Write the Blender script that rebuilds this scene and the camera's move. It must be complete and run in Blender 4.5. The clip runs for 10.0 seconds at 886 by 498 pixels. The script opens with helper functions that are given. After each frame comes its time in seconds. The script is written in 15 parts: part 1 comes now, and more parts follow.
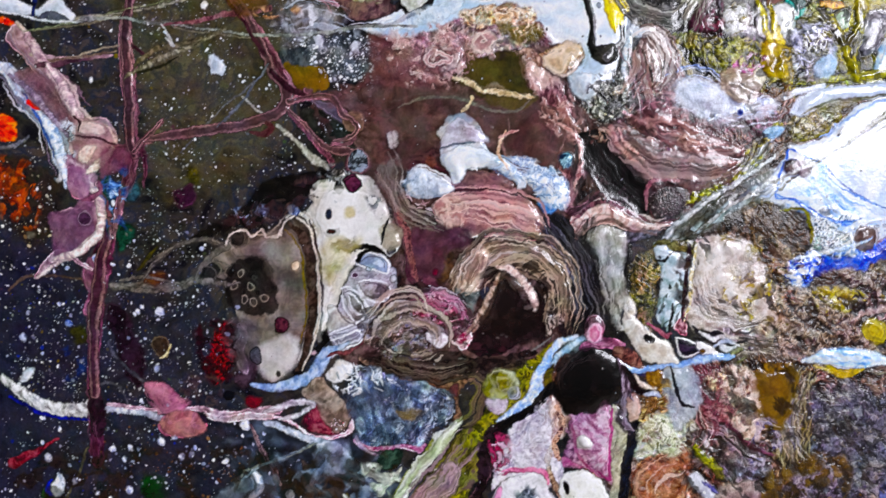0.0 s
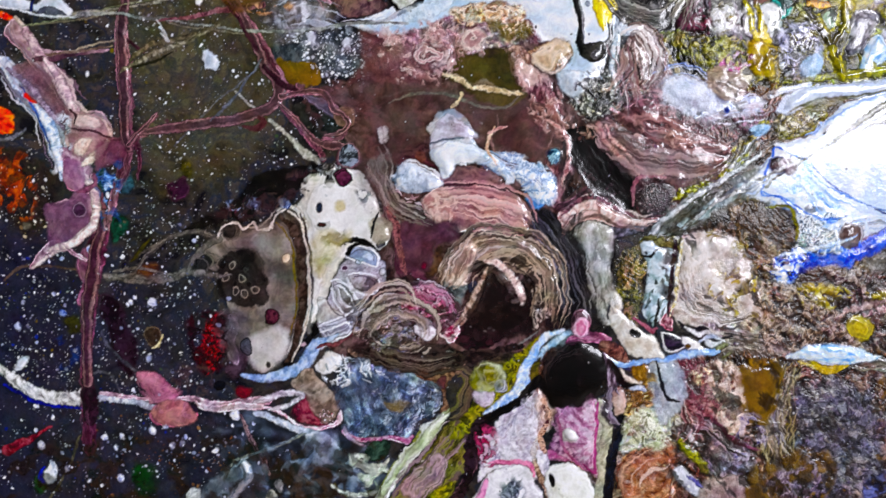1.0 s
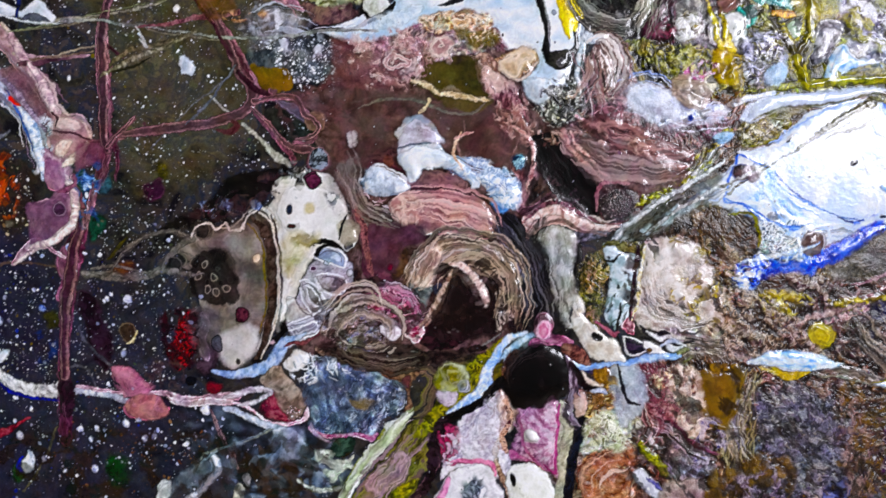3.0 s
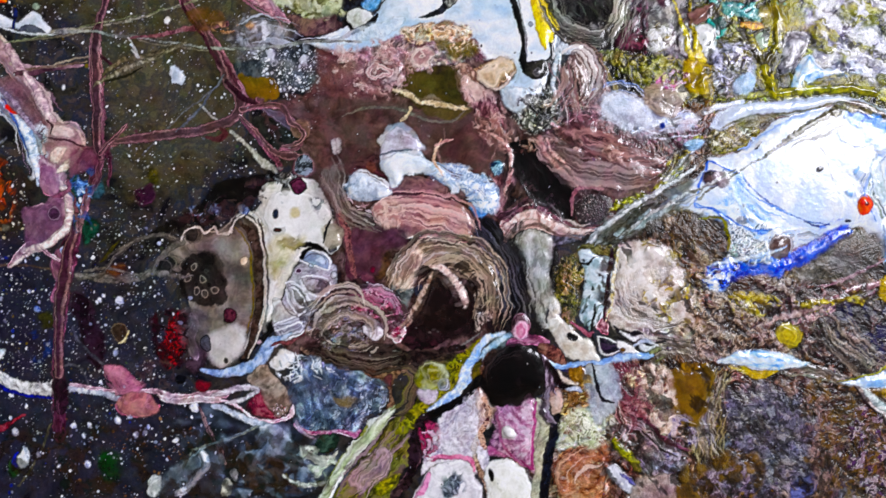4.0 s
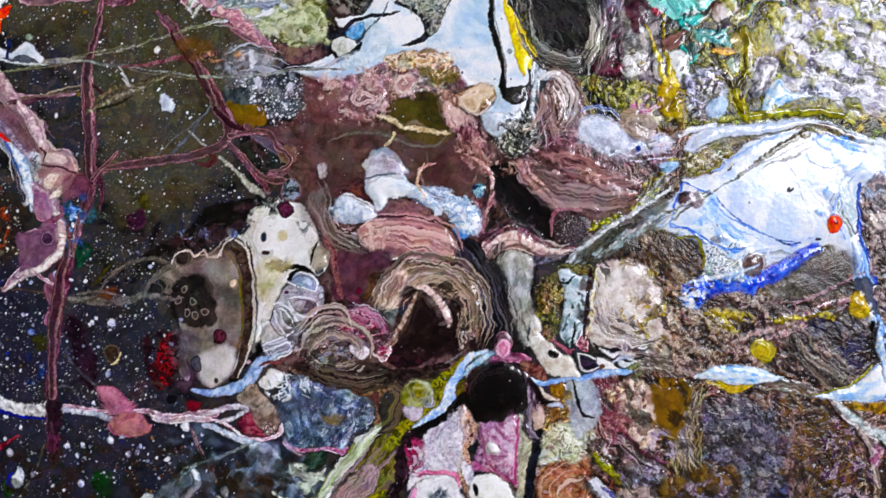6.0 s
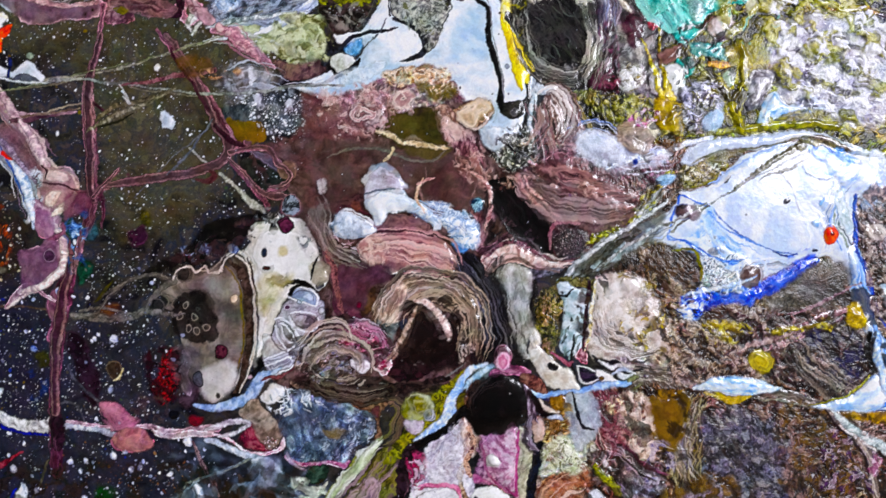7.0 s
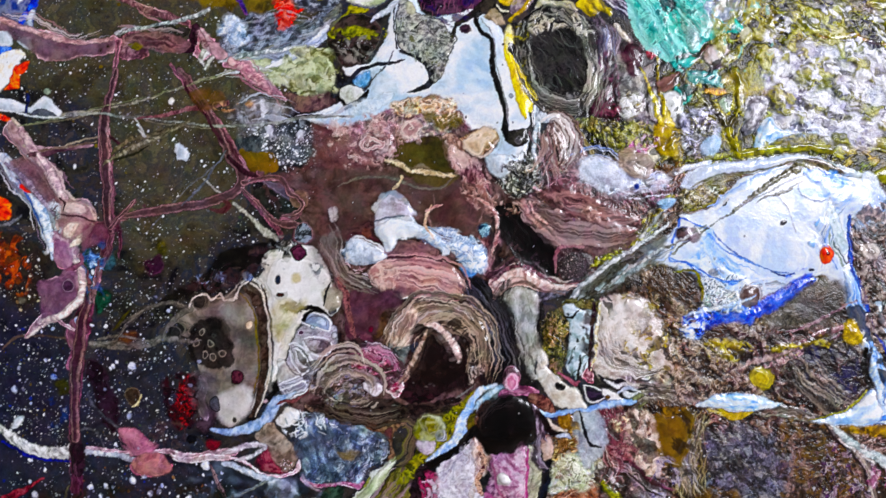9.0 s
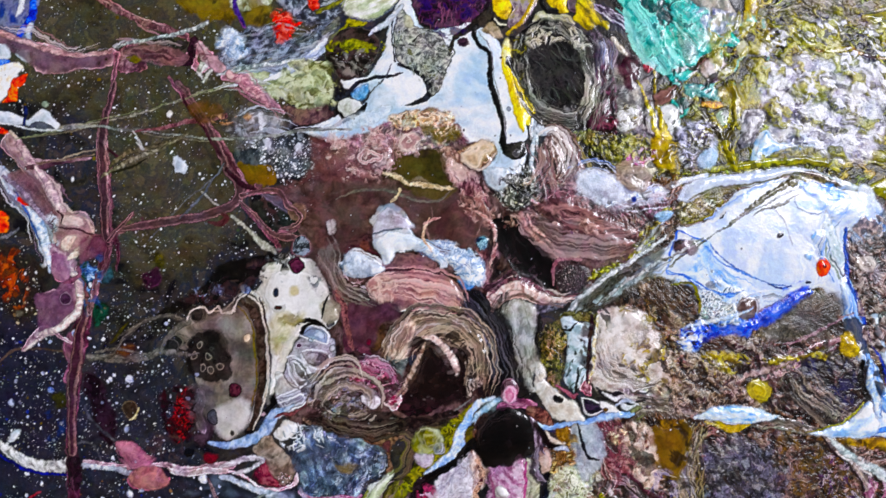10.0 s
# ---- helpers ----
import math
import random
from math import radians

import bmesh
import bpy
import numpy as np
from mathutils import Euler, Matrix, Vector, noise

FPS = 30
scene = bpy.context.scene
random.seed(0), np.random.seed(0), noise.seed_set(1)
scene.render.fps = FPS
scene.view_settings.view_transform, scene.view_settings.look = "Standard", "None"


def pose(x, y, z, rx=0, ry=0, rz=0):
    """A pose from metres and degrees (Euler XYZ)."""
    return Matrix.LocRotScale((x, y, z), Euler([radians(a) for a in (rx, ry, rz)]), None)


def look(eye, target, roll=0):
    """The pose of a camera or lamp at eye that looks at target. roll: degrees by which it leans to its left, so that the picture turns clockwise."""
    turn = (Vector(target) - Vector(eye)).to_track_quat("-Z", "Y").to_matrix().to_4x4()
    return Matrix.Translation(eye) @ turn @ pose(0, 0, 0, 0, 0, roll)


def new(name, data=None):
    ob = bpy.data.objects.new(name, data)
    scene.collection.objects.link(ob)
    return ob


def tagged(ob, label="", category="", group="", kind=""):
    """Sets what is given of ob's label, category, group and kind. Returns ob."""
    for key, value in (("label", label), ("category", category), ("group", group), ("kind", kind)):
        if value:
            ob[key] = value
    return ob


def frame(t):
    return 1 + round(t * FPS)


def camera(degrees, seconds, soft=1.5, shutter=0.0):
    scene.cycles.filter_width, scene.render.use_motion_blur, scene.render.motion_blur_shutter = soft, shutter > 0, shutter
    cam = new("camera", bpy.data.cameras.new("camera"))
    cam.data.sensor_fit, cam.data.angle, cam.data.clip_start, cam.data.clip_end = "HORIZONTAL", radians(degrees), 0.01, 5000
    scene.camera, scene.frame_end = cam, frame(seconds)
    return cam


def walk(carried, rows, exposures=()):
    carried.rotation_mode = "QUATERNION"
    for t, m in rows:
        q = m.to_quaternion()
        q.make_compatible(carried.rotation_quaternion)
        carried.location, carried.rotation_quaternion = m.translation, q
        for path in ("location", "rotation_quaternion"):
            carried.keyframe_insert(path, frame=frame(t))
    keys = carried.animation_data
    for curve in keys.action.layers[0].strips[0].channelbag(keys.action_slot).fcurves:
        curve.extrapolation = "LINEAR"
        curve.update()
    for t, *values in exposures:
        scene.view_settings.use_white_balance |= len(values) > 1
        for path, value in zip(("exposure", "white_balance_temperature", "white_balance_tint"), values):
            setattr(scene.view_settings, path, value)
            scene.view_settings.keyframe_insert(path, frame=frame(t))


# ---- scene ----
# camera: seconds, place, pitch, roll, yaw
cam = camera(74.44, 10.0, soft=1.15)
PATH = [
    (0, -0.00274, -0.00012, 1.40133, -0.136, -0.199, -0.677),
    (0.5, -0.00062, -0.00219, 1.39902, 0.083, -0.408, -0.555),
    (1, 0.00264, -0.00295, 1.39825, 0.103, -0.663, -0.353),
    (1.5, 0.00707, -0.00361, 1.39836, 0.109, -0.909, -0.005),
    (2, 0.01154, -0.00427, 1.39881, 0.175, -1.202, 0.334),
    (2.5, 0.01567, -0.00500, 1.39878, 0.207, -1.370, 0.769),
    (4, 0.02809, -0.01565, 1.39923, 0.489, -1.410, 0.946),
    (4.5, 0.03009, -0.01818, 1.40037, 0.645, -1.268, 0.681),
    (5, 0.03188, -0.01988, 1.40141, 0.793, -1.158, 0.723),
    (5.5, 0.03286, -0.02139, 1.40308, 0.919, -1.025, 0.670),
    (7, 0.03348, -0.02404, 1.41063, 1.144, -0.432, 0.630),
    (7.5, 0.03203, -0.02574, 1.41258, 1.225, -0.079, 0.597),
    (8, 0.03017, -0.02767, 1.41515, 1.248, 0.122, 0.515),
    (8.5, 0.02891, -0.02997, 1.41749, 1.337, 0.297, 0.376),
    (9, 0.02860, -0.03141, 1.41864, 1.653, 0.418, 0.324),
    (9.5, 0.02810, -0.03202, 1.42012, 1.894, 0.453, 0.174),
    (10, 0.02857, -0.03186, 1.42259, 1.972, 0.445, 0.113),
]
walk(cam, [(t, pose(x, y, z, 90 + pitch, roll, yaw)) for t, x, y, z, pitch, roll, yaw in PATH])

# light: one window high on the wall behind the camera, to its right
WINDOW_X, WINDOW_Z, WINDOW_W, WINDOW_H, BACK_Y = 2.95, 2.75, 1.6, 1.5, -3.7
world = bpy.data.worlds.new("sky")
scene.world = world
world.use_nodes = True
sky = world.node_tree.nodes.new("ShaderNodeTexSky")
sky.sky_type, sky.sun_disc = "NISHITA", False
sky.sun_elevation, sky.sun_rotation = radians(35), radians(150)
backing = world.node_tree.nodes["Background"]
backing.inputs[1].default_value = 0.1
world.node_tree.links.new(sky.outputs[0], backing.inputs[0])
lamp_data = bpy.data.lights.new("window_light", "AREA")
lamp_data.shape, lamp_data.size, lamp_data.size_y = "RECTANGLE", WINDOW_W, WINDOW_H
lamp_data.energy, lamp_data.color = 345.0, (0.9, 0.9, 1.0)
lamp = new("window_light", lamp_data)
lamp.matrix_world = look((WINDOW_X, BACK_Y - 0.02, WINDOW_Z), (WINDOW_X, 3.0, WINDOW_Z))
scene.view_settings.exposure = 0.0


# materials
def shader(name, rough=0.5, metal=0.0):
    m = bpy.data.materials.new(name)
    m.use_nodes = True
    b = m.node_tree.nodes["Principled BSDF"]
    b.inputs["Roughness"].default_value, b.inputs["Metallic"].default_value = rough, metal
    return m, m.node_tree.nodes, m.node_tree.links, b


def plain(name, low, high, scale, rough, bump=0.1):
    """A surface that wanders between two colours, with a fine relief."""
    m, nodes, links, b = shader(name, rough)
    at = nodes.new("ShaderNodeTexCoord")
    coarse, fine, ramp = nodes.new("ShaderNodeTexNoise"), nodes.new("ShaderNodeTexNoise"), nodes.new("ShaderNodeValToRGB")
    coarse.inputs["Scale"].default_value, fine.inputs["Scale"].default_value = scale, scale * 18
    coarse.inputs["Detail"].default_value = 6
    ramp.color_ramp.elements[0].color, ramp.color_ramp.elements[1].color = (*low, 1), (*high, 1)
    ramp.color_ramp.elements[0].position, ramp.color_ramp.elements[1].position = 0.3, 0.7
    lift = nodes.new("ShaderNodeBump")
    lift.inputs["Strength"].default_value, lift.inputs["Distance"].default_value = bump, 0.002
    links.new(at.outputs["Object"], coarse.inputs["Vector"])
    links.new(at.outputs["Object"], fine.inputs["Vector"])
    links.new(coarse.outputs[0], ramp.inputs[0])
    links.new(ramp.outputs[0], b.inputs["Base Color"])
    links.new(fine.outputs[0], lift.inputs["Height"])
    links.new(lift.outputs[0], b.inputs["Normal"])
    return m


def paint(name, rough, grain, bump, size, coat=0.0):
    """Dried acrylic: its pigment comes with the mesh, its grain, gloss and fine relief from noise in metres."""
    m, nodes, links, b = shader(name, rough)
    pigment, at = nodes.new("ShaderNodeAttribute"), nodes.new("ShaderNodeTexCoord")
    pigment.attribute_name = "pigment"
    fine, wide = nodes.new("ShaderNodeTexNoise"), nodes.new("ShaderNodeTexNoise")
    fine.inputs["Scale"].default_value, fine.inputs["Detail"].default_value = 1 / size, 4
    wide.inputs["Scale"].default_value, wide.inputs["Detail"].default_value = 90, 3
    vary, tint = nodes.new("ShaderNodeMapRange"), nodes.new("ShaderNodeMix")
    tint.data_type, tint.blend_type = "RGBA", "MULTIPLY"
    vary.inputs["From Min"].default_value, vary.inputs["From Max"].default_value = 0.25, 0.75
    vary.inputs["To Min"].default_value, vary.inputs["To Max"].default_value = 1 - grain, 1 + grain
    gloss = nodes.new("ShaderNodeMapRange")
    gloss.inputs["From Min"].default_value, gloss.inputs["From Max"].default_value = 0.3, 0.7
    gloss.inputs["To Min"].default_value, gloss.inputs["To Max"].default_value = rough * 0.8, min(1, rough * 1.3)
    lift = nodes.new("ShaderNodeBump")
    lift.inputs["Strength"].default_value, lift.inputs["Distance"].default_value = bump, size * 0.5
    tint.inputs[0].default_value = 1
    links.new(at.outputs["Object"], fine.inputs["Vector"])
    links.new(at.outputs["Object"], wide.inputs["Vector"])
    links.new(fine.outputs[0], vary.inputs[0])
    links.new(pigment.outputs["Color"], tint.inputs[6])
    links.new(vary.outputs[0], tint.inputs[7])
    links.new(tint.outputs[2], b.inputs["Base Color"])
    links.new(wide.outputs[0], gloss.inputs[0])
    links.new(gloss.outputs[0], b.inputs["Roughness"])
    links.new(fine.outputs[0], lift.inputs["Height"])
    links.new(lift.outputs[0], b.inputs["Normal"])
    b.inputs["Specular IOR Level"].default_value = 0.28
    b.inputs["Coat Weight"].default_value, b.inputs["Coat Roughness"].default_value = coat, 0.12
    return m


MATERIALS = {
    "ground": paint("dark_ground_coat", 0.2, 0.18, 0.25, 0.0007, 0.0),
    "enamel": paint("poured_enamel", 0.18, 0.05, 0.1, 0.0009, 0.0),
    "skin": paint("wrinkled_paint_skin", 0.28, 0.2, 0.45, 0.0007, 0.0),
    "film": paint("thin_dried_film", 0.35, 0.15, 0.25, 0.0008, 0.0),
}
CANVAS = plain("raw_canvas", (0.5, 0.46, 0.38), (0.62, 0.58, 0.5), 60, 0.9, 0.4)
PINE = plain("pine_wood", (0.45, 0.3, 0.17), (0.6, 0.43, 0.26), 25, 0.6)
PLASTER = plain("grey_plaster", (0.26, 0.255, 0.25), (0.32, 0.315, 0.31), 3, 0.85)
BOARDS = plain("oiled_floor_boards", (0.16, 0.1, 0.06), (0.26, 0.17, 0.1), 4, 0.45)
LACQUER = plain("white_lacquer", (0.75, 0.75, 0.73), (0.8, 0.8, 0.78), 8, 0.35, 0.03)


# meshes
def part(name, bm, material, parent=None, label=""):
    me = bpy.data.meshes.new(name)
    bm.to_mesh(me)
    bm.free()
    me.materials.append(material)
    ob = new(name, me)
    ob.parent = parent
    return tagged(ob, label)


def block(x0, x1, y0, y1, z0, z1, bevel=0.0):
    bm = bmesh.new()
    bmesh.ops.create_cube(bm, size=1)
    for v in bm.verts:
        v.co = Vector((x0 + (v.co.x + 0.5) * (x1 - x0), y0 + (v.co.y + 0.5) * (y1 - y0), z0 + (v.co.z + 0.5) * (z1 - z0)))
    if bevel:
        bmesh.ops.bevel(bm, geom=bm.edges[:], offset=bevel, segments=2, affect="EDGES", profile=0.5)
    return bm


# the room that closes the place
WEST, EAST, NORTH, HIGH = -2.8, 4.6, 0.235, 3.8
X0, X1 = WINDOW_X - WINDOW_W / 2, WINDOW_X + WINDOW_W / 2
Z0, Z1 = WINDOW_Z - WINDOW_H / 2, WINDOW_Z + WINDOW_H / 2


def structure(name, bm, material, label, category):
    return tagged(part(name, bm, material), label, category, kind="structure")


structure("floor", block(WEST, EAST, BACK_Y, NORTH, -0.1, 0), BOARDS, "brown oiled wooden floor of the room", "floor")
structure("ceiling", block(WEST, EAST, BACK_Y, NORTH, HIGH, HIGH + 0.1), PLASTER, "plain grey plaster ceiling of the room", "ceiling")
structure("wall_north", block(WEST, EAST, NORTH, NORTH + 0.12, -0.1, HIGH + 0.1), PLASTER, "plain grey plaster wall behind the painting", "wall")
structure("wall_west", block(WEST - 0.12, WEST, BACK_Y - 0.2, NORTH + 0.12, -0.1, HIGH + 0.1), PLASTER, "plain grey plaster side wall", "wall")
structure("wall_east", block(EAST, EAST + 0.12, BACK_Y - 0.2, NORTH + 0.12, -0.1, HIGH + 0.1), PLASTER, "plain grey plaster side wall", "wall")
south = bmesh.new()
for x0, x1, z0, z1 in ((WEST, X0, -0.1, HIGH + 0.1), (X1, EAST, -0.1, HIGH + 0.1), (X0, X1, -0.1, Z0), (X0, X1, Z1, HIGH + 0.1)):
    me = bpy.data.meshes.new("piece")
    piece = block(x0, x1, BACK_Y - 0.2, BACK_Y, z0, z1)
    piece.to_mesh(me)
    piece.free()
    south.from_mesh(me)
    bpy.data.meshes.remove(me)
structure("wall_south", south, PLASTER, "plain grey plaster wall with a window opening", "wall")
window = tagged(new("window_1"), "white lacquered window frame in a plaster wall", "window", kind="structure")
for x0, x1, z0, z1 in ((X0, X0 + 0.05, Z0, Z1), (X1 - 0.05, X1, Z0, Z1), (X0 + 0.05, X1 - 0.05, Z0, Z0 + 0.05), (X0 + 0.05, X1 - 0.05, Z1 - 0.05, Z1)):
    part("window_frame", block(x0, x1, BACK_Y - 0.16, BACK_Y - 0.1, z0, z1, 0.006), LACQUER, window)
part("window_sill", block(X0, X1, BACK_Y - 0.1, BACK_Y + 0.04, Z0 - 0.03, Z0 - 0.002, 0.005), LACQUER, window)

# the painting: 400 x 252 mm, poured acrylic on stretched canvas; u runs right and v up from its middle, in mm
CX, CZ, FACE, PITCH = 0.0275, 1.418, 0.213, 0.285
LOW, TOP = -124, 128
painting = tagged(new("painting"), "abstract poured acrylic painting with veins, cells and pools on stretched canvas", "painting")
painting.location = (CX, NORTH, CZ)
part("canvas", block(-0.2, 0.2, FACE - NORTH + 0.0008, FACE - NORTH + 0.002, LOW / 1000, TOP / 1000, 0.0004), CANVAS, painting, "woven cotton canvas")
for x0, x1, z0, z1 in ((-0.199, -0.159, -0.123, 0.127), (0.159, 0.199, -0.123, 0.127), (-0.159, 0.159, 0.087, 0.127), (-0.159, 0.159, -0.123, -0.083)):
    part("stretcher_bar", block(x0, x1, FACE - NORTH + 0.002, -0.001, z0, z1, 0.001), PINE, painting, "pale pine stretcher bar")

NU, NV = int(400 / PITCH) + 1, int((TOP - LOW) / PITCH) + 1
US, VS = np.linspace(-200, 200, NU), np.linspace(LOW, TOP, NV)
U, V = np.meshgrid(US, VS)
U, V = U.astype(np.float32), V.astype(np.float32)
PIGMENT = np.zeros((NV, NU, 3), np.float32)
RELIEF = np.zeros((NV, NU), np.float32)
CRINKLE = np.zeros((NV, NU), np.float32)
OWNER = np.zeros((NV, NU), np.int32)
COATS, COVER, GROUNDS = [], [], 5
TABLE = np.pad(np.random.RandomState(7).rand(16, 256, 256).astype(np.float32), ((0, 0), (0, 1), (0, 1)), mode="wrap").reshape(16, -1)


def noise2(x, y, seed):
    """Smooth value noise from 0 to 1."""
    xf, yf = np.floor(x), np.floor(y)
    fx, fy = x - xf, y - yf
    fx, fy = fx * fx * (3 - 2 * fx), fy * fy * (3 - 2 * fy)
    at = (yf.astype(np.int32) + seed * 91 & 255) * 257 + (xf.astype(np.int32) + seed * 37 & 255)
    tab = TABLE[seed % 16]
    a, c = tab.take(at), tab.take(at + 257)
    a += (tab.take(at + 1) - a) * fx
    c += (tab.take(at + 258) - c) * fx
    return a + (c - a) * fy


def fbm(x, y, scale, seed, octaves=3):
    total, weight = 0, 0
    for k in range(octaves):
        total = total + noise2(x / scale * 2 ** k, y / scale * 2 ** k, seed + 3 * k) * 0.6 ** k
        weight += 0.6 ** k
    return total / weight


def tones(stops):
    """Hex colours, as seen under white light, to linear pigments."""
    c = np.array([[int(s[i:i + 2], 16) / 255 for i in (0, 2, 4)] for s in stops.split()], np.float32)
    grey = c.mean(1, keepdims=True)
    muted = np.clip(1 - np.abs(c[:, 1] - c[:, 2]) / 0.1, 0, 1)[:, None] * np.clip((c[:, :1] - c[:, 1:2]) * 10, 0, 1)
    c = np.clip(grey + (c - grey) * (1.22 - 0.14 * muted), 0, 1)
    cool = np.clip(1 - (c[:, 1] - c[:, 2]) / 0.12, 0, 1) * np.clip(c[:, 0] - c[:, 1], 0, 0.2)
    c[:, 2] = np.clip(c[:, 2] + 0.22 * cool, 0, 1)
    return np.where(c < 0.04045, c / 12.92, ((c + 0.055) / 1.055) ** 2.4) * 0.95


def blend(stops, t):
    """Colours along a row of stops, t from 0 to 1."""
    c = tones(stops)
    if len(c) == 1:
        return np.broadcast_to(c[0], (*t.shape, 3)).copy()
    t = np.clip(t, 0, 1) * (len(c) - 1)
    i = np.minimum(t.astype(np.int32), len(c) - 2)
    return c[i] + (c[i + 1] - c[i]) * (t - i)[..., None]


def streaks(x, y, scale, seed, octaves, stretch):
    """Noise drawn out along a slowly turning direction."""
    turn = fbm(x, y, 26.0, 3, 2) * 2 * math.pi + 0.6
    total, weight = 0, 0
    for k in range(5):
        a = math.pi * k / 5
        w = np.abs(np.cos(turn - a)) ** 8 + 1e-3
        total = total + w * (fbm((x * math.cos(a) + y * math.sin(a)) / stretch, -x * math.sin(a) + y * math.cos(a), scale, seed + k, octaves) - 0.5)
        weight = weight + w * w
    return 0.5 + total / np.sqrt(weight)


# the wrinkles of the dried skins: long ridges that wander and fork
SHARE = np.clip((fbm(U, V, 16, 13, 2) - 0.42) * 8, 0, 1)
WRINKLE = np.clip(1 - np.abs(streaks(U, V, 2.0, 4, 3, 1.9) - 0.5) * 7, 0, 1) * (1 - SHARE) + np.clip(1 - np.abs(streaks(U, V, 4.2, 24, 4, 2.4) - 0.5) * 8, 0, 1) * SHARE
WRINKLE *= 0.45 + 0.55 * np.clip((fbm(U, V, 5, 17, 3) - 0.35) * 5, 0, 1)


def f(stops, scale=3.0, octaves=3, gain=2.2, ang=None, stretch=1.7, warp=0.0, swirl=None, freq=0.0):
    """A fill: noise among colours, drawn out along an angle, warped, or wound round a middle; freq adds bands along the edge."""
    def fill(x, y, d, seed):
        if warp:
            wx, wy = fbm(x, y, scale * 2, seed + 5, 2) - 0.5, fbm(x, y, scale * 2, seed + 8, 2) - 0.5
            x, y = x + wx * warp * 4, y + wy * warp * 4
        if swirl:
            r = np.hypot(x - swirl[0], y - swirl[1])
            a = np.arctan2(y - swirl[1], x - swirl[0])
            p, q = r, np.abs(a) * 4 + 0.3 * r
        else:
            ca, sa = math.cos(radians(ang or 0)), math.sin(radians(ang or 0))
            p, q = -x * sa + y * ca, x * ca + y * sa
        n = (fbm(q / stretch, p, scale, seed, octaves) if ang is not None else streaks(x, y, scale, seed, octaves, stretch)) + 0.3 * (fbm(x, y, scale * 5, seed + 4, 2) - 0.5)
        if freq:
            n = n + 0.22 * np.sin(d * freq + 6 * n)
        return blend(stops, 0.5 + (n - 0.5) * gain)
    return fill


def spline(points, closed, steps=6):
    p = np.array(points, float)
    n = len(p)
    if n < 3 and not closed:
        return np.linspace(p[0], p[-1], steps + 1)
    out = []
    for i in range(n if closed else n - 1):
        a, b, c, d = (p[(i + k) % n] if closed else p[min(max(i + k, 0), n - 1)] for k in (-1, 0, 1, 2))
        for s in range(steps):
            t = s / steps
            out.append(0.5 * (2 * b + (c - a) * t + (2 * a - 5 * b + 4 * c - d) * t * t + (3 * b - a - 3 * c + d) * t ** 3))
    if not closed:
        out.append(p[-1])
    return np.array(out)


def window_of(p, margin):
    i0, i1 = np.searchsorted(US, [p[:, 0].min() - margin, p[:, 0].max() + margin])
    j0, j1 = np.searchsorted(VS, [p[:, 1].min() - margin, p[:, 1].max() + margin])
    return slice(max(j0 - 1, 0), j1 + 1), slice(max(i0 - 1, 0), i1 + 1)


def spread(small, shape):
    """Bilinear enlargement of a coarse field."""
    for axis in (0, 1):
        n, m = small.shape[axis], shape[axis]
        at = np.minimum(np.arange(m) / 2.0, n - 1)
        i = np.minimum(at.astype(int), n - 2)
        w = (at - i).astype(np.float32)
        w = w[:, None] if axis == 0 else w[None]
        small = np.take(small, i, axis) * (1 - w) + np.take(small, i + 1, axis) * w
    return small


def depth_inside(p, x, y):
    """Distance from a closed outline, positive inside."""
    best, odd = np.full(x.shape, 1e9, np.float32), np.zeros(x.shape, bool)
    q = np.roll(p, -1, 0)
    for (ax, ay), (bx, by) in zip(p, q):
        dx, dy = bx - ax, by - ay
        t = np.clip(((x - ax) * dx + (y - ay) * dy) / (dx * dx + dy * dy + 1e-9), 0, 1)
        best = np.minimum(best, (x - ax - t * dx) ** 2 + (y - ay - t * dy) ** 2)
        if ay != by:
            odd ^= ((ay > y) != (by > y)) & (x < ax + (y - ay) * dx / dy)
    return np.where(odd, 1, -1) * np.sqrt(best)


def depth_along(p, w, x, y):
    """Distance inside a band of changing half width along a line."""
    best = np.full(x.shape, -1e9, np.float32)
    for k in range(len(p) - 1):
        (ax, ay), (bx, by) = p[k], p[k + 1]
        dx, dy = bx - ax, by - ay
        t = np.clip(((x - ax) * dx + (y - ay) * dy) / (dx * dx + dy * dy + 1e-9), 0, 1)
        best = np.maximum(best, w[k] + (w[k + 1] - w[k]) * t - np.hypot(x - ax - t * dx, y - ay - t * dy))
    return best


def field(depth_of, sl):
    x, y = U[sl], V[sl]
    if x.size > 12000:
        return spread(depth_of(x[::2, ::2], y[::2, ::2]), x.shape)
    return depth_of(x, y)


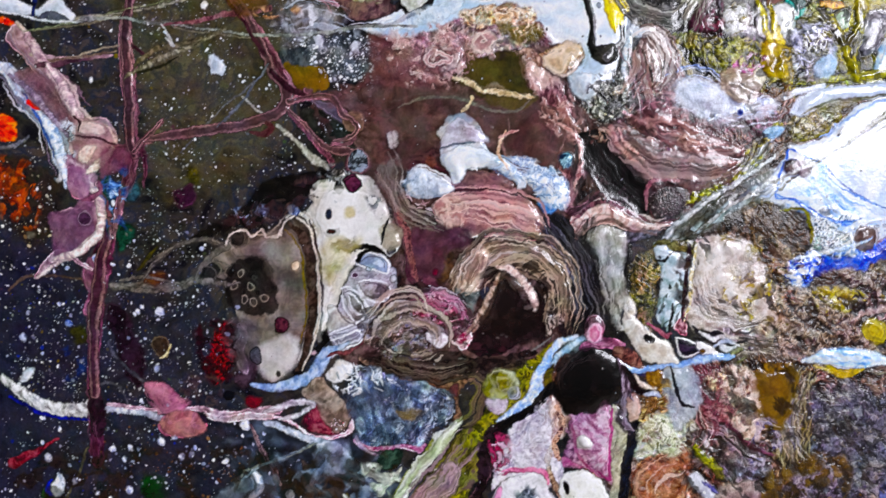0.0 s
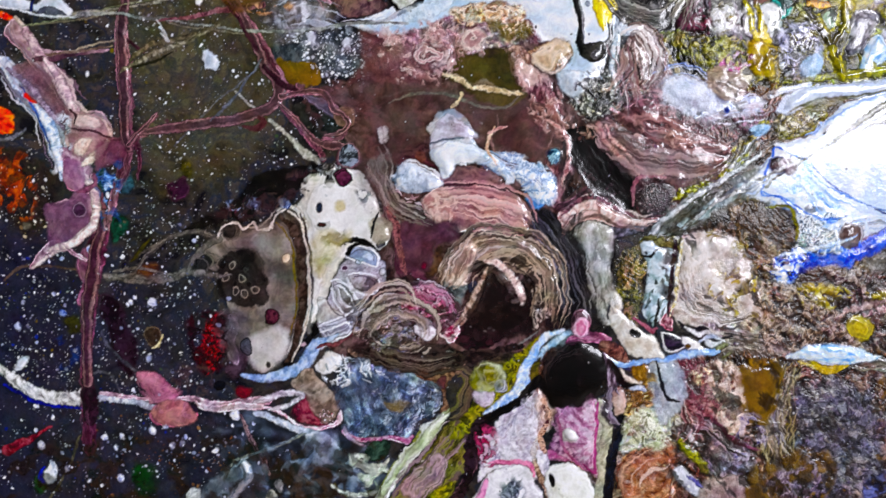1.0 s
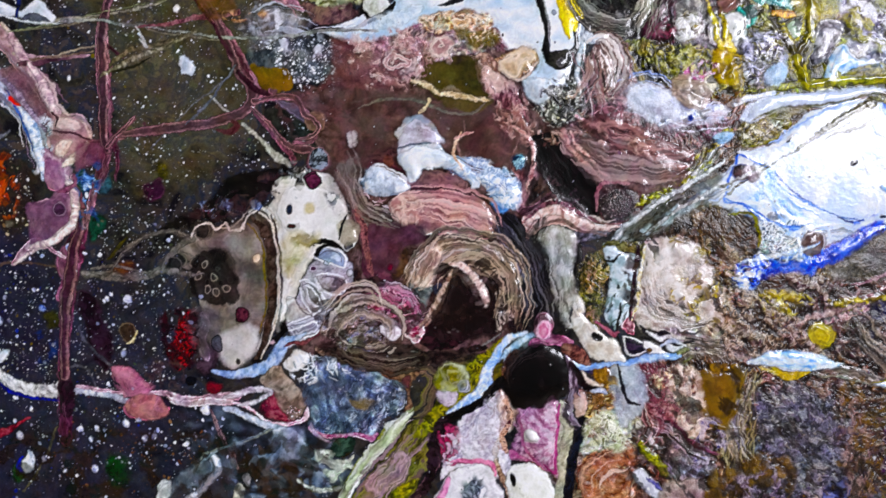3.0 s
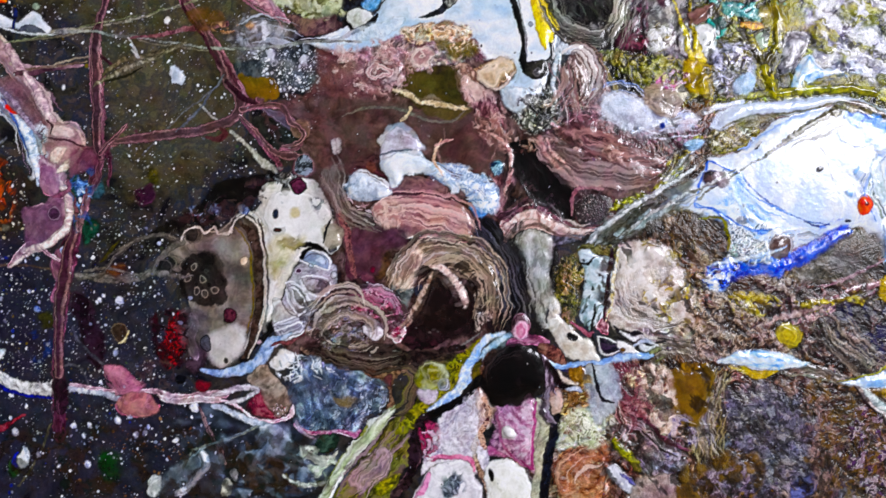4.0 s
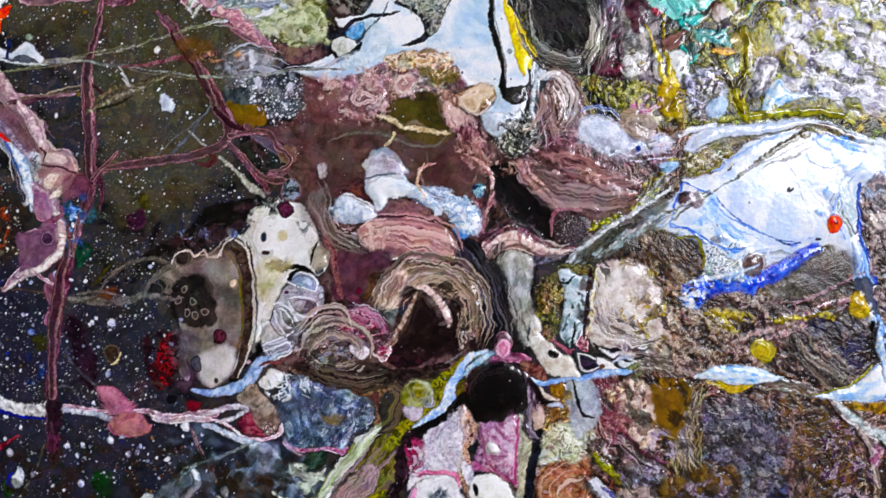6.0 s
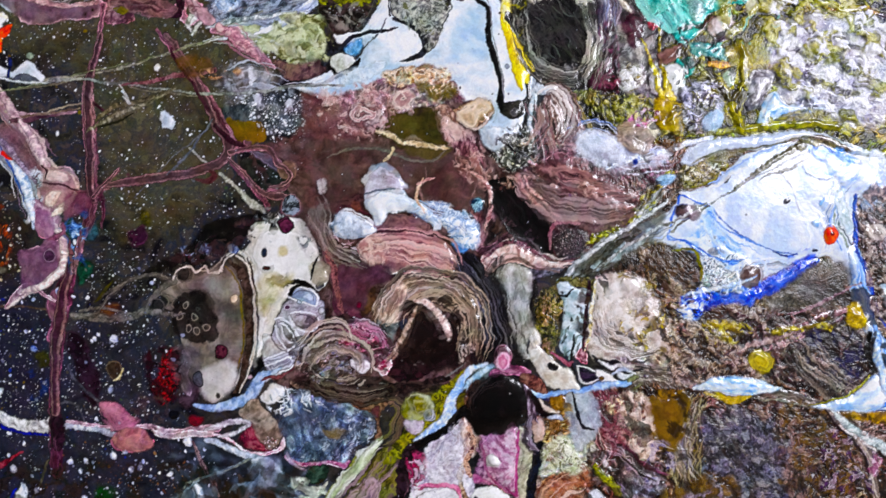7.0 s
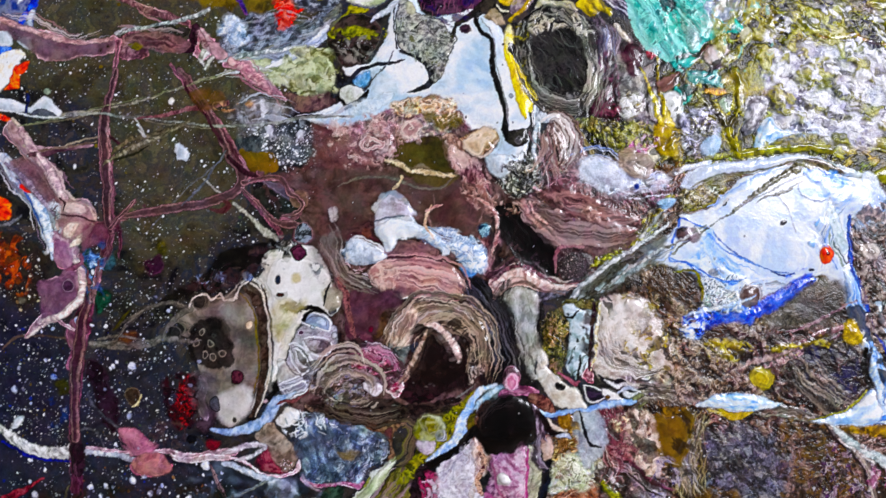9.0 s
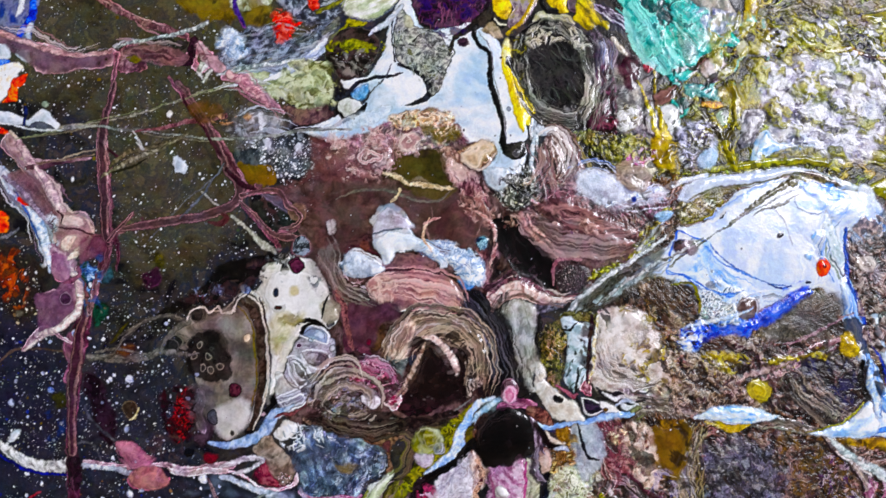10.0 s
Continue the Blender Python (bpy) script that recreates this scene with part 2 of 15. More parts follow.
def lay(name, d, sl, fill, wob=0.4, wsize=2.5, bands=(), soft=0.25, h=0.25, hw=1.5, crinkle=0.0, mat="enamel", label="", under=None, own=True, alpha=1.0):
    """Lay one coat: the fill, edge bands of (width, colours), relief and, where it is a part of its own, the name that it takes."""
    if mat == "skin":
        wob, wsize, soft = max(wob, 1.5), 4.0, max(soft, 0.7)
    elif mat == "film":
        wob, wsize, soft = max(wob, 1.8), 4.0, max(soft, 1.1)
    seed = len(COATS) * 5 + 11 + int(abs(US[sl[1].start] * 7))
    x, y = U[sl], V[sl]
    if wob:
        d = d + wob * 2 * (fbm(x, y, wsize, seed, 3) - 0.5)
    a = np.clip(0.5 + d / (2 * soft), 0, 1)
    a = a * a * (3 - 2 * a) * alpha
    c = fill(x, y, d, seed)
    edge = 0.0
    for width, stops in bands:
        e = np.clip((edge + width - d) / 0.3 + 0.5, 0, 1)[..., None] * np.clip((d - edge) / 0.3 + 0.5, 0, 1)[..., None]
        c = c + (blend(stops, fbm(x, y, 1.5, seed + 2, 2)) - c) * e
        edge += width
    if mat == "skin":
        # wrinkle highlights and valley shade put into the pigment: bright ridges, dark valleys
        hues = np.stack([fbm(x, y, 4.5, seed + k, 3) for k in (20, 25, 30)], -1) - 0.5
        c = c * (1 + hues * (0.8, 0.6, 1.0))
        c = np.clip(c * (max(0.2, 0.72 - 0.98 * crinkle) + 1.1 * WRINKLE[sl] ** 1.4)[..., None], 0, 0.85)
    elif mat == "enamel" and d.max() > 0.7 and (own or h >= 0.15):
        # the flow lines of a poured edge, rim darkened, on rose coats lightened
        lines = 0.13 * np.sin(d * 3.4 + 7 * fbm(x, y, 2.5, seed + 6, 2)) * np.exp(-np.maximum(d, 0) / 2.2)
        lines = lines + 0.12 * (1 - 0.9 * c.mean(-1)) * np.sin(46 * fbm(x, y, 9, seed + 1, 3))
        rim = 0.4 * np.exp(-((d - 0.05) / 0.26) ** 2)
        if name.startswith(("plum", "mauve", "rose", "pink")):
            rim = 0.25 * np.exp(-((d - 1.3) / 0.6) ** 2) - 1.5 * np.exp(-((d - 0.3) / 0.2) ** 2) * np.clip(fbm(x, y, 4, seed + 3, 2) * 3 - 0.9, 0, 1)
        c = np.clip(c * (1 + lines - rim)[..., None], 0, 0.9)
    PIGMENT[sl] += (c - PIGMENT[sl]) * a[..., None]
    RELIEF[sl] += a * h * (1 - np.exp(-np.maximum(d, 0) / hw))
    CRINKLE[sl] += (crinkle - CRINKLE[sl]) * a
    if own:
        # what lies wholly on one pool belongs to it
        below = OWNER[sl][a > 0.5 * alpha]
        if under is None and below.size:
            most = np.bincount(below).argmax()
            if most > GROUNDS and (below == most).mean() > 0.8 and COATS[most - 1][3] is None:
                under = int(most)
        COATS.append((name, mat, label, under))
        COVER.append(below.size)
        OWNER[sl] = np.where(a > 0.5 * alpha, len(COATS), OWNER[sl])
    return len(COATS)


def pool(name, points, fill, **more):
    p = spline(points, True)
    sl = window_of(p, 2.0)
    return lay(name, field(lambda x, y: depth_inside(p, x, y), sl), sl, fill, **more)


def vein(name, points, widths, fill, **more):
    p = spline(points, False)
    w = np.interp(np.linspace(0, 1, len(p)), np.linspace(0, 1, len(widths)), widths)
    sl = window_of(p, max(widths) + 2.0)
    more.setdefault("wob", 0.25)
    more.setdefault("wsize", 1.5)
    depth = field(lambda x, y: depth_along(p, w, x, y), sl)
    made_as = lay(name, depth, sl, fill, **more)
    if name in ("plum_vein", "plum_branch") and max(widths) > 1.0:
        # the dark core of a vein between its two rose rims
        lay(name, depth - 0.5 * max(widths), sl, f("200a0e 381418 50262a", 1.4), wob=0.5, wsize=1.5, soft=0.35, h=-0.15, own=False, alpha=0.8)
    return made_as


def cell(name, centre, rx, ry, ang, fill, **more):
    """A round or oval cell."""
    (cx, cy), = centre
    r, ca, sa = max(rx, ry), math.cos(radians(ang)), math.sin(radians(ang))
    sl = window_of(np.array([(cx - r, cy - r), (cx + r, cy + r)]), 1.5)
    x, y = U[sl] - cx, V[sl] - cy
    k = np.hypot((x * ca + y * sa) / rx, (-x * sa + y * ca) / ry)
    more.setdefault("wob", 0.15)
    return lay(name, (1 - k) * min(rx, ry), sl, fill, **more)


def bundle(points, count, reach, width, stops, seed=1, h=0.06, alpha=0.72):
    """Lamellae of marbling that run side by side along a line: broad smooth bands with thin lines between them."""
    p, rnd = spline(points, False, 8), np.random.RandomState(seed)
    sl = window_of(p, reach * 0.7 + 1.5)
    x, y = U[sl], V[sl]
    if x.size < 9:
        return
    near, off, along = np.full(x.shape, 1e9, np.float32), np.zeros(x.shape, np.float32), np.zeros(x.shape, np.float32)
    for k in range(len(p) - 1):
        (ax, ay), (bx, by) = p[k], p[k + 1]
        dx, dy = bx - ax, by - ay
        n = math.hypot(dx, dy) + 1e-9
        t = np.clip(((x - ax) * dx + (y - ay) * dy) / (n * n), 0, 1)
        d = (x - ax - t * dx) ** 2 + (y - ay - t * dy) ** 2
        closer = d < near
        near[closer] = d[closer]
        off[closer] = (((y - ay) * dx - (x - ax) * dy) / n)[closer]
        along[closer] = ((k + t) / (len(p) - 1))[closer]
    # the shared sway of all bands, and a small ripple
    off = off + 0.5 * reach * (fbm(x, y, reach * 1.2, seed, 2) - 0.5) + 1.7 * (fbm(x, y, 3.2, seed + 7, 3) - 0.5)
    beyond = np.sqrt(near) > np.abs(off) + 0.45 * reach
    sizes = np.sort(width * np.exp(rnd.normal(0.1, 0.65, count)))[::-1]
    colour = blend(stops, rnd.rand(count))
    for k in range(count):
        middle = reach * (rnd.uniform(-0.5, 0.5) + 0.05 * np.sin(along * rnd.uniform(2, 6) + rnd.uniform(0, 6)))
        a, b = sorted(rnd.rand(2))
        a, b = a * 0.45, 0.55 + b * 0.45
        taper = np.clip(np.minimum(along - a, b - along) / 0.22, 0, 1) ** 0.5
        m = np.clip(0.5 + (sizes[k] * taper - np.abs(off - middle)) / 0.3, 0, 1) * (taper > 0) * ~beyond * alpha
        PIGMENT[sl] += (colour[k] - PIGMENT[sl]) * m[..., None]
        RELIEF[sl] += m * h * rnd.uniform(-0.3, 1)


def specks(points, count, stops, sizes=(0.15, 0.45), seed=1):
    """Fine spatter or painted glints inside an outline."""
    p, rnd = spline(points, True), np.random.RandomState(seed)
    lo, hi = p.min(0), p.max(0)
    at = lo + rnd.rand(count, 2) * (hi - lo)
    px, py = at[:, 0].astype(np.float32), at[:, 1].astype(np.float32)
    keep = (depth_inside(p, px, py) > 0) & (fbm(px, py, 9, seed + 5, 3) + 0.22 * (rnd.rand(count) - 0.5) > 0.47)
    colour = blend(stops, rnd.rand(count))
    for (x, y), c, s in zip(at[keep], colour[keep], rnd.rand(count)[keep] ** 5):
        r = sizes[0] + (sizes[1] - sizes[0]) * s
        sl = window_of(np.array([(x, y), (x, y)]), r + PITCH)
        a = np.clip((r - np.hypot(U[sl] - x, V[sl] - y)) / 0.3 + 0.5, 0, 1) * (0.65 + 0.35 * s)
        PIGMENT[sl] += (c - PIGMENT[sl]) * a[..., None]
        RELIEF[sl] += a * 0.06


def threads(points, count, length, width, ang, stops, seed=1, turn=25, bow=0.2):
    """Fine streaks inside an outline, drawn out along an angle."""
    p, rnd = spline(points, True), np.random.RandomState(seed)
    lo, hi = p.min(0), p.max(0)
    at = lo + rnd.rand(count, 2) * (hi - lo)
    keep = depth_inside(p, at[:, 0].astype(np.float32), at[:, 1].astype(np.float32)) > 0
    colour = blend(stops, rnd.rand(count))
    for (x, y), c in zip(at[keep], colour[keep]):
        a, n = radians(ang + rnd.uniform(-turn, turn)), length * rnd.uniform(0.4, 1.3)
        side = rnd.uniform(-bow, bow) * n
        q = spline([(x - n / 2 * math.cos(a), y - n / 2 * math.sin(a)), (x - side * math.sin(a), y + side * math.cos(a)), (x + n / 2 * math.cos(a), y + n / 2 * math.sin(a))], False, 3)
        sl = window_of(q, width + 0.5)
        if U[sl].size < 2:
            continue
        w = width * np.array([0.3, 0.8, 1, 1, 1, 0.8, 0.3])
        d = depth_along(q, w, U[sl], V[sl])
        k = np.clip(0.5 + d / 0.3, 0, 1) * 0.85
        PIGMENT[sl] += (c - PIGMENT[sl]) * k[..., None]
        RELIEF[sl] += k * 0.08


# pigments
INK = f("060606 0e0d0d 191716", 2.5)
GREY = f("3a3a3e 5a5a60 8a8a90", 2.0)
SLATE = f("2a3242 56627a 8290a8 b8c4d4", 1.8, 4, 2.6)
PLUM = f("2c1719 44262a 583538 6b4546", 4)
MAUVE = f("644a4c 866a6c a08486 b89c9e", 2.5)
WHITE = f("b9c4cc d6dde2 e6e8ec f6f6f8", 5)
CREAM = f("c8c0ac dedace ece8e0 f6f4ee", 4)
BLUE = f("1a2f8c 2a4cc0 4a78dc 86a8ec", 1.6)
NAVY = f("0c0e1c 151a38 20285a 2c3878", 2.5)
LIME = f("38380c 5c5c16 80801e a4a034", 1.5)
YELLOW = f("a88c10 d0b414 e8d022 f2e24a", 2)
ORANGE = f("a02c10 d84818 f06020 f89040", 1.6)
TEAL = f("1c7c78 30a89c 58c4b8 90dcd0", 2.0, 4, 2.6)

# ---- ground coats
pool("dark_ground", [(-205,-155), (205,-155), (205,155), (-205,155)], f("131216 242322 35312b 272b36 423c38", 6, 4, 2.2), wob=0, h=0.0, mat="ground", label="near-black speckled ground coat")
pool("blue_shade", [(-189.9,-18.4), (-166.1,-23.3), (-151.6,-46.9), (-156.0,-65.5), (-170.0,-77.0), (-169.3,-116.2), (-192.7,-116.0)], f("0c0e1c 12162c 1c1c34 1c1a20", 4), own=False, soft=6, wob=4, wsize=14, h=0, alpha=0.6)
pool("blue_shade", [(-195,-20), (-140,-25), (-105,-50), (-100,-75), (-60,-90), (-60,-126), (-195,-126)], f("15161f 20222e 2b2b3a 221e28", 6, 4, 2.2), own=False, soft=10, wob=5, wsize=14, h=0, alpha=0.6)
pool("slate_wash", [(-106.5,-77.4), (-85.4,-82.2), (-61.9,-87.0), (-38.5,-98.7), (-33.9,-117.1), (-89.9,-116.7), (-104.0,-98.2)], f("14151a 22262e 3a404c 565e6a", 5), soft=3, wob=2, mat="film", label="cloudy slate-blue wash over the ground")
pool("grey_film", [(-190.2,123.5), (-86.3,122.5), (-52.5,105.1), (-66.9,71.3), (-81.2,47.3), (-90.6,18.7), (-128.5,0.0), (-138.5,47.8), (-150.8,72.0), (-172.5,77.0), (-189.7,96.6)], f("363226 4a442e 504c3a 403f38 5e5842", 5, 4, 2.2), own=False, soft=5, wob=3, h=0, alpha=0.75)
pool("umber_crust", [(37.9,29.6), (76.2,46.1), (100.2,50.7), (195.2,45.1), (189.4,-120.9), (26.6,-119.8), (38.9,-71.5), (86.3,-48.6), (75.1,-15.7)], f("1c0e08 42281a 6c4a36 90705c b89e8e", 1.6, 4, 3.0), soft=1.0, wob=1.5, crinkle=0.5, mat="skin", label="crinkled umber and mauve paint skin")
pool("olive_crust", [(64.7,70.2), (77.0,89.5), (91.2,79.6), (120.5,103.7), (125.8,123.1), (197.9,122.5), (195.1,40.3), (166.5,40.5), (147.7,45.5), (99.9,38.7), (76.2,43.7), (62.1,53.4)], f("1a1a06 46440c 767216 a09c34 c0bc74", 1.6, 4, 3.0), soft=1.0, wob=1.5, crinkle=0.55, mat="skin", label="glittering crinkled olive paint skin with white glare painted in")
pool("plum_field", [(-56.1,59.2), (-43.0,60.2), (-19.0,62.5), (4.9,67.1), (23.8,48.9), (42.8,39.1), (66.4,27.0), (85.2,17.3), (70.6,-1.5), (51.6,-10.8), (28.0,-5.9), (18.3,-24.7), (22.8,-48.1), (3.8,-62.0), (-19.7,-64.1), (-52.6,-61.6), (-66.7,-52.1), (-52.6,-14.7), (-43.1,6.5), (-52.5,11.3), (-62.1,23.3), (-66.8,37.6)], f("1e1414 38261f 52403a 6e5650", 2.4, 4), soft=1.0, wob=1.2, crinkle=0.12, label="plum-brown marbled paint field")

# ---- upper left: mauve branches on the dark ground
specks([(-187.7,121.0), (-91.1,120.1), (-52.5,100.3), (-52.5,39.9), (-66.8,13.8), (-85.7,-14.5), (-106.8,-47.2), (-113.6,-70.4), (-184.2,-69.9)], 9000, "5a5a5c 8a8a8a c8caca ffffff", (0.08,0.5), 3)
specks([(-185.2,-13.7), (-104.6,-14.3), (-90.1,-89.1), (-33.9,-94.1), (-33.9,-117.1), (-183.3,-116.1)], 4600, "5a5a6c 8a8a98 c8cad8 ffffff", (0.08,0.55), 4)
specks([(-187.7,121.0), (-91.1,120.1), (-52.5,100.3), (-85.7,-14.5), (-113.6,-70.4), (-184.2,-69.9)], 500, "4a3a14 6a5a20 3a4a30 503030", (0.3,0.9), 5)
specks([(-185.2,-13.7), (-128.2,-23.6), (-113.5,-89.0), (-183.3,-116.1)], 160, "101840 1c2878 2c3c90", (0.2,0.8), 6)
pool("blue_white_edge", [(-192.6,125.9), (-170.9,125.7), (-171.7,115.9), (-173.5,108.6), (-174.8,102.5), (-180.1,103.8), (-185.0,105.8), (-192.2,106.3)], f("50566c 7a8098 30407c", 3), label="grey-blue and white pool")
vein("white_streak", [(-177.6,123.3), (-178.4,117.2), (-180.3,113.6)], (1.2, 1.4, 0.6), WHITE)
vein("blue_streak", [(-172.8,123.3), (-173.6,114.7), (-175.9,109.9), (-178.7,105.7)], (1.4, 1.6, 1.4, 1.2), BLUE)
vein("white_streak", [(-174.0,109.9), (-175.4,106.2), (-174.8,102.5)], (0.7, 1.0, 0.8), WHITE)
pool("white_fleck", [(-189.8,101.9), (-184.4,101.4), (-182.5,98.9), (-183.1,95.3), (-189.6,95.1)], WHITE, label="bright white flake")
pool("white_fleck", [(-180.5,97.5), (-177.2,99.4), (-174.0,98.9), (-174.7,96.4), (-174.0,94.0), (-178.1,94.5)], WHITE, label="bright white flake")
pool("blue_fleck", [(-189.6,95.1), (-183.4,94.6), (-183.8,91.7), (-189.5,90.2)], BLUE)
pool("white_fleck", [(-189.5,89.8), (-181.2,93.6), (-177.5,92.1), (-178.9,89.2), (-182.2,84.4), (-183.6,80.0), (-189.2,74.7)], f("f2e0c0 fafaf6 ffffff", 3), label="white flake with an orange edge")
pool("orange_fleck", [(-183.3,80.7), (-181.8,86.3), (-175.6,89.2), (-176.5,85.3), (-179.3,82.4), (-179.7,77.6), (-185.9,76.2)], ORANGE, label="bright orange flake")
pool("mauve_branch", [(-189.9,108.3), (-180.2,104.8), (-172.9,102.8), (-165.7,101.7), (-158.4,98.3), (-151.1,96.7), (-143.9,97.2), (-139.1,99.6), (-136.7,98.1), (-138.1,94.2), (-141.4,91.8), (-151.1,90.4), (-160.7,89.0), (-167.9,88.6), (-172.7,90.6), (-173.3,95.5), (-171.9,98.4), (-180.1,101.4), (-189.8,101.9)], f("745452 967674 b09290 988a90", 4), h=0.35, label="thick mauve branch of paint")
vein("rose_line", [(-188.6,105.8), (-177.7,102.8), (-168.1,101.3), (-158.4,97.8), (-148.7,95.3), (-139.6,98.1)], (0.9, 0.9, 0.7, 0.6, 0.5, 0.9), f("a87c7a c49a98 d8b8b4", 2), h=0.1)
cell("dark_pit", [(-142.0,95.2)], 1.0, 0.8, 0, INK, h=-0.1)
cell("dark_pit", [(-145.3,93.3)], 0.8, 0.6, 0, INK, h=-0.1)
vein("mauve_branch", [(-147.9,123.6), (-139.4,118.1), (-129.6,112.2), (-122.4,109.2), (-115.1,107.1), (-107.9,105.1)], (1.0, 1.4, 1.2, 1.8, 1.6, 1.2), f("5a3434 7e5450 9c7470", 1.5), h=0.2, label="mauve branch of paint")
vein("rose_line", [(-146.7,122.6), (-136.9,116.1), (-124.3,111.6), (-115.1,107.6)], (0.3, 0.35, 0.3, 0.3), f("b08880 caa8a0", 1.5), own=False)
vein("rose_line", [(-128.4,110.2), (-124.3,107.2), (-119.9,105.2)], (0.3, 0.4, 0.3), f("9c706c b08880", 1.5), own=False)
pool("mauve_ring", [(-136.7,98.6), (-129.5,101.4), (-124.2,99.9), (-120.8,97.0), (-115.0,96.4), (-110.7,95.9), (-106.4,99.8), (-107.9,104.2), (-104.5,104.1), (-102.6,99.7), (-104.4,94.9), (-107.3,93.0), (-114.0,92.5), (-119.3,92.1), (-124.2,94.1), (-125.1,90.7), (-129.9,88.8), (-135.2,89.3), (-138.1,93.2)], f("4a2a2a 6c4444 8a605c a88480", 1.6, 4, 2.6), wob=0.9, wsize=1.6, h=0.3, label="knotted mauve ring of paint")
pool("dark_window", [(-124.2,102.3), (-115.1,103.7), (-108.3,102.7), (-107.8,99.8), (-112.6,97.4), (-117.9,97.9), (-122.3,99.9)], f("1c1a16 2c2a24 40383a", 2), wob=0.5, h=-0.1)
specks([(-124.2,102.3), (-115.1,103.7), (-108.3,102.7), (-107.8,99.8), (-112.6,97.4), (-117.9,97.9), (-122.3,99.9)], 60, "9a9a9a e0e0e0", (0.12,0.4), 8)
pool("olive_fleck", [(-132.8,95.1), (-129.5,96.1), (-128.5,93.6), (-131.4,93.2)], f("5a5218 7a6c28", 1), own=False)
cell("dark_pit", [(-130.0,98.3)], 0.9, 0.7, 0, INK, h=-0.1)
pool("dark_knot", [(-106.9,102.7), (-103.1,104.1), (-103.5,95.8), (-105.9,91.5), (-110.7,92.0), (-107.8,94.9)], f("1c0c0e 2c1418 40222a", 1.5), wob=0.6, h=0.1)
vein("pale_streak", [(-138.2,100.5), (-133.9,102.4), (-127.1,103.3), (-117.5,104.2), (-111.5,105.7), (-104.3,108.5), (-98.5,110.7)], (0.5, 0.7, 0.5, 0.4, 0.6, 0.9, 0.4), f("7c7a7c aeb0b4 d8dade", 2), h=0.15, label="pale grey streak")
pool("pink_smear", [(-102.6,102.7), (-100.2,100.7), (-96.3,97.7), (-96.8,95.8), (-101.1,97.8), (-103.0,96.3), (-102.5,92.4), (-100.1,93.4), (-98.2,90.4), (-101.5,88.5), (-104.9,90.5), (-104.0,96.3)], f("a06468 c08c8c dcbcb8", 1.2), wob=0.6, wsize=1.2)
vein("curl", [(-101.0,86.1), (-102.5,88.5), (-100.1,91.4), (-98.2,93.4), (-100.1,94.8)], (0.3, 0.9, 1.1, 0.9, 0.3), f("d0d0c8 f0f0ec", 1), h=0.2, label="small white curl")
vein("curl_line", [(-101.5,84.7), (-98.6,86.1), (-99.6,89.0), (-97.7,90.9), (-97.7,94.3), (-100.1,95.8)], (0.35,), f("6a6a5c 8a8a78", 1), own=False)
pool("mustard_film", [(-110.9,125.2), (-67.0,124.8), (-72.3,117.5), (-70.8,109.2), (-76.6,107.3), (-81.4,107.8), (-84.3,115.2), (-92.0,114.8), (-103.1,115.8), (-108.0,117.3)], f("3c3414 544a1c 6a5c24 7a6c30", 3), mat="film", label="translucent olive-brown film")
vein("plum_line", [(-86.8,117.7), (-85.3,112.8), (-82.4,107.8)], (0.5, 0.7, 0.4), f("3c2038 5c3450", 1), own=False)
pool("pale_curl", [(-89.2,116.7), (-86.3,115.7), (-81.4,115.7), (-76.6,117.1), (-71.8,118.5), (-72.3,122.4), (-86.3,122.5)], f("9a9c7c c4c8b0 e8e8e0", 2), label="pale curl of paint")
vein("white_thread", [(-161.5,66.0), (-153.1,66.7), (-145.5,67.4), (-131.6,70.6), (-117.3,74.6), (-107.7,78.4), (-98.1,81.2), (-86.1,83.6), (-74.1,83.5)], (0.7, 0.5, 0.35, 0.35, 0.35, 0.45, 0.6, 0.7, 0.3), f("7a786c a09c8c bcb8a8", 2), h=0.12, label="long pale thread of paint")
vein("white_thread", [(-150.7,66.2), (-138.7,65.6), (-124.4,64.5), (-114.8,64.0)], (0.3, 0.25, 0.2, 0.1), f("4a4a42 6a6a60", 2), own=False, h=0.05)
vein("tan_thread", [(-176.5,61.6), (-165.1,63.4), (-155.5,64.8), (-145.5,66.6)], (0.3, 0.4, 0.3, 0.2), f("5a5646 7c7662", 2), own=False, h=0.05)
pool("white_lens", [(-189.2,72.8), (-182.0,72.3), (-177.2,70.3), (-174.3,68.8), (-172.4,71.2), (-169.5,74.1), (-166.2,73.1), (-163.7,69.7), (-160.8,66.8), (-163.6,64.9), (-169.9,65.9), (-175.2,66.9), (-181.9,67.4), (-189.1,68.9)], WHITE, h=0.4, label="glossy white lens of paint")
pool("grey_lens", [(-174.2,66.9), (-168.5,68.3), (-163.2,65.8), (-165.1,64.4), (-170.8,64.9)], f("4c4c58 6c6c78", 2), own=False)
vein("navy_line", [(-176.3,74.6), (-175.7,70.7), (-176.6,65.9)], (0.6, 0.9, 0.5), NAVY, own=False)
vein("white_rim", [(-189.1,68.4), (-179.5,66.9), (-172.3,65.4), (-163.6,64.9), (-153.1,66.2)], (0.4, 0.35, 0.3, 0.4, 0.3), f("d0d4d4 f0f0f0", 2), own=False)
vein("red_edge", [(-187.9,65.5), (-183.3,62.6), (-180.8,60.2)], (1.2, 1.2, 0.6), ORANGE, label="orange-red smear")
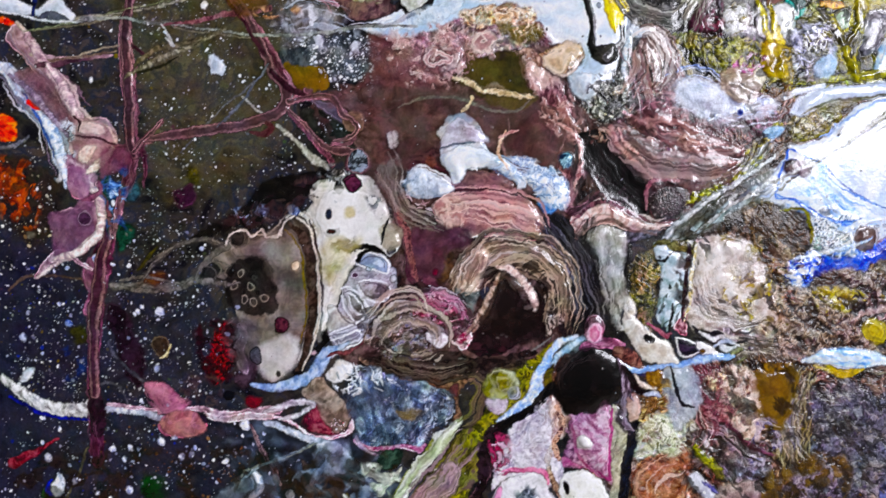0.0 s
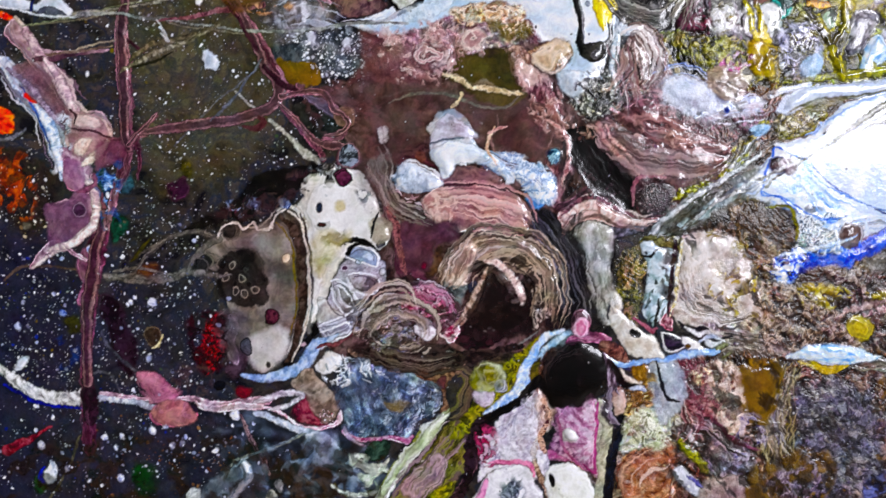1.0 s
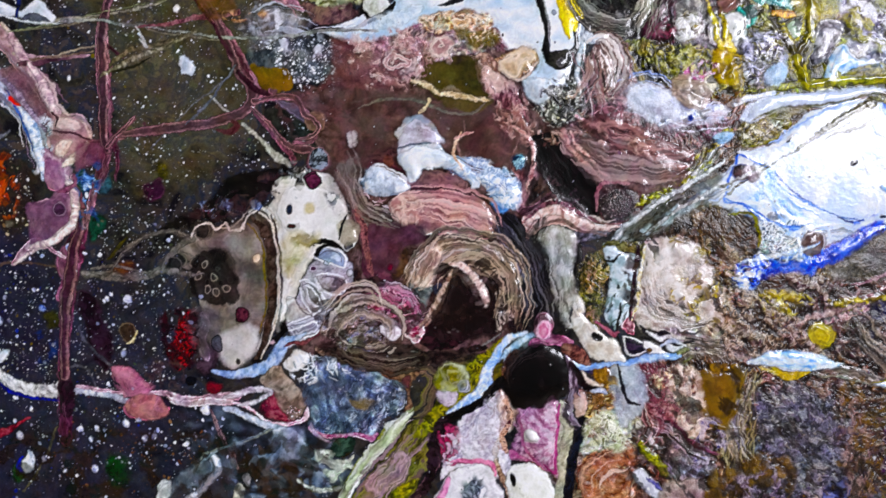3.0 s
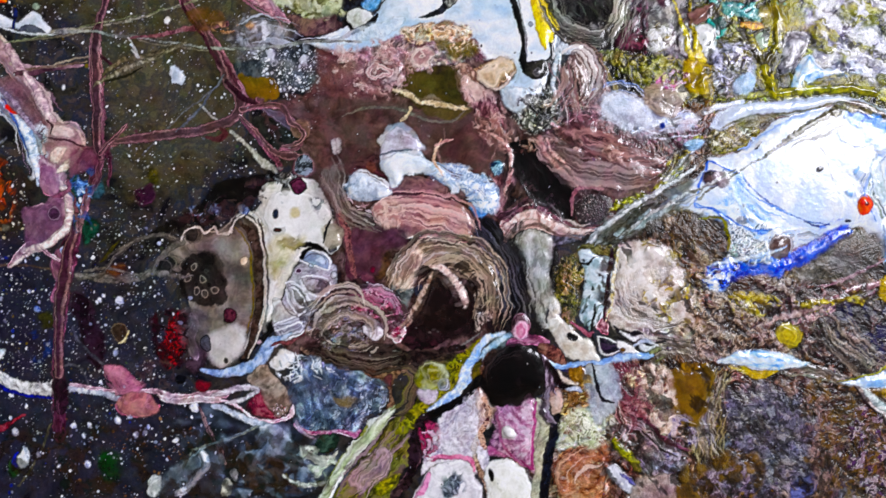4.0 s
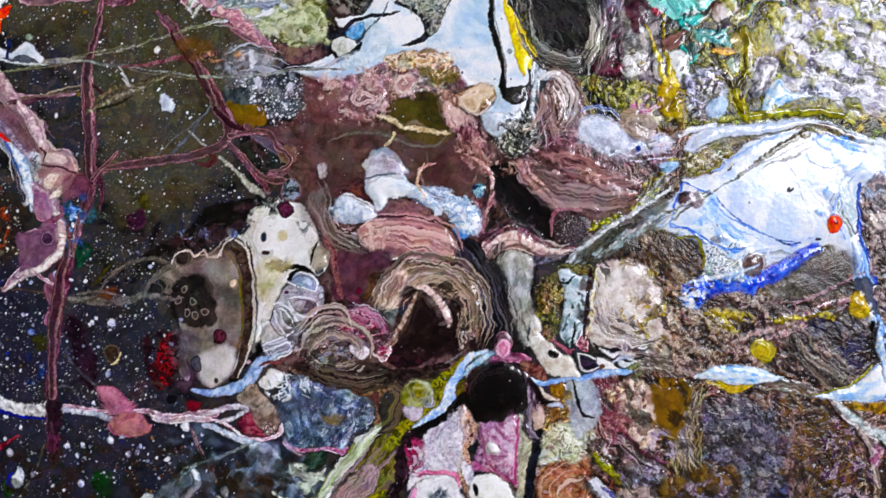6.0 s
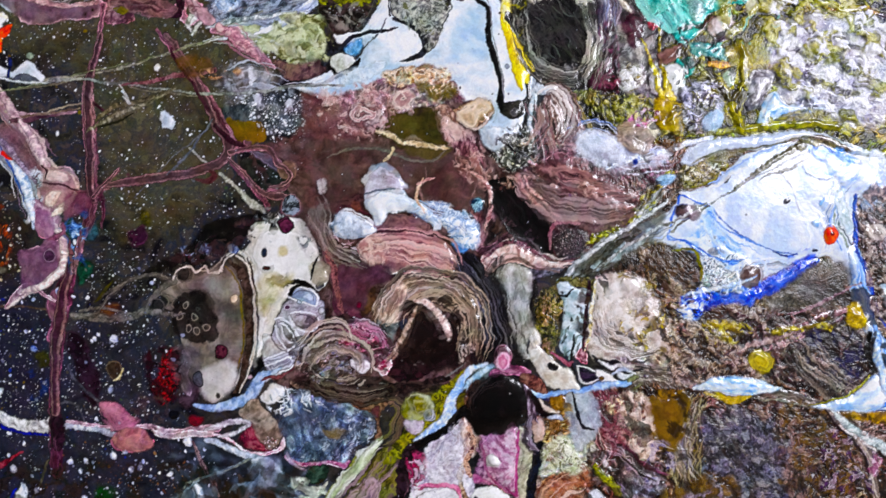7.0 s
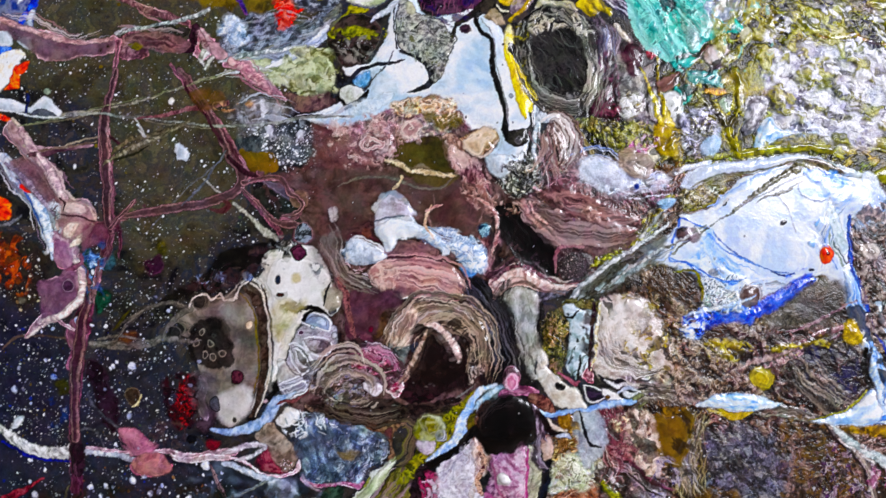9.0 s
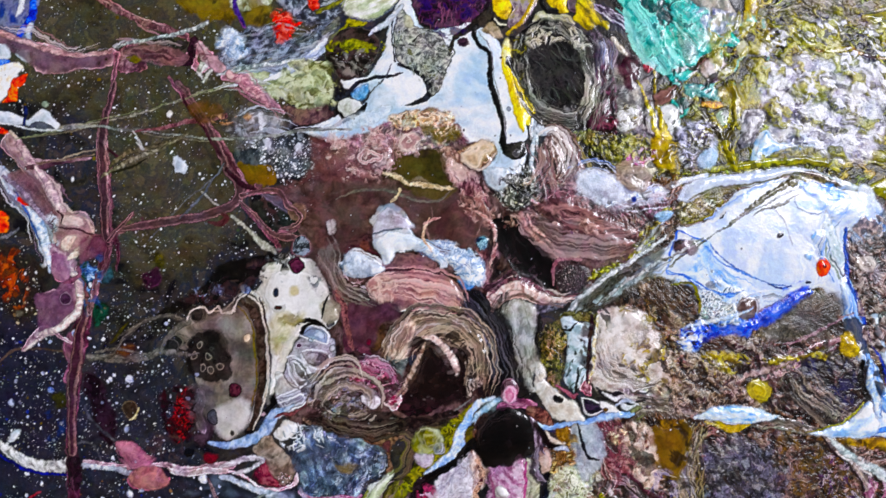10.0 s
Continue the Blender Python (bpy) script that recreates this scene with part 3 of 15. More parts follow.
pool("mauve_flap", [(-183.3,63.6), (-179.4,62.1), (-175.5,57.2), (-173.5,52.4), (-169.6,48.1), (-164.7,40.8), (-159.9,36.0), (-157.9,30.7), (-150.2,29.7), (-146.3,23.5), (-147.7,19.2), (-154.9,20.7), (-160.2,24.0), (-162.1,28.8), (-167.0,35.6), (-172.4,42.8), (-177.7,48.1), (-181.7,53.9), (-186.5,58.3)], f("8a6c6a a88a86 c4aaa6 9c8084", 3), h=0.35, label="mauve flap of paint with pale rim")
vein("cream_rim", [(-182.8,64.0), (-178.4,60.2), (-175.5,55.3), (-176.4,52.4)], (0.6, 0.8, 0.8, 0.4), f("c4b49c e4dcd0", 2), own=False)
vein("blue_stroke", [(-188.3,48.2), (-184.4,45.8), (-181.4,37.4), (-176.5,31.3), (-172.1,27.0), (-169.7,21.7), (-167.6,14.6), (-165.7,10.3), (-167.1,7.4), (-169.0,7.9)], (2.2, 2.6, 1.8, 1.6, 1.7, 1.6, 1.6, 1.4, 0.9, 0.4), f("7c90a8 b0c0d4 dfe8f0 f6f8fa", 1.6, 3, 2.4, 60, 3), h=0.45, label="long glossy pale blue stroke")
pool("orange_patch", [(-188.4,31.0), (-183.1,28.0), (-182.1,23.3), (-184.9,21.4), (-188.3,22.4)], ORANGE, wob=0.6, label="orange patch on the ground")
pool("orange_patch", [(-188.1,11.9), (-181.4,9.5), (-178.4,4.7), (-179.3,0.4), (-177.3,-4.3), (-179.7,-5.3), (-183.6,-1.0), (-187.9,0.5)], f("8c2c10 c84c1c e07838 6a2c14", 1.2, 4), wob=1.2, wsize=1.4, soft=0.7, label="worn orange patch on the ground")
vein("grey_stroke", [(-188.2,18.5), (-182.5,20.4), (-177.8,23.2)], (0.7, 0.9, 0.4), GREY, label="short grey stroke")
pool("cream_cell", [(-161.2,26.0), (-156.4,28.8), (-150.2,27.8), (-145.9,23.0), (-147.7,19.2), (-153.4,17.8), (-159.1,19.3), (-162.9,16.9), (-164.4,19.3)], f("8c6c64 b09688 d0bcae c0a49c", 1.8), h=0.3, label="creamy pink cell cluster")
pool("cream_cell", [(-159.1,16.9), (-155.3,18.3), (-151.0,17.3), (-147.2,19.2), (-150.0,15.4), (-154.3,11.6), (-155.7,8.8), (-154.7,6.4), (-156.6,5.0), (-158.5,8.3), (-157.6,11.6), (-160.5,13.1)], f("c0a898 dccabe f0e4dc", 1.6), h=0.35, label="glossy cream cell")
pool("pink_cell", [(-163.8,11.7), (-158.1,12.1), (-155.2,6.9), (-156.5,1.7), (-161.7,0.3), (-163.2,5.0)], f("7a4450 96606a a87880", 1.8), h=0.25, label="dusty pink cell")
pool("pink_teardrop", [(-153.3,7.3), (-151.3,2.1), (-150.7,-4.5), (-150.2,-10.4), (-153.4,-14.0), (-159.1,-18.6), (-163.8,-21.9), (-170.4,-23.3), (-174.6,-26.0), (-170.9,-20.9), (-168.1,-16.7), (-169.6,-9.1), (-169.2,-5.8), (-164.5,-3.0), (-160.7,-3.5), (-158.4,-0.2), (-154.6,0.2), (-153.7,4.0)], f("785458 96707a b49098 a07e84", 3), h=0.45, bands=((0.5, "8c6c6c b09494"),), label="dusty rose teardrop with pale rim")
cell("dark_pit", [(-157.8,-7.3)], 2.6, 2.8, 0, f("34222c 4c343e", 1.4), bands=((0.5, "8c6a74"),), h=-0.1, label="round dark plum pit")
pool("blue_drops", [(-149.9,7.3), (-147.1,7.8), (-145.1,4.0), (-146.0,0.2), (-148.4,-1.2), (-149.9,2.6)], f("1c2c4c 4c70a0 b0c8e0", 1.2, 3, 3), soft=0.5, wob=0.8)
cell("teal_drop", [(-140.4,3.0)], 2.4, 3.0, 0, f("18282e 2c4048 3a5560", 1.5), soft=0.8, label="dim teal drop")

# the upright plum vein and its branches
vein("plum_vein", [(-136.7,97.3), (-138.5,88.8), (-139.9,79.2), (-142.2,70.7), (-143.5,62.3), (-143.9,55.1)], (1.4, 1.1, 1.0, 1.2, 1.6, 2.2), f("5c3638 7a5052 946c6a", 1.4), h=0.35, label="upright plum vein")
vein("plum_vein", [(-143.4,58.7), (-142.9,50.2), (-142.3,40.6), (-141.4,31.1), (-140.6,21.5), (-141.4,12.0), (-143.3,4.9), (-145.1,-2.2), (-147.3,-9.3), (-149.1,-16.4)], (2.6, 2.6, 2.3, 2.2, 2.0, 2.4, 1.8, 1.5, 1.2, 1.6), f("4c2a2e 6e464a 86605f 9c7674", 1.6, 3, 2.4, 85, 3), h=0.4, label="upright plum vein")
vein("plum_vein", [(-149.7,-14.0), (-151.4,-23.4), (-153.2,-32.8), (-153.5,-42.2), (-154.3,-51.5), (-154.7,-60.8), (-154.1,-70.1), (-153.4,-81.7), (-153.1,-91.0), (-153.2,-96.1)], (2.8, 4.0, 3.2, 2.6, 2.4, 2.2, 2.0, 2.4, 2.6, 1.6), f("2a1016 44202a 5c303a 6c4048", 1.8, 3, 2.4, 85, 3), h=0.4, label="upright plum vein")
pool("rose_knot", [(-155.7,-21.0), (-150.5,-23.4), (-149.5,-28.1), (-150.8,-32.8), (-156.5,-32.8), (-158.5,-26.9)], f("5c3240 7c4c5a 946a74", 1.6), soft=0.7, h=0.3, label="rose knot on the plum vein")
pool("rose_fleck", [(-156.5,-35.6), (-153.6,-37.5), (-154.5,-41.2), (-157.8,-40.7)], f("8c505c c08c98", 1.1), own=False, soft=0.5)
vein("rose_line", [(-139.5,47.8), (-139.8,35.8), (-138.8,28.7)], (0.3, 0.35, 0.25), f("7c4c4c 946464", 1), own=False)
vein("plum_branch", [(-142.5,57.0), (-138.6,54.5), (-135.2,51.6)], (1.0, 0.8, 0.4), PLUM)
vein("mauve_branch", [(-148.1,52.2), (-157.7,51.3), (-164.9,50.9), (-172.1,51.9), (-176.9,54.4)], (0.5, 0.7, 1.0, 1.0, 0.7), MAUVE, h=0.2, label="mauve side branch")
vein("tan_thread", [(-162.5,51.8), (-153.0,54.2), (-145.3,56.0)], (0.3, 0.35, 0.2), f("8c8070 b0a490", 1), own=False)
pool("dark_knot", [(-141.6,22.9), (-138.2,23.9), (-137.2,17.7), (-139.1,15.3), (-141.5,17.7)], f("1a0c10 30181e", 1.5), soft=0.5)
vein("plum_branch", [(-138.7,18.2), (-134.9,21.5), (-128.7,23.3), (-119.2,24.7), (-109.7,27.0), (-103.7,26.9), (-97.3,28.8), (-91.6,29.7), (-86.4,33.0), (-83.1,37.8), (-80.2,42.1)], (1.2, 1.3, 1.0, 1.2, 1.3, 1.5, 1.3, 1.2, 1.5, 1.7, 1.6), f("5c3234 7e4c4c 9c6c68 b4867e", 1.4, 3, 2.6), h=0.45, label="plum branch with a bright rim")
vein("plum_branch", [(-136.8,21.0), (-134.9,24.3), (-131.6,27.2), (-129.7,28.6)], (0.9, 0.7, 0.8, 0.3), f("4c2c2e 704848", 1.2), h=0.25)
vein("plum_branch", [(-137.2,19.1), (-136.2,14.3), (-136.2,8.4), (-136.6,4.8)], (1.1, 0.9, 0.7, 0.3), f("3c2024 583438", 1.2), h=0.2)
vein("mauve_branch", [(-141.5,19.1), (-144.4,16.8), (-146.7,14.4), (-148.1,12.0)], (0.9, 1.1, 0.8, 0.3), MAUVE, h=0.2)
vein("plum_branch", [(-151.0,18.3), (-146.8,19.7), (-141.5,20.1)], (1.4, 1.0, 0.8), f("5c3a3a 7c5654", 1.4), h=0.2)
vein("plum_branch", [(-115.0,86.7), (-110.6,81.3), (-106.2,75.5), (-100.4,68.7), (-94.6,60.9), (-89.8,52.2), (-86.0,47.4), (-82.1,43.0)], (0.6, 1.0, 1.3, 1.5, 1.8, 2.2, 2.4, 1.8), f("5c3638 7c5052 966a68", 1.4, 3, 2.4), h=0.35, label="plum diagonal branch")
vein("plum_branch", [(-124.8,63.1), (-114.8,65.9), (-105.2,68.2), (-97.6,70.1), (-90.9,70.5)], (0.3, 0.6, 0.6, 0.8, 1.2), f("4c3430 6c504a", 1.2), h=0.2, label="thin brown branch")
vein("tan_thread", [(-126.7,64.1), (-123.8,62.1), (-114.7,61.1), (-100.4,59.5), (-86.0,60.4), (-74.1,61.2), (-59.7,63.0)], (0.3, 0.25, 0.25, 0.25, 0.35, 0.3, 0.3), f("5c584c 807c6c", 1), own=False, h=0.05)
vein("tan_branch", [(-140.9,47.3), (-137.6,51.2), (-131.4,55.0), (-124.3,56.8), (-117.1,58.7), (-110.0,61.0), (-106.6,62.9)], (0.7, 0.9, 1.0, 1.1, 0.9, 0.8, 0.4), f("3c382a 5c5642 7c7460", 1.4), h=0.25, label="olive-tan branch")
vein("white_tick", [(-129.1,61.7), (-126.7,59.2), (-125.2,56.8)], (0.3, 0.45, 0.2), WHITE, own=False)
vein("grey_thread", [(-115.4,25.6), (-107.4,34.1), (-100.2,40.3), (-92.6,47.4), (-90.3,49.3)], (0.3,), f("4a4a4c 6a6c6e", 1), h=0.06, label="fine grey thread")
vein("grey_thread", [(-123.4,18.0), (-119.7,21.8), (-117.3,24.2)], (0.25,), f("4a4a4c 6a6c6e", 1), own=False)
vein("pale_thread", [(-100.7,38.4), (-96.4,34.0), (-92.6,30.2)], (0.5, 0.5, 0.4), f("8a8880 bcbcb4", 1), h=0.08)
pool("white_drop", [(-113.2,51.9), (-110.9,53.3), (-107.5,50.9), (-106.5,48.0), (-108.4,46.1), (-112.2,46.6)], WHITE, wob=0.7, wsize=1.2, h=0.4, label="white drop on the dark ground")
cell("white_drop", [(-114.3,71.0)], 1.5, 1.6, 0, CREAM, h=0.4, label="white drop on the dark ground")
cell("white_drop", [(-89.8,46.4)], 1.5, 2.2, 30, WHITE, h=0.3, label="white drop on the dark ground")
cell("white_drop", [(-167.2,76.0)], 1.6, 1.3, 0, f("7c8878 a0ac98", 1), h=0.3, label="greenish white drop")
pool("olive_fleck", [(-121.0,11.8), (-116.7,10.6), (-116.2,6.6), (-119.0,3.8), (-120.5,7.6)], f("2e2a12 4a4418 5a5220", 2), soft=1.0, own=False)
pool("plum_fleck", [(-126.1,3.3), (-118.1,5.2), (-118.0,-0.0), (-123.2,-2.8)], f("24101a 40202c", 2), soft=0.9, own=False)
cell("white_drop", [(-155.7,43.6)], 0.9, 1.2, 0, WHITE, own=False)
pool("green_fleck", [(-146.4,-9.3), (-141.2,-8.4), (-140.2,-12.2), (-142.5,-16.9), (-145.8,-17.8)], f("0c2014 16382a 204c38", 1.5), soft=0.9, own=False)
cell("white_drop", [(-153.3,-21.5)], 1.1, 1.4, 20, f("a0b0e0 ffffff", 1), h=0.3, label="white drop on the dark ground")
cell("white_drop", [(-177.2,-12.4)], 1.4, 1.4, 0, f("a8a898 d8d8c8", 1), h=0.3, label="pale drop on the dark ground")
cell("white_drop", [(-147.4,-1.2)], 0.7, 0.9, 0, WHITE, own=False)

# ---- lower left
pool("plum_shadow", [(-149.3,-37.5), (-143.2,-39.4), (-139.8,-46.9), (-136.4,-54.0), (-135.4,-61.0), (-138.1,-67.9), (-142.9,-63.2), (-146.8,-51.6), (-150.2,-44.5)], f("140a10 24141c 30202a", 2), soft=1.0, wob=0.8, label="dark plum smear")
vein("grey_thread", [(-149.2,-51.5), (-145.8,-57.6), (-139.6,-63.7), (-134.4,-66.6)], (0.5, 0.6, 0.8, 0.5), f("2c2c34 45454e 606068", 2), h=0.08, label="faint grey thread")
vein("grey_thread", [(-152.2,-66.9), (-147.5,-66.5), (-143.7,-69.3), (-142.3,-73.0), (-142.7,-75.8)], (0.3,), f("3c3c40 5c5c60", 1), own=False)
vein("grey_stroke", [(-184.9,-32.6), (-181.2,-28.8), (-176.5,-27.0), (-168.4,-27.5), (-158.9,-28.5)], (0.4, 0.6, 0.5, 0.4, 0.3), f("3c3028 5c4c40", 1), h=0.1, label="thin brown thread")
vein("plum_thread", [(-174.6,-27.0), (-171.8,-23.2), (-167.6,-20.0), (-162.4,-19.6), (-158.5,-22.9), (-154.7,-24.8)], (1.0, 1.6, 1.6, 1.0, 0.8, 0.6), f("7c5c62 b09498 d0bcbc", 1.4), h=0.3, label="pale mauve streak")
pool("olive_fleck", [(-163.4,-46.8), (-158.2,-45.4), (-156.7,-50.6), (-160.9,-52.4)], f("2a2814 3a3818", 2), soft=1.2, own=False)
vein("white_vein", [(-187.1,-64.3), (-182.3,-67.6), (-178.0,-71.4), (-172.3,-74.2), (-165.3,-76.1), (-158.2,-76.1), (-154.5,-74.3)], (1.2, 2.0, 2.4, 2.4, 2.4, 2.4, 2.0), f("8c8c8c c8c8c4 eeeeec ffffff", 1.4, 4), wob=0.5, h=0.5, label="thick white vein across the dark ground")
vein("blue_shadow", [(-184.2,-71.3), (-174.7,-76.5), (-165.2,-78.9), (-155.8,-79.4)], (0.6, 0.8, 0.6, 0.4), f("141a54 2434a0", 2), own=False)
vein("white_vein", [(-151.6,-76.2), (-144.1,-76.2), (-137.1,-76.8), (-129.5,-78.7), (-123.9,-77.8)], (1.0, 1.6, 1.4, 0.9, 0.4), f("8c8c98 c8ccd4 f2f4f6", 1.4), h=0.45, label="white vein across the dark ground")
vein("rose_vein", [(-148.8,-74.4), (-139.4,-75.3), (-130.0,-75.9), (-118.3,-76.0), (-113.6,-76.0), (-104.2,-77.5), (-94.8,-76.6), (-87.8,-75.7)], (0.8, 0.8, 0.6, 1.0, 1.0, 1.4, 1.6, 1.6), f("8c6a70 b89a9c d8c4c4", 1.3), h=0.35, label="pale rose vein")
vein("dark_bar", [(-154.5,-70.1), (-153.0,-76.2), (-152.5,-84.1)], (1.8, 3.2, 1.8), f("140a0e 2a161c 3c2028", 1.4), wob=0.6, h=0.35, label="dark plum knot over the white vein")
pool("rose_blob", [(-135.3,-67.0), (-131.1,-67.5), (-125.4,-70.3), (-122.5,-74.1), (-121.6,-78.3), (-114.5,-79.2), (-113.5,-82.5), (-116.8,-85.2), (-123.8,-86.1), (-129.0,-84.7), (-130.9,-81.0), (-127.7,-78.7), (-131.0,-73.6), (-134.3,-70.7)], f("7c3c48 a85c68 b8747c a86458", 2), h=0.5, label="rose-pink blob over the vein")
cell("white_drop", [(-178.2,-63.0)], 3.2, 2.0, 40, WHITE, h=0.5, label="white drop on the dark ground")
cell("white_drop", [(-179.4,-49.7)], 1.3, 1.5, 0, f("6a7890 c8d0dc", 1), h=0.3)
cell("white_drop", [(-163.4,-44.4)], 1.4, 1.4, 0, f("40589c b0c0e0", 1.2), h=0.3)
for (x, y), r in zip([(-167.1,-37.4), (-163.7,-24.5), (-168.4,-26.1), (-130.4,-40.0), (-138.4,-40.4), (-131.4,-61.0), (-129.4,-87.9), (-124.8,-86.1), (-98.8,-81.7), (-172.3,-78.8), (-162.1,-65.0), (-167.4,-60.0), (-172.7,-54.9), (-147.2,-23.4), (-136.8,-38.5), (-139.8,-41.3), (-173.1,-87.6), (-117.7,-89.8)], (0.7, 0.6, 0.6, 1.1, 0.9, 0.9, 0.9, 0.8, 1.1, 0.6, 0.6, 0.5, 0.5, 0.6, 0.7, 0.6, 0.7, 0.6)):
    cell("white_drop", [(x, y)], r, r * 1.15, 0, f("a0a8c8 f4f4fa", 1), own=r > 0.75, h=0.25, label="white drop on the dark ground")

# ---- upper middle
pool("slate_speckle", [(-81.4,107.8), (-71.8,108.7), (-62.1,102.8), (-47.7,110.0), (-42.9,107.5), (-50.1,99.3), (-57.3,94.5), (-66.9,89.2), (-74.1,88.3), (-81.3,90.8), (-90.9,88.4), (-95.8,91.4), (-91.0,100.6)], f("2c3038 4c525c 747c88 a4acb8", 1.4, 4, 2.8), soft=0.8, wob=0.8, mat="film", label="speckled slate-grey film")
specks([(-81.4,107.8), (-47.7,110.0), (-50.1,99.3), (-66.9,89.2), (-90.9,88.4), (-93.4,100.6)], 260, "9a9aa0 d8dade ffffff", (0.12,0.4), 21)
pool("cloudy_white", [(-92.0,107.9), (-87.7,107.9), (-84.3,103.0), (-85.2,98.1), (-89.1,97.7), (-92.0,100.6)], f("7c8ca0 c0ccd8 eef2f6", 1.6), soft=0.8, wob=0.8, label="cloudy white smear")
pool("slate_speckle", [(-67.0,124.8), (-38.0,124.6), (-42.9,114.8), (-48.7,110.0), (-57.3,110.1), (-64.6,115.0)], f("24262c 4a4e58 7c828c b0b4bc", 1.4, 4, 2.8), soft=0.6, wob=0.6, mat="film", label="speckled slate-grey film")
pool("red_splash", [(-69.9,113.6), (-66.0,114.1), (-63.1,112.1), (-62.1,110.1), (-58.3,110.1), (-59.7,108.6), (-62.6,107.7), (-63.6,104.3), (-65.5,102.3), (-69.4,103.3), (-70.8,106.3), (-69.9,109.2), (-71.3,111.2)], f("a81c14 d83224 e85038", 1.2), wob=0.7, wsize=1.2, h=0.4, label="bright red splash")
pool("red_splash", [(-55.9,122.3), (-52.0,122.2), (-51.5,116.9), (-54.0,114.9), (-55.9,117.4)], f("b03020 d85040 e88070", 1.2), wob=0.6, wsize=1.2, h=0.3, label="red splash with pale edge")
vein("olive_stroke", [(-52.5,114.4), (-45.3,117.3), (-40.5,121.2)], (0.8, 1.2, 0.6), f("4c4a18 8c8a34", 1.2), own=False)
pool("green_wedge", [(-89.8,89.9), (-81.3,90.3), (-73.2,88.8), (-66.9,88.2), (-57.3,92.5), (-51.1,91.0), (-46.8,86.6), (-45.3,80.8), (-47.7,74.5), (-53.5,72.6), (-59.7,74.1), (-65.5,76.6), (-71.7,81.0), (-81.3,84.0), (-89.7,84.6)], f("606850 8c9470 b4ba98 d0d4b8", 2.4, 4, 2.8, 20, 2.5), h=0.3, label="sage-green marbled wedge")
vein("pink_band", [(-91.9,86.5), (-83.7,86.0), (-77.5,81.5), (-73.1,77.1), (-70.3,73.7), (-66.9,71.3)], (1.4, 2.6, 2.2, 2.0, 1.8, 0.6), f("7c5458 a47c80 bc9898", 1.6), h=0.3, label="dusty pink band")
vein("olive_rim", [(-92.9,88.0), (-83.7,89.4), (-77.5,91.2), (-71.7,94.6)], (0.7, 0.8, 0.7, 0.5), f("7c7c6a b0b09c", 1.3), h=0.15, label="pale olive rim")
vein("pale_streak", [(-71.7,87.3), (-62.1,89.7), (-54.9,94.0), (-50.1,98.3), (-47.7,100.7)], (1.0, 1.5, 1.7, 1.5, 1.2), f("8c98b0 c4cede eef2f6", 1.4), h=0.35, label="pale blue streak")
pool("brown_lobe", [(-66.9,74.7), (-57.3,73.1), (-48.7,74.5), (-45.3,71.1), (-50.1,67.8), (-59.7,65.9), (-65.0,69.8)], f("3c2826 5c4440 7c6458", 1.6), label="mottled brown lobe")
pool("speckled_film", [(-86.1,69.0), (-78.9,72.4), (-66.9,67.4), (-62.1,65.0), (-71.7,61.2), (-81.2,60.3), (-88.4,61.8)], f("34322e 54525a 8c9098 b8bcc4", 1.8, 4, 2.8), soft=3.0, wob=3.0, alpha=0.6, mat="film", label="grey and white smoky film")
pool("starry_ground", [(-80.0,56.5), (-74.1,59.8), (-62.1,60.6), (-53.5,60.1), (-51.1,56.2), (-52.5,49.5), (-55.4,43.3), (-64.5,42.9), (-74.0,45.8), (-83.6,48.3), (-88.4,54.1)], f("14161a 24282e 3a4048", 2), soft=0.8, label="dark ground with dense white spatter")
# white drip and what lies in it
pool("white_drip", [(-62.6,63.5), (-52.5,66.3), (-45.3,69.7), (-41.0,71.1), (-33.4,74.4), (-29.5,79.7), (-33.3,80.7), (-40.1,81.7), (-42.0,86.1), (-37.6,85.6), (-31.9,86.5), (-27.5,90.8), (-24.2,97.6), (-22.7,104.9), (-19.8,113.7), (-15.9,121.9), (-8.1,121.9), (-10.6,114.5), (-8.7,108.7), (-4.4,106.2), (5.2,108.1), (11.5,109.5), (16.3,107.5), (23.0,104.5), (28.1,92.3), (33.3,82.6), (36.1,72.9), (39.3,68.0), (39.3,60.8), (36.8,55.5), (35.8,48.8), (32.3,42.1), (27.5,37.8), (23.7,38.3), (19.9,42.2), (19.5,47.5), (22.9,50.8), (22.5,55.6), (16.3,58.1), (9.6,58.1), (5.3,62.5), (4.9,69.3), (-3.7,71.7), (-12.8,70.8), (-20.5,66.6), (-26.2,62.3), (-35.8,59.5), (-45.4,59.1), (-54.9,61.5)], f("c4d4de dee8ee ecf0f3 fafafa", 6), h=0.6, hw=2.5, label="glossy white drip running down")
pool("ice_tint", [(-52.5,63.5), (-38.2,67.7), (-23.8,71.9), (-9.4,72.8), (5.0,75.5), (6.5,90.0), (17.1,94.8), (20.8,75.4), (5.0,73.1), (-4.6,71.7), (-21.4,67.1), (-33.4,61.4), (-45.4,60.0)], f("a4c4dc c4dae8 dde8ee", 4), own=False, soft=1.5, wob=1.0, h=0.0, alpha=0.8)
specks([(-52.5,63.5), (-23.8,70.9), (5.0,75.5), (21.6,60.9), (4.9,70.7), (-19.0,66.1), (-43.0,60.0)], 60, "8c98a4 a8b4bc", (0.12,0.4), 25)
pool("grey_lobe", [(-43.9,75.9), (-40.1,77.8), (-33.4,75.8), (-32.4,72.0), (-39.1,68.7), (-42.9,71.1)], f("b0b4a8 d0d4cc e4e6e2", 2), bands=((0.5, "1c1c20 30302c"),), h=0.2, label="pale grey lobe outlined in black")
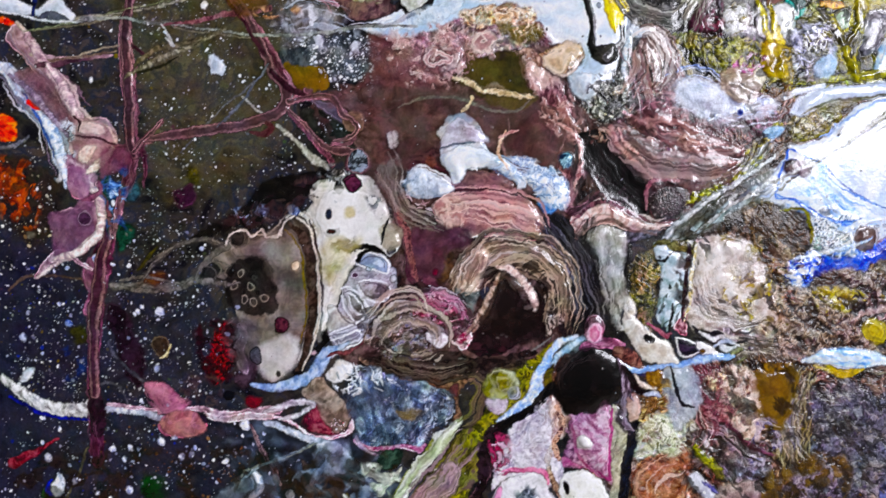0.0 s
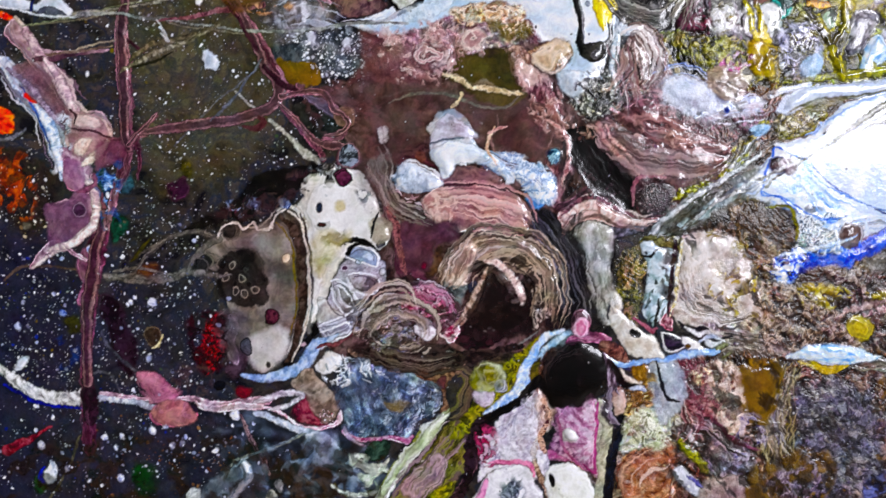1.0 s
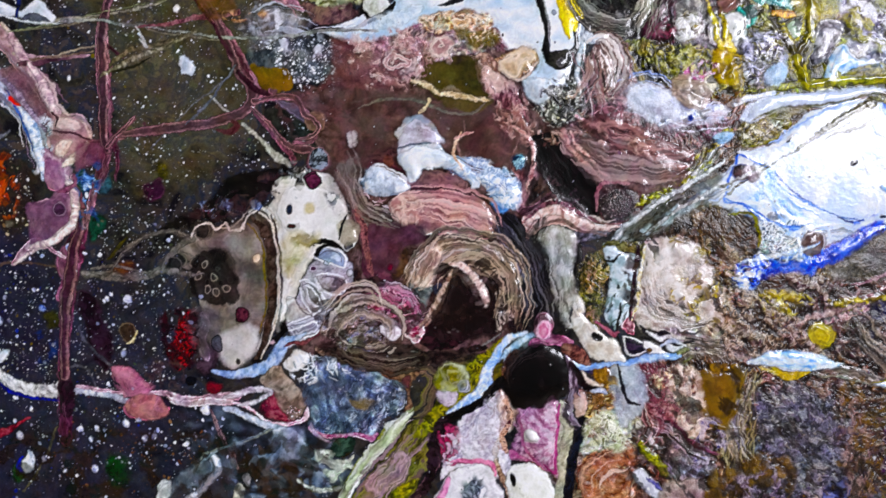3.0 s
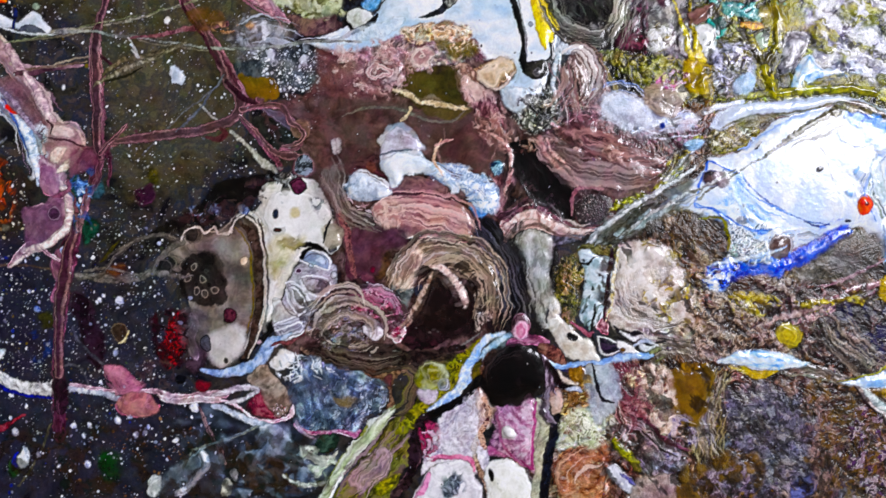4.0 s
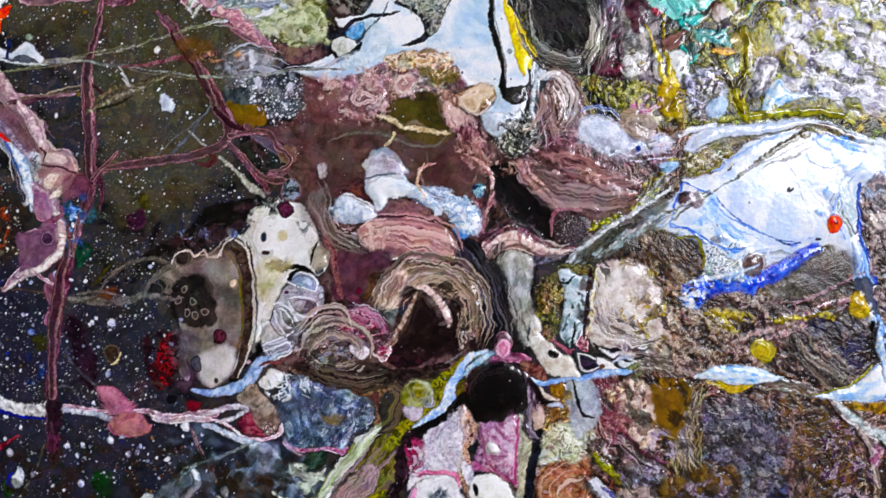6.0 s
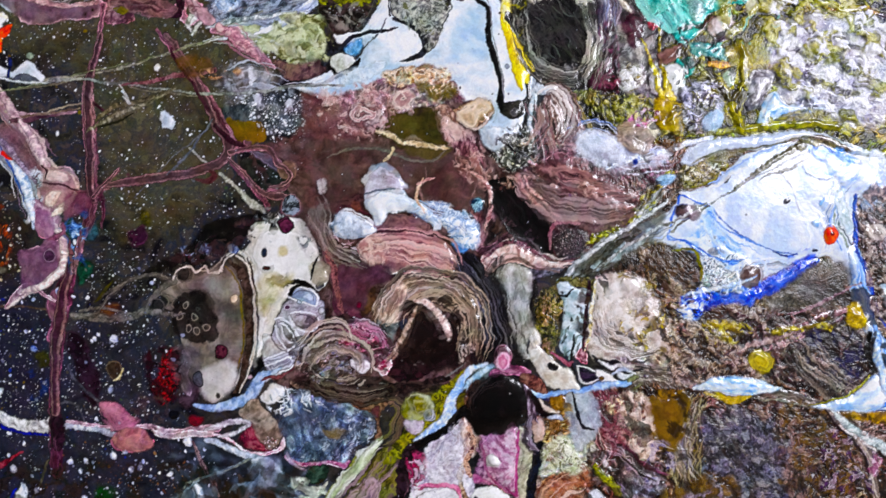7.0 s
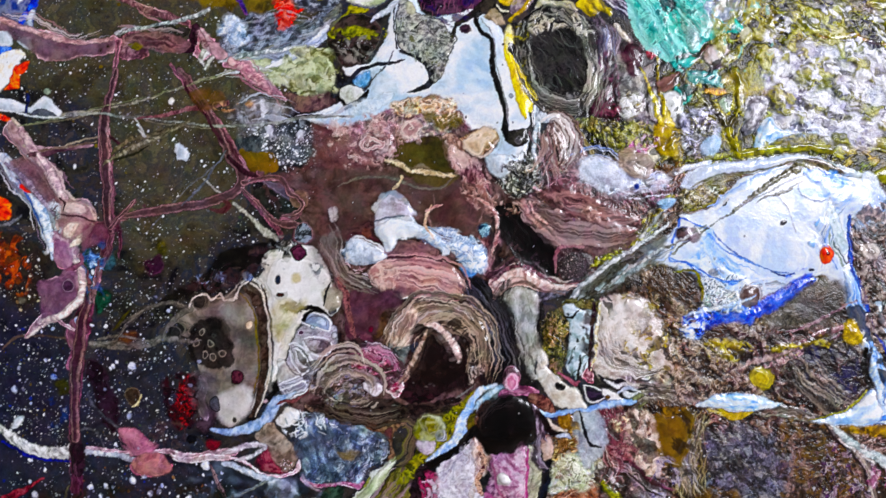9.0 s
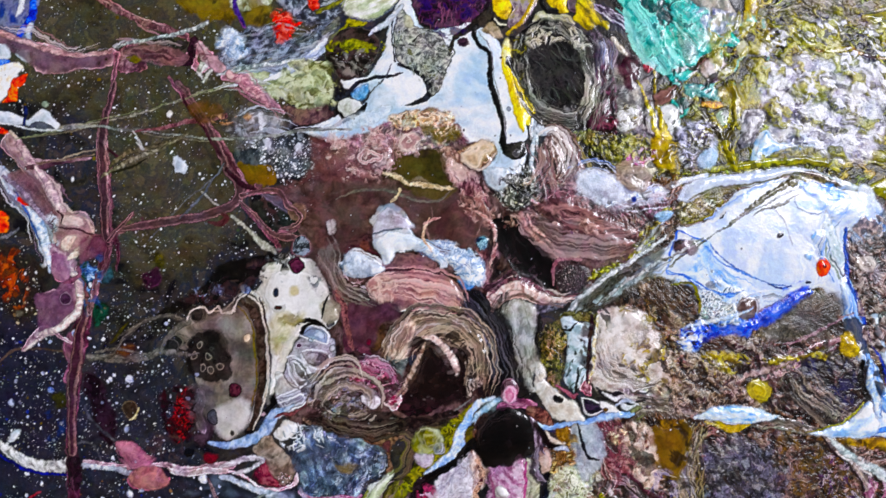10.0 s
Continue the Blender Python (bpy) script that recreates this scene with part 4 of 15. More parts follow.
vein("black_line", [(-62.6,63.5), (-54.9,64.4), (-47.7,64.9), (-43.0,66.3), (-40.6,68.2), (-42.9,71.6), (-45.3,73.5)], (0.3, 0.5, 0.6, 0.9, 1.0, 0.7, 0.4), INK, h=-0.15, label="black crack through the white")
vein("black_line", [(-41.0,67.2), (-35.8,69.6), (-32.9,72.0), (-31.4,75.3)], (0.9, 1.0, 1.1, 0.5), INK, h=-0.15)
vein("black_line", [(-46.3,73.5), (-43.9,76.9), (-40.1,78.8), (-37.7,81.2), (-33.3,84.1), (-28.5,85.5), (-23.2,86.4), (-15.6,87.8)], (1.6, 1.6, 1.0, 1.0, 0.9, 0.9, 0.8, 0.2), f("0c0c0c 1c1c20 2c3038", 1.5), h=-0.15, label="black crack through the white")
pool("blue_tint", [(-37.7,79.3), (-34.3,82.1), (-30.5,83.1), (-30.5,79.2), (-34.3,76.3), (-37.2,77.3)], f("5c90c0 90bcdc c0d8e8", 1.6), own=False, soft=0.6)
vein("grey_line", [(-20.3,91.2), (-23.7,85.9), (-28.1,81.1), (-31.0,76.8)], (0.25, 0.3, 0.3, 0.2), f("4c4c50", 1), own=False)
pool("speckled_shield", [(-17.3,116.6), (-14.9,114.6), (-13.0,109.7), (-8.2,107.2), (-3.9,106.7), (0.4,104.7), (2.8,99.8), (6.6,97.3), (5.1,92.5), (1.7,85.2), (-0.7,79.4), (-5.6,77.6), (-5.0,82.9), (-7.4,86.8), (-13.2,89.2), (-17.5,92.2), (-19.4,97.6), (-19.8,104.9), (-18.8,110.7)], f("545454 80807a a8a8a0 ccccc0", 1.2, 4, 2.8), wob=0.5, h=0.3, bands=((0.5, "2c2c2e 3c3c3c"),), crinkle=0.15, label="grey speckled shield-shaped patch")
pool("pale_patch", [(-15.9,112.2), (-13.0,112.6), (-11.1,107.7), (-14.5,107.3)], f("a8a890 ccccb4", 1.3), own=False, soft=0.5)
vein("dark_crack", [(-4.4,105.7), (-9.2,103.3), (-11.6,100.4)], (0.3, 0.35, 0.2), INK, own=False)
vein("black_line", [(-17.5,91.2), (-13.1,89.7), (-8.4,87.7), (-5.5,84.3), (-4.6,80.0), (-7.0,77.1), (-11.8,74.7), (-15.2,73.8)], (0.8, 0.7, 1.0, 1.8, 1.4, 1.4, 0.8, 0.2), f("0e0e0e 1e1e20 3a3a40", 1.4), h=0.1, label="black crescent edge")
vein("black_line", [(-18.8,114.6), (-20.3,107.3), (-20.3,100.0), (-18.9,92.7)], (0.3, 0.35, 0.35, 0.5), f("1c1c1c 3c3c40", 1), own=False)
pool("dark_cell", [(-48.2,101.7), (-42.9,106.0), (-35.7,107.9), (-29.4,106.4), (-26.1,102.5), (-26.6,96.2), (-29.5,90.4), (-33.3,87.0), (-39.1,85.1), (-43.4,87.1), (-47.2,92.0), (-48.7,96.3)], f("14120e 241e18 382c28 4a3a34", 1.8, 3, 2.4), bands=((0.4, "3c3a34 6c6a60"),), h=0.35, label="round dark cell with a green band")
pool("green_band", [(-41.9,99.7), (-38.1,102.1), (-32.3,101.6), (-27.5,99.6), (-28.5,98.1), (-33.3,99.1), (-39.1,97.7)], LIME, wob=0.5, wsize=1.2, h=0.15)
specks([(-45.3,96.3), (-28.5,96.2), (-33.3,88.0), (-42.0,89.5)], 60, "a8a8a8 ffffff", (0.12,0.35), 26)
pool("lime_smear", [(-48.7,102.7), (-45.3,105.6), (-40.5,108.0), (-39.0,111.4), (-33.2,113.8), (-30.4,110.8), (-33.3,108.4), (-40.5,107.0), (-43.9,104.6), (-46.7,99.3), (-49.2,98.8)], f("4a4a10 7c7c1c a8a42c", 1.2, 3, 2.6), wob=0.5, h=0.25, label="lime-green smear")
pool("pale_hollow", [(-41.4,117.3), (-35.6,124.6), (-15.4,124.4), (-18.8,117.6), (-23.6,113.7), (-29.4,111.8), (-33.2,113.3), (-37.1,112.3)], f("a8b07c ccd0a8 e8ead8 f0f0ee", 3), h=0.3, label="pale yellow-white hollow")
vein("dark_rim", [(-37.1,111.8), (-31.3,111.3), (-24.6,113.2), (-18.8,117.1), (-15.9,121.4)], (0.9, 0.9, 0.9, 0.5, 0.3), f("40445c 6c7488 2c2c30", 1.4), own=False)
vein("dark_rim", [(-42.9,114.8), (-39.5,118.2), (-36.6,122.6)], (0.5, 0.7, 0.7), f("30323a 50545c", 1.2), own=False)
vein("white_strand", [(-15.9,117.0), (-21.2,110.7), (-27.5,106.9), (-29.9,104.5)], (0.9, 1.2, 0.9, 0.4), f("c8d0d8 f4f4f4", 1.5), own=False, h=0.2)
pool("dark_flank", [(-46.3,110.0), (-41.9,112.4), (-42.9,107.5), (-47.7,104.1), (-50.1,105.1)], f("34342c 54544a 7c7c70", 1.2), own=False, soft=0.5)
# plum-black top patch
pool("aubergine_patch", [(-8.6,124.3), (19.8,124.1), (21.7,114.3), (17.3,110.9), (12.5,109.5), (5.2,108.1), (-3.4,107.2), (-9.2,111.1), (-12.0,117.0)], f("1c1018 30202c 48303c 5c3c48", 1.8, 4, 2.6), h=0.2, crinkle=0.12, label="dark aubergine patch")
threads([(-8.7,117.0), (17.4,116.8), (14.9,108.5), (-4.4,107.7)], 60, 4, 0.2, 80, "6c3c48 8c5c68 3c1c24", 33)
pool("black_knee", [(15.4,111.9), (22.6,115.7), (24.5,110.8), (20.2,109.4), (17.3,107.5), (14.4,105.5), (8.1,102.2), (6.1,98.8), (6.1,95.9), (3.2,94.9), (4.7,100.8), (6.7,104.6), (12.5,108.0)], f("141210 28241e 3a342c", 1.4), wob=0.5, h=0.3, label="black knee-shaped ridge")
pool("plum_fleck", [(8.1,101.7), (11.4,102.6), (12.4,99.7), (8.5,98.8)], f("2c1c28 48303c", 1), own=False)
# yellow bands beside the drip
pool("yellow_band", [(21.8,124.1), (29.5,124.0), (30.4,116.6), (28.9,111.8), (25.5,111.3), (23.1,115.2)], YELLOW, h=0.3, label="bright yellow band")
pool("mauve_wedge", [(29.5,124.0), (43.9,123.9), (40.5,115.6), (36.5,110.2), (33.1,107.8), (29.8,106.9), (28.8,110.8), (30.8,115.7)], f("5c4c58 8c7c84 b0a4a8 a89c70", 2), label="mauve and ochre wedge")
vein("ochre_line", [(41.5,121.4), (37.5,114.1), (34.1,109.3), (29.2,104.0)], (0.9, 1.0, 0.9, 0.6), f("a08820 d0b838", 1.4), own=False)
vein("black_arc", [(22.6,110.8), (24.5,107.9), (27.4,106.9)], (0.6, 1.3, 0.8), INK, h=0.1)
vein("white_arc", [(23.6,110.8), (25.5,108.9), (28.3,107.9)], (0.3, 0.5, 0.3), f("e0dcc8", 1), own=False)
pool("ochre_knee", [(19.2,107.5), (22.6,109.4), (25.9,106.4), (27.3,103.0), (24.4,102.1), (20.6,104.0), (17.7,105.5)], f("6c5c48 948468 b8a890", 1.5), own=False, soft=0.4)
pool("yellow_rib", [(26.8,98.6), (28.7,96.7), (29.6,89.9), (31.4,84.0), (36.1,77.7), (38.0,72.4), (39.4,70.9), (36.5,69.0), (36.0,64.7), (34.0,61.8), (32.2,66.6), (30.8,72.9), (29.0,78.7), (26.6,86.0), (25.3,93.8)], f("bca010 dcc41c f0dc30", 2), h=0.35, label="bright yellow rib along the drip")
pool("yellow_flush", [(26.3,99.6), (29.2,102.0), (30.1,94.7), (28.6,87.4), (26.2,92.3)], f("d0c020 e8dc60 f0ecc0", 2), own=False, soft=0.7)
pool("black_gap", [(27.7,93.8), (30.1,93.7), (32.4,87.9), (35.7,85.0), (34.7,82.5), (30.5,87.4), (28.1,90.4)], INK, wob=0.4, h=0.0)
vein("black_channel", [(16.3,107.5), (14.4,105.1), (16.2,100.2), (20.0,96.7), (20.9,89.9), (21.3,82.7), (23.2,76.3), (25.5,69.6), (26.9,64.2), (26.3,58.5), (28.2,54.1), (31.0,52.2), (33.9,53.1), (36.3,56.9), (37.8,59.8), (37.4,65.1), (39.4,68.5)], (1.1, 1.1, 1.0, 1.1, 1.15, 1.25, 1.35, 1.35, 1.3, 1.6, 2.0, 2.1, 2.0, 1.5, 1.2, 1.2, 1.0), f("060606 0e0e0e 1c1c1c", 1.4), wob=0.2, h=0.15, label="black channel looping through the white")
vein("grey_line", [(16.8,104.6), (21.0,98.2), (22.3,87.5), (25.1,75.4), (27.4,65.7), (27.8,59.9)], (0.2, 0.25, 0.25, 0.3, 0.3, 0.2), f("7c7c80 a8a8ac", 1), own=False)
pool("black_eye", [(27.3,57.0), (30.6,58.0), (34.9,57.9), (35.8,54.1), (32.9,50.7), (29.1,50.8), (26.7,53.2)], f("0e0e0c 1e1e1a 36362e", 1.5), h=0.3, label="black drop at the foot of the channel")
cell("grey_core", [(32.0,53.1)], 1.6, 1.9, 0, f("2c2c2c 505050", 1), bands=((0.4, "70706c"),), own=False)
cell("grey_speck", [(29.1,71.9)], 1.1, 1.2, 0, f("8c90a0 b0b4bc", 1), own=False)
for (x, y), r in zip([(10.1,62.9), (29.9,61.3), (25.3,93.8), (25.2,84.6), (23.0,60.9), (21.5,58.0)], (0.35, 0.4, 0.6, 0.3, 0.25, 0.3)):
    cell("black_speck", [(x, y)], r, r * 1.3, 0, INK, own=False, h=0)
# big black oval
pool("black_oval", [(36.5,106.8), (43.8,111.6), (53.4,110.1), (60.5,105.2), (65.2,96.8), (67.4,87.1), (66.8,77.4), (63.8,70.2), (58.4,65.4), (50.3,66.0), (43.2,69.4), (37.5,75.7), (34.7,82.5), (32.9,89.8), (31.1,95.7), (32.6,102.0)], f("0a0a0a 1c1b1a 3a3936 8c8a82", 1.4, 3, 3.0, swirl=(40,66), warp=0.3), wob=0.6, h=0.15, crinkle=0.06, label="large black oval cell with marbled rim")
pool("black_core", [(38.4,104.4), (43.7,106.3), (50.9,104.7), (56.6,99.3), (60.3,92.0), (62.6,84.7), (61.5,78.4), (56.7,75.1), (50.4,73.7), (43.3,75.7), (38.5,80.1), (36.7,87.4), (36.3,95.6)], f("060606 100f0f 1c1a1a 302c2a", 1.6, 4, 2.6, -60, 3), soft=2.0, wob=1.0, h=-0.2, label="black wrinkled core")
threads([(39.8,101.9), (50.9,102.8), (60.3,89.6), (60.1,77.5), (48.1,75.2), (39.6,84.9)], 40, 8, 0.2, -55, "1c1e1a 30322c 5c5e56", 35, 20)
vein("white_cap", [(39.9,110.2), (42.8,112.6), (47.6,111.6), (53.4,110.6), (57.2,108.1)], (0.6, 1.4, 1.3, 1.3, 0.7), f("b8b490 dcd8c0 f0eee0", 1.4), h=0.3, label="cream cap over the oval")
vein("black_arc", [(43.9,118.0), (45.2,114.1), (49.6,114.0), (51.0,112.6)], (0.9, 1.0, 1.0, 0.4), INK)
pool("yellow_band", [(45.4,123.8), (54.5,123.8), (53.9,116.4), (54.9,113.0), (51.5,112.5), (49.6,115.5), (46.7,116.5)], YELLOW, h=0.3, label="bright yellow band")
pool("mauve_fleck", [(54.5,123.8), (59.4,123.7), (59.7,115.4), (57.3,113.0), (54.9,115.0)], f("4c3c40 7c6c70", 1.4))
pool("lime_fan", [(59.8,123.7), (65.6,121.2), (66.4,114.9), (68.8,111.4), (72.1,109.0), (71.6,106.5), (66.8,108.0), (63.9,105.6), (60.5,107.6), (56.7,110.5), (57.7,113.5)], f("6c6410 9c9018 c4b428 d8cc40", 1.3, 3, 2.6, -50, 3), h=0.3, wob=0.6, label="lime and yellow fan")
vein("mauve_stripes", [(66.9,115.3), (72.6,112.4), (77.4,108.9), (82.1,105.0), (84.4,100.6)], (1.4, 2.2, 2.4, 2.0, 0.8), f("2c2430 6a6074 a8a4b0 dcdce0", 0.9, 3, 3, -35, 4), h=0.2, label="mauve and white striped band")

# ---- upper right
pool("dark_tangle", [(64.8,106.6), (72.5,101.6), (79.6,98.2), (84.3,91.8), (89.0,86.9), (91.1,72.4), (95.6,60.3), (88.3,55.1), (81.2,58.0), (74.2,62.9), (69.7,79.8), (67.5,92.0)], f("0c080c 1e141c 40303a 7c6c74", 1.4, 4, 3, 80, 2.2), wob=1, crinkle=0.1, mat="film", label="tangled grey and plum streaks")
vein("silver_stroke", [(68.1,99.2), (69.9,91.9), (70.2,84.7), (68.7,79.8), (67.2,77.4)], (1.4, 2.4, 2.2, 1.4, 0.6), f("5c6070 9ca4b4 d8dce4", 1, 3, 2.8, 80, 3), h=0.25, label="silver-blue stroke")
vein("silver_stroke", [(73.4,101.6), (76.7,98.2), (79.1,95.3)], (1.2, 1.6, 0.8), f("8c8478 c8c0b0 ece8e0", 1), h=0.2, label="cream stroke")
pool("maroon_fan", [(66.3,77.4), (69.2,80.8), (71.0,75.9), (73.3,70.1), (75.1,64.3), (71.3,61.5), (65.1,62.5), (61.3,64.9), (64.7,70.2)], f("2c1418 4c242c 70444c", 1.0, 3, 2.6, 75, 4), h=0.2, label="maroon streaked fan")
pool("maroon_cell", [(78.1,93.3), (83.3,92.8), (84.7,87.0), (83.1,80.7), (79.7,79.7), (77.4,84.6)], f("2c1016 481c24 5c2a30", 2), soft=0.5, h=0.25, label="dark maroon cell")
pool("grey_smoke", [(76.7,71.1), (83.9,72.5), (88.6,70.0), (90.9,64.2), (86.1,61.4), (79.0,63.8)], f("3c3438 6c6466 a8a4a4", 1.2, 4, 2.8), soft=1.4, wob=1.4, h=0.05, label="smoky grey patch")
pool("teal_wedge", [(75.2,123.6), (99.3,123.4), (109.0,123.3), (117.9,115.9), (121.6,108.5), (125.3,103.6), (127.6,98.7), (122.8,97.8), (116.0,96.4), (110.7,93.5), (108.2,90.2), (102.4,85.8), (99.9,82.5), (97.5,84.4), (95.2,89.3), (91.5,95.2), (86.8,101.0), (82.1,105.9), (79.4,113.8)], TEAL, wob=0.5, h=0.4, crinkle=0.06, label="large turquoise wedge")
pool("sea_tint", [(101.5,111.1), (111.0,108.6), (115.7,103.7), (110.7,96.5), (104.9,91.6), (101.2,99.0)], f("5c8480 7ca49c a0c4bc 608c80", 1.2, 4, 2.8), own=False, soft=1.0, wob=1.0)
specks([(101.5,111.1), (111.0,108.6), (115.7,103.7), (110.7,96.5), (104.9,91.6), (101.2,99.0)], 90, "b0d8d0 e4f4f0 3c6c64", (0.15,0.4), 41)
threads([(79.9,116.2), (99.2,118.5), (101.0,89.3), (96.3,91.7), (84.5,104.0)], 60, 6, 0.25, -60, "0c6864 a8ece0 88d4c8 186c74", 36, 20)
vein("dark_gash", [(94.0,121.0), (95.3,116.1), (97.7,113.1), (98.1,109.7), (96.1,106.8)], (0.9, 1.1, 1.2, 1.0, 0.4), f("08181c 0c2c34", 1), h=-0.1, label="dark gash in the turquoise")
pool("stone_lobe", [(104.1,123.3), (123.4,123.2), (124.7,115.8), (127.4,108.5), (127.7,104.6), (122.9,104.1), (119.5,102.2), (116.3,107.6), (111.1,113.5)], f("687068 909488 aca898", 2), soft=0.5, h=0.2, label="stone-grey lobe")
pool("black_notch", [(121.9,123.2), (129.6,123.1), (130.4,116.3), (128.9,110.9), (125.5,112.9), (123.2,117.3)], f("08080e 141424", 2), h=-0.1)
pool("ochre_strand", [(130.1,123.1), (136.9,123.1), (135.2,114.3), (133.6,107.4), (131.6,104.1), (129.6,101.2), (125.8,102.2), (127.8,107.0), (129.4,114.3)], f("7c6c18 b0a030 d0c468 e0dcb0", 1.4), h=0.35, label="ochre strand")
pool("pale_bead", [(127.1,99.7), (130.0,100.2), (130.9,97.3), (128.4,92.9), (126.0,94.4)], f("b8b894 e0e0cc", 1.2), h=0.3, label="pale bead")
vein("brown_branch", [(91.1,72.9), (95.0,76.2), (98.4,79.6), (102.3,82.5), (106.2,86.3), (109.7,90.6), (114.5,93.0), (120.3,95.4)], (0.8, 1.2, 1.0, 0.9, 0.9, 0.8, 0.8, 0.3), f("3c2820 60443a 8a6c60", 1), h=0.3, label="brown branch")
cell("brown_bead", [(95.0,76.7)], 4.6, 2.6, 35, f("3c2622 60403a 886860", 1.2), bands=((0.4, "8c7068"),), h=0.4, label="brown bean-shaped cell")
pool("cream_shell", [(110.1,88.7), (113.5,92.5), (116.9,93.0), (119.2,90.1), (118.2,86.2), (115.7,84.3), (111.9,85.3)], f("b09c8c d8c8bc eee4dc", 1.4), h=0.45, label="cream shell-like cell")
pool("plum_cusp", [(119.2,91.0), (122.6,89.1), (123.9,85.7), (120.0,83.8), (115.7,82.3), (112.4,83.8), (116.2,84.8)], f("3c2c34 6c5c64 a89ca0", 1), wob=0.5)
pool("teal_drop", [(98.3,75.7), (101.1,73.8), (103.0,69.9), (101.0,67.5), (98.6,69.0), (97.8,72.3)], TEAL, h=0.35, label="small turquoise drop")
pool("teal_smear", [(104.7,82.0), (110.4,81.9), (117.5,79.4), (120.4,78.0), (117.4,75.6), (110.3,76.6), (104.0,75.7)], f("2c6c68 5c9c94 94bcb0", 1.2, 4), soft=0.6, h=0.15, label="turquoise smear")
vein("amber_line", [(110.7,74.2), (115.5,73.6), (119.8,74.6)], (0.6, 0.9, 0.6), f("8c5c10 b8802c", 1), own=False)
pool("white_leaf", [(91.0,70.9), (97.3,72.8), (101.9,66.5), (100.9,62.2), (97.0,60.8), (94.3,64.7)], f("a8b8b8 d4dedc eef0ec", 2), h=0.35, label="white leaf-shaped cell")
vein("ochre_strand", [(90.5,89.8), (91.8,84.5), (91.2,77.2), (92.9,67.6), (93.2,60.3), (95.0,55.0)], (0.5, 0.6, 0.6, 0.7, 1.0, 1.8), f("7c6c1c a89830 ccc05c", 1.2), h=0.3, label="ochre strand")
pool("ochre_bulb", [(88.4,57.5), (92.7,60.3), (97.5,57.9), (99.2,51.6), (97.2,46.9), (91.5,46.4), (89.2,49.8)], f("6c5010 94741c b89838 ccb868", 1.3), h=0.4, label="ochre bulb of paint")
cell("dark_eye", [(91.6,49.3)], 1.4, 1.4, 0, f("1c1810 3c3020", 1), own=False)
cell("red_bead", [(88.3,89.6)], 2.6, 2.4, 0, f("c06060 d88888 c84048", 1.2), h=0.45, label="pink bead with a dark red eye")
cell("red_eye", [(88.8,89.6)], 0.9, 0.9, 0, f("8c1018", 1), own=False)
vein("ochre_strand", [(123.8,81.8), (124.6,74.5), (124.9,67.3), (122.4,62.5), (119.9,57.7), (121.7,52.9), (123.4,48.1)], (1.4, 1.4, 1.4, 1.2, 1.0, 1.2, 1.6), f("5c5410 847c1c aca03c", 1), h=0.35, label="olive-yellow strand")
vein("ochre_strand", [(105.9,72.8), (111.5,67.4), (116.2,62.1), (120.3,56.3), (123.0,50.5)], (1.0, 1.2, 1.4, 1.4, 1.6), f("3c3810 6c641c 948c34", 1), h=0.3, label="olive strand")
pool("olive_web", [(100.8,79.6), (104.6,77.1), (109.2,72.2), (114.0,69.8), (117.2,66.4), (115.2,63.0), (110.1,66.5), (104.3,67.5), (102.1,72.3)], f("3c3a1c 6c6834 94906c", 1.1, 4, 2.8), crinkle=0.25, mat="skin", own=False, soft=0.5)
pool("pale_cell", [(116.8,68.8), (120.2,71.2), (122.0,68.3), (120.5,64.4), (118.1,64.0)], f("9cac94 c8d4c0", 1.2), h=0.3, label="pale green cell")
pool("silver_leaf", [(127.3,67.3), (131.6,69.6), (135.9,68.2), (134.8,63.8), (132.7,57.6), (128.4,54.8), (125.6,57.7), (126.2,62.9)], f("5c6068 94989c c8ccd0 eceef0", 1, 4, 2.8, 65, 2.5), h=0.35, crinkle=0.15, label="silver crinkled leaf cell")
pool("silver_crust", [(99.5,62.2), (104.3,65.5), (110.1,66.5), (114.2,62.1), (117.0,56.3), (115.8,49.1), (109.6,46.3), (101.5,47.3), (96.8,51.7), (96.5,57.4)], f("2c2a2c 6c6a6a b4b4b0 e8e8e4", 1.1, 4, 3.2), crinkle=0.4, mat="skin", label="silver and black crinkled cell cluster")
pool("ice_cell", [(108.7,49.2), (111.6,52.0), (115.0,53.9), (116.4,50.5), (113.4,47.2), (109.1,46.8)], f("8cb0cc c0d8e8 e8f0f4", 1.4), own=False)
pool("white_wedge", [(130.6,48.0), (131.7,54.7), (135.2,60.9), (138.6,61.9), (140.9,58.5), (144.2,56.5), (148.1,59.9), (152.9,60.3), (156.6,58.8), (161.3,56.4), (157.5,55.0), (147.9,54.6), (140.8,54.7), (136.4,52.3), (135.9,48.9)], f("90b8d8 c4dcea ecf2f6 ffffff", 3), h=0.4, label="white and ice-blue wedge")
threads([(137.6,113.3), (188.2,117.7), (187.4,95.8), (149.1,96.1)], 110, 4, 0.4, -10, "c0b8a4 8c8474 e4e0d4 6c6840", 40, 60)
pool("olive_blob", [(148.4,104.9), (152.2,104.4), (156.4,100.9), (159.2,99.0), (156.3,97.0), (152.1,100.0)], f("4c4a0c 747014 8c8824", 1.2), h=0.35, wob=0.6, label="glossy olive blob")
pool("olive_blob", [(138.8,106.4), (145.5,105.9), (147.3,101.0), (143.4,97.6), (137.7,98.7)], f("5c540c 847814 a49838", 1.2), h=0.3, wob=1.0, soft=0.5, label="olive-gold blob")
pool("olive_blob", [(160.7,84.4), (164.5,83.4), (167.8,80.0), (166.8,78.0), (162.0,80.5)], f("3c3a08 5c5a10 7c781c", 1.2), h=0.3, wob=0.5, label="dark olive blob")
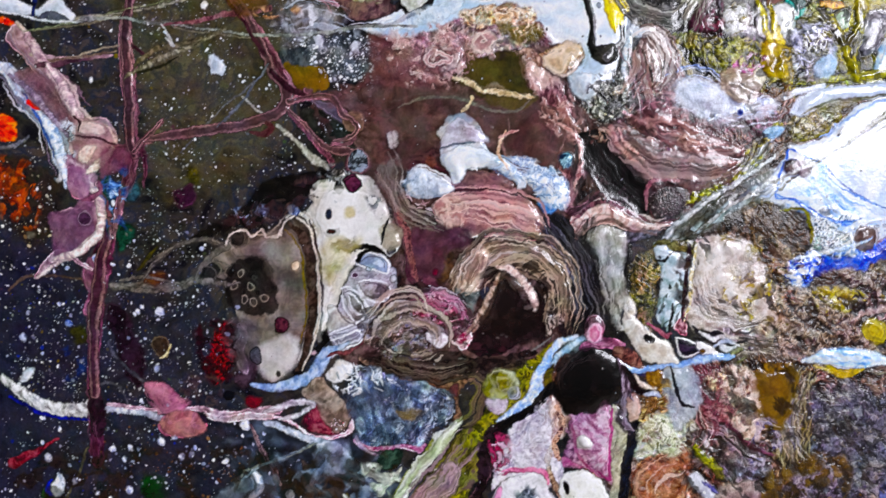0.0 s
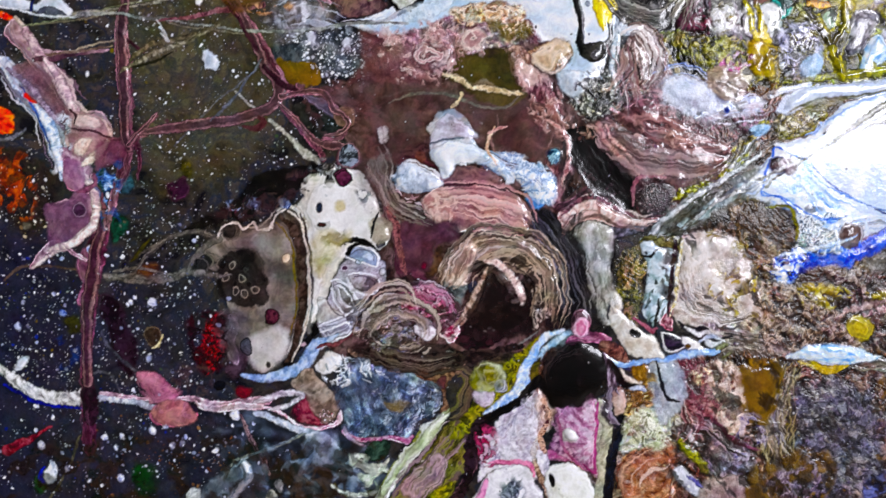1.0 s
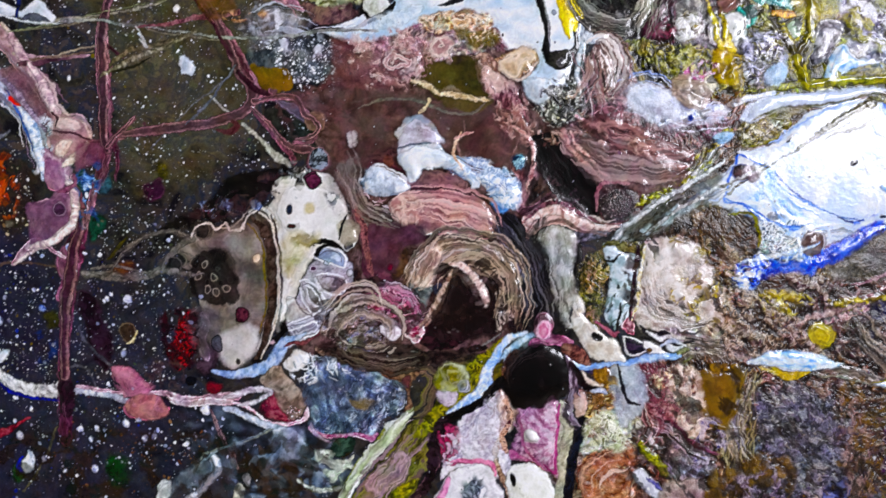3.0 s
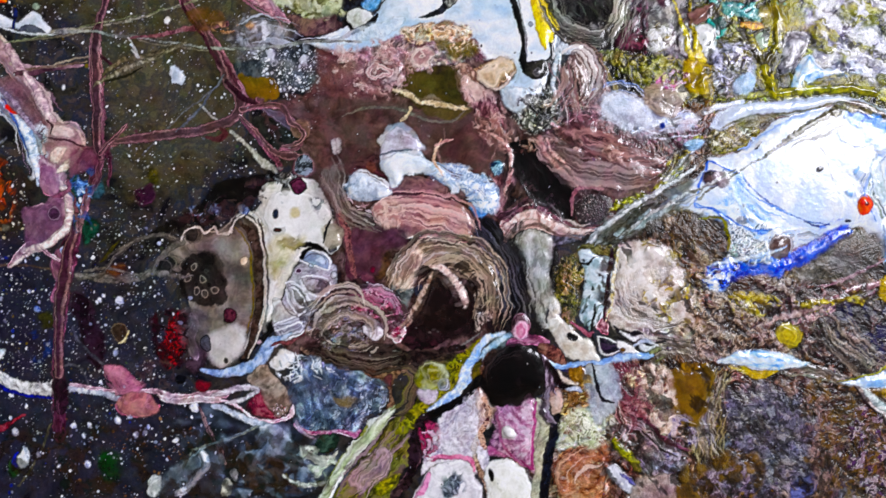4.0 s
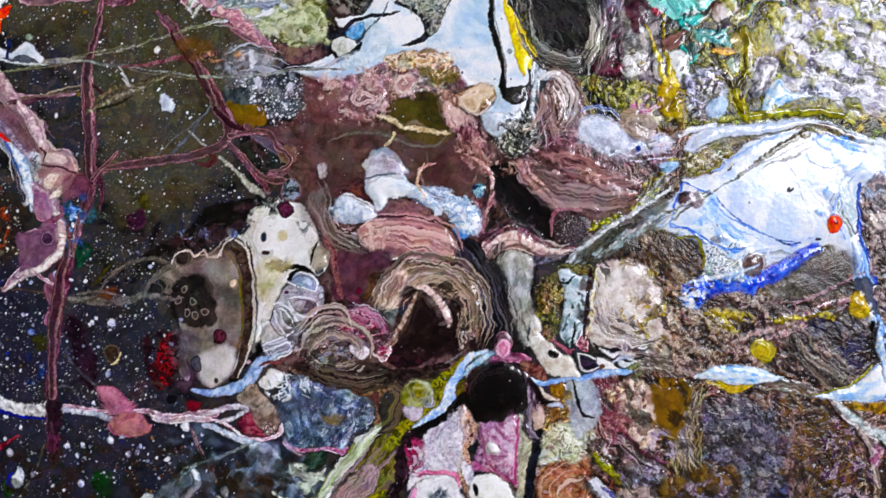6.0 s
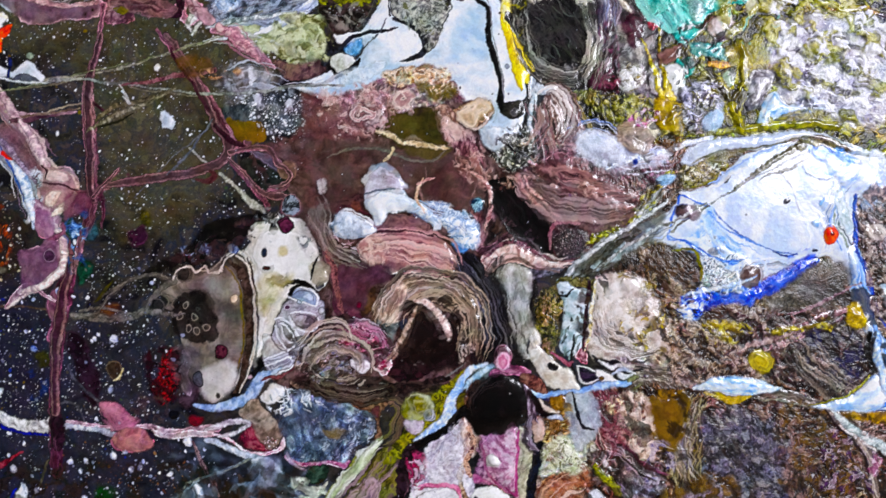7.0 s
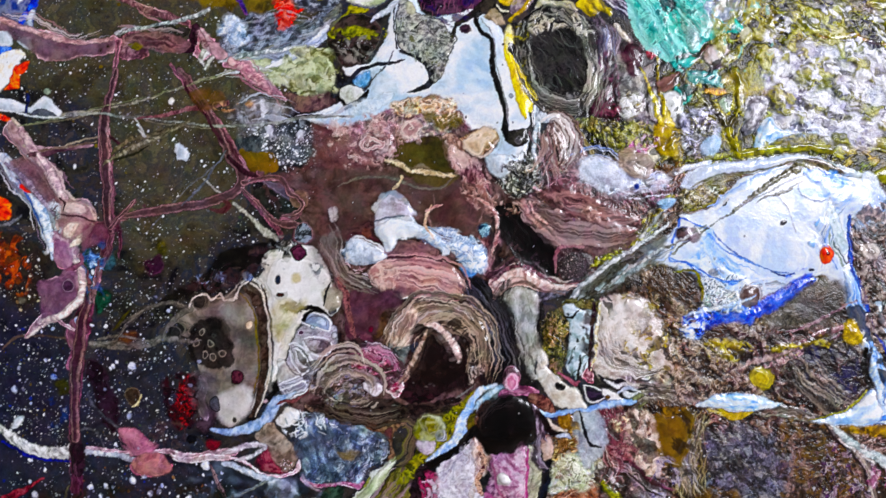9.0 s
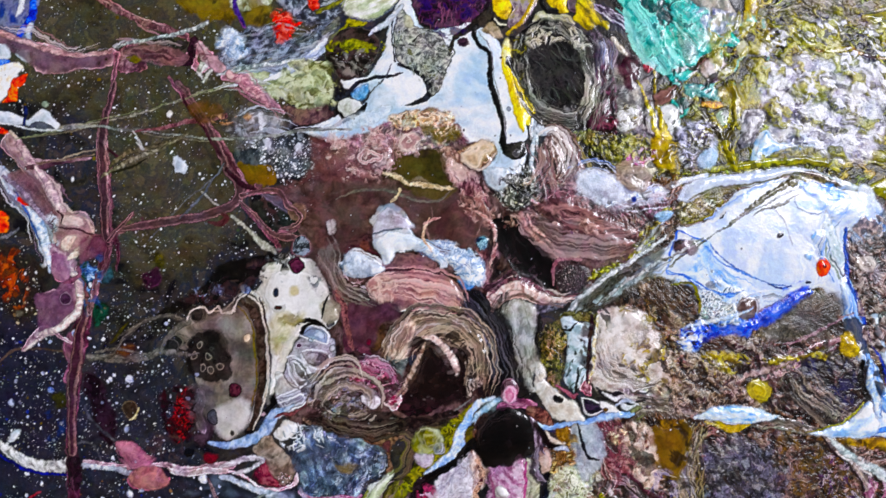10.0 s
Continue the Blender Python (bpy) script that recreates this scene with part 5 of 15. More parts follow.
pool("olive_blob", [(141.5,63.8), (145.3,64.7), (147.2,61.8), (143.8,59.9), (140.9,60.9)], f("3c3a08 5c5a10 7c781c", 1.2), h=0.3, wob=0.5, label="dark olive blob")
pool("grey_slab", [(180.6,108.5), (197.5,109.8), (197.3,105.4), (181.5,106.1)], f("a8a494 d0ccc0", 1.5), label="pale grey slab of paint")
pool("olive_slab", [(180.7,110.9), (197.6,112.7), (197.5,109.3), (183.1,109.0)], f("6c6810 948c20 b4ac3c", 1.5), label="olive slab of paint")
vein("ochre_vein", [(158.7,96.0), (165.9,95.5), (173.1,96.4), (177.8,94.4), (187.3,92.4), (196.9,92.3)], (0.6, 0.9, 1.4, 0.9, 0.7, 0.6), f("6c5020 94703c b89464", 1), h=0.2, label="ochre vein in the crust")
vein("yellow_rim", [(123.9,46.6), (131.1,48.0), (140.6,48.9), (150.2,49.8), (157.3,48.8), (163.4,47.3)], (1.4, 1.3, 1.3, 1.6, 1.6, 0.6), f("6c6c10 949418 b8b430", 1.3), h=0.35, label="yellow-green rim")
pool("olive_tongue", [(137.3,51.3), (145.5,53.7), (155.1,54.5), (164.6,53.5), (169.3,52.5), (165.9,49.6), (157.3,50.7), (147.8,50.3), (140.6,49.4)], f("5c5820 8c8840 b4b084", 1.1, 4, 2.6), crinkle=0.2, mat="skin", label="crinkled olive tongue")
pool("olive_slab", [(176.5,52.9), (186.0,52.4), (195.4,50.8), (195.3,48.0), (185.8,48.0), (178.7,49.1)], f("5c5a14 847e20 a09a40", 1.2), h=0.2, label="olive slab of paint")

# ---- left middle: the pale half moon
pool("black_pool", [(-92.9,6.9), (-81.0,10.1), (-71.5,11.9), (-66.8,10.5), (-71.5,6.7), (-77.2,2.0), (-79.6,-3.2), (-83.4,-5.0), (-90.5,-4.0), (-92.8,-7.3), (-91.4,-11.6), (-96.1,-9.7), (-98.5,-11.1), (-102.3,-8.7), (-107.0,-11.5), (-114.1,-13.3), (-121.2,-14.2), (-114.1,-9.5), (-107.1,-5.8), (-100.0,-0.2)], f("080807 12100e 1c1915", 3), soft=1.0, label="black pool round the half moon")
vein("grey_tendril", [(-137.7,-23.5), (-130.6,-19.3), (-123.6,-15.6), (-116.5,-14.2), (-109.4,-15.7), (-103.5,-14.3)], (0.4, 0.7, 0.8, 0.5, 0.6, 1.2), f("3e3a34 58524c 706a62", 1.4), h=0.2, label="thin grey-brown tendril")
vein("olive_tendril", [(-138.6,-24.9), (-135.4,-20.7), (-132.1,-16.5)], (0.5, 0.9, 0.3), f("2c2a14 4a4420", 1.4), own=False)
vein("grey_tendril", [(-147.0,-31.9), (-140.0,-30.5), (-130.5,-31.5), (-121.1,-29.7), (-114.0,-26.5), (-106.9,-27.0), (-103.4,-25.2)], (1.2, 1.0, 1.2, 1.2, 1.4, 1.4, 1.8), f("44403c 605c56 7c7670", 1.4), h=0.25, label="thick grey tendril")
pool("half_moon", [(-103.5,-11.0), (-100.9,-13.4), (-97.1,-11.6), (-93.8,-12.5), (-90.4,-11.1), (-87.6,-8.8), (-84.8,-5.0), (-81.5,-3.6), (-78.1,-5.1), (-75.8,-7.5), (-74.8,-14.6), (-74.8,-24.0), (-75.2,-33.4), (-76.6,-42.7), (-79.4,-51.1), (-80.8,-56.7), (-82.7,-60.4), (-86.4,-64.1), (-90.6,-65.9), (-93.9,-63.6), (-92.1,-59.0), (-89.3,-54.3), (-96.8,-57.1), (-100.6,-51.9), (-101.6,-44.9), (-103.3,-37.8), (-105.5,-30.8), (-106.9,-25.1), (-113.1,-23.2), (-110.8,-19.0), (-107.0,-16.7)], f("38322c 5a524a 7e746a a0968e", 8, 3, 2.8), wob=0.3, h=0.6, hw=3, label="glossy grey-brown half-moon pool")
vein("pale_rim", [(-103.5,-11.5), (-100.4,-13.4), (-96.1,-12.0), (-92.3,-12.5), (-88.1,-9.7), (-84.8,-5.5), (-81.5,-4.1)], (0.3, 0.35, 0.3, 0.4, 0.3, 0.3, 0.4), f("8c8478 b0a89c", 1), own=False)
vein("brown_band", [(-79.6,-5.5), (-77.2,-12.2), (-75.7,-21.6), (-75.2,-31.0), (-76.1,-40.4), (-78.5,-48.3)], (2.0, 2.4, 2.0, 1.8, 1.6, 1.0), f("2c241c 443a30 5c5044", 2.4), soft=0.6, h=0.05, label="dark brown crescent band")
vein("pale_rim", [(-79.1,-4.6), (-75.3,-9.8), (-74.3,-19.3), (-74.3,-28.7), (-75.7,-40.4), (-78.0,-49.7)], (0.4, 0.5, 0.5, 0.5, 0.5, 0.3), f("a89c8c ccc4b8 e4e0d8", 1), h=0.1, label="pale crescent rim")
vein("cream_line", [(-84.3,-6.0), (-81.9,-4.1), (-78.1,-5.1), (-76.7,-8.9)], (0.4, 0.7, 0.8, 0.3), f("c8c0b0 e8e4d8", 1), own=False)
for (x, y), rx, ry, ang in zip([(-100.6,-13.9), (-99.4,-26.1), (-96.5,-30.4), (-94.6,-33.2), (-91.3,-31.8), (-99.8,-33.2), (-97.4,-34.6), (-95.5,-35.6), (-101.7,-30.4), (-103.6,-25.2)], (3.4, 1.6, 2.0, 1.4, 1.2, 1.3, 1.0, 0.9, 0.9, 4.0), (3.6, 2.0, 2.0, 1.4, 1.3, 1.5, 1.0, 0.9, 1.1, 3.0), (0, 20, 0, 0, 0, 0, 0, 0, 0, 20)):
    cell("bubble_cell", [(x, y)], rx, ry, ang, f("2c2824 453e38", 1.2), bands=((0.45, "7c7468 968e82"),), h=0.25, label="small ringed bubble cell")
cell("bubble_cell", [(-112.4,-25.6)], 4.6, 3.6, 20, f("1c1c1a 2c2c2a", 1.6), bands=((0.5, "5c5a50 7c786c"),), h=0.3, label="dark ringed bubble cell")
cell("bubble_cell", [(-94.0,-56.6)], 3.2, 3.6, 30, f("44444a 606066", 1.4), bands=((0.5, "1c1a1c"), (0.4, "8c8c90")), h=0.3, label="grey ringed bubble cell")
cell("plum_spot", [(-86.0,-46.4)], 3.2, 3.2, 20, f("2c1214 48221f 5c302c", 1.4), bands=((0.4, "1c0c0c"),), h=0.2, label="dark maroon spot in the half moon")
cell("cream_spot", [(-80.9,-23.9)], 1.9, 2.4, 15, f("c8b8a4 e0d4c4", 1), h=0.25, label="cream spot in the half moon")
for (x, y), r in zip([(-77.6,-16.4), (-87.8,-63.6), (-91.6,-61.3), (-87.4,-55.5), (-89.3,-47.3), (-90.8,-26.7), (-83.8,-15.7), (-92.1,-65.0)], (0.6, 0.9, 0.7, 0.5, 0.4, 0.4, 0.5, 0.5)):
    cell("dark_speck", [(x, y)], r, r, 0, f("2c2a2a 4c4844", 1), own=False, h=0)
pool("dark_edge", [(-103.3,-63.5), (-101.5,-56.6), (-98.2,-57.0), (-94.9,-60.8), (-96.3,-65.0), (-99.1,-68.2), (-102.4,-67.3)], f("1c1416 302428 4a3a40", 1.6), soft=0.6, wob=0.6, h=0.2, label="dark plum lump beside the half moon")
vein("mauve_veil", [(-101.6,-44.9), (-100.1,-49.6), (-102.0,-54.2), (-100.6,-58.9), (-99.1,-62.2)], (0.8, 1.6, 2.2, 2.0, 0.8), f("4c4048 70606a 988890", 1.4), soft=0.6, h=0.1, label="mauve veil")
cell("dark_drop", [(-105.2,-70.5)], 2.2, 1.8, 0, f("0c0c10 1c1c24", 1.4), h=0.3, label="dark drop")
pool("red_patch", [(-108.7,-44.8), (-104.0,-43.5), (-103.4,-49.1), (-104.8,-53.7), (-102.5,-57.0), (-104.3,-61.2), (-106.6,-65.8), (-109.9,-66.3), (-113.7,-63.0), (-115.6,-58.8), (-112.8,-56.0), (-111.0,-50.9)], f("1c0808 480c0c 741414 942020", 0.7, 4, 2.6), soft=0.7, wob=1.2, wsize=1.4, crinkle=0.1, label="speckled blood-red patch")
pool("red_fleck", [(-99.1,-71.9), (-93.9,-72.0), (-94.8,-75.7), (-98.6,-75.2)], f("4c1014 7c1c1c", 1.2), own=False, soft=0.8)
cell("brown_ring", [(-130.3,-53.1)], 3.4, 4.0, 0, f("2c2018 443428", 1.4), bands=((0.5, "6c5c4c"),), h=0.1, label="faint brown ring")
vein("yellow_tick", [(-130.7,-57.3), (-127.9,-55.4), (-126.5,-52.2)], (0.3, 0.5, 0.2), f("b8a878 e4dcb8", 1), own=False)
pool("rust_fleck", [(-136.2,-27.3), (-130.1,-25.9), (-128.2,-28.7), (-132.4,-31.1), (-136.2,-30.1)], f("2c1810 4c2c1c 5c4028", 1.4), soft=0.9, own=False)
# white cheek
pool("white_cheek", [(-74.8,-0.4), (-76.7,2.0), (-73.9,6.7), (-69.2,8.6), (-64.4,11.9), (-61.1,9.9), (-56.8,9.4), (-53.0,7.5), (-50.6,3.2), (-48.8,-0.6), (-48.3,-5.3), (-45.4,-10.1), (-43.6,-13.9), (-44.5,-18.1), (-47.8,-19.5), (-52.1,-19.4), (-56.3,-18.5), (-59.2,-21.7), (-61.5,-25.5), (-63.9,-30.2), (-65.3,-33.4), (-66.7,-37.2), (-69.1,-40.9), (-70.5,-45.6), (-73.8,-48.4), (-77.0,-52.5), (-79.4,-57.6), (-80.8,-59.0), (-78.0,-51.1), (-75.7,-42.7), (-74.3,-33.4), (-73.8,-24.0), (-73.9,-14.6), (-75.3,-7.5), (-78.6,-5.1)], f("d0ccc0 e4e0d8 f0eee8 f8f8f4", 5), wob=0.35, h=0.7, hw=3, label="glossy cream-white cheek-shaped pool")
vein("brown_band", [(-81.0,-5.1), (-78.1,-9.8), (-76.2,-16.9), (-75.2,-26.3), (-75.7,-35.7), (-77.5,-45.1), (-79.4,-51.1)], (0.8, 1.6, 1.9, 1.8, 1.5, 1.2, 0.4), f("241c16 3a3028 52463a", 2.4), soft=0.5, h=0.05, label="dark brown crescent band")
vein("pale_rim", [(-78.2,-3.7), (-75.3,-7.9), (-73.6,-14.6), (-72.9,-24.0), (-73.3,-33.4), (-75.2,-43.7), (-77.5,-51.1)], (0.3, 0.45, 0.5, 0.5, 0.5, 0.45, 0.3), f("a89c8c d4ccc0 ece8e0", 1), h=0.15, label="pale crescent rim")
cell("blue_pit", [(-69.1,-4.4)], 1.4, 2.2, 0, f("1c2434 40506c", 1), bands=((0.3, "3c4050"),), h=-0.1, label="small blue-grey pit")
pool("dark_pit", [(-71.0,-11.3), (-68.2,-10.4), (-65.3,-9.4), (-64.9,-11.3), (-66.8,-13.2), (-69.6,-13.2)], f("1c1210 3c2420", 1), h=-0.1, label="dark oval pit")
cell("maroon_pit", [(-60.6,5.7)], 3.0, 2.6, 0, f("1c0c10 3c1c24 5c343c", 1), bands=((0.6, "181416"),), wob=0.4, h=0.1, label="maroon pit with a black rim")
pool("black_pit", [(-66.8,6.7), (-64.9,7.1), (-63.9,4.7), (-65.4,2.9), (-67.3,3.8)], INK, wob=0.4)
pool("black_pit", [(-69.6,11.0), (-65.4,12.4), (-63.5,10.9), (-66.8,8.6)], f("1c1c1c 3c3c3c 7c7c7c", 0.9), wob=0.5, own=False)
vein("black_crack", [(-48.3,-6.3), (-48.8,-10.0), (-50.2,-13.8), (-49.7,-15.2)], (0.4, 0.5, 0.4, 0.2), INK, h=-0.1)
cell("dark_speck", [(-59.6,-18.4)], 0.4, 0.4, 0, INK, own=False)
for (x, y) in [(-73.4,1.5), (-74.9,4.4), (-67.3,2.9), (-66.8,0.0), (-52.5,6.6)]:
    cell("dark_speck", [(x, y)], 0.5, 0.4, 0, f("4c4c48 8c8c84", 1), own=False)
cell("grey_drop", [(-46.9,-17.8)], 1.9, 1.4, 10, f("24222a 4c4a54", 1), h=0.3, label="grey drop on the white cheek")
pool("tan_side", [(-48.8,-11.5), (-45.9,-10.1), (-43.6,-13.9), (-44.0,-16.7), (-46.9,-16.2), (-49.2,-14.8)], f("a49c8c c8c0b0", 1.4), own=False, soft=0.6)
pool("blue_knot", [(-84.8,-1.7), (-82.0,-1.3), (-79.6,-3.7), (-81.0,-5.1), (-83.8,-4.6)], f("2c3c6c 8c9cc0 e0e4f0", 1), wob=0.4, h=0.3, label="small blue and white knot")
# lavender lobes
pool("lavender_field", [(-62.0,-26.9), (-58.2,-23.2), (-52.6,-23.2), (-45.5,-24.2), (-44.1,-28.9), (-45.5,-33.6), (-50.2,-35.9), (-51.1,-40.1), (-53.5,-43.8), (-57.3,-45.2), (-55.9,-48.5), (-59.6,-52.7), (-65.3,-55.9), (-69.0,-57.7), (-70.9,-55.4), (-66.7,-51.2), (-70.0,-47.9), (-68.6,-41.9), (-65.8,-37.2)], f("8c8890 b0acb4 c8c8d0 a89ca4", 1.8, 4, 2.6), wob=0.4, h=0.3, label="lavender-grey marbled field")
pool("lavender_lobe", [(-59.2,-22.2), (-56.3,-18.9), (-52.6,-19.0), (-49.2,-19.9), (-47.4,-22.8), (-47.8,-26.1), (-52.1,-25.6), (-55.9,-24.1)], f("8490a8 a8b4c8 d0d8e4", 1.6), bands=((0.5, "e4e6ea f4f4f6"), (0.35, "6c7080")), h=0.35, label="lavender lobe with white outline")
pool("lavender_lobe", [(-58.2,-29.3), (-52.6,-28.8), (-47.8,-30.3), (-46.9,-33.6), (-49.7,-35.9), (-54.0,-35.9), (-57.7,-33.5)], f("989090 b8b4b8 ccccd0", 1.6), bands=((0.45, "d8d8dc f0f0f0"), (0.35, "8c8488")), h=0.35, label="lavender lobe with white outline")
pool("lavender_lobe", [(-64.8,-32.0), (-62.0,-31.6), (-58.7,-33.5), (-55.4,-38.2), (-53.5,-42.0), (-55.4,-43.8), (-59.6,-42.9), (-62.9,-39.1)], f("b0acb0 ccc8cc e0dee0", 1.4), bands=((0.6, "dedee2 f4f4f6"), (0.35, "8a868c")), h=0.35, label="lavender lobe with white outline")
pool("inner_lobe", [(-62.0,-33.9), (-59.6,-34.9), (-56.8,-39.1), (-55.9,-41.0), (-58.7,-40.1), (-61.1,-37.7)], f("6c686c 9c989c", 1), own=False, soft=0.35)
pool("lavender_lobe", [(-69.1,-37.2), (-65.8,-39.1), (-62.9,-41.9), (-60.1,-43.8), (-63.9,-45.2), (-68.6,-47.0), (-70.0,-45.1), (-69.5,-40.9)], f("b0aca8 ccccc8 e0e2e0", 1.6), h=0.3, label="pale lavender lobe")
pool("lavender_lobe", [(-69.5,-47.5), (-64.3,-46.1), (-59.6,-44.3), (-56.3,-44.3), (-55.4,-47.6), (-57.3,-50.3), (-62.0,-52.6), (-65.3,-53.6), (-68.6,-51.2)], f("8c8894 acaab4 ccccd4", 1, 3, 2.6, 20, 3, freq=5), h=0.3, label="lavender striped lobe")
for loop in ([(-59.2,-22.7), (-56.3,-19.2), (-52.6,-18.7), (-49.0,-19.9), (-47.4,-22.8), (-48.1,-25.8), (-51.8,-25.3), (-55.9,-24.1), (-58.7,-22.7)], [(-58.2,-29.3), (-52.6,-28.6), (-47.8,-30.1), (-46.7,-33.3), (-49.5,-36.1), (-54.0,-36.1), (-57.7,-33.5), (-58.7,-30.7)], [(-64.8,-32.0), (-62.0,-31.4), (-58.5,-33.5), (-55.2,-38.2), (-53.3,-41.7), (-55.4,-44.1), (-59.6,-43.1), (-63.2,-39.1), (-64.8,-34.4)], [(-62.5,-33.9), (-59.9,-34.7), (-56.8,-38.7), (-55.6,-41.0), (-58.2,-40.5), (-61.0,-37.9), (-62.2,-35.3)], [(-69.5,-47.9), (-63.9,-45.6), (-58.7,-43.8), (-55.9,-44.8), (-55.4,-48.0), (-57.7,-50.8), (-62.4,-53.1)], [(-68.6,-50.3), (-63.4,-48.4), (-59.2,-46.6), (-57.3,-48.0)]):
    vein("white_outline", loop, (0.3, 0.42, 0.36), f("dcdce2 f6f6f8", 1), own=False, h=0.15, wob=0.1)
for loop in ([(-57.8,-22.2), (-55.4,-20.4), (-52.6,-20.1), (-49.7,-21.3), (-49.0,-23.7)], [(-56.3,-30.2), (-52.6,-30.0), (-49.3,-31.2), (-48.5,-33.6), (-50.7,-35.0)], [(-63.4,-33.5), (-61.1,-33.0), (-58.2,-35.8), (-55.4,-40.1)], [(-66.7,-38.6), (-63.4,-42.4), (-60.1,-44.3)]):
    vein("dark_outline", loop, (0.15, 0.24, 0.15), f("54505c", 1), own=False, h=-0.05, wob=0.1)
cell("plum_bead", [(-59.6,-26.9)], 1.5, 1.2, 0, f("4c3444 6c4c5c", 1), bands=((0.3, "a8a4ac"),), own=False)
cell("bead", [(-45.5,-28.0)], 1.6, 1.8, 0, f("a8a8ac c8c8cc", 1), bands=((0.35, "6c686c"),), h=0.3, label="pale ringed bead")
cell("bead", [(-54.9,-24.6)], 1.0, 1.0, 0, f("c8ccd8", 1), bands=((0.3, "54586c"),), own=False)
vein("black_rim", [(-58.7,-21.7), (-57.3,-19.4), (-54.4,-18.0), (-50.2,-18.5), (-47.4,-19.9)], (0.9, 0.9, 0.6, 0.35, 0.2), INK, h=0.05)
# black slash and blue foot
pool("black_slash", [(-72.4,-47.4), (-70.5,-47.0), (-69.0,-49.8), (-72.3,-54.0), (-76.1,-57.7), (-78.4,-62.3), (-80.8,-65.1), (-81.7,-63.7), (-78.9,-58.6), (-75.6,-54.4), (-71.9,-51.2)], INK, wob=0.3, h=0.15, label="black slash")
cell("pink_speck", [(-74.5,-54.9)], 0.9, 0.7, 0, f("c8a8a4", 1), own=False)
vein("ice_foot", [(-96.7,-66.8), (-90.2,-67.8), (-83.1,-66.9), (-77.0,-64.6), (-72.8,-60.5), (-70.0,-55.4), (-65.3,-53.1), (-62.0,-51.2)], (1.0, 1.4, 1.8, 2.0, 2.6, 2.4, 1.2, 0.5), f("7c94bc a8bcd8 ccd8e8", 1.5), h=0.4, label="ice-blue foot of the white pool")
pool("white_tooth", [(-70.4,-62.8), (-67.6,-59.6), (-65.3,-57.8), (-61.5,-58.7), (-60.6,-61.0), (-62.4,-63.8), (-65.7,-65.7), (-69.0,-64.7)], f("dcd8d0 f0eeea ffffff", 2), h=0.5, label="white tooth-shaped drop")
vein("red_line", [(-70.4,-56.8), (-66.7,-55.4), (-62.4,-55.0), (-59.2,-52.7), (-55.9,-50.4)], (0.3, 0.9, 1.0, 0.7, 0.3), f("5c2c2c 8c5450", 1), h=0.1, label="thin maroon line")
pool("tan_throat", [(-76.1,-65.6), (-71.4,-64.2), (-68.5,-67.5), (-64.3,-71.7), (-62.0,-75.9), (-61.5,-80.1), (-63.8,-83.8), (-67.6,-84.7), (-71.3,-80.9), (-73.7,-76.7), (-77.0,-72.5), (-79.3,-69.3)], f("5c5044 7c6e60 9c8e80 b0a294", 2.2), wob=0.4, h=0.4, label="tan throat-shaped lobe")
pool("red_tongue", [(-78.8,-79.0), (-76.0,-76.3), (-73.7,-73.5), (-71.8,-76.8), (-70.4,-80.5), (-67.6,-83.7), (-65.2,-85.6), (-70.4,-86.0), (-74.6,-84.6), (-77.9,-81.8)], f("541a20 7c2a32 9c5454", 1.2), h=0.3, soft=0.9, wob=0.8, label="dark red tongue")
specks([(-69.5,-79.1), (-62.9,-80.1), (-63.8,-85.1), (-68.0,-84.7)], 50, "f0d8d8 ffffff b02c38", (0.12,0.4), 53)
vein("pink_rim", [(-92.0,-78.0), (-85.4,-79.0), (-80.7,-81.3), (-76.0,-85.1), (-71.3,-86.5), (-65.7,-86.1), (-61.5,-83.8), (-60.5,-80.1)], (0.5, 0.6, 0.5, 0.6, 0.6, 0.8, 0.9, 0.5), f("b08484 d4b0b4 ecd8d8", 1), h=0.25, label="pink rim line")
vein("white_rim", [(-92.0,-76.6), (-86.8,-74.8), (-81.7,-73.0), (-77.0,-73.0), (-74.6,-74.0), (-77.9,-76.2), (-81.7,-78.1), (-87.3,-79.0)], (0.9, 1.2, 1.2, 1.0, 0.9, 0.9, 0.8, 0.5), f("a49ca0 d0c8cc ececee", 1.2), h=0.3, label="pale loop of paint")
vein("white_vein", [(-92.0,-80.3), (-85.4,-82.2), (-78.3,-85.5), (-71.3,-88.3), (-65.5,-90.2), (-61.9,-93.9), (-61.0,-98.5)], (1.1, 1.2, 1.3, 1.5, 1.8, 1.6, 0.6), f("9098a8 c4ccd8 eef0f4", 1.3), wob=0.5, h=0.4, label="white vein sloping down")
vein("rose_vein", [(-113.6,-77.8), (-106.5,-79.3), (-101.8,-78.4), (-90.1,-78.0)], (1.0, 1.4, 1.6, 1.2), f("a08488 ccb8b8 e4dadc", 1.2), h=0.35, label="pale rose vein")
cell("dark_gap", [(-114.5,-79.2)], 1.6, 2.0, 0, f("141018 2c2030", 1), own=False)
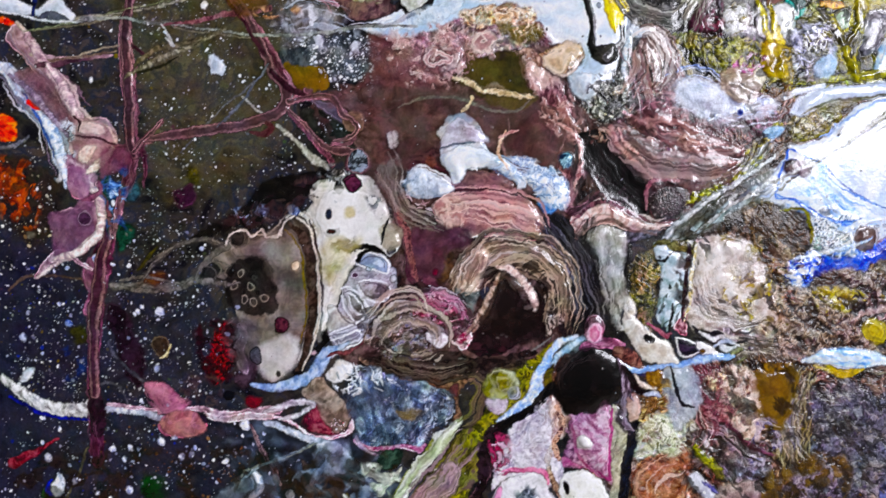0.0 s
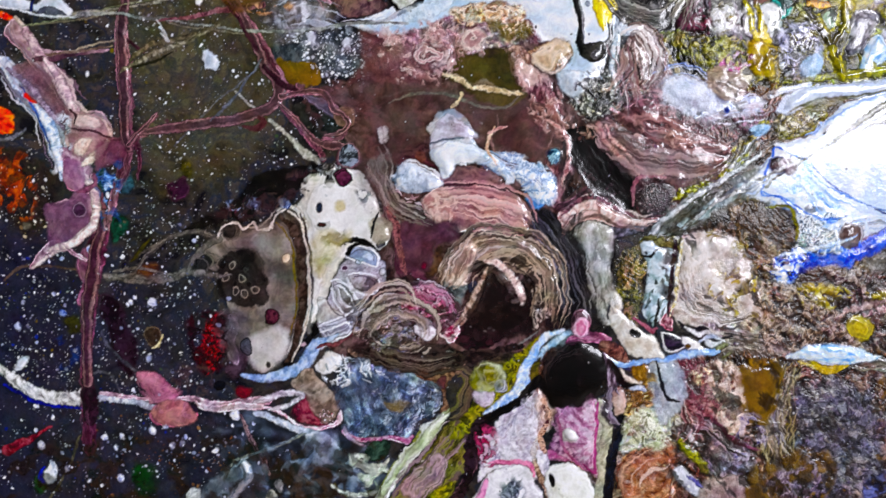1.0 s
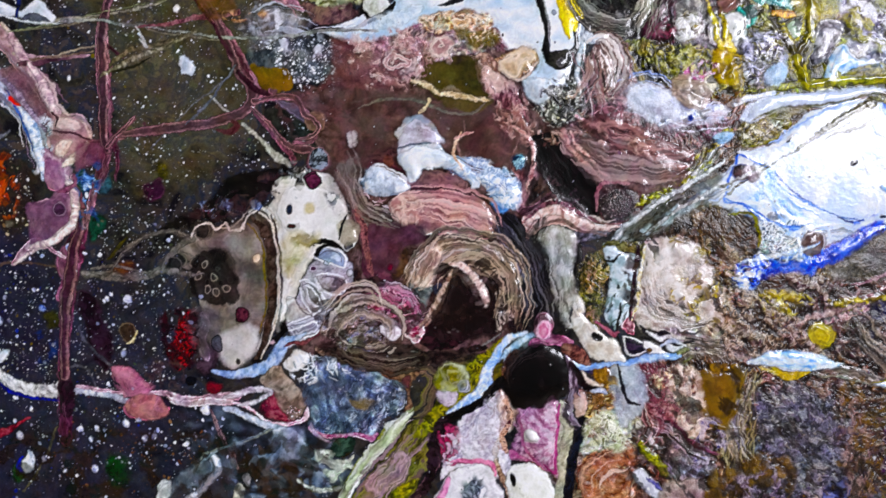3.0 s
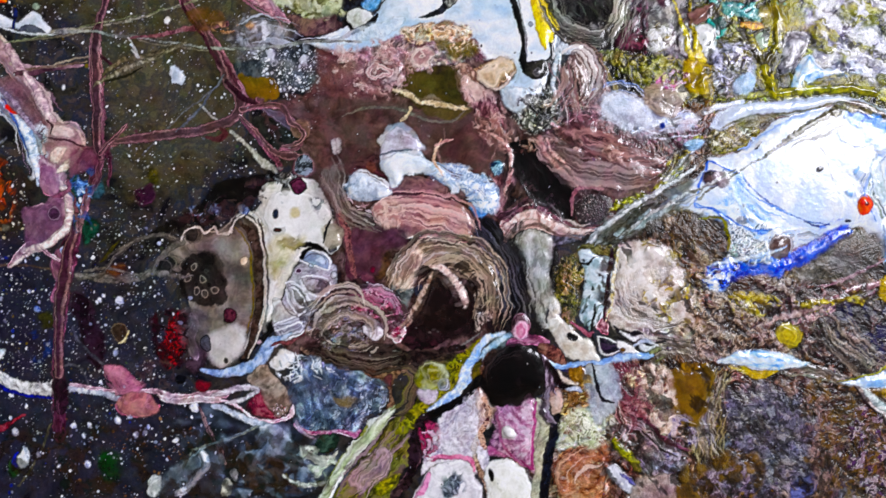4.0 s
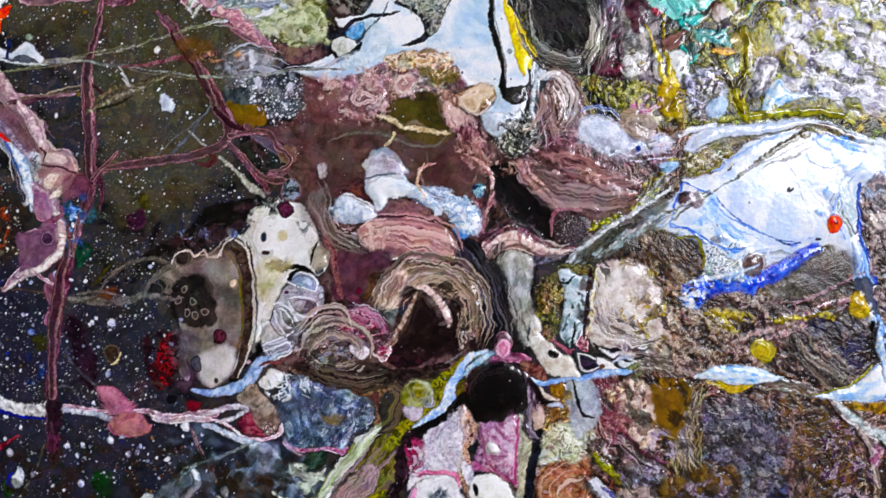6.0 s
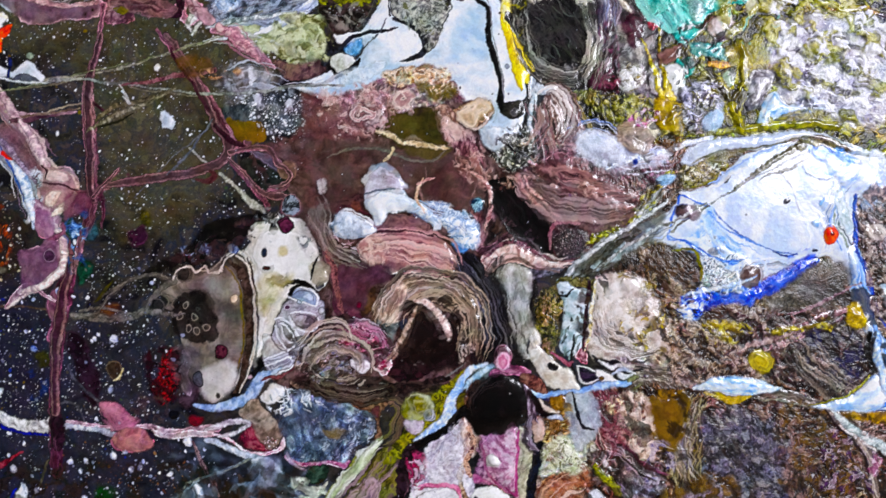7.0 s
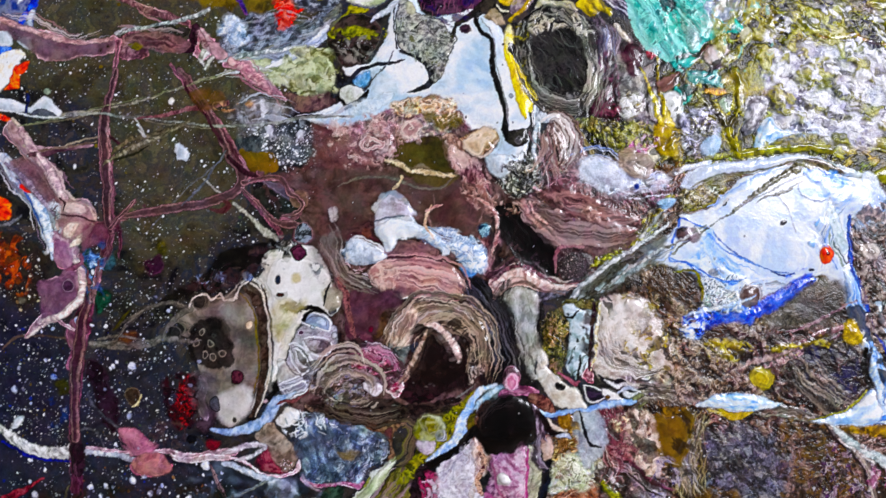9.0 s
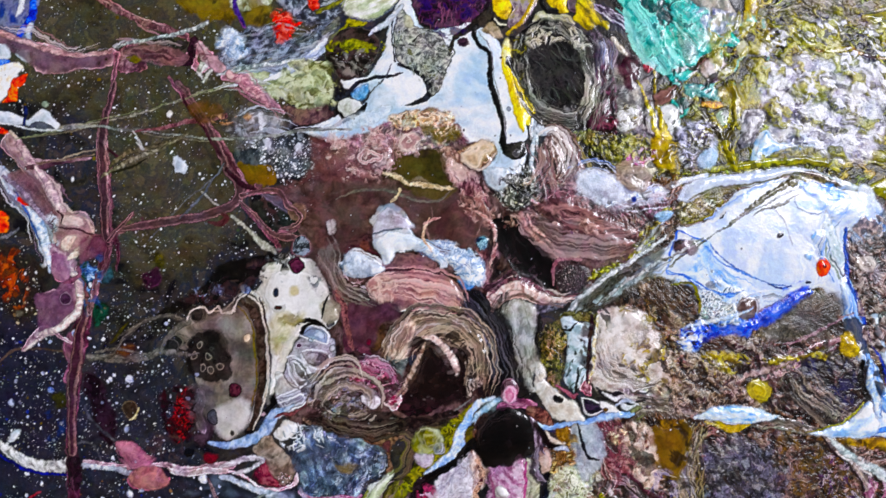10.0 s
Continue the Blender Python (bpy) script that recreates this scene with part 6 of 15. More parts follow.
# slate cushion
pool("slate_cushion", [(-61.0,-65.2), (-57.3,-62.5), (-52.6,-61.6), (-45.5,-63.5), (-38.5,-65.4), (-31.4,-65.9), (-27.2,-67.8), (-24.4,-71.1), (-23.5,-75.7), (-25.4,-79.9), (-29.1,-82.6), (-32.9,-85.4), (-35.2,-89.0), (-43.2,-89.9), (-50.2,-88.9), (-55.4,-89.4), (-58.7,-86.1), (-59.6,-80.1), (-58.2,-74.5), (-61.0,-69.9)], SLATE, wob=0.6, h=0.5, hw=4, crinkle=0.12, mat="skin", label="slate-blue mottled cushion")
threads([(-66.7,-59.1), (-52.6,-61.6), (-43.2,-66.3), (-52.6,-69.9), (-62.0,-68.5)], 70, 3, 0.28, -30, "e4e8ec ffffff b0b8c0 141820", 54, 60)
threads([(-38.5,-77.9), (-24.4,-71.1), (-22.1,-78.0), (-31.5,-84.9)], 60, 2, 0.22, 70, "b0b8c8 dce0e8 3c4454", 55, 50)
vein("pink_rim", [(-59.1,-87.0), (-55.9,-89.4), (-51.2,-90.3), (-44.1,-89.9), (-38.5,-90.9), (-35.2,-89.5)], (0.7, 0.8, 0.6, 0.7, 0.9, 0.4), f("a86c80 d4a8b4 f0e4e8", 1), h=0.3, label="pink and white rim")

# ---- centre
pool("olive_brown_film", [(-21.5,53.6), (-14.3,55.9), (2.4,55.8), (4.7,46.6), (7.1,39.4), (-2.5,37.6), (-14.4,42.0), (-21.5,42.5), (-28.7,46.9)], f("2c2418 40361e 504426", 3), soft=0.8, label="olive-brown glossy film")
pool("rose_crust", [(-45.4,59.1), (-33.4,62.3), (-19.0,68.5), (-4.7,69.3), (4.9,65.9), (12.0,58.1), (4.8,57.2), (-2.4,55.8), (-14.3,55.9), (-21.5,52.6), (-23.9,46.9), (-33.4,45.5), (-43.0,47.0), (-50.1,48.0), (-52.5,52.9)], f("6c4846 94706c b89690 d4bcb4", 1.3, 4, 2.8), wob=0.8, crinkle=0.3, mat="skin", label="crinkled dusty-rose crust")
pool("peach_crust", [(-21.4,68.5), (-14.2,71.8), (-2.2,72.7), (4.9,69.7), (4.9,65.4), (-4.7,64.0), (-14.3,64.6), (-19.0,65.6)], f("8c6c58 b8947c dcc4ac f0e4d4", 1.1, 4, 3.0), wob=0.6, crinkle=0.35, mat="skin", label="peach and white crumbly ridge")
cell("rose_cell", [(-28.6,52.2)], 8.0, 6.4, 0, f("6c4446 94686a c49c9c e8d4d4", 0.9, 4, 3.2), wob=0.8, crinkle=0.3, mat="skin", h=0.4, label="round sparkling rose cell")
cell("rose_cell", [(-14.3,57.8)], 6.4, 5.0, 0, f("6c4440 94706a c0a098 e4d4cc", 0.9, 4, 3.2), wob=0.8, crinkle=0.3, mat="skin", h=0.4, label="round sparkling rose cell")
pool("mustard_lozenge", [(-85.0,50.2), (-78.8,48.3), (-72.1,46.3), (-69.7,42.4), (-74.0,39.6), (-79.7,40.1), (-83.1,44.5)], f("4c3e14 645020 74602a", 3), h=0.3, label="flat mustard-brown lozenge")
cell("plum_bead", [(-77.3,40.1)], 1.8, 1.6, 0, f("5c3a3c 7c5858", 1), h=0.3, label="small plum bead")
vein("rose_rim", [(-85.0,47.4), (-83.1,43.5), (-83.5,37.8), (-86.9,33.0), (-89.7,31.6)], (0.7, 0.9, 0.9, 1.0, 0.6), f("7c5254 a07478 b48c8e", 1), h=0.15, own=False)
vein("rose_vein", [(-82.1,36.3), (-76.4,37.2), (-69.2,37.7), (-65.9,34.8), (-63.5,31.9)], (0.8, 0.9, 0.8, 0.9, 0.7), f("6c4244 94686a ac8486", 1), h=0.3, label="rose loop vein")
vein("rose_vein", [(-83.5,32.5), (-79.7,27.2), (-74.9,21.9), (-70.6,17.6), (-68.2,13.8)], (0.9, 0.8, 0.9, 1.0, 1.2), f("4c2a2e 74484c 8c6062", 1), h=0.3, label="rose loop vein")
vein("rose_vein", [(-60.2,26.6), (-59.7,23.3), (-62.1,20.9), (-65.4,20.4), (-69.2,20.9)], (0.7, 0.7, 0.8, 0.7, 0.5), f("5c383a 805658", 1), h=0.25, label="rose loop vein")
pool("starry_cell", [(-79.7,33.0), (-74.0,34.8), (-66.8,34.3), (-63.5,30.4), (-60.6,26.1), (-62.1,22.8), (-66.8,21.9), (-69.7,20.0), (-74.0,24.3), (-78.3,29.1)], f("121412 1e201c 2e302c", 2), soft=0.6, label="dark speckled cell inside the loop")
specks([(-79.7,33.0), (-74.0,34.8), (-66.8,34.3), (-60.6,26.1), (-66.8,21.9), (-69.7,20.0)], 110, "8c9094 d0d4d8 ffffff", (0.12,0.4), 61)
pool("mauve_film", [(-76.4,36.3), (-69.2,36.2), (-64.9,32.8), (-63.0,29.0), (-66.8,30.0), (-71.6,33.4)], f("4c4450 605866", 2), own=False, soft=0.8)
pool("tan_bead", [(-64.0,31.4), (-60.2,33.3), (-57.3,31.3), (-56.8,27.0), (-58.3,25.1), (-62.5,25.7), (-64.4,28.5)], f("5c4638 7c6454", 1.6), bands=((0.5, "8c7060"),), h=0.35, label="tan oval bead")
cell("tan_bead", [(-62.1,35.4)], 2.0, 1.7, 0, f("7c5c54 9c7c74", 1), h=0.3, label="small tan bead")
cell("ring_cell", [(-58.7,14.2)], 5.0, 4.6, 0, f("1c1c1e 3c3c40 7c7c84", 0.9, 3, 3), bands=((1.0, "54343a 704a4e"), (0.4, "8c686a")), h=0.4, label="ringed cell with a speckled core")
vein("pale_spear", [(-88.3,27.8), (-83.5,23.4), (-78.2,19.1), (-73.9,15.3), (-70.1,12.4)], (0.5, 0.8, 1.0, 1.5, 0.7), f("8c8c80 b8b8ac d8d8d0", 1.2), h=0.2, label="pale spear-shaped streak")
cell("pale_bead", [(-46.8,23.2)], 1.9, 2.6, 0, f("8c8078 c4bcb4", 1), bands=((0.6, "6c4c4c"),), h=0.3, label="pale bead in the plum")
pool("grey_swirl", [(-45.4,16.0), (-41.6,18.3), (-40.2,11.2), (-43.1,6.5), (-45.4,1.8), (-43.1,-5.4), (-33.6,-14.9), (-31.3,-19.6), (-38.4,-14.8), (-41.7,-10.1), (-45.4,-5.3), (-52.5,8.9), (-50.2,13.7)], f("3c3430 5c5450 7c7470 948c86", 1.2, 3, 2.6, 70, 4), soft=0.5, h=0.15, label="grey-brown flowing stripes")
for k in range(4):
    vein("flow_line", [(x + 1.1 * k, y + 0.5 * k) for x, y in [(-47.8,18.4), (-44.9,11.2), (-45.4,4.1), (-42.1,-3.0), (-36.4,-7.3), (-32.7,-9.2)]], (0.2, 0.3, 0.3, 0.3, 0.25, 0.15), f(("a09890", "4c403c", "b0a8a0", "2c2422")[k], 1), own=False, h=0.05)
vein("flow_line", [(-52.5,10.8), (-49.2,6.5), (-46.9,-0.6), (-42.6,-9.1), (-41.7,-17.2), (-40.3,-26.6), (-37.9,-31.3)], (0.3, 0.4, 0.5, 0.4, 0.35, 0.35, 0.3), f("3c1c20 5c3034", 1), own=False)
vein("grey_wave", [(-52.5,36.1), (-45.4,36.5), (-38.2,38.4), (-28.7,39.2), (-21.5,38.2), (-14.4,35.8), (-7.3,34.3), (-0.1,34.2), (4.6,36.6)], (0.4, 0.5, 0.6, 0.7, 0.8, 0.7, 0.7, 0.6, 0.3), f("4c4440 6c6660", 1.4), soft=0.5, h=0.05, label="faint grey wave line")
vein("cream_bar", [(-22.9,45.4), (-18.2,43.5), (-13.9,41.5), (-8.7,42.4), (-4.9,40.0), (2.3,38.5), (6.1,38.5)], (0.5, 1.1, 1.0, 1.0, 0.8, 1.1, 0.4), f("a8947c d4c0a8 e4d8c4", 1), wob=0.5, h=0.25, label="cream bar-shaped streak")
vein("tan_twig", [(-4.0,30.0), (-4.5,25.2), (-6.9,22.8), (-5.5,19.5), (-4.5,16.2)], (0.3, 0.4, 0.9, 0.6, 0.3), f("94706a b8948c", 1), h=0.15, label="small tan twig")
pool("maroon_pool", [(-45.4,20.8), (-38.3,24.0), (-33.5,20.7), (-28.8,13.5), (-21.7,11.1), (-24.1,6.3), (-33.6,8.8), (-40.7,11.2), (-43.0,16.0)], f("2c1416 421f20 582e2c", 2), soft=0.9, h=0.05, label="deep maroon hollow")
cell("rust_bead", [(-32.1,14.5)], 2.2, 2.4, 0, f("5c3428 7c4c3c", 1.2), soft=0.4, h=0.2, label="rust bead")
pool("maroon_pool", [(-2.6,25.2), (9.4,34.6), (15.5,27.4), (19.3,22.6), (16.4,20.3), (9.2,13.2), (2.1,18.0), (-5.0,20.4)], f("34181a 4c2624 603834", 3), soft=0.9, h=0.1, label="deep maroon pool")
# white creature-like drop
pool("white_dollop", [(-27.8,29.2), (-24.9,31.6), (-19.2,32.0), (-15.4,29.1), (-13.5,25.3), (-12.6,20.0), (-8.8,17.1), (-5.0,14.7), (-0.3,11.8), (4.4,9.4), (11.5,9.4), (15.8,7.9), (18.1,3.6), (16.2,-0.1), (13.8,-2.0), (10.5,-2.9), (7.2,1.4), (4.4,5.2), (1.1,8.5), (-0.8,6.2), (-4.1,8.6), (-7.9,11.0), (-10.7,11.9), (-14.5,13.4), (-16.5,10.5), (-19.3,12.0), (-20.7,8.2), (-22.2,6.8), (-24.5,9.7), (-26.9,13.5), (-28.8,18.2), (-27.8,22.0), (-30.2,24.9)], f("b0c4d8 d4e0ea ecf0f4 ffffff", 3), wob=0.4, h=0.7, hw=2, label="glossy white branching dollop")
threads([(2.1,10.9), (11.5,9.4), (16.7,4.6), (13.8,-1.1), (8.1,-0.1), (4.4,5.2)], 60, 3, 0.3, 40, "5c7ca8 8cacd0 3c4c64 ffffff e8f0f8", 63, 60)
pool("blue_tip", [(6.7,0.4), (11.5,-0.1), (15.3,1.8), (13.3,-3.0), (10.0,-4.3)], f("4c84c0 8cb4dc", 1.2), own=False, soft=0.5)
pool("white_dollop", [(-42.1,6.0), (-40.2,10.3), (-37.3,11.7), (-32.6,10.2), (-27.9,8.7), (-25.0,6.3), (-25.5,3.5), (-29.8,1.6), (-35.9,1.7), (-40.2,2.7)], f("a0b0c4 d0dae4 f0f2f6 ffffff", 1.6, 4), wob=0.5, h=0.6, hw=1.5, label="small white dollop")
threads([(-42.1,4.1), (-40.7,9.8), (-36.9,11.2), (-37.8,4.1)], 26, 3, 0.22, 60, "5c6c84 8c9cb0 c8d0dc", 64, 40)
threads([(-42.1,1.7), (-33.6,0.7), (-31.2,-4.5), (-37.4,-3.0)], 30, 3, 0.25, -25, "d0b8b8 a07c7c e4d8d8 5c3434", 65, 40)
# lips
pool("rose_lip", [(-26.0,3.5), (-19.3,6.3), (-9.8,6.2), (-2.3,3.8), (4.3,-0.0), (7.1,-4.8), (7.1,-12.4), (1.9,-14.2), (-5.2,-12.3), (-12.3,-13.1), (-19.4,-12.1), (-24.1,-9.3), (-29.8,-7.8), (-31.2,-2.6), (-28.8,0.7)], f("7c5450 a47c74 c8a498 dcc0b4", 1.6, 4, 2.6, -8, 3.5), wob=0.5, h=0.45, crinkle=0.06, label="dusty pink layered folds")
pool("brown_fold", [(-21.7,7.3), (-19.3,10.6), (-14.5,11.5), (-9.8,10.5), (-5.1,9.0), (-2.2,5.7), (-4.2,3.8), (-9.8,4.8), (-15.5,4.4), (-21.7,3.9), (-25.0,4.4)], f("442a26 5c3e38 744e48", 1.4), bands=((0.4, "8c6a60"),), h=0.35, label="brown double fold")
pool("peach_lobe", [(-30.7,-0.7), (-26.0,0.7), (-21.7,-1.7), (-20.3,-5.5), (-21.8,-8.8), (-26.0,-9.3), (-29.8,-6.9)], f("c09c8c d8bcb0 e8d4c8", 1.6), soft=0.6, h=0.2, wob=0.7, label="peach lobe")
cell("slate_eye", [(-4.7,-1.9)], 2.8, 2.2, 0, f("2c2e3c 4a4c5c", 1), bands=((0.35, "5c4048"),), h=0.2, label="slate-blue oval cell")
vein("blue_ink", [(5.7,-5.7), (9.0,-9.1), (12.7,-13.3), (16.0,-17.6)], (0.6, 1.2, 0.8, 0.3), f("141c34 24345c 3c5480", 1), soft=0.5, label="dark blue ink streak")
# ink-black side with hair-like lines
pool("ink_side", [(10.5,-3.9), (18.5,-5.8), (23.2,-12.5), (27.8,-20.0), (30.5,-29.5), (29.0,-38.8), (25.1,-45.8), (20.4,-48.1), (18.2,-36.4), (18.8,-27.0), (16.0,-20.0), (11.3,-13.3), (7.6,-9.5)], f("08080a 121214 1e1e20 34343a", 1.4, 4, 2.6, -65, 4), soft=0.6, h=0.05, label="ink-black streaked flank")
# swirl
pool("maroon_skin", [(-40.2,-14.8), (-36.0,-11.6), (-28.9,-10.2), (-21.8,-11.7), (-19.4,-15.0), (-25.1,-17.8), (-26.1,-22.0), (-27.0,-28.1), (-31.3,-31.4), (-37.9,-29.9), (-40.3,-24.2)], f("4c282c 64383c 744a4a 54302e", 3, 4), soft=0.6, h=0.3, label="maroon fold")
pool("brown_hollow", [(-31.3,-17.2), (-25.1,-16.4), (-23.2,-20.6), (-24.2,-26.7), (-28.9,-30.4), (-31.3,-25.7)], f("302018 46301f 543c2a", 2), soft=0.9, own=False)
pool("cream_fan", [(-25.2,-25.8), (-21.8,-21.1), (-18.0,-17.8), (-13.8,-16.0), (-11.9,-19.7), (-14.3,-24.4), (-16.7,-29.6), (-19.0,-32.4), (-21.4,-33.8), (-23.3,-31.9), (-24.7,-29.5)], f("6c5a4c a08c7c ccb8a8 e4d4c8", 1.2, 3, 2.8, 62, 5), wob=0.4, h=0.4, label="cream and brown striped fan")
pool("swirl", [(-11.0,-22.1), (-9.0,-17.9), (-4.3,-15.1), (1.9,-14.2), (7.1,-15.7), (12.2,-19.9), (15.9,-24.7), (17.8,-31.7), (18.2,-38.8), (16.2,-44.3), (12.9,-46.2), (10.5,-49.0), (8.7,-45.7), (9.7,-38.7), (7.9,-31.6), (4.1,-26.0), (-0.6,-23.1), (-5.3,-23.6), (-8.1,-25.9)], f("2c221c 5c4c42 8c7c70 bcaea0", 1.0, 3, 3.0, swirl=(0,-48), warp=0.2), wob=0.4, h=0.45, label="striped cream and brown swirl")
vein("swirl_line", [(7.0,-26.9), (10.2,-34.0), (10.1,-42.4), (11.0,-46.6)], (0.3, 0.5, 0.4, 0.3), f("1c1410 2c221c", 1), own=False)
pool("dark_mouth", [(-7.2,-25.9), (-2.5,-24.5), (1.7,-29.7), (5.0,-31.2), (7.4,-34.0), (8.7,-41.0), (9.6,-47.6), (3.9,-49.9), (-0.8,-51.7), (-5.5,-54.9), (-12.6,-56.7), (-18.2,-54.8), (-19.6,-51.6), (-18.7,-47.8), (-15.8,-45.5), (-12.5,-42.3), (-9.2,-38.5), (-7.3,-32.9)], f("0c0606 180c0c 281414 3a1e1e", 1.8, 3, 2.4), wob=0.5, h=-0.2, label="near-black maroon hollow")
pool("cream_curl", [(-8.1,-24.5), (-4.8,-24.5), (-1.5,-26.4), (1.7,-29.7), (4.5,-32.6), (5.9,-36.3), (4.5,-39.1), (2.1,-37.7), (0.3,-33.9), (-2.5,-31.1), (-4.9,-27.8), (-7.2,-27.3)], f("a88c7c d0b8a8 ecdcd0", 1.2), wob=0.5, h=0.45, label="cream curl")
vein("dark_gap", [(-1.6,-29.7), (0.3,-33.9), (-0.7,-39.5)], (0.4, 0.7, 0.3), f("140808", 1), own=False)
vein("mauve_lash", [(-6.3,-28.7), (-7.3,-33.9), (-11.1,-38.5), (-15.3,-42.2), (-19.6,-45.5)], (0.8, 1.2, 1.3, 1.2, 0.8), f("3c2422 6c4a44 9c7c74", 0.9, 3, 2.8, 48, 5), h=0.3, label="mauve-brown lash")
cell("grey_bubble", [(-18.1,-33.8)], 3.6, 3.4, 0, f("3c4040 5c6060 7c7e7a", 1.2), soft=0.4, h=0.35, label="grey bubble")
pool("slate_fleck", [(-14.8,-32.9), (-11.5,-31.5), (-10.1,-33.9), (-12.9,-36.2)], f("24242e 40404c", 1), own=False, soft=0.4)
pool("crimson_web", [(-40.3,-36.0), (-37.0,-33.7), (-31.3,-32.8), (-25.7,-34.7), (-21.9,-37.5), (-20.5,-42.2), (-24.3,-45.5), (-29.0,-45.4), (-33.7,-44.0), (-36.1,-45.4), (-38.4,-41.1)], f("2c1016 5c1c2c 943c50 c88c98", 0.9, 4, 3.0), wob=0.8, crinkle=0.2, mat="skin", label="crimson tangled web")
pool("rose_coil", [(-27.1,-47.8), (-25.2,-44.5), (-21.9,-44.1), (-18.6,-45.5), (-17.2,-48.8), (-18.7,-53.0), (-21.5,-54.3), (-23.4,-52.0), (-25.3,-50.6)], f("8c3444 b46c74 d4a4a4 ecd0cc", 0.9, 3, 2.8), wob=0.4, h=0.4, label="rose-pink coil")
vein("coil_line", [(-21.9,-46.9), (-19.6,-48.3), (-20.1,-51.1), (-22.4,-50.6)], (0.3, 0.4, 0.3, 0.2), f("8c2c3c", 1), own=False)
vein("coil_line", [(-26.2,-47.3), (-24.3,-50.6), (-22.0,-52.5), (-18.7,-50.6)], (0.25, 0.35, 0.3, 0.2), f("e8d8d0", 1), own=False)
pool("white_shell", [(-33.7,-48.2), (-31.4,-45.9), (-28.5,-45.4), (-26.7,-47.8), (-25.7,-50.6), (-29.0,-52.9), (-31.8,-51.9)], f("c8bcc0 e4dcde f4f0f0", 1.4), h=0.45, label="white shell-like drop")
pool("grey_web", [(-53.5,-43.8), (-47.8,-38.7), (-41.7,-37.4), (-37.9,-41.1), (-35.6,-47.7), (-32.3,-53.8), (-33.7,-56.6), (-40.8,-58.9), (-47.9,-57.9), (-53.5,-53.2), (-55.9,-48.5)], f("3c302a 6c5a50 9c8c80 ccc4c4 847e98", 1.1, 4, 3.0), wob=0.7, crinkle=0.2, mat="skin", label="grey-brown webbed patch")
for (x, y), rx, ry in zip([(-50.2,-47.6), (-48.8,-51.3), (-40.3,-49.1), (-41.7,-53.3), (-37.5,-45.4), (-45.5,-45.3)], (2.2, 2.0, 2.2, 2.6, 2.0, 2.0), (2.4, 1.8, 2.0, 1.8, 2.6, 2.4)):
    cell("web_cell", [(x, y)], rx, ry, 20, f("4c443c 7c7468 a8a09c", 1), bands=((0.35, "b8b0a8"),), own=False, h=0.15)
pool("dark_cove", [(-33.7,-57.0), (-29.0,-54.3), (-22.0,-54.8), (-15.9,-57.6), (-5.5,-58.7), (3.9,-57.3), (-0.9,-60.1), (-7.9,-60.0), (-11.2,-63.3), (-19.7,-64.1), (-27.2,-64.5), (-33.8,-63.6), (-43.2,-62.6), (-45.5,-59.8)], f("141210 241f1b 38302a", 2), soft=0.7, h=0.0, label="dark brown cove")
vein("brown_wave", [(-57.3,-56.9), (-52.6,-59.7), (-45.5,-61.2), (-40.8,-64.0), (-33.8,-65.0), (-29.1,-63.6), (-22.0,-63.7), (-16.9,-64.6), (-15.0,-60.9)], (1.0, 1.0, 1.0, 0.8, 0.7, 0.6, 0.7, 0.6, 0.3), f("3c2c22 6c5444 9c8474", 1), h=0.2, label="brown wave line")
pool("brown_neck", [(-33.8,-65.4), (-27.2,-64.5), (-22.0,-63.7), (-18.7,-65.1), (-21.1,-68.8), (-22.1,-73.4), (-20.7,-78.0), (-22.1,-81.7), (-24.5,-82.6), (-23.0,-77.1), (-23.5,-72.5), (-26.3,-68.7), (-31.0,-67.3)], f("3c2a20 5c4434 8a6c58", 1.2), wob=0.6, h=0.25, label="brown folded neck")
pool("maroon_fleck", [(-25.3,-67.8), (-22.0,-66.4), (-22.5,-71.1), (-24.4,-70.1)], f("3c1c1c 6c3c38", 1), own=False)
vein("grey_shelf", [(-22.0,-57.1), (-14.9,-59.0), (-5.5,-58.7), (1.5,-56.8), (6.3,-53.1), (12.4,-49.0)], (0.5, 0.7, 0.6, 0.6, 0.6, 0.3), f("5c5a54 8c8a84", 1), h=0.1, label="thin grey shelf line")
for (x, y), r in zip([(-7.4,-49.8), (-5.9,-48.4), (-4.5,-49.3), (-13.0,-47.9)], (0.5, 0.6, 0.4, 0.4)):
    cell("white_speck", [(x, y)], r, r * 0.8, 0, CREAM, own=False)

# ---- right of the middle: folds and the black river
pool("mauve_crust", [(40.5,46.4), (52.4,48.7), (66.7,46.1), (78.6,43.6), (90.4,38.8), (95.0,31.6), (87.7,24.5), (80.5,17.4), (66.2,17.5), (52.1,22.4), (42.6,27.2), (35.5,29.7), (38.0,39.2)], f("3c2424 644446 8c6c6a b89c98", 1.1, 4, 3.0), wob=0.8, crinkle=0.35, mat="skin", label="crinkled mauve crust")
pool("tan_rose_lobe", [(9.6,55.7), (16.8,57.6), (22.5,57.1), (23.9,53.7), (20.5,48.9), (16.7,46.5), (13.3,49.0), (7.6,49.0), (6.2,52.4)], f("5c4030 947058 c4a48c 6c5838", 1.4, 4, 2.6), wob=0.6, h=0.4, crinkle=0.1, label="tan and rose lobe")
vein("tan_rim", [(6.2,52.4), (11.9,48.5), (17.1,46.5), (21.5,50.3), (23.9,54.6)], (0.5, 0.6, 0.7, 0.6, 0.4), f("c4ac9c e0d0c4", 1), own=False, h=0.15)
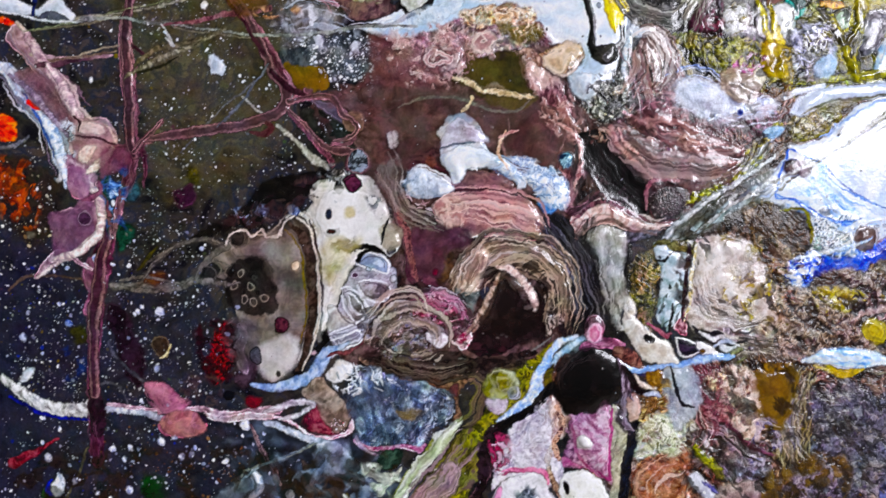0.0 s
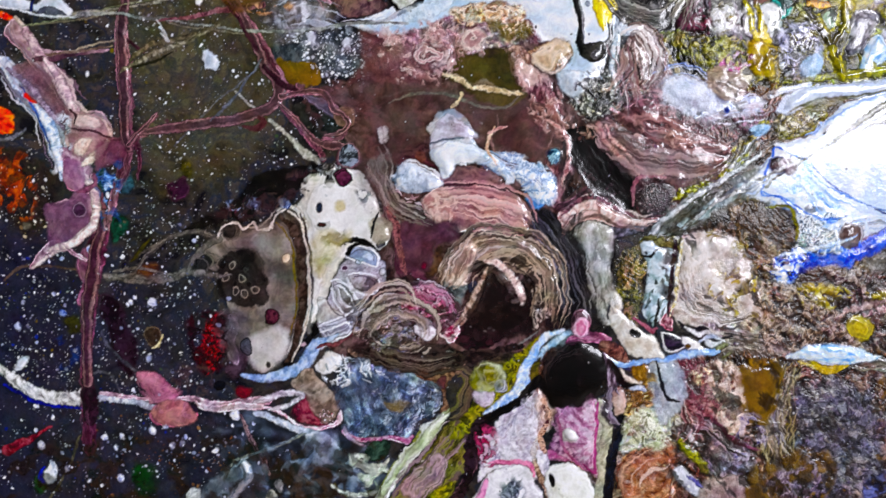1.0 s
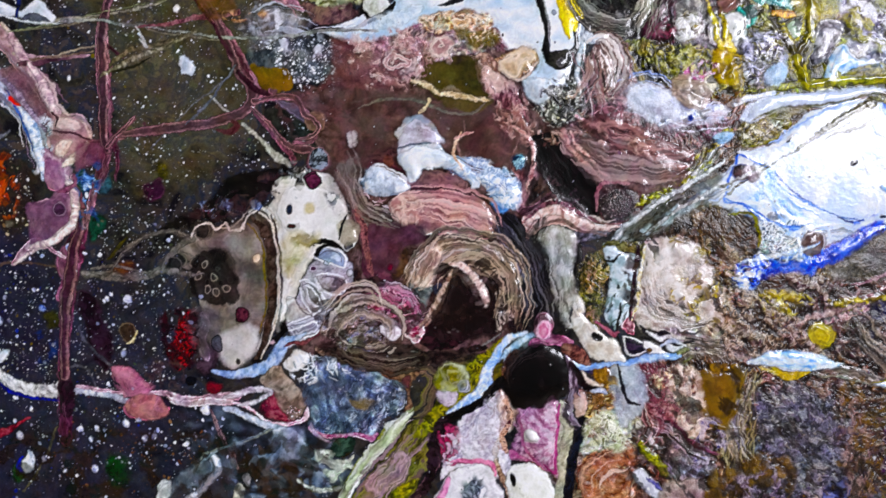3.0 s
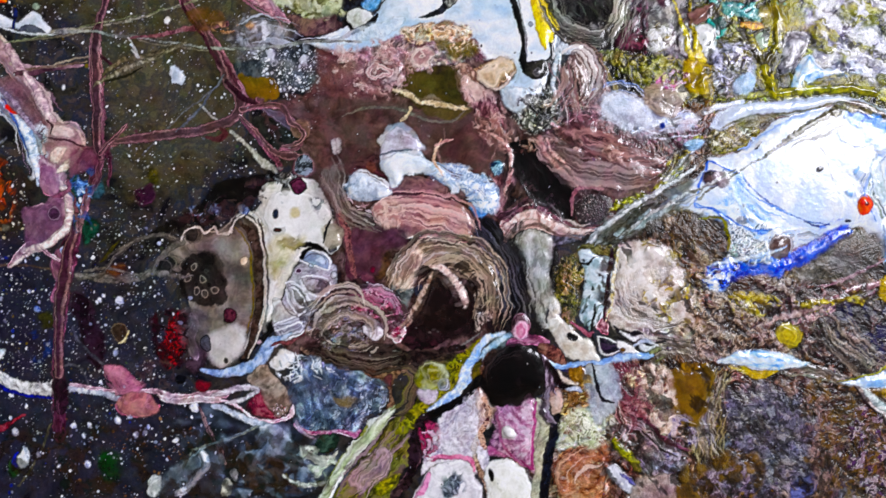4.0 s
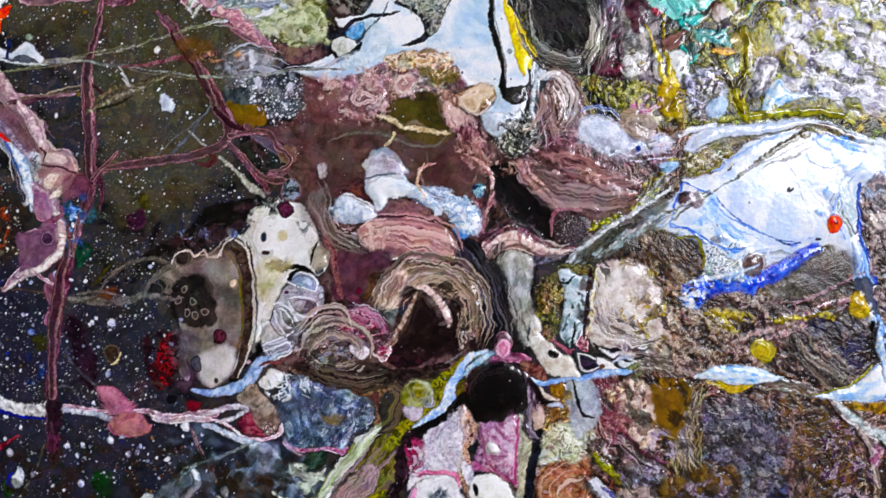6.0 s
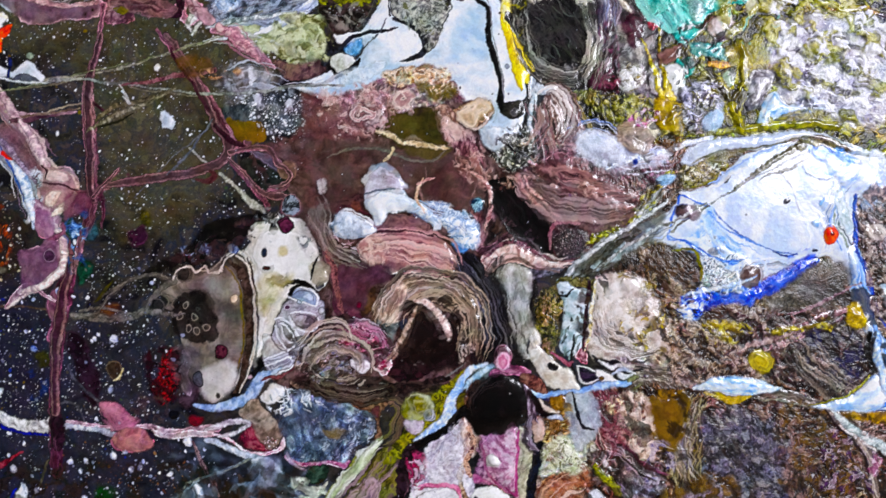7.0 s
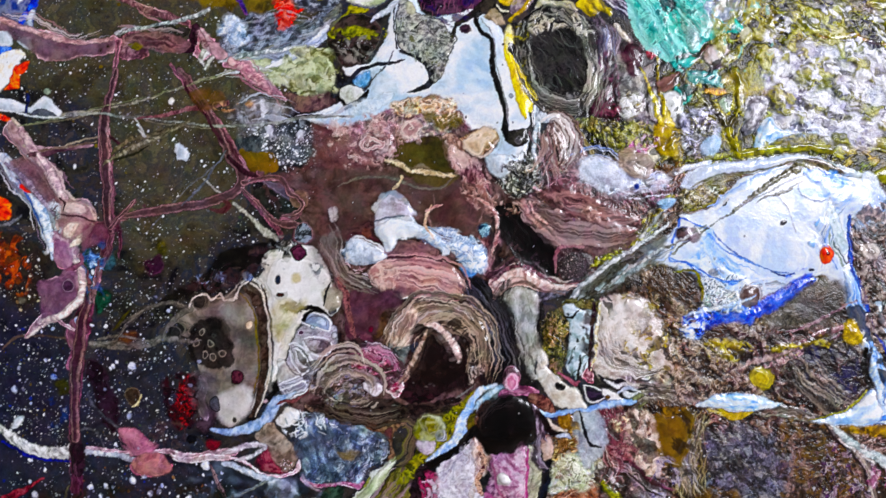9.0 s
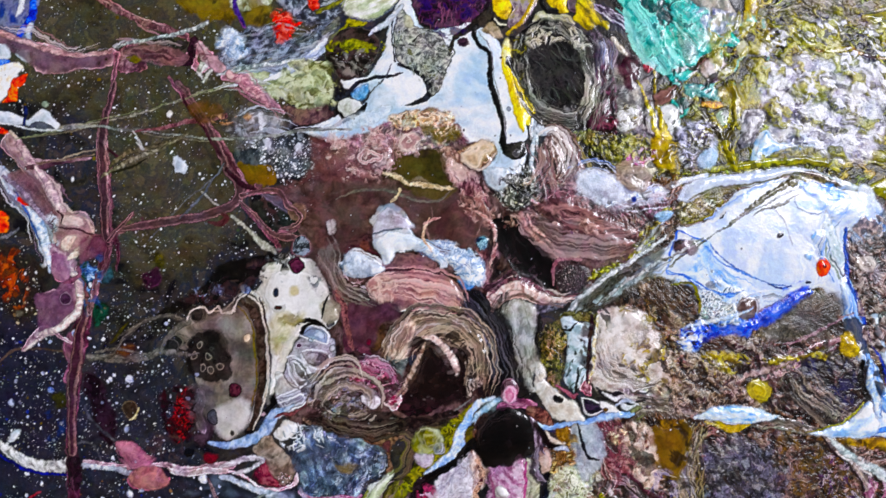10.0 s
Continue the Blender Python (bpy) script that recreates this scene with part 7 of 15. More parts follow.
pool("tan_rose_lobe", [(0.0,56.3), (4.8,56.2), (8.6,51.4), (9.5,46.6), (6.1,41.8), (2.3,44.3), (-0.0,49.1)], f("6c4c40 a07c6c ccb0a0", 1.2, 4, 2.6), wob=0.6, h=0.3, crinkle=0.1, label="tan and rose lobe")
pool("rose_flow", [(6.1,41.8), (11.9,44.2), (16.6,39.4), (19.4,32.2), (21.7,24.5), (23.5,17.8), (24.4,10.7), (21.9,3.6), (19.0,-1.1), (16.2,1.3), (16.7,8.4), (13.0,13.2), (15.4,20.3), (17.9,27.4), (14.2,34.6), (8.5,37.0)], f("4c2a2a 744c4a 946c68 b08c86", 1.2, 3, 2.6, 80, 2.5), wob=0.6, soft=0.8, h=0.12, label="dusty rose flow")
cell("blue_eye", [(17.1,16.0)], 3.4, 2.9, 0, f("0e1418 2c3c4c 7c98b0", 0.8, 3, 3.2), bands=((0.7, "5c484c 8c7478"),), h=0.4, label="blue-black eye cell with a mauve ring")
pool("speckled_grey", [(20.9,46.5), (26.2,43.6), (31.4,44.0), (35.7,46.4), (39.6,48.8), (40.0,41.6), (38.9,35.4), (35.5,31.1), (30.8,29.7), (26.0,31.6), (23.7,35.5), (26.1,38.3), (22.3,40.3)], f("0e0e0c 3c3a34 8c8a80 dcdcd4", 0.8, 4, 3.6), wob=0.6, crinkle=0.3, mat="skin", label="black and white speckled pocket")
pool("white_tongue", [(18.1,46.5), (23.8,47.4), (28.6,45.5), (30.0,42.1), (27.5,38.3), (23.7,37.4), (19.9,40.3)], f("c8d4d8 e4eaec f4f6f6", 2), soft=0.6, h=0.3, label="white tongue of the drip")
vein("ice_rim", [(40.7,63.2), (39.2,55.5), (38.6,46.4), (39.9,39.2)], (1.4, 1.2, 0.7, 0.4), f("a8b8c0 d8e0e4 eef0f0", 1.2), h=0.3, label="ice-white rim")
vein("black_rim", [(40.2,58.4), (39.6,48.8), (40.4,39.2), (39.4,34.4)], (0.3, 0.4, 0.5, 0.3), INK, own=False)
pool("shell_lobe", [(43.0,58.3), (46.9,60.7), (50.7,56.8), (52.5,50.1), (51.4,43.9), (47.6,42.5), (43.8,46.3), (42.0,52.1)], f("5c4844 948078 c8b8b0 ecE4e0", 0.9, 3, 3.0, 70, 2.5), wob=0.5, h=0.4, label="striped cream and mauve shell lobe")
vein("shell_line", [(44.5,56.9), (46.3,51.1), (48.6,44.4)], (0.3, 0.5, 0.3), f("2c2020", 1), own=False)
vein("shell_line", [(46.9,58.3), (49.7,53.5), (51.0,47.2)], (0.25, 0.4, 0.25), f("f0e8e4", 1), own=False)
vein("rose_stripe", [(48.8,61.7), (53.5,55.4), (57.7,49.6), (61.9,43.8)], (1.2, 1.6, 1.4, 0.8), f("5c4440 8c7068 c4aca4", 0.9, 3, 2.8, -50, 3), h=0.3, label="rose-brown stripe")
pool("white_patch", [(38.4,68.0), (41.8,68.9), (45.0,65.1), (47.9,65.5), (50.3,64.1), (47.4,60.7), (42.1,60.8), (39.3,63.2)], f("8c94a0 ccd4d8 f4f6f6", 1), wob=0.6, h=0.3, label="white and grey splash")
pool("olive_crumb", [(53.6,63.1), (62.2,62.5), (71.7,60.5), (83.6,58.0), (88.3,55.1), (83.5,50.8), (74.0,51.8), (66.9,55.3), (57.4,58.2)], f("24260e 4c4c1c 7c7a34 a8a464", 1, 4, 3.0), wob=0.8, crinkle=0.35, mat="skin", label="olive crumbly band")
pool("rose_pocket", [(47.5,35.8), (52.3,36.7), (55.1,33.8), (54.1,29.0), (49.8,27.6), (46.0,30.5), (44.6,33.4)], f("4c302e 74504e", 1.2, 4), bands=((0.4, "a0807c"),), h=0.25, crinkle=0.15, label="rose-brown pocket")
vein("rose_seam", [(37.9,33.0), (42.7,30.5), (47.4,27.6), (52.1,26.7), (56.8,24.7), (62.5,22.3), (71.0,21.3), (75.7,18.9), (79.5,16.4)], (0.5, 0.6, 0.7, 0.8, 0.7, 0.6, 0.6, 0.6, 0.4), f("946c68 c09c98", 1), h=0.2, label="pale rose seam")
pool("cloud_patch", [(56.2,43.8), (61.9,45.7), (67.6,44.7), (73.8,41.8), (75.6,37.5), (71.3,34.1), (66.0,31.3), (60.3,30.9), (57.0,34.3), (54.2,39.1)], f("6c5c60 a8a4ac d4d8e0 eceef2", 1.5, 4, 3.0), wob=2.2, soft=1.8, h=0.08, mat="film", label="cloudy white patch")
pool("lilac_patch", [(67.4,30.8), (73.6,34.1), (80.8,35.5), (88.0,36.4), (95.1,37.3), (93.1,34.0), (85.5,32.1), (78.3,29.3), (71.2,28.4)], f("7c7078 acb0bc d8dee6 c0b0b4", 1.3, 4, 3.0), wob=1.8, soft=1.5, h=0.06, mat="film", label="lilac-white streaky patch")
cell("blue_speck", [(81.2,33.6)], 1.0, 0.9, 0, f("0c1c3c 24407c", 1), h=0.2)
pool("pink_magenta", [(76.3,48.9), (82.0,50.8), (86.8,49.3), (85.8,45.5), (80.0,45.1), (77.2,46.1)], f("8c4468 c07c98 e4b8c8 f4e8ec", 0.9, 4, 3), wob=0.8, crinkle=0.25, mat="skin", label="magenta-pink crumbly spot")
pool("olive_bowl", [(76.2,41.8), (80.9,42.7), (83.8,40.7), (84.2,36.9), (80.8,35.5), (77.0,37.4)], f("5c5444 7c745c 94907c", 1.2), h=0.3, bands=((0.4, "3c3428"),), label="grey-olive bowl cell")
pool("cream_leaf", [(85.8,48.4), (88.7,49.8), (90.5,45.9), (88.1,42.1), (86.2,44.5)], f("c0b8a0 e4dcc8", 1.2), own=False)
# black river and folded flap
pool("black_river", [(20.2,25.5), (26.0,26.4), (32.6,24.9), (35.4,21.5), (38.7,16.3), (40.5,11.5), (43.3,7.7), (47.1,5.3), (48.4,1.0), (46.9,-3.7), (47.8,-7.0), (43.6,-6.5), (39.8,-3.2), (35.1,-1.2), (30.9,2.6), (28.1,6.9), (25.3,13.1), (21.6,19.8)], f("020202 040303 080605 140e0c", 1.5, 4, 2.6, -50, 4), wob=0.5, h=-0.2, label="deep black river of paint")
pool("brown_flap", [(32.6,26.3), (37.9,29.2), (42.6,26.3), (49.7,22.9), (59.2,21.4), (68.6,19.9), (74.8,17.4), (80.4,15.5), (75.6,11.7), (69.9,9.9), (61.4,9.9), (54.2,10.5), (48.1,9.1), (43.8,11.5), (39.2,16.8), (35.4,22.0)], f("3c2620 5c443c 7a625c 947e78", 1.5, 3, 2.8, 168, 5), wob=0.4, h=0.6, hw=3, label="folded brown-grey flap")
vein("flap_rim", [(32.6,25.9), (36.4,21.5), (40.1,15.8), (44.3,10.5), (48.1,8.6)], (0.7, 0.9, 0.9, 0.8, 0.5), f("946a60 c09c90 d4b8ac", 1), h=0.2, label="pale rim of the flap")
for k in range(4):
    vein("flap_line", [(x + 1.2 * k, y + 1.0 * k) for x, y in [(38.7,18.2), (43.9,13.4), (51.9,11.4), (61.4,11.4), (69.9,11.8), (76.6,13.1)]], (0.2, 0.3, 0.3, 0.3, 0.25, 0.15), f(("4c3a34", "a08c84", "3c2c28", "8c7870")[k], 1), own=False, h=0.05)
pool("maroon_lip", [(48.0,8.1), (51.9,9.5), (59.0,9.0), (63.7,9.9), (65.6,7.1), (63.6,4.2), (58.9,6.2), (53.2,5.7), (49.9,3.4), (48.5,4.8)], f("4c2426 6c3c3c 8c5c58", 1.2), wob=0.5, h=0.3, label="maroon lip")
pool("charcoal_cell", [(48.0,2.9), (51.8,5.7), (57.5,6.2), (62.2,3.8), (63.6,-0.0), (62.1,-4.3), (58.7,-6.6), (53.0,-7.0), (48.8,-4.6), (47.4,-0.9)], f("1c1816 302a26 48403a 6c645c", 1.1, 4, 2.8), bands=((0.5, "5c3c3a"),), wob=0.4, h=0.35, crinkle=0.2, mat="skin", label="charcoal speckled cell")
# shield-shaped grey fold
pool("pink_wave", [(19.0,-5.8), (23.3,-3.0), (27.1,-0.2), (31.8,0.7), (36.1,-1.2), (39.8,-4.6), (44.5,-6.5), (51.6,-7.0), (57.3,-7.5), (51.6,-10.3), (44.5,-10.8), (38.8,-10.7), (35.0,-8.3), (30.8,-7.8), (27.0,-8.7), (23.2,-11.5), (20.8,-14.3), (20.3,-10.6)], f("74524c a4827a c8aaa0 dcc4bc", 1.2, 3, 2.8, -10, 4), wob=0.4, h=0.5, label="pink wave-like fold")
vein("wave_line", [(19.9,-8.2), (25.6,-3.5), (31.3,-1.2), (36.5,-4.1), (42.1,-7.4), (49.2,-8.0)], (0.3, 0.4, 0.5, 0.5, 0.4, 0.2), f("d8bcb0 ecdcd4", 1), own=False)
pool("plum_hair", [(16.2,-1.1), (23.3,-0.2), (30.9,5.9), (34.2,3.5), (35.1,0.2), (30.4,1.2), (24.2,-2.1), (19.5,-4.9)], f("2c1c1c 54383a 7c5c5c", 0.9, 3, 2.8, 25, 4), wob=0.6, h=0.1, label="plum hair-like streaks")
pool("grey_shield", [(22.7,-13.4), (26.5,-9.2), (31.7,-7.8), (36.4,-9.7), (39.2,-12.1), (37.8,-16.8), (38.2,-22.5), (39.5,-29.5), (38.9,-36.6), (37.4,-42.6), (38.8,-46.9), (35.5,-45.9), (32.8,-39.8), (30.5,-31.8), (28.7,-24.8), (25.9,-18.6)], f("5c5a56 96948f bcbab6 d4d4d2", 1.6, 4, 2.6, 80, 2), wob=0.4, h=0.5, hw=2.5, label="grey stone-like shield")
vein("slate_wedge", [(37.3,-13.1), (42.1,-12.6), (47.8,-11.2), (54.0,-8.9), (57.8,-7.5)], (2.4, 2.2, 1.6, 1.0, 0.3), f("2c2c30 54545a 80808a", 1.2), h=0.3, label="slate wedge")
pool("black_neck", [(38.2,-16.8), (41.1,-15.4), (41.5,-22.5), (40.0,-29.5), (40.3,-38.9), (38.9,-36.6), (38.6,-27.2)], f("0c0a0a 1c1a18", 1.4), soft=0.4)
# the long diagonal ridge
pool("moss_rim", [(65.9,0.9), (66.5,5.6), (70.8,7.5), (75.6,10.8), (80.4,15.0), (84.3,18.8), (87.7,22.1), (92.0,26.3), (94.0,29.2), (96.8,27.7), (92.9,23.0), (87.6,17.3), (82.2,11.7), (76.5,6.5), (70.7,2.8)], f("3c3a10 64621c 94902c bcb858", 1, 4, 2.8), wob=0.6, h=0.35, crinkle=0.3, mat="skin", label="moss-green crumbly rim")
pool("slate_strip", [(49.1,-15.5), (53.9,-11.8), (61.1,-6.2), (67.8,-1.5), (74.5,1.8), (81.1,3.1), (89.7,2.6), (94.4,4.9), (93.4,1.6), (87.2,0.3), (81.1,-1.1), (76.3,-4.4), (70.5,-9.1), (65.7,-12.3), (61.0,-13.7), (54.3,-15.5)], f("141612 383c34 60665c 949c98", 1.2, 4, 3.0, 35, 3), wob=0.5, h=0.3, label="grey-green strip under the ridge")
vein("white_ridge", [(52.9,-13.6), (57.3,-9.4), (62.5,-4.3), (67.3,-0.1), (72.6,3.2), (77.4,6.5), (81.8,11.2), (85.2,15.4), (89.0,19.7), (93.9,23.5)], (0.8, 1.2, 1.5, 1.4, 1.2, 1.2, 0.9, 0.7, 0.6, 0.5), f("9c9ca0 c8ccd0 eceef0", 1.2), wob=0.3, h=0.6, hw=1, label="long white diagonal ridge")
vein("grey_ridge", [(66.7,-10.0), (72.9,-6.2), (77.7,-1.6), (81.6,1.7), (87.3,2.6), (94.4,4.5), (100.2,10.1), (106.0,13.4)], (0.7, 0.7, 0.8, 0.6, 0.6, 0.7, 0.5, 0.3), f("6c7068 a0a498 c8ccc4", 1), h=0.3, label="thin grey-green ridge")
pool("dark_gully", [(66.7,-11.9), (72.9,-7.7), (76.3,-4.4), (82.4,-2.5), (87.2,-4.0), (88.5,-7.8), (84.6,-12.0), (79.9,-10.5), (75.2,-11.0), (70.4,-12.8)], f("1c1814 3c3028 6c5c50", 1, 4, 2.8), wob=0.8, crinkle=0.3, mat="skin", label="dark crinkled gully")
pool("white_chip", [(82.2,6.9), (87.4,9.7), (92.7,12.5), (97.0,14.9), (98.4,12.5), (93.6,8.7), (89.7,5.4), (85.0,4.5)], f("a8b4b8 d0dade eef2f4", 1.4), wob=0.5, h=0.3, label="ice-white chip")
pool("ice_eye", [(89.2,25.9), (92.5,28.2), (97.3,27.7), (95.8,24.4), (92.0,23.0)], f("90b4cc c0d8e4", 1.4), own=False, soft=0.4)

# ---- far right: the white lake
pool("olive_pocket", [(100.3,33.4), (105.1,35.3), (111.7,35.7), (116.5,34.7), (119.7,32.3), (114.9,28.5), (109.1,24.8), (102.9,22.9), (97.2,22.0), (98.7,27.7)], f("24201a 544c2c 8c865c d0ccb8", 0.9, 4, 3.4), wob=0.6, crinkle=0.4, mat="skin", label="crinkled olive and silver pocket")
vein("lime_edge", [(103.4,23.4), (109.1,24.8), (114.4,28.1), (118.8,32.3)], (0.4, 0.8, 0.9, 0.4), f("6c6810 98941c", 1), own=False)
pool("grey_blue_arm", [(102.7,34.4), (107.1,39.6), (111.9,42.4), (121.4,43.3), (131.0,45.1), (140.5,45.5), (150.1,45.9), (159.5,44.4), (166.6,41.5), (176.0,38.1), (171.2,36.2), (161.8,39.6), (150.0,43.1), (140.4,41.2), (130.8,38.4), (121.3,38.0), (114.1,37.6), (108.4,34.8)], f("98a4ac b8c4ca d4dce0", 3), wob=0.4, h=0.5, label="pale grey-blue arm of paint")
pool("white_lobe", [(104.2,39.1), (109.0,42.9), (112.3,41.0), (110.8,36.2), (106.5,33.9), (103.6,35.3)], f("c8d0d0 e4e8e6 f4f4f2", 2), own=False, soft=0.8)
pool("white_lake", [(79.7,1.7), (85.0,5.5), (91.7,9.7), (96.1,14.9), (99.5,19.1), (98.6,21.0), (104.8,22.4), (112.9,24.7), (119.7,30.4), (123.6,35.6), (130.8,38.4), (140.4,41.2), (148.5,42.1), (157.0,40.1), (166.4,37.2), (175.9,35.7), (181.4,30.9), (184.1,26.1), (182.5,20.4), (177.7,19.0), (174.3,16.6), (170.6,19.1), (169.5,11.9), (168.8,4.8), (167.6,-1.3), (171.2,-7.0), (174.4,-11.7), (171.4,-14.5), (165.8,-15.4), (164.5,-9.3), (160.4,-5.0), (155.7,-5.0), (150.9,-5.4), (146.2,-6.8), (139.0,-10.5), (131.8,-14.2), (125.1,-18.9), (115.1,-21.6), (108.2,-15.9), (105.9,-10.3), (103.6,-7.4), (98.0,-3.1), (92.0,0.7), (87.2,0.3)], f("ccdaf0 e0e8f4 ecf0f6 f6f8fa", 5), wob=0.4, h=0.6, hw=3, label="broad white pool with blue veins")
pool("blue_tint", [(96.7,-1.7), (103.9,5.3), (111.2,12.4), (115.7,2.9), (122.7,-1.9), (132.0,-6.7), (124.8,-11.4), (110.7,-8.9), (103.7,-6.5)], f("80b0ea a8c8f0 d4e4f8 f0f6fc", 2.0, 3, 3.0, warp=0.6), own=False, soft=1.5, wob=1.4, h=0, alpha=0.9)
pool("blue_patch", [(154.9,17.8), (158.8,19.6), (161.5,16.7), (160.0,13.4), (156.2,13.9)], f("6ca4e0 98c0ec", 1.4), own=False, soft=0.6, wob=0.6)
pool("blue_patch", [(151.4,9.2), (154.7,10.2), (156.1,7.3), (153.2,6.9)], f("90b8e8 b8d0f0", 1.4), own=False, soft=0.6)
vein("blue_vein", [(104.6,16.2), (108.9,16.2), (113.6,12.4), (118.2,8.5), (122.8,4.2), (128.9,0.9), (133.6,-1.5), (139.2,-3.0), (146.3,-4.0)], (0.3, 0.6, 0.4, 0.35, 0.4, 0.4, 0.3, 0.3, 0.25), f("2c5cc8 5c90e4", 1.2), h=0.05, label="fine blue vein")
pool("blue_gore", [(108.9,16.2), (112.2,15.2), (113.5,10.0), (115.3,5.3), (119.0,1.4), (122.7,-1.4), (118.9,-2.8), (115.2,0.5), (112.4,5.3), (110.2,10.5)], f("5c94dc 90b8ea c0d8f4", 1.6), own=False, soft=0.8, h=0)
vein("blue_vein", [(98.5,16.3), (100.0,19.6), (106.5,16.7), (110.3,16.2)], (0.5, 0.35, 0.35, 0.5), f("2c5cc8 5c90e4", 1.2), own=False)
vein("blue_vein", [(97.5,14.4), (95.5,10.1), (94.9,5.4), (94.4,2.1), (100.0,1.1), (103.8,-1.8), (108.4,-5.1), (113.1,-6.1), (120.2,-7.6), (125.4,-5.2)], (0.5, 0.4, 0.3, 0.35, 0.4, 0.4, 0.35, 0.35, 0.35, 0.3), f("3c6cd0 6c9ce8", 1.2), own=False)
vein("grey_thread", [(95.4,4.9), (100.7,9.6), (106.0,12.9), (110.3,16.2), (116.6,19.5), (122.4,23.2), (127.7,27.0), (133.0,30.8), (138.8,35.5), (144.6,39.3), (149.4,41.2)], (0.5, 0.5, 0.5, 0.3, 0.3, 0.35, 0.45, 0.9, 1.1, 1.0, 0.5), f("4c483c 7c7868 a8a494", 1), h=0.15, label="grey-olive thread over the lake")
vein("grey_thread", [(130.5,25.6), (135.3,28.4), (141.5,30.2), (146.8,33.5), (150.2,35.4)], (0.25, 0.35, 0.7, 0.45, 0.2), f("3c3a38 6c6860", 1), wob=0.4, own=False, h=0.1)
pool("olive_gap", [(144.6,39.8), (148.6,43.6), (155.2,43.0), (161.8,41.1), (166.5,38.2), (159.3,38.2), (152.3,39.7), (147.4,37.8)], f("2c2a18 5c5634 948e64", 1, 4, 3), wob=0.5, own=False, soft=0.4)
cell("brown_eye", [(100.3,13.0)], 3.6, 3.2, 0, f("1c1818 3c3230 5c4c44", 1.2), bands=((0.4, "8c9cc0"),), h=0.3, label="dark brown eye in the white lake")
pool("dark_chip", [(117.2,27.1), (119.6,27.6), (119.1,25.2), (117.6,24.7)], INK, own=False, soft=0.3)
pool("dark_chip", [(140.7,18.3), (142.7,19.3), (142.1,16.9), (140.2,16.9)], f("2c2c34", 1), own=False, soft=0.3)
cell("dark_chip", [(152.5,-1.9)], 1.0, 0.6, 0, f("141c34", 1), own=False)
cell("dark_chip", [(124.9,11.8)], 0.5, 0.6, 0, f("6c706c", 1), own=False)
pool("dark_web", [(110.4,-1.8), (113.7,-0.4), (117.0,-1.9), (115.5,-3.7), (111.3,-3.7)], f("4c5054 a0a4a4", 0.8), own=False, soft=0.6, wob=0.9, wsize=1, alpha=0.8)
for k in range(4):
    vein("marble_line", [(x + 1.3 * k, y + 0.4 * k) for x, y in [(158.2,16.8), (157.6,12.0), (158.9,6.8), (161.6,2.5), (163.8,-2.2)]], (0.2, 0.4, 0.5, 0.4, 0.2), f(("6c94c8", "c8d8ec", "7c8c78", "3c4c54")[k], 1), own=False, h=0.05, soft=0.4)
vein("marble_line", [(148.3,34.5), (148.2,31.1), (151.0,28.3), (156.6,26.3), (163.8,27.7)], (0.25, 0.3, 0.35, 0.35, 0.2), f("8c98b0", 1), own=False)
vein("marble_line", [(139.1,29.3), (143.3,24.0), (145.0,19.3), (146.8,14.0)], (0.2, 0.3, 0.25, 0.15), f("b0b4c0", 1), own=False)
cell("orange_bead", [(159.5,4.4)], 3.4, 3.4, 0, f("d04c1c e86830 f08850", 1.4), h=0.5, label="orange bead with a dark red eye")
pool("blue_shore", [(97.6,-22.9), (100.5,-20.1), (104.8,-17.3), (108.1,-17.8), (112.8,-18.8), (118.5,-17.4), (124.7,-16.5), (127.0,-18.4), (131.7,-17.5), (136.5,-14.3), (143.7,-9.6), (149.0,-7.3), (153.3,-5.4), (155.6,-6.9), (150.8,-10.6), (146.9,-14.4), (141.2,-17.6), (135.4,-19.9), (129.3,-21.3), (124.5,-23.1), (117.5,-21.2), (110.3,-24.0), (107.0,-26.8), (103.6,-29.5), (99.4,-28.1)], f("101c5c 2440b4 4c78dc a8c4f4", 1.1, 4, 3.2), wob=0.8, h=0.35, label="ultramarine shore of the white lake")
pool("ice_shallow", [(105.9,-11.2), (113.1,-8.9), (122.5,-10.4), (127.2,-9.0), (129.5,-13.8), (123.7,-16.5), (115.2,-18.8), (109.1,-17.4), (105.4,-15.0)], f("4c5c6c 8ca0b4 c4d4e0 eef2f6", 1, 4, 3), wob=0.6, crinkle=0.2, mat="skin", label="ice-grey crinkled shallows")
cell("ring_cell", [(128.1,-12.8)], 4.8, 4.4, 0, f("2c2018 4c3c30 7c6c5c", 1), bands=((1.3, "9cb0b8 d0dce0"), (0.4, "3c3428")), h=0.35, label="brown eye with a pale ring")
pool("umber_island", [(84.7,-6.3), (87.2,-1.6), (93.4,-0.7), (99.0,-3.1), (104.6,-7.0), (106.8,-13.1), (105.7,-18.3), (100.1,-19.7), (94.0,-17.3), (89.3,-15.8), (84.6,-12.9)], f("0e0c08 2c2416 54462c 8c7c58", 0.9, 4, 3.2), wob=0.6, h=0.2, crinkle=0.55, mat="skin", label="dark umber crinkled island")
pool("brown_bay", [(146.0,-14.4), (150.8,-10.1), (154.7,-6.9), (159.5,-5.5), (164.1,-8.8), (164.8,-14.5), (164.2,-21.1), (157.5,-23.4), (148.0,-24.7), (138.6,-23.7), (134.0,-21.8), (140.2,-18.5)], f("2c2420 54463e 7c6e66 a09690", 0.8, 4, 3.0, 40, 1.5), wob=0.6, h=0.1, crinkle=0.35, mat="skin", label="brown-grey grained bay")
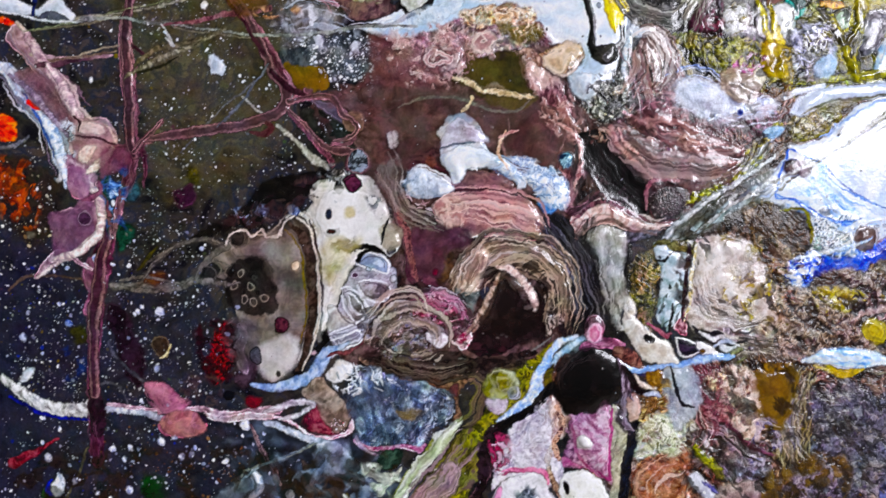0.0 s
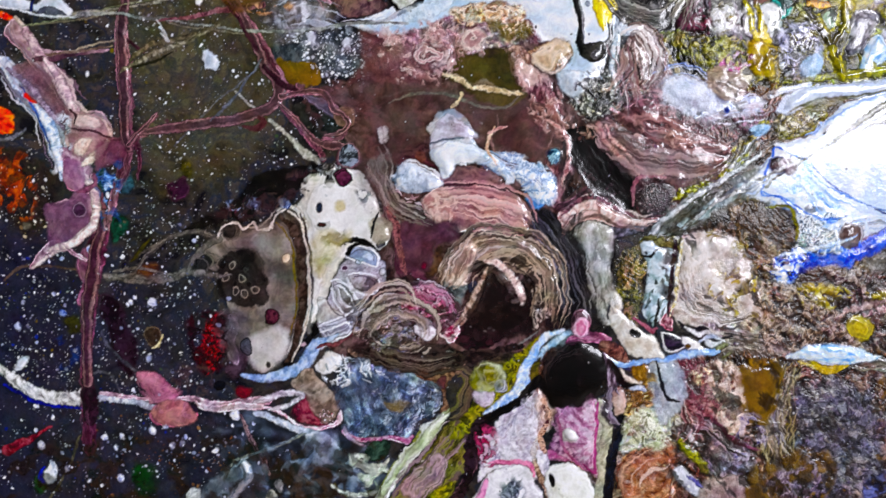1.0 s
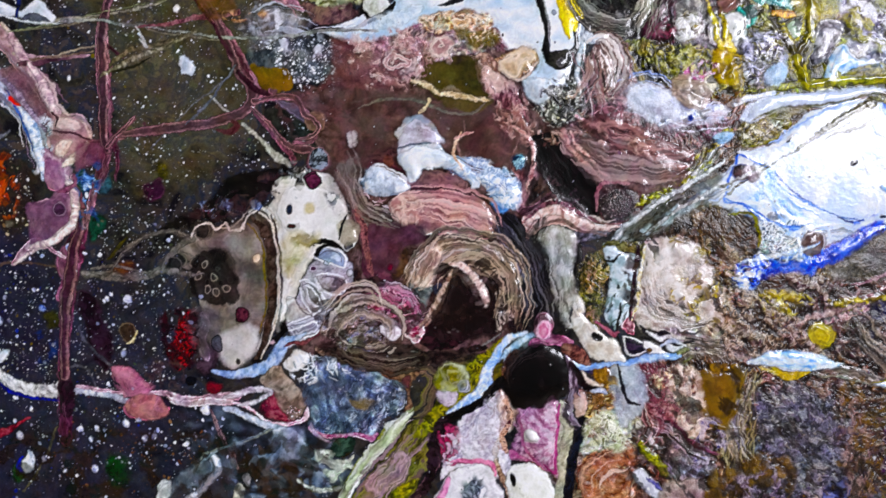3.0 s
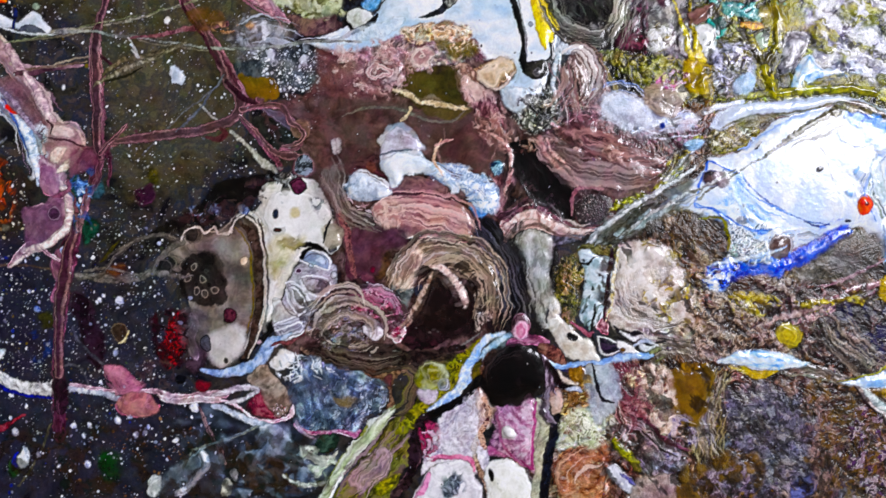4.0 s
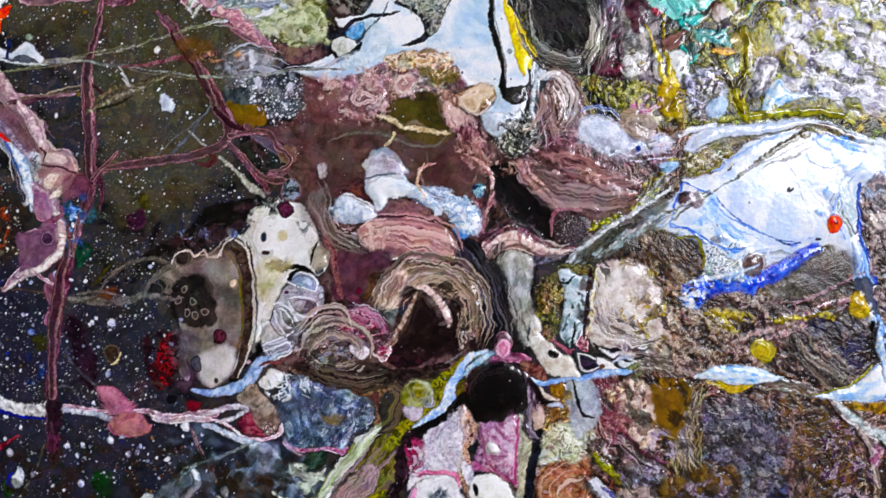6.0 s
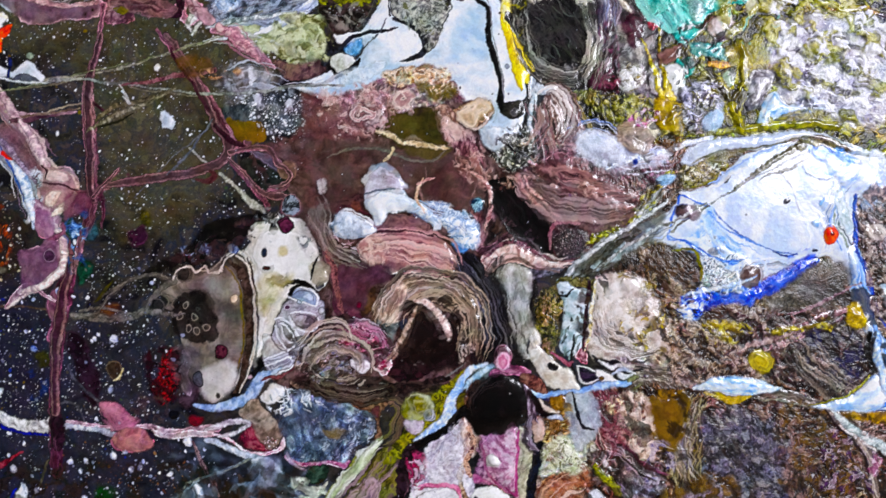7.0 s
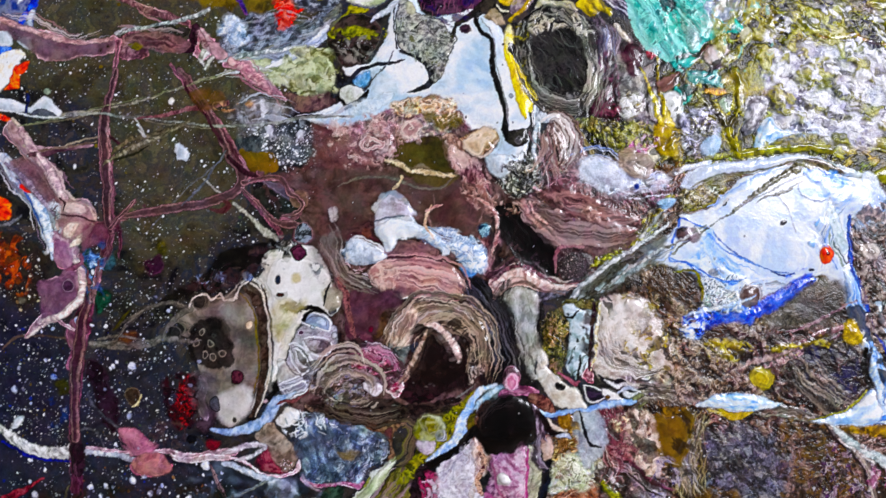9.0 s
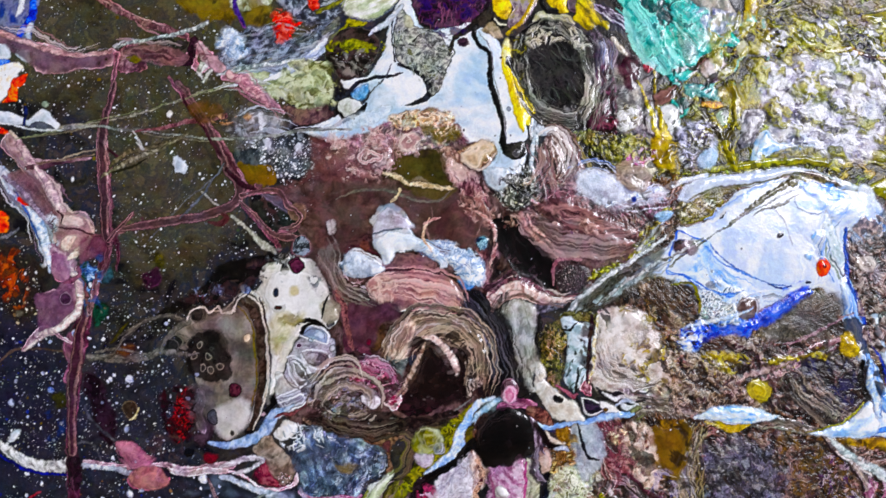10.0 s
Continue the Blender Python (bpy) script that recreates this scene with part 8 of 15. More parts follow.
pool("black_crust", [(171.5,17.6), (177.7,18.5), (184.8,16.6), (194.2,14.1), (192.7,-26.0), (183.5,-21.2), (176.7,-11.8), (172.3,-2.3), (170.3,9.6)], f("141014 3c3034 746a6c b8b4b4", 0.9, 4, 3.4), wob=0.6, crinkle=0.5, mat="skin", label="black and silver crinkled crust")
vein("blue_edge", [(170.1,18.6), (170.4,11.9), (169.7,4.8), (169.9,-2.3), (172.6,-7.0), (175.3,-12.7), (176.0,-20.2)], (0.5, 0.6, 0.6, 0.6, 0.8, 0.8, 0.9), f("1c2480 3c58c8", 1.2), h=0.1, label="dark blue edge line")
vein("ice_stream", [(168.5,-2.3), (169.7,-11.7), (170.8,-18.8), (173.0,-25.8), (175.1,-32.9), (177.2,-39.9), (177.9,-46.9)], (2.4, 3.4, 3.6, 3.4, 2.8, 2.4, 2.0), f("7ca4d8 b4ccea e0eaf4", 1.8, 3, 2.6, 100, 3), h=0.45, label="ice-blue stream running down")
pool("yellow_corner", [(179.7,37.1), (184.6,40.4), (195.1,42.7), (194.6,27.9), (187.6,31.8), (183.0,34.2)], f("6c6a08 8c8810 a8a420", 2), h=0.4, label="flat olive-yellow corner")
pool("white_shoulder", [(176.0,39.0), (180.7,37.6), (182.9,32.8), (185.6,28.0), (183.2,26.1), (179.5,30.4), (174.9,34.3)], f("c8d4e4 e8eef4", 1.6), own=False, soft=0.5)

# ---- lower right
pool("cream_island", [(65.7,-14.7), (72.8,-12.9), (78.9,-12.9), (83.6,-15.8), (86.8,-20.5), (91.4,-25.2), (96.0,-34.6), (98.1,-44.0), (93.3,-51.0), (86.2,-53.7), (79.2,-51.3), (72.2,-48.5), (65.1,-46.1), (63.9,-39.1), (65.0,-29.7), (64.6,-22.7)], f("584840 94847a c8bcb2 e8e2da", 1.6, 4, 3.0), wob=2.2, wsize=6, soft=0.8, h=0.3, crinkle=0.22, mat="skin", label="cream, mauve and olive crumbly island")
pool("white_islet", [(65.7,-15.6), (74.7,-12.9), (83.1,-15.8), (81.6,-20.5), (75.9,-22.3), (71.2,-25.1), (68.2,-32.1), (65.8,-36.8), (64.5,-29.7)], f("b0a69c dcd6ce f2efea", 2.0, 4), wob=0.9, wsize=3, h=0.35, label="cream-white islet")
pool("white_islet", [(72.1,-26.0), (77.7,-26.5), (83.2,-34.6), (81.2,-41.1), (75.6,-39.2), (72.9,-33.5)], f("a89c90 d0c8be ece6de", 1.6, 4), wob=1.2, wsize=3, soft=0.6, h=0.25, label="cream-white islet")
pool("white_islet", [(86.7,-25.2), (92.7,-32.3), (96.7,-42.1), (92.4,-46.3), (87.9,-39.3), (85.2,-31.3)], f("8c7466 c0aa9c e0d2c8", 1.2, 4), wob=1.4, wsize=3, soft=0.7, h=0.2, label="pinkish cream islet")
vein("grey_line", [(70.8,-42.9), (76.9,-45.7), (83.9,-48.1), (86.3,-46.3)], (0.4, 0.6, 0.6, 0.2), f("2c2828 5c5858", 1), own=False)
vein("white_sweep", [(65.0,-25.0), (63.0,-34.4), (63.8,-41.4), (69.8,-46.1), (76.9,-48.5), (83.9,-50.0)], (0.7, 0.9, 1.2, 1.0, 0.9, 0.5), f("c8c0b4 ece8e2", 1.2), own=False, h=0.15)
pool("moss_field", [(41.0,-22.5), (45.8,-18.3), (51.5,-16.9), (52.3,-22.6), (51.3,-29.6), (50.7,-36.7), (49.2,-43.7), (47.2,-47.4), (43.5,-42.7), (41.7,-36.6), (40.4,-29.5)], f("24200e 4c481c 7c763c a89474", 0.9, 4, 3.2, 80, 1.6), wob=0.5, h=0.2, crinkle=0.4, mat="skin", label="mossy brown crinkled field")
pool("moss_collar", [(49.1,-16.4), (53.9,-12.7), (61.0,-13.2), (66.1,-14.7), (64.7,-18.9), (60.9,-18.4), (57.1,-17.9), (52.9,-18.8)], f("2c2a18 54502c 848058", 1, 4, 2.8), wob=0.5, h=0.3, label="moss-grey collar")
pool("ice_column", [(50.0,-16.9), (53.4,-15.5), (55.2,-17.0), (58.5,-18.9), (62.3,-18.0), (62.7,-22.7), (62.1,-29.7), (61.5,-36.7), (59.5,-43.7), (55.7,-46.0), (52.0,-43.7), (50.7,-39.0), (52.2,-32.0), (52.3,-24.9), (50.5,-21.2)], f("9cb0b4 c0d0d6 d8e2e6 e4ecee", 1.8), wob=0.4, h=0.5, hw=2, label="ice-white column")
threads([(52.1,-34.3), (58.2,-36.7), (58.1,-46.1), (52.0,-44.6)], 24, 4, 0.4, 75, "24302c 4c5c58 8c9c98", 75, 30)
for (x, y), r in zip([(55.5,-30.6), (52.7,-27.8), (57.9,-25.9), (54.5,-34.3), (59.2,-34.4), (56.8,-40.0), (51.4,-20.2)], (0.6, 0.4, 0.4, 0.4, 0.4, 0.6, 0.5)):
    cell("dark_speck", [(x, y)], r, r * 1.5, 0, f("2c3434", 1), own=False)
vein("black_line", [(50.0,-21.2), (52.8,-21.6), (54.7,-19.3), (57.1,-18.4)], (0.3, 0.5, 0.4, 0.3), INK, own=False)
vein("black_line", [(62.3,-18.9), (61.3,-25.0), (61.1,-32.0), (61.5,-36.7)], (0.6, 0.9, 0.9, 0.4), f("14100e 2c2428", 1.2), h=0.0, label="dark seam beside the column")
vein("black_line", [(56.8,-36.7), (56.2,-43.7), (56.6,-50.7), (57.9,-55.4)], (0.3, 0.5, 0.5, 0.3), INK, own=False)
pool("pink_chip", [(57.6,-44.7), (61.5,-40.0), (62.8,-43.8), (61.8,-48.4), (59.0,-47.9)], f("6c2c30 a8686c dcb4b0", 0.9), wob=0.6, h=0.25, label="red and pink chip")
pool("white_bone", [(38.9,-39.8), (41.7,-41.3), (46.3,-45.0), (51.0,-49.3), (55.7,-51.2), (57.9,-55.4), (59.3,-58.7), (53.2,-59.1), (47.1,-58.1), (42.5,-53.9), (40.2,-49.2), (38.3,-45.9)], f("c4bcac dcd8cc ecebe4", 2.4), wob=0.4, h=0.5, label="white bone-shaped pool")
vein("red_seam", [(47.3,-44.1), (51.0,-46.5), (54.7,-49.3), (56.6,-48.4)], (0.4, 0.8, 0.9, 0.4), f("8c3c44 b87478", 0.9), h=0.15, label="thin red seam")
cell("black_hole", [(47.5,-49.5)], 2.2, 1.6, -10, INK, h=-0.2, label="black oval hole in the white")
pool("white_tongue", [(39.4,-34.2), (41.8,-35.2), (43.1,-40.3), (40.7,-42.7), (38.9,-39.8)], CREAM, own=False, soft=0.4)
pool("black_white_curl", [(58.0,-49.8), (61.3,-49.8), (65.0,-51.7), (67.4,-54.5), (65.0,-56.8), (61.2,-57.3), (58.9,-54.9)], f("0e0c12 1c1824 3c2c3c", 1.4), bands=((0.7, "e4e2de f6f4f0"),), wob=0.3, h=0.35, label="black curl with a white outline")
pool("white_curl", [(65.1,-51.2), (69.7,-52.2), (73.5,-54.6), (74.8,-57.4), (69.7,-57.3), (66.4,-55.4)], f("e0dcd4 f4f2ee", 1.4), bands=((0.35, "1c1814"),), h=0.35, label="white curl with black outline")
vein("black_line", [(64.1,-49.8), (69.8,-50.8), (73.0,-53.2), (73.9,-56.4)], (0.35, 0.4, 0.5, 0.3), INK, own=False)
cell("brown_eye", [(67.8,-55.0)], 1.2, 1.0, 0, f("6c5020", 1), own=False)
pool("white_chip", [(74.0,-52.2), (78.2,-49.9), (81.0,-51.4), (78.6,-53.7), (75.3,-54.6)], f("c8ccd0 f0f2f2", 1), wob=0.4, h=0.25)
vein("sky_stroke", [(36.3,-58.5), (41.4,-61.3), (47.1,-60.9), (53.2,-60.0), (60.2,-59.6), (66.3,-58.2), (72.0,-56.9), (77.2,-56.0), (79.1,-56.0)], (1.4, 1.9, 1.5, 1.0, 1.2, 1.5, 1.3, 1.3, 0.5), f("7c9ccc a4c0e4 c8daf0", 1.6), wob=0.3, h=0.5, label="sky-blue stroke")
vein("navy_line", [(41.4,-63.2), (47.0,-62.8), (51.7,-60.9)], (0.4, 0.5, 0.3), f("24305c", 1), own=False)
for k in range(4):
    vein("grain_line", [(x, y + 0.9 * k) for x, y in [(81.5,-51.4), (88.5,-52.3), (95.6,-52.4), (102.6,-53.8), (107.3,-54.8)]], (0.25, 0.4, 0.4, 0.35, 0.2), f(("3c342c", "9c9088", "2c2420", "7c7068")[k], 1), own=False, h=0.1)
vein("moss_end", [(78.1,-55.1), (81.5,-53.7), (83.3,-56.5), (80.4,-58.3)], (0.6, 0.9, 0.8, 0.4), f("5c5c34 90906c", 1), own=False)
pool("sky_lens", [(105.3,-57.1), (112.0,-53.9), (119.1,-52.6), (125.6,-53.1), (128.4,-54.0), (130.7,-56.4), (135.8,-57.4), (139.1,-57.8), (133.0,-58.7), (127.3,-60.1), (121.2,-61.0), (115.6,-60.0), (110.9,-58.1)], f("7ca8dc b0cced dce8f4 f4f6fa", 1.6, 3, 2.6, 170, 3), wob=0.3, h=0.5, label="sky-blue lens of paint")
vein("yellow_under", [(113.3,-59.5), (117.9,-61.9), (123.5,-62.4), (128.2,-61.0)], (0.5, 1.2, 1.0, 0.4), f("8c7814 b09c30", 1), h=0.15, label="mustard under-edge")
vein("grain_band", [(135.3,-59.2), (142.3,-59.7), (149.3,-62.1), (156.3,-63.1), (163.4,-61.3)], (0.9, 1.4, 1.2, 0.8, 0.3), f("3c342e 6c645c 948c84", 0.9, 3, 2.8, -10, 5), h=0.2, label="grey-brown grain band")
vein("cream_thread", [(128.2,-61.9), (137.6,-62.5), (146.9,-64.4), (156.2,-65.4), (163.1,-69.6), (167.7,-73.4), (174.6,-76.7), (181.5,-81.3), (190.7,-85.5)], (0.3, 0.4, 0.4, 0.5, 0.9, 1.2, 1.2, 1.6, 1.6), f("8c8c7c b8bcac dce0d8", 1.2), h=0.3, label="pale thread sloping away")
pool("ice_flag", [(152.5,-64.9), (158.7,-63.1), (165.8,-60.8), (171.0,-58.1), (173.9,-53.9), (177.8,-50.7), (182.5,-49.3), (192.0,-47.0), (191.3,-66.1), (182.0,-66.5), (172.6,-65.5), (163.3,-65.9), (156.2,-66.3)], f("a8c4e8 d0e0f2 ecf2f8 ffffff", 2.4), wob=0.4, h=0.5, label="ice-white flag-shaped pool")
vein("blue_vein", [(173.6,-66.0), (179.7,-63.7), (186.8,-62.4), (191.5,-61.5)], (0.4, 1.2, 1.2, 0.8), f("4c84d8 84b0ea", 1.2), own=False)
cell("grey_chip", [(174.7,-58.6)], 1.2, 1.0, 0, f("6c7884", 1), own=False)
vein("grey_line", [(161.5,-62.2), (167.1,-61.3)], (0.3,0.2), f("5c6468", 1), own=False)
pool("mustard_bank", [(160.4,-67.8), (165.6,-66.4), (174.9,-66.5), (184.3,-67.0), (191.3,-67.0), (191.1,-72.6), (181.8,-72.5), (172.5,-70.6), (165.5,-70.1)], f("6c5210 94741c b8982c", 1.6), wob=0.5, h=0.25, label="mustard bank below the white")
pool("black_crust", [(165.5,-70.1), (174.8,-71.6), (184.1,-73.5), (191.1,-74.0), (190.8,-81.9), (181.6,-77.6), (172.3,-74.8)], f("14100c 3c2c24 7c6458", 0.8, 4, 3.2), own=False, soft=0.5, crinkle=0.4)
vein("ice_stream", [(175.6,-32.9), (178.2,-39.9), (179.9,-44.6), (182.5,-49.3), (184.3,-54.0)], (2.6, 3.4, 3.2, 3.0, 2.4), f("5c94dc 9cc0ec d8e6f6", 1.4, 3, 2.6, 110, 3), h=0.45, label="blue stream")
vein("white_stream", [(180.3,-16.5), (182.4,-25.9), (184.5,-33.0), (187.6,-40.0)], (1.2, 1.8, 1.8, 1.2), f("b8c8d8 e4ecf2", 1.4), h=0.4, label="white stream")
vein("navy_line", [(176.4,-21.2), (179.0,-28.2), (183.0,-35.3), (184.6,-44.7)], (0.5, 0.6, 0.7, 0.5), f("1c2478 3c54b8", 1), own=False)
vein("yellow_bank", [(166.9,-24.9), (169.6,-28.6), (172.8,-31.5), (173.7,-33.4)], (1.2, 1.9, 1.4, 0.5), f("a08814 ccb024 dcc850", 1.2), h=0.3, label="yellow bank of the stream")
vein("rose_band", [(133.5,-38.7), (140.6,-36.4), (147.8,-33.2), (155.0,-29.5), (162.1,-27.2), (167.3,-25.8)], (0.5, 0.9, 1.2, 1.4, 1.3, 0.6), f("744c48 a07c78 c4a4a0", 1, 3, 2.6, 25, 3), h=0.25, label="dusty rose band")
pool("yellow_smear", [(133.6,-36.3), (137.4,-33.5), (144.5,-32.2), (146.4,-34.1), (140.6,-36.9), (136.8,-39.2)], f("7c6c18 a4943c c8bc7c", 1.1), wob=0.7, h=0.2, label="yellow smear")
pool("yellow_smear", [(110.5,-35.2), (113.0,-32.4), (116.7,-34.3), (120.4,-36.2), (124.1,-38.6), (120.8,-39.5), (115.7,-38.1), (112.4,-37.1)], f("7c6c10 a8982c c8bc60", 1), wob=0.7, h=0.25, label="yellow smear")
pool("yellow_knob", [(126.3,-46.6), (127.8,-43.3), (131.1,-42.9), (134.3,-44.8), (135.2,-48.0), (132.3,-50.3), (128.5,-49.4)], f("8c7c14 b8a828 d8cc58", 0.9), wob=0.6, h=0.45, label="yellow knob of paint")
pool("black_crust", [(142.9,-39.7), (152.4,-36.5), (164.2,-35.2), (173.6,-35.2), (175.7,-44.6), (172.1,-53.0), (165.9,-57.6), (156.5,-58.4), (147.2,-53.7), (141.3,-46.7)], f("0e0c0c 2c2626 605654 a89c98", 0.8, 4, 3.4, 45, 1.8), wob=0.8, crinkle=0.5, mat="skin", label="black glinting crust")
pool("rust_crust", [(98.4,-30.0), (110.1,-34.8), (124.1,-39.5), (128.7,-44.2), (126.1,-51.2), (112.0,-52.5), (100.4,-48.7), (98.2,-39.3)], f("1c100c 4c2c22 7c5448 b8988c", 0.8, 4, 3.2), wob=0.8, crinkle=0.45, mat="skin", label="rust-brown crinkled crust")
pool("mustard_field", [(86.0,-63.0), (93.1,-58.0), (102.5,-59.0), (103.3,-65.0), (101.3,-72.0), (97.3,-81.2), (92.7,-78.8), (87.9,-83.4), (85.8,-74.2)], f("3c2c08 5c440c 745818 8c6c24", 1.6, 4), wob=0.9, soft=0.5, h=0.15, label="translucent mustard-brown field")
pool("grey_crinkle", [(107.8,-72.0), (116.3,-68.8), (128.0,-68.4), (137.4,-69.9), (144.2,-76.9), (148.6,-86.2), (153.0,-95.4), (152.4,-116.1), (108.2,-115.8), (103.8,-104.3), (108.7,-95.1), (105.7,-83.6)], f("241f22 463e42 6c646c 989098", 1.0, 4, 3.0), wob=3.0, soft=2.5, crinkle=0.3, mat="skin", label="lilac-grey crinkled field")
threads([(100.0,-67.3), (109.3,-66.5), (106.6,-83.6), (103.9,-99.7), (97.0,-95.0)], 60, 14, 0.3, 78, "1c1610 4c4028 8c7c5c b4a88c", 76, 14)
# lower middle: rock and mauve
pool("rock_patch", [(64.8,-64.7), (71.9,-61.5), (81.3,-60.2), (86.0,-64.0), (85.8,-71.9), (88.0,-81.1), (85.5,-88.0), (78.5,-85.7), (71.5,-83.3), (67.0,-76.4)], f("6c3c38 a07468 ccb4a4 e0d4c4", 1.1, 4, 3.0), wob=0.9, crinkle=0.3, mat="skin", label="pink and cream rocky patch")
pool("grey_vein_patch", [(53.6,-60.5), (58.3,-60.5), (62.5,-61.5), (65.7,-67.1), (65.2,-71.7), (66.0,-76.3), (62.2,-80.0), (59.0,-78.6), (56.7,-73.0), (54.9,-67.0)], f("8c9490 b4bcb8 ccd4d0", 1.3, 4), wob=0.6, h=0.3, label="pale grey-green patch")
pool("white_rubble", [(47.2,-79.9), (52.9,-76.7), (59.9,-77.7), (62.2,-83.3), (59.7,-90.2), (52.7,-93.8), (46.6,-92.4), (45.8,-85.5)], f("8c9080 b8bcac dcdcd0", 1.1, 4, 2.8), wob=0.8, crinkle=0.2, mat="skin", label="white rubble patch")
pool("amber_patch", [(43.0,-79.9), (46.9,-73.0), (51.6,-69.3), (55.4,-70.7), (53.4,-76.3), (48.2,-81.8), (44.4,-83.1)], f("4c3410 7c5c28 b89468 e0ccb0", 0.9, 4, 3), wob=0.6, crinkle=0.2, mat="skin", label="amber crumbly patch")
pool("amber_slab", [(47.0,-61.8), (52.2,-61.4), (54.0,-64.2), (51.6,-67.4), (48.4,-66.5)], f("6c5024 94743c", 1), wob=0.5, h=0.25, label="amber slab")
pool("peach_tooth", [(40.7,-76.2), (42.7,-70.6), (44.6,-71.6), (45.0,-76.2), (43.0,-79.9), (41.2,-78.9)], f("c8a898 dcc4b8", 1.2), h=0.35, label="peach tooth-shaped chip")
pool("white_spark", [(43.7,-65.1), (46.0,-66.0), (48.4,-68.3), (50.7,-69.3), (48.8,-71.6), (45.0,-70.6), (43.2,-68.3)], f("0e0e14 5c6068 f0f0f0", 0.9, 3, 3.4), wob=0.5, h=0.3, label="black and white knot")

# ---- lower middle: round black cell, green ribbon, pink rocks
pool("olive_ribbon", [(-15.1,-80.4), (-11.3,-74.9), (-8.4,-68.9), (-10.3,-64.2), (-7.4,-61.0), (-1.3,-60.5), (3.9,-57.8), (8.6,-56.4), (12.8,-53.2), (16.2,-50.0), (19.5,-49.0), (15.7,-52.7), (12.3,-57.4), (9.9,-62.0), (6.6,-66.6), (3.8,-70.3), (-0.0,-72.6), (-4.7,-75.8), (-8.5,-79.5), (-11.8,-84.1), (-16.0,-88.7), (-19.8,-89.6)], f("2c2c08 50501a 70701c 90902c", 1.6, 4, 2.8), wob=0.4, h=0.45, label="olive-green ribbon of paint")
cell("lilac_gem", [(-7.5,-73.0)], 4.4, 3.6, -30, f("a894a4 ccc0cc e4dee4", 1.2), bands=((0.35, "54484c"),), h=0.4, label="lilac gem-like cell")
cell("grey_gem", [(-1.4,-70.3)], 2.6, 2.2, 0, f("6c7070 a0a4a4", 1), bands=((0.4, "d8dcdc"),), h=0.35, label="grey ringed gem cell")
cell("olive_gem", [(-7.5,-66.1)], 4.4, 3.4, 0, f("4c4c08 74741c", 1), bands=((0.5, "b0a890 d8d4c4"),), wob=0.4, h=0.3, label="olive gem cell with a beaded rim")
pool("slate_bank", [(16.2,-50.9), (21.4,-48.6), (24.6,-50.0), (22.2,-55.1), (17.9,-59.8), (14.6,-64.4), (12.2,-68.1), (9.9,-69.5), (11.3,-63.0), (13.3,-57.4)], f("24282c 444c50 646c70", 1.4), soft=0.5, h=0.2, label="slate bank")
vein("sky_ribbon", [(25.1,-48.6), (19.4,-51.8), (15.2,-56.0), (11.8,-60.2), (9.0,-64.8), (7.5,-69.4), (5.1,-72.7), (1.4,-74.0), (-2.9,-76.3), (-6.6,-79.5)], (0.9, 1.1, 1.2, 1.3, 1.6, 1.8, 1.5, 1.0, 0.8, 0.3), f("90b0c8 b8d0e0 dce8ee", 1.5), wob=0.3, h=0.5, label="sky-blue ribbon")
vein("black_ribbon", [(11.3,-69.0), (8.0,-72.7), (3.7,-75.9), (-1.0,-78.6), (-5.2,-81.4), (-7.6,-84.6)], (1.2, 1.6, 1.3, 1.3, 1.6, 1.0), INK, h=0.2, label="black ribbon")
cell("pink_bead", [(27.7,-45.4)], 3.9, 4.0, 0, f("7c4450 b47c88 dcb4bc", 1, 3, 2.8), bands=((0.6, "c08c94 dcb8bc"), (0.35, "8c3c50")), h=0.6, label="round pink bead")
pool("pink_fan", [(21.8,-53.3), (25.1,-50.0), (29.8,-49.1), (35.9,-50.1), (39.2,-52.0), (36.3,-53.8), (32.1,-53.3), (27.4,-54.7), (23.6,-54.2)], f("6c3448 9c5c70 c08c98", 1.2), wob=0.4, h=0.3, label="pink fan below the bead")
pool("rust_saddle", [(34.5,-53.4), (39.2,-52.9), (44.3,-56.7), (46.1,-60.0), (42.4,-60.4), (37.7,-58.0), (34.9,-56.2)], f("3c201c 6c4438 946c5c", 1, 4, 2.6), wob=0.5, h=0.2, label="rust saddle")
pool("black_disc", [(15.5,-64.9), (17.9,-59.8), (21.3,-56.5), (26.0,-54.2), (30.7,-54.3), (35.4,-57.1), (37.7,-61.3), (39.0,-66.9), (37.5,-71.5), (34.2,-73.3), (30.0,-74.2), (26.2,-77.0), (20.6,-77.9), (15.9,-75.1), (13.6,-70.4)], f("050505 0c0b0b 161413 221e1c", 3, 3, 2.2), wob=0.5, h=0.5, hw=3, label="large round glossy black cell")
pool("mauve_slab", [(35.8,-57.1), (39.6,-59.9), (41.3,-66.9), (42.7,-71.5), (41.6,-78.5), (38.8,-77.5), (38.0,-71.5), (37.6,-64.5)], f("2c2024 54444c 7c6c74 a89ca4", 1.1, 3, 2.8, 100, 3), wob=0.4, h=0.2, label="mauve-grey streaked slab")
pool("white_rock", [(-1.0,-80.0), (3.7,-77.3), (8.4,-74.1), (12.2,-71.3), (14.5,-75.1), (15.4,-80.6), (14.4,-86.6), (15.3,-92.2), (16.6,-99.1), (12.8,-103.7), (3.5,-101.3), (-3.5,-101.2), (-9.6,-105.8), (-7.7,-94.3), (-4.8,-86.5)], f("a8a0a8 d0c8ce e4e0e4 f2eeee", 1.6, 4, 2.6), wob=0.5, h=0.4, crinkle=0.12, label="white and lilac rock-like pool")
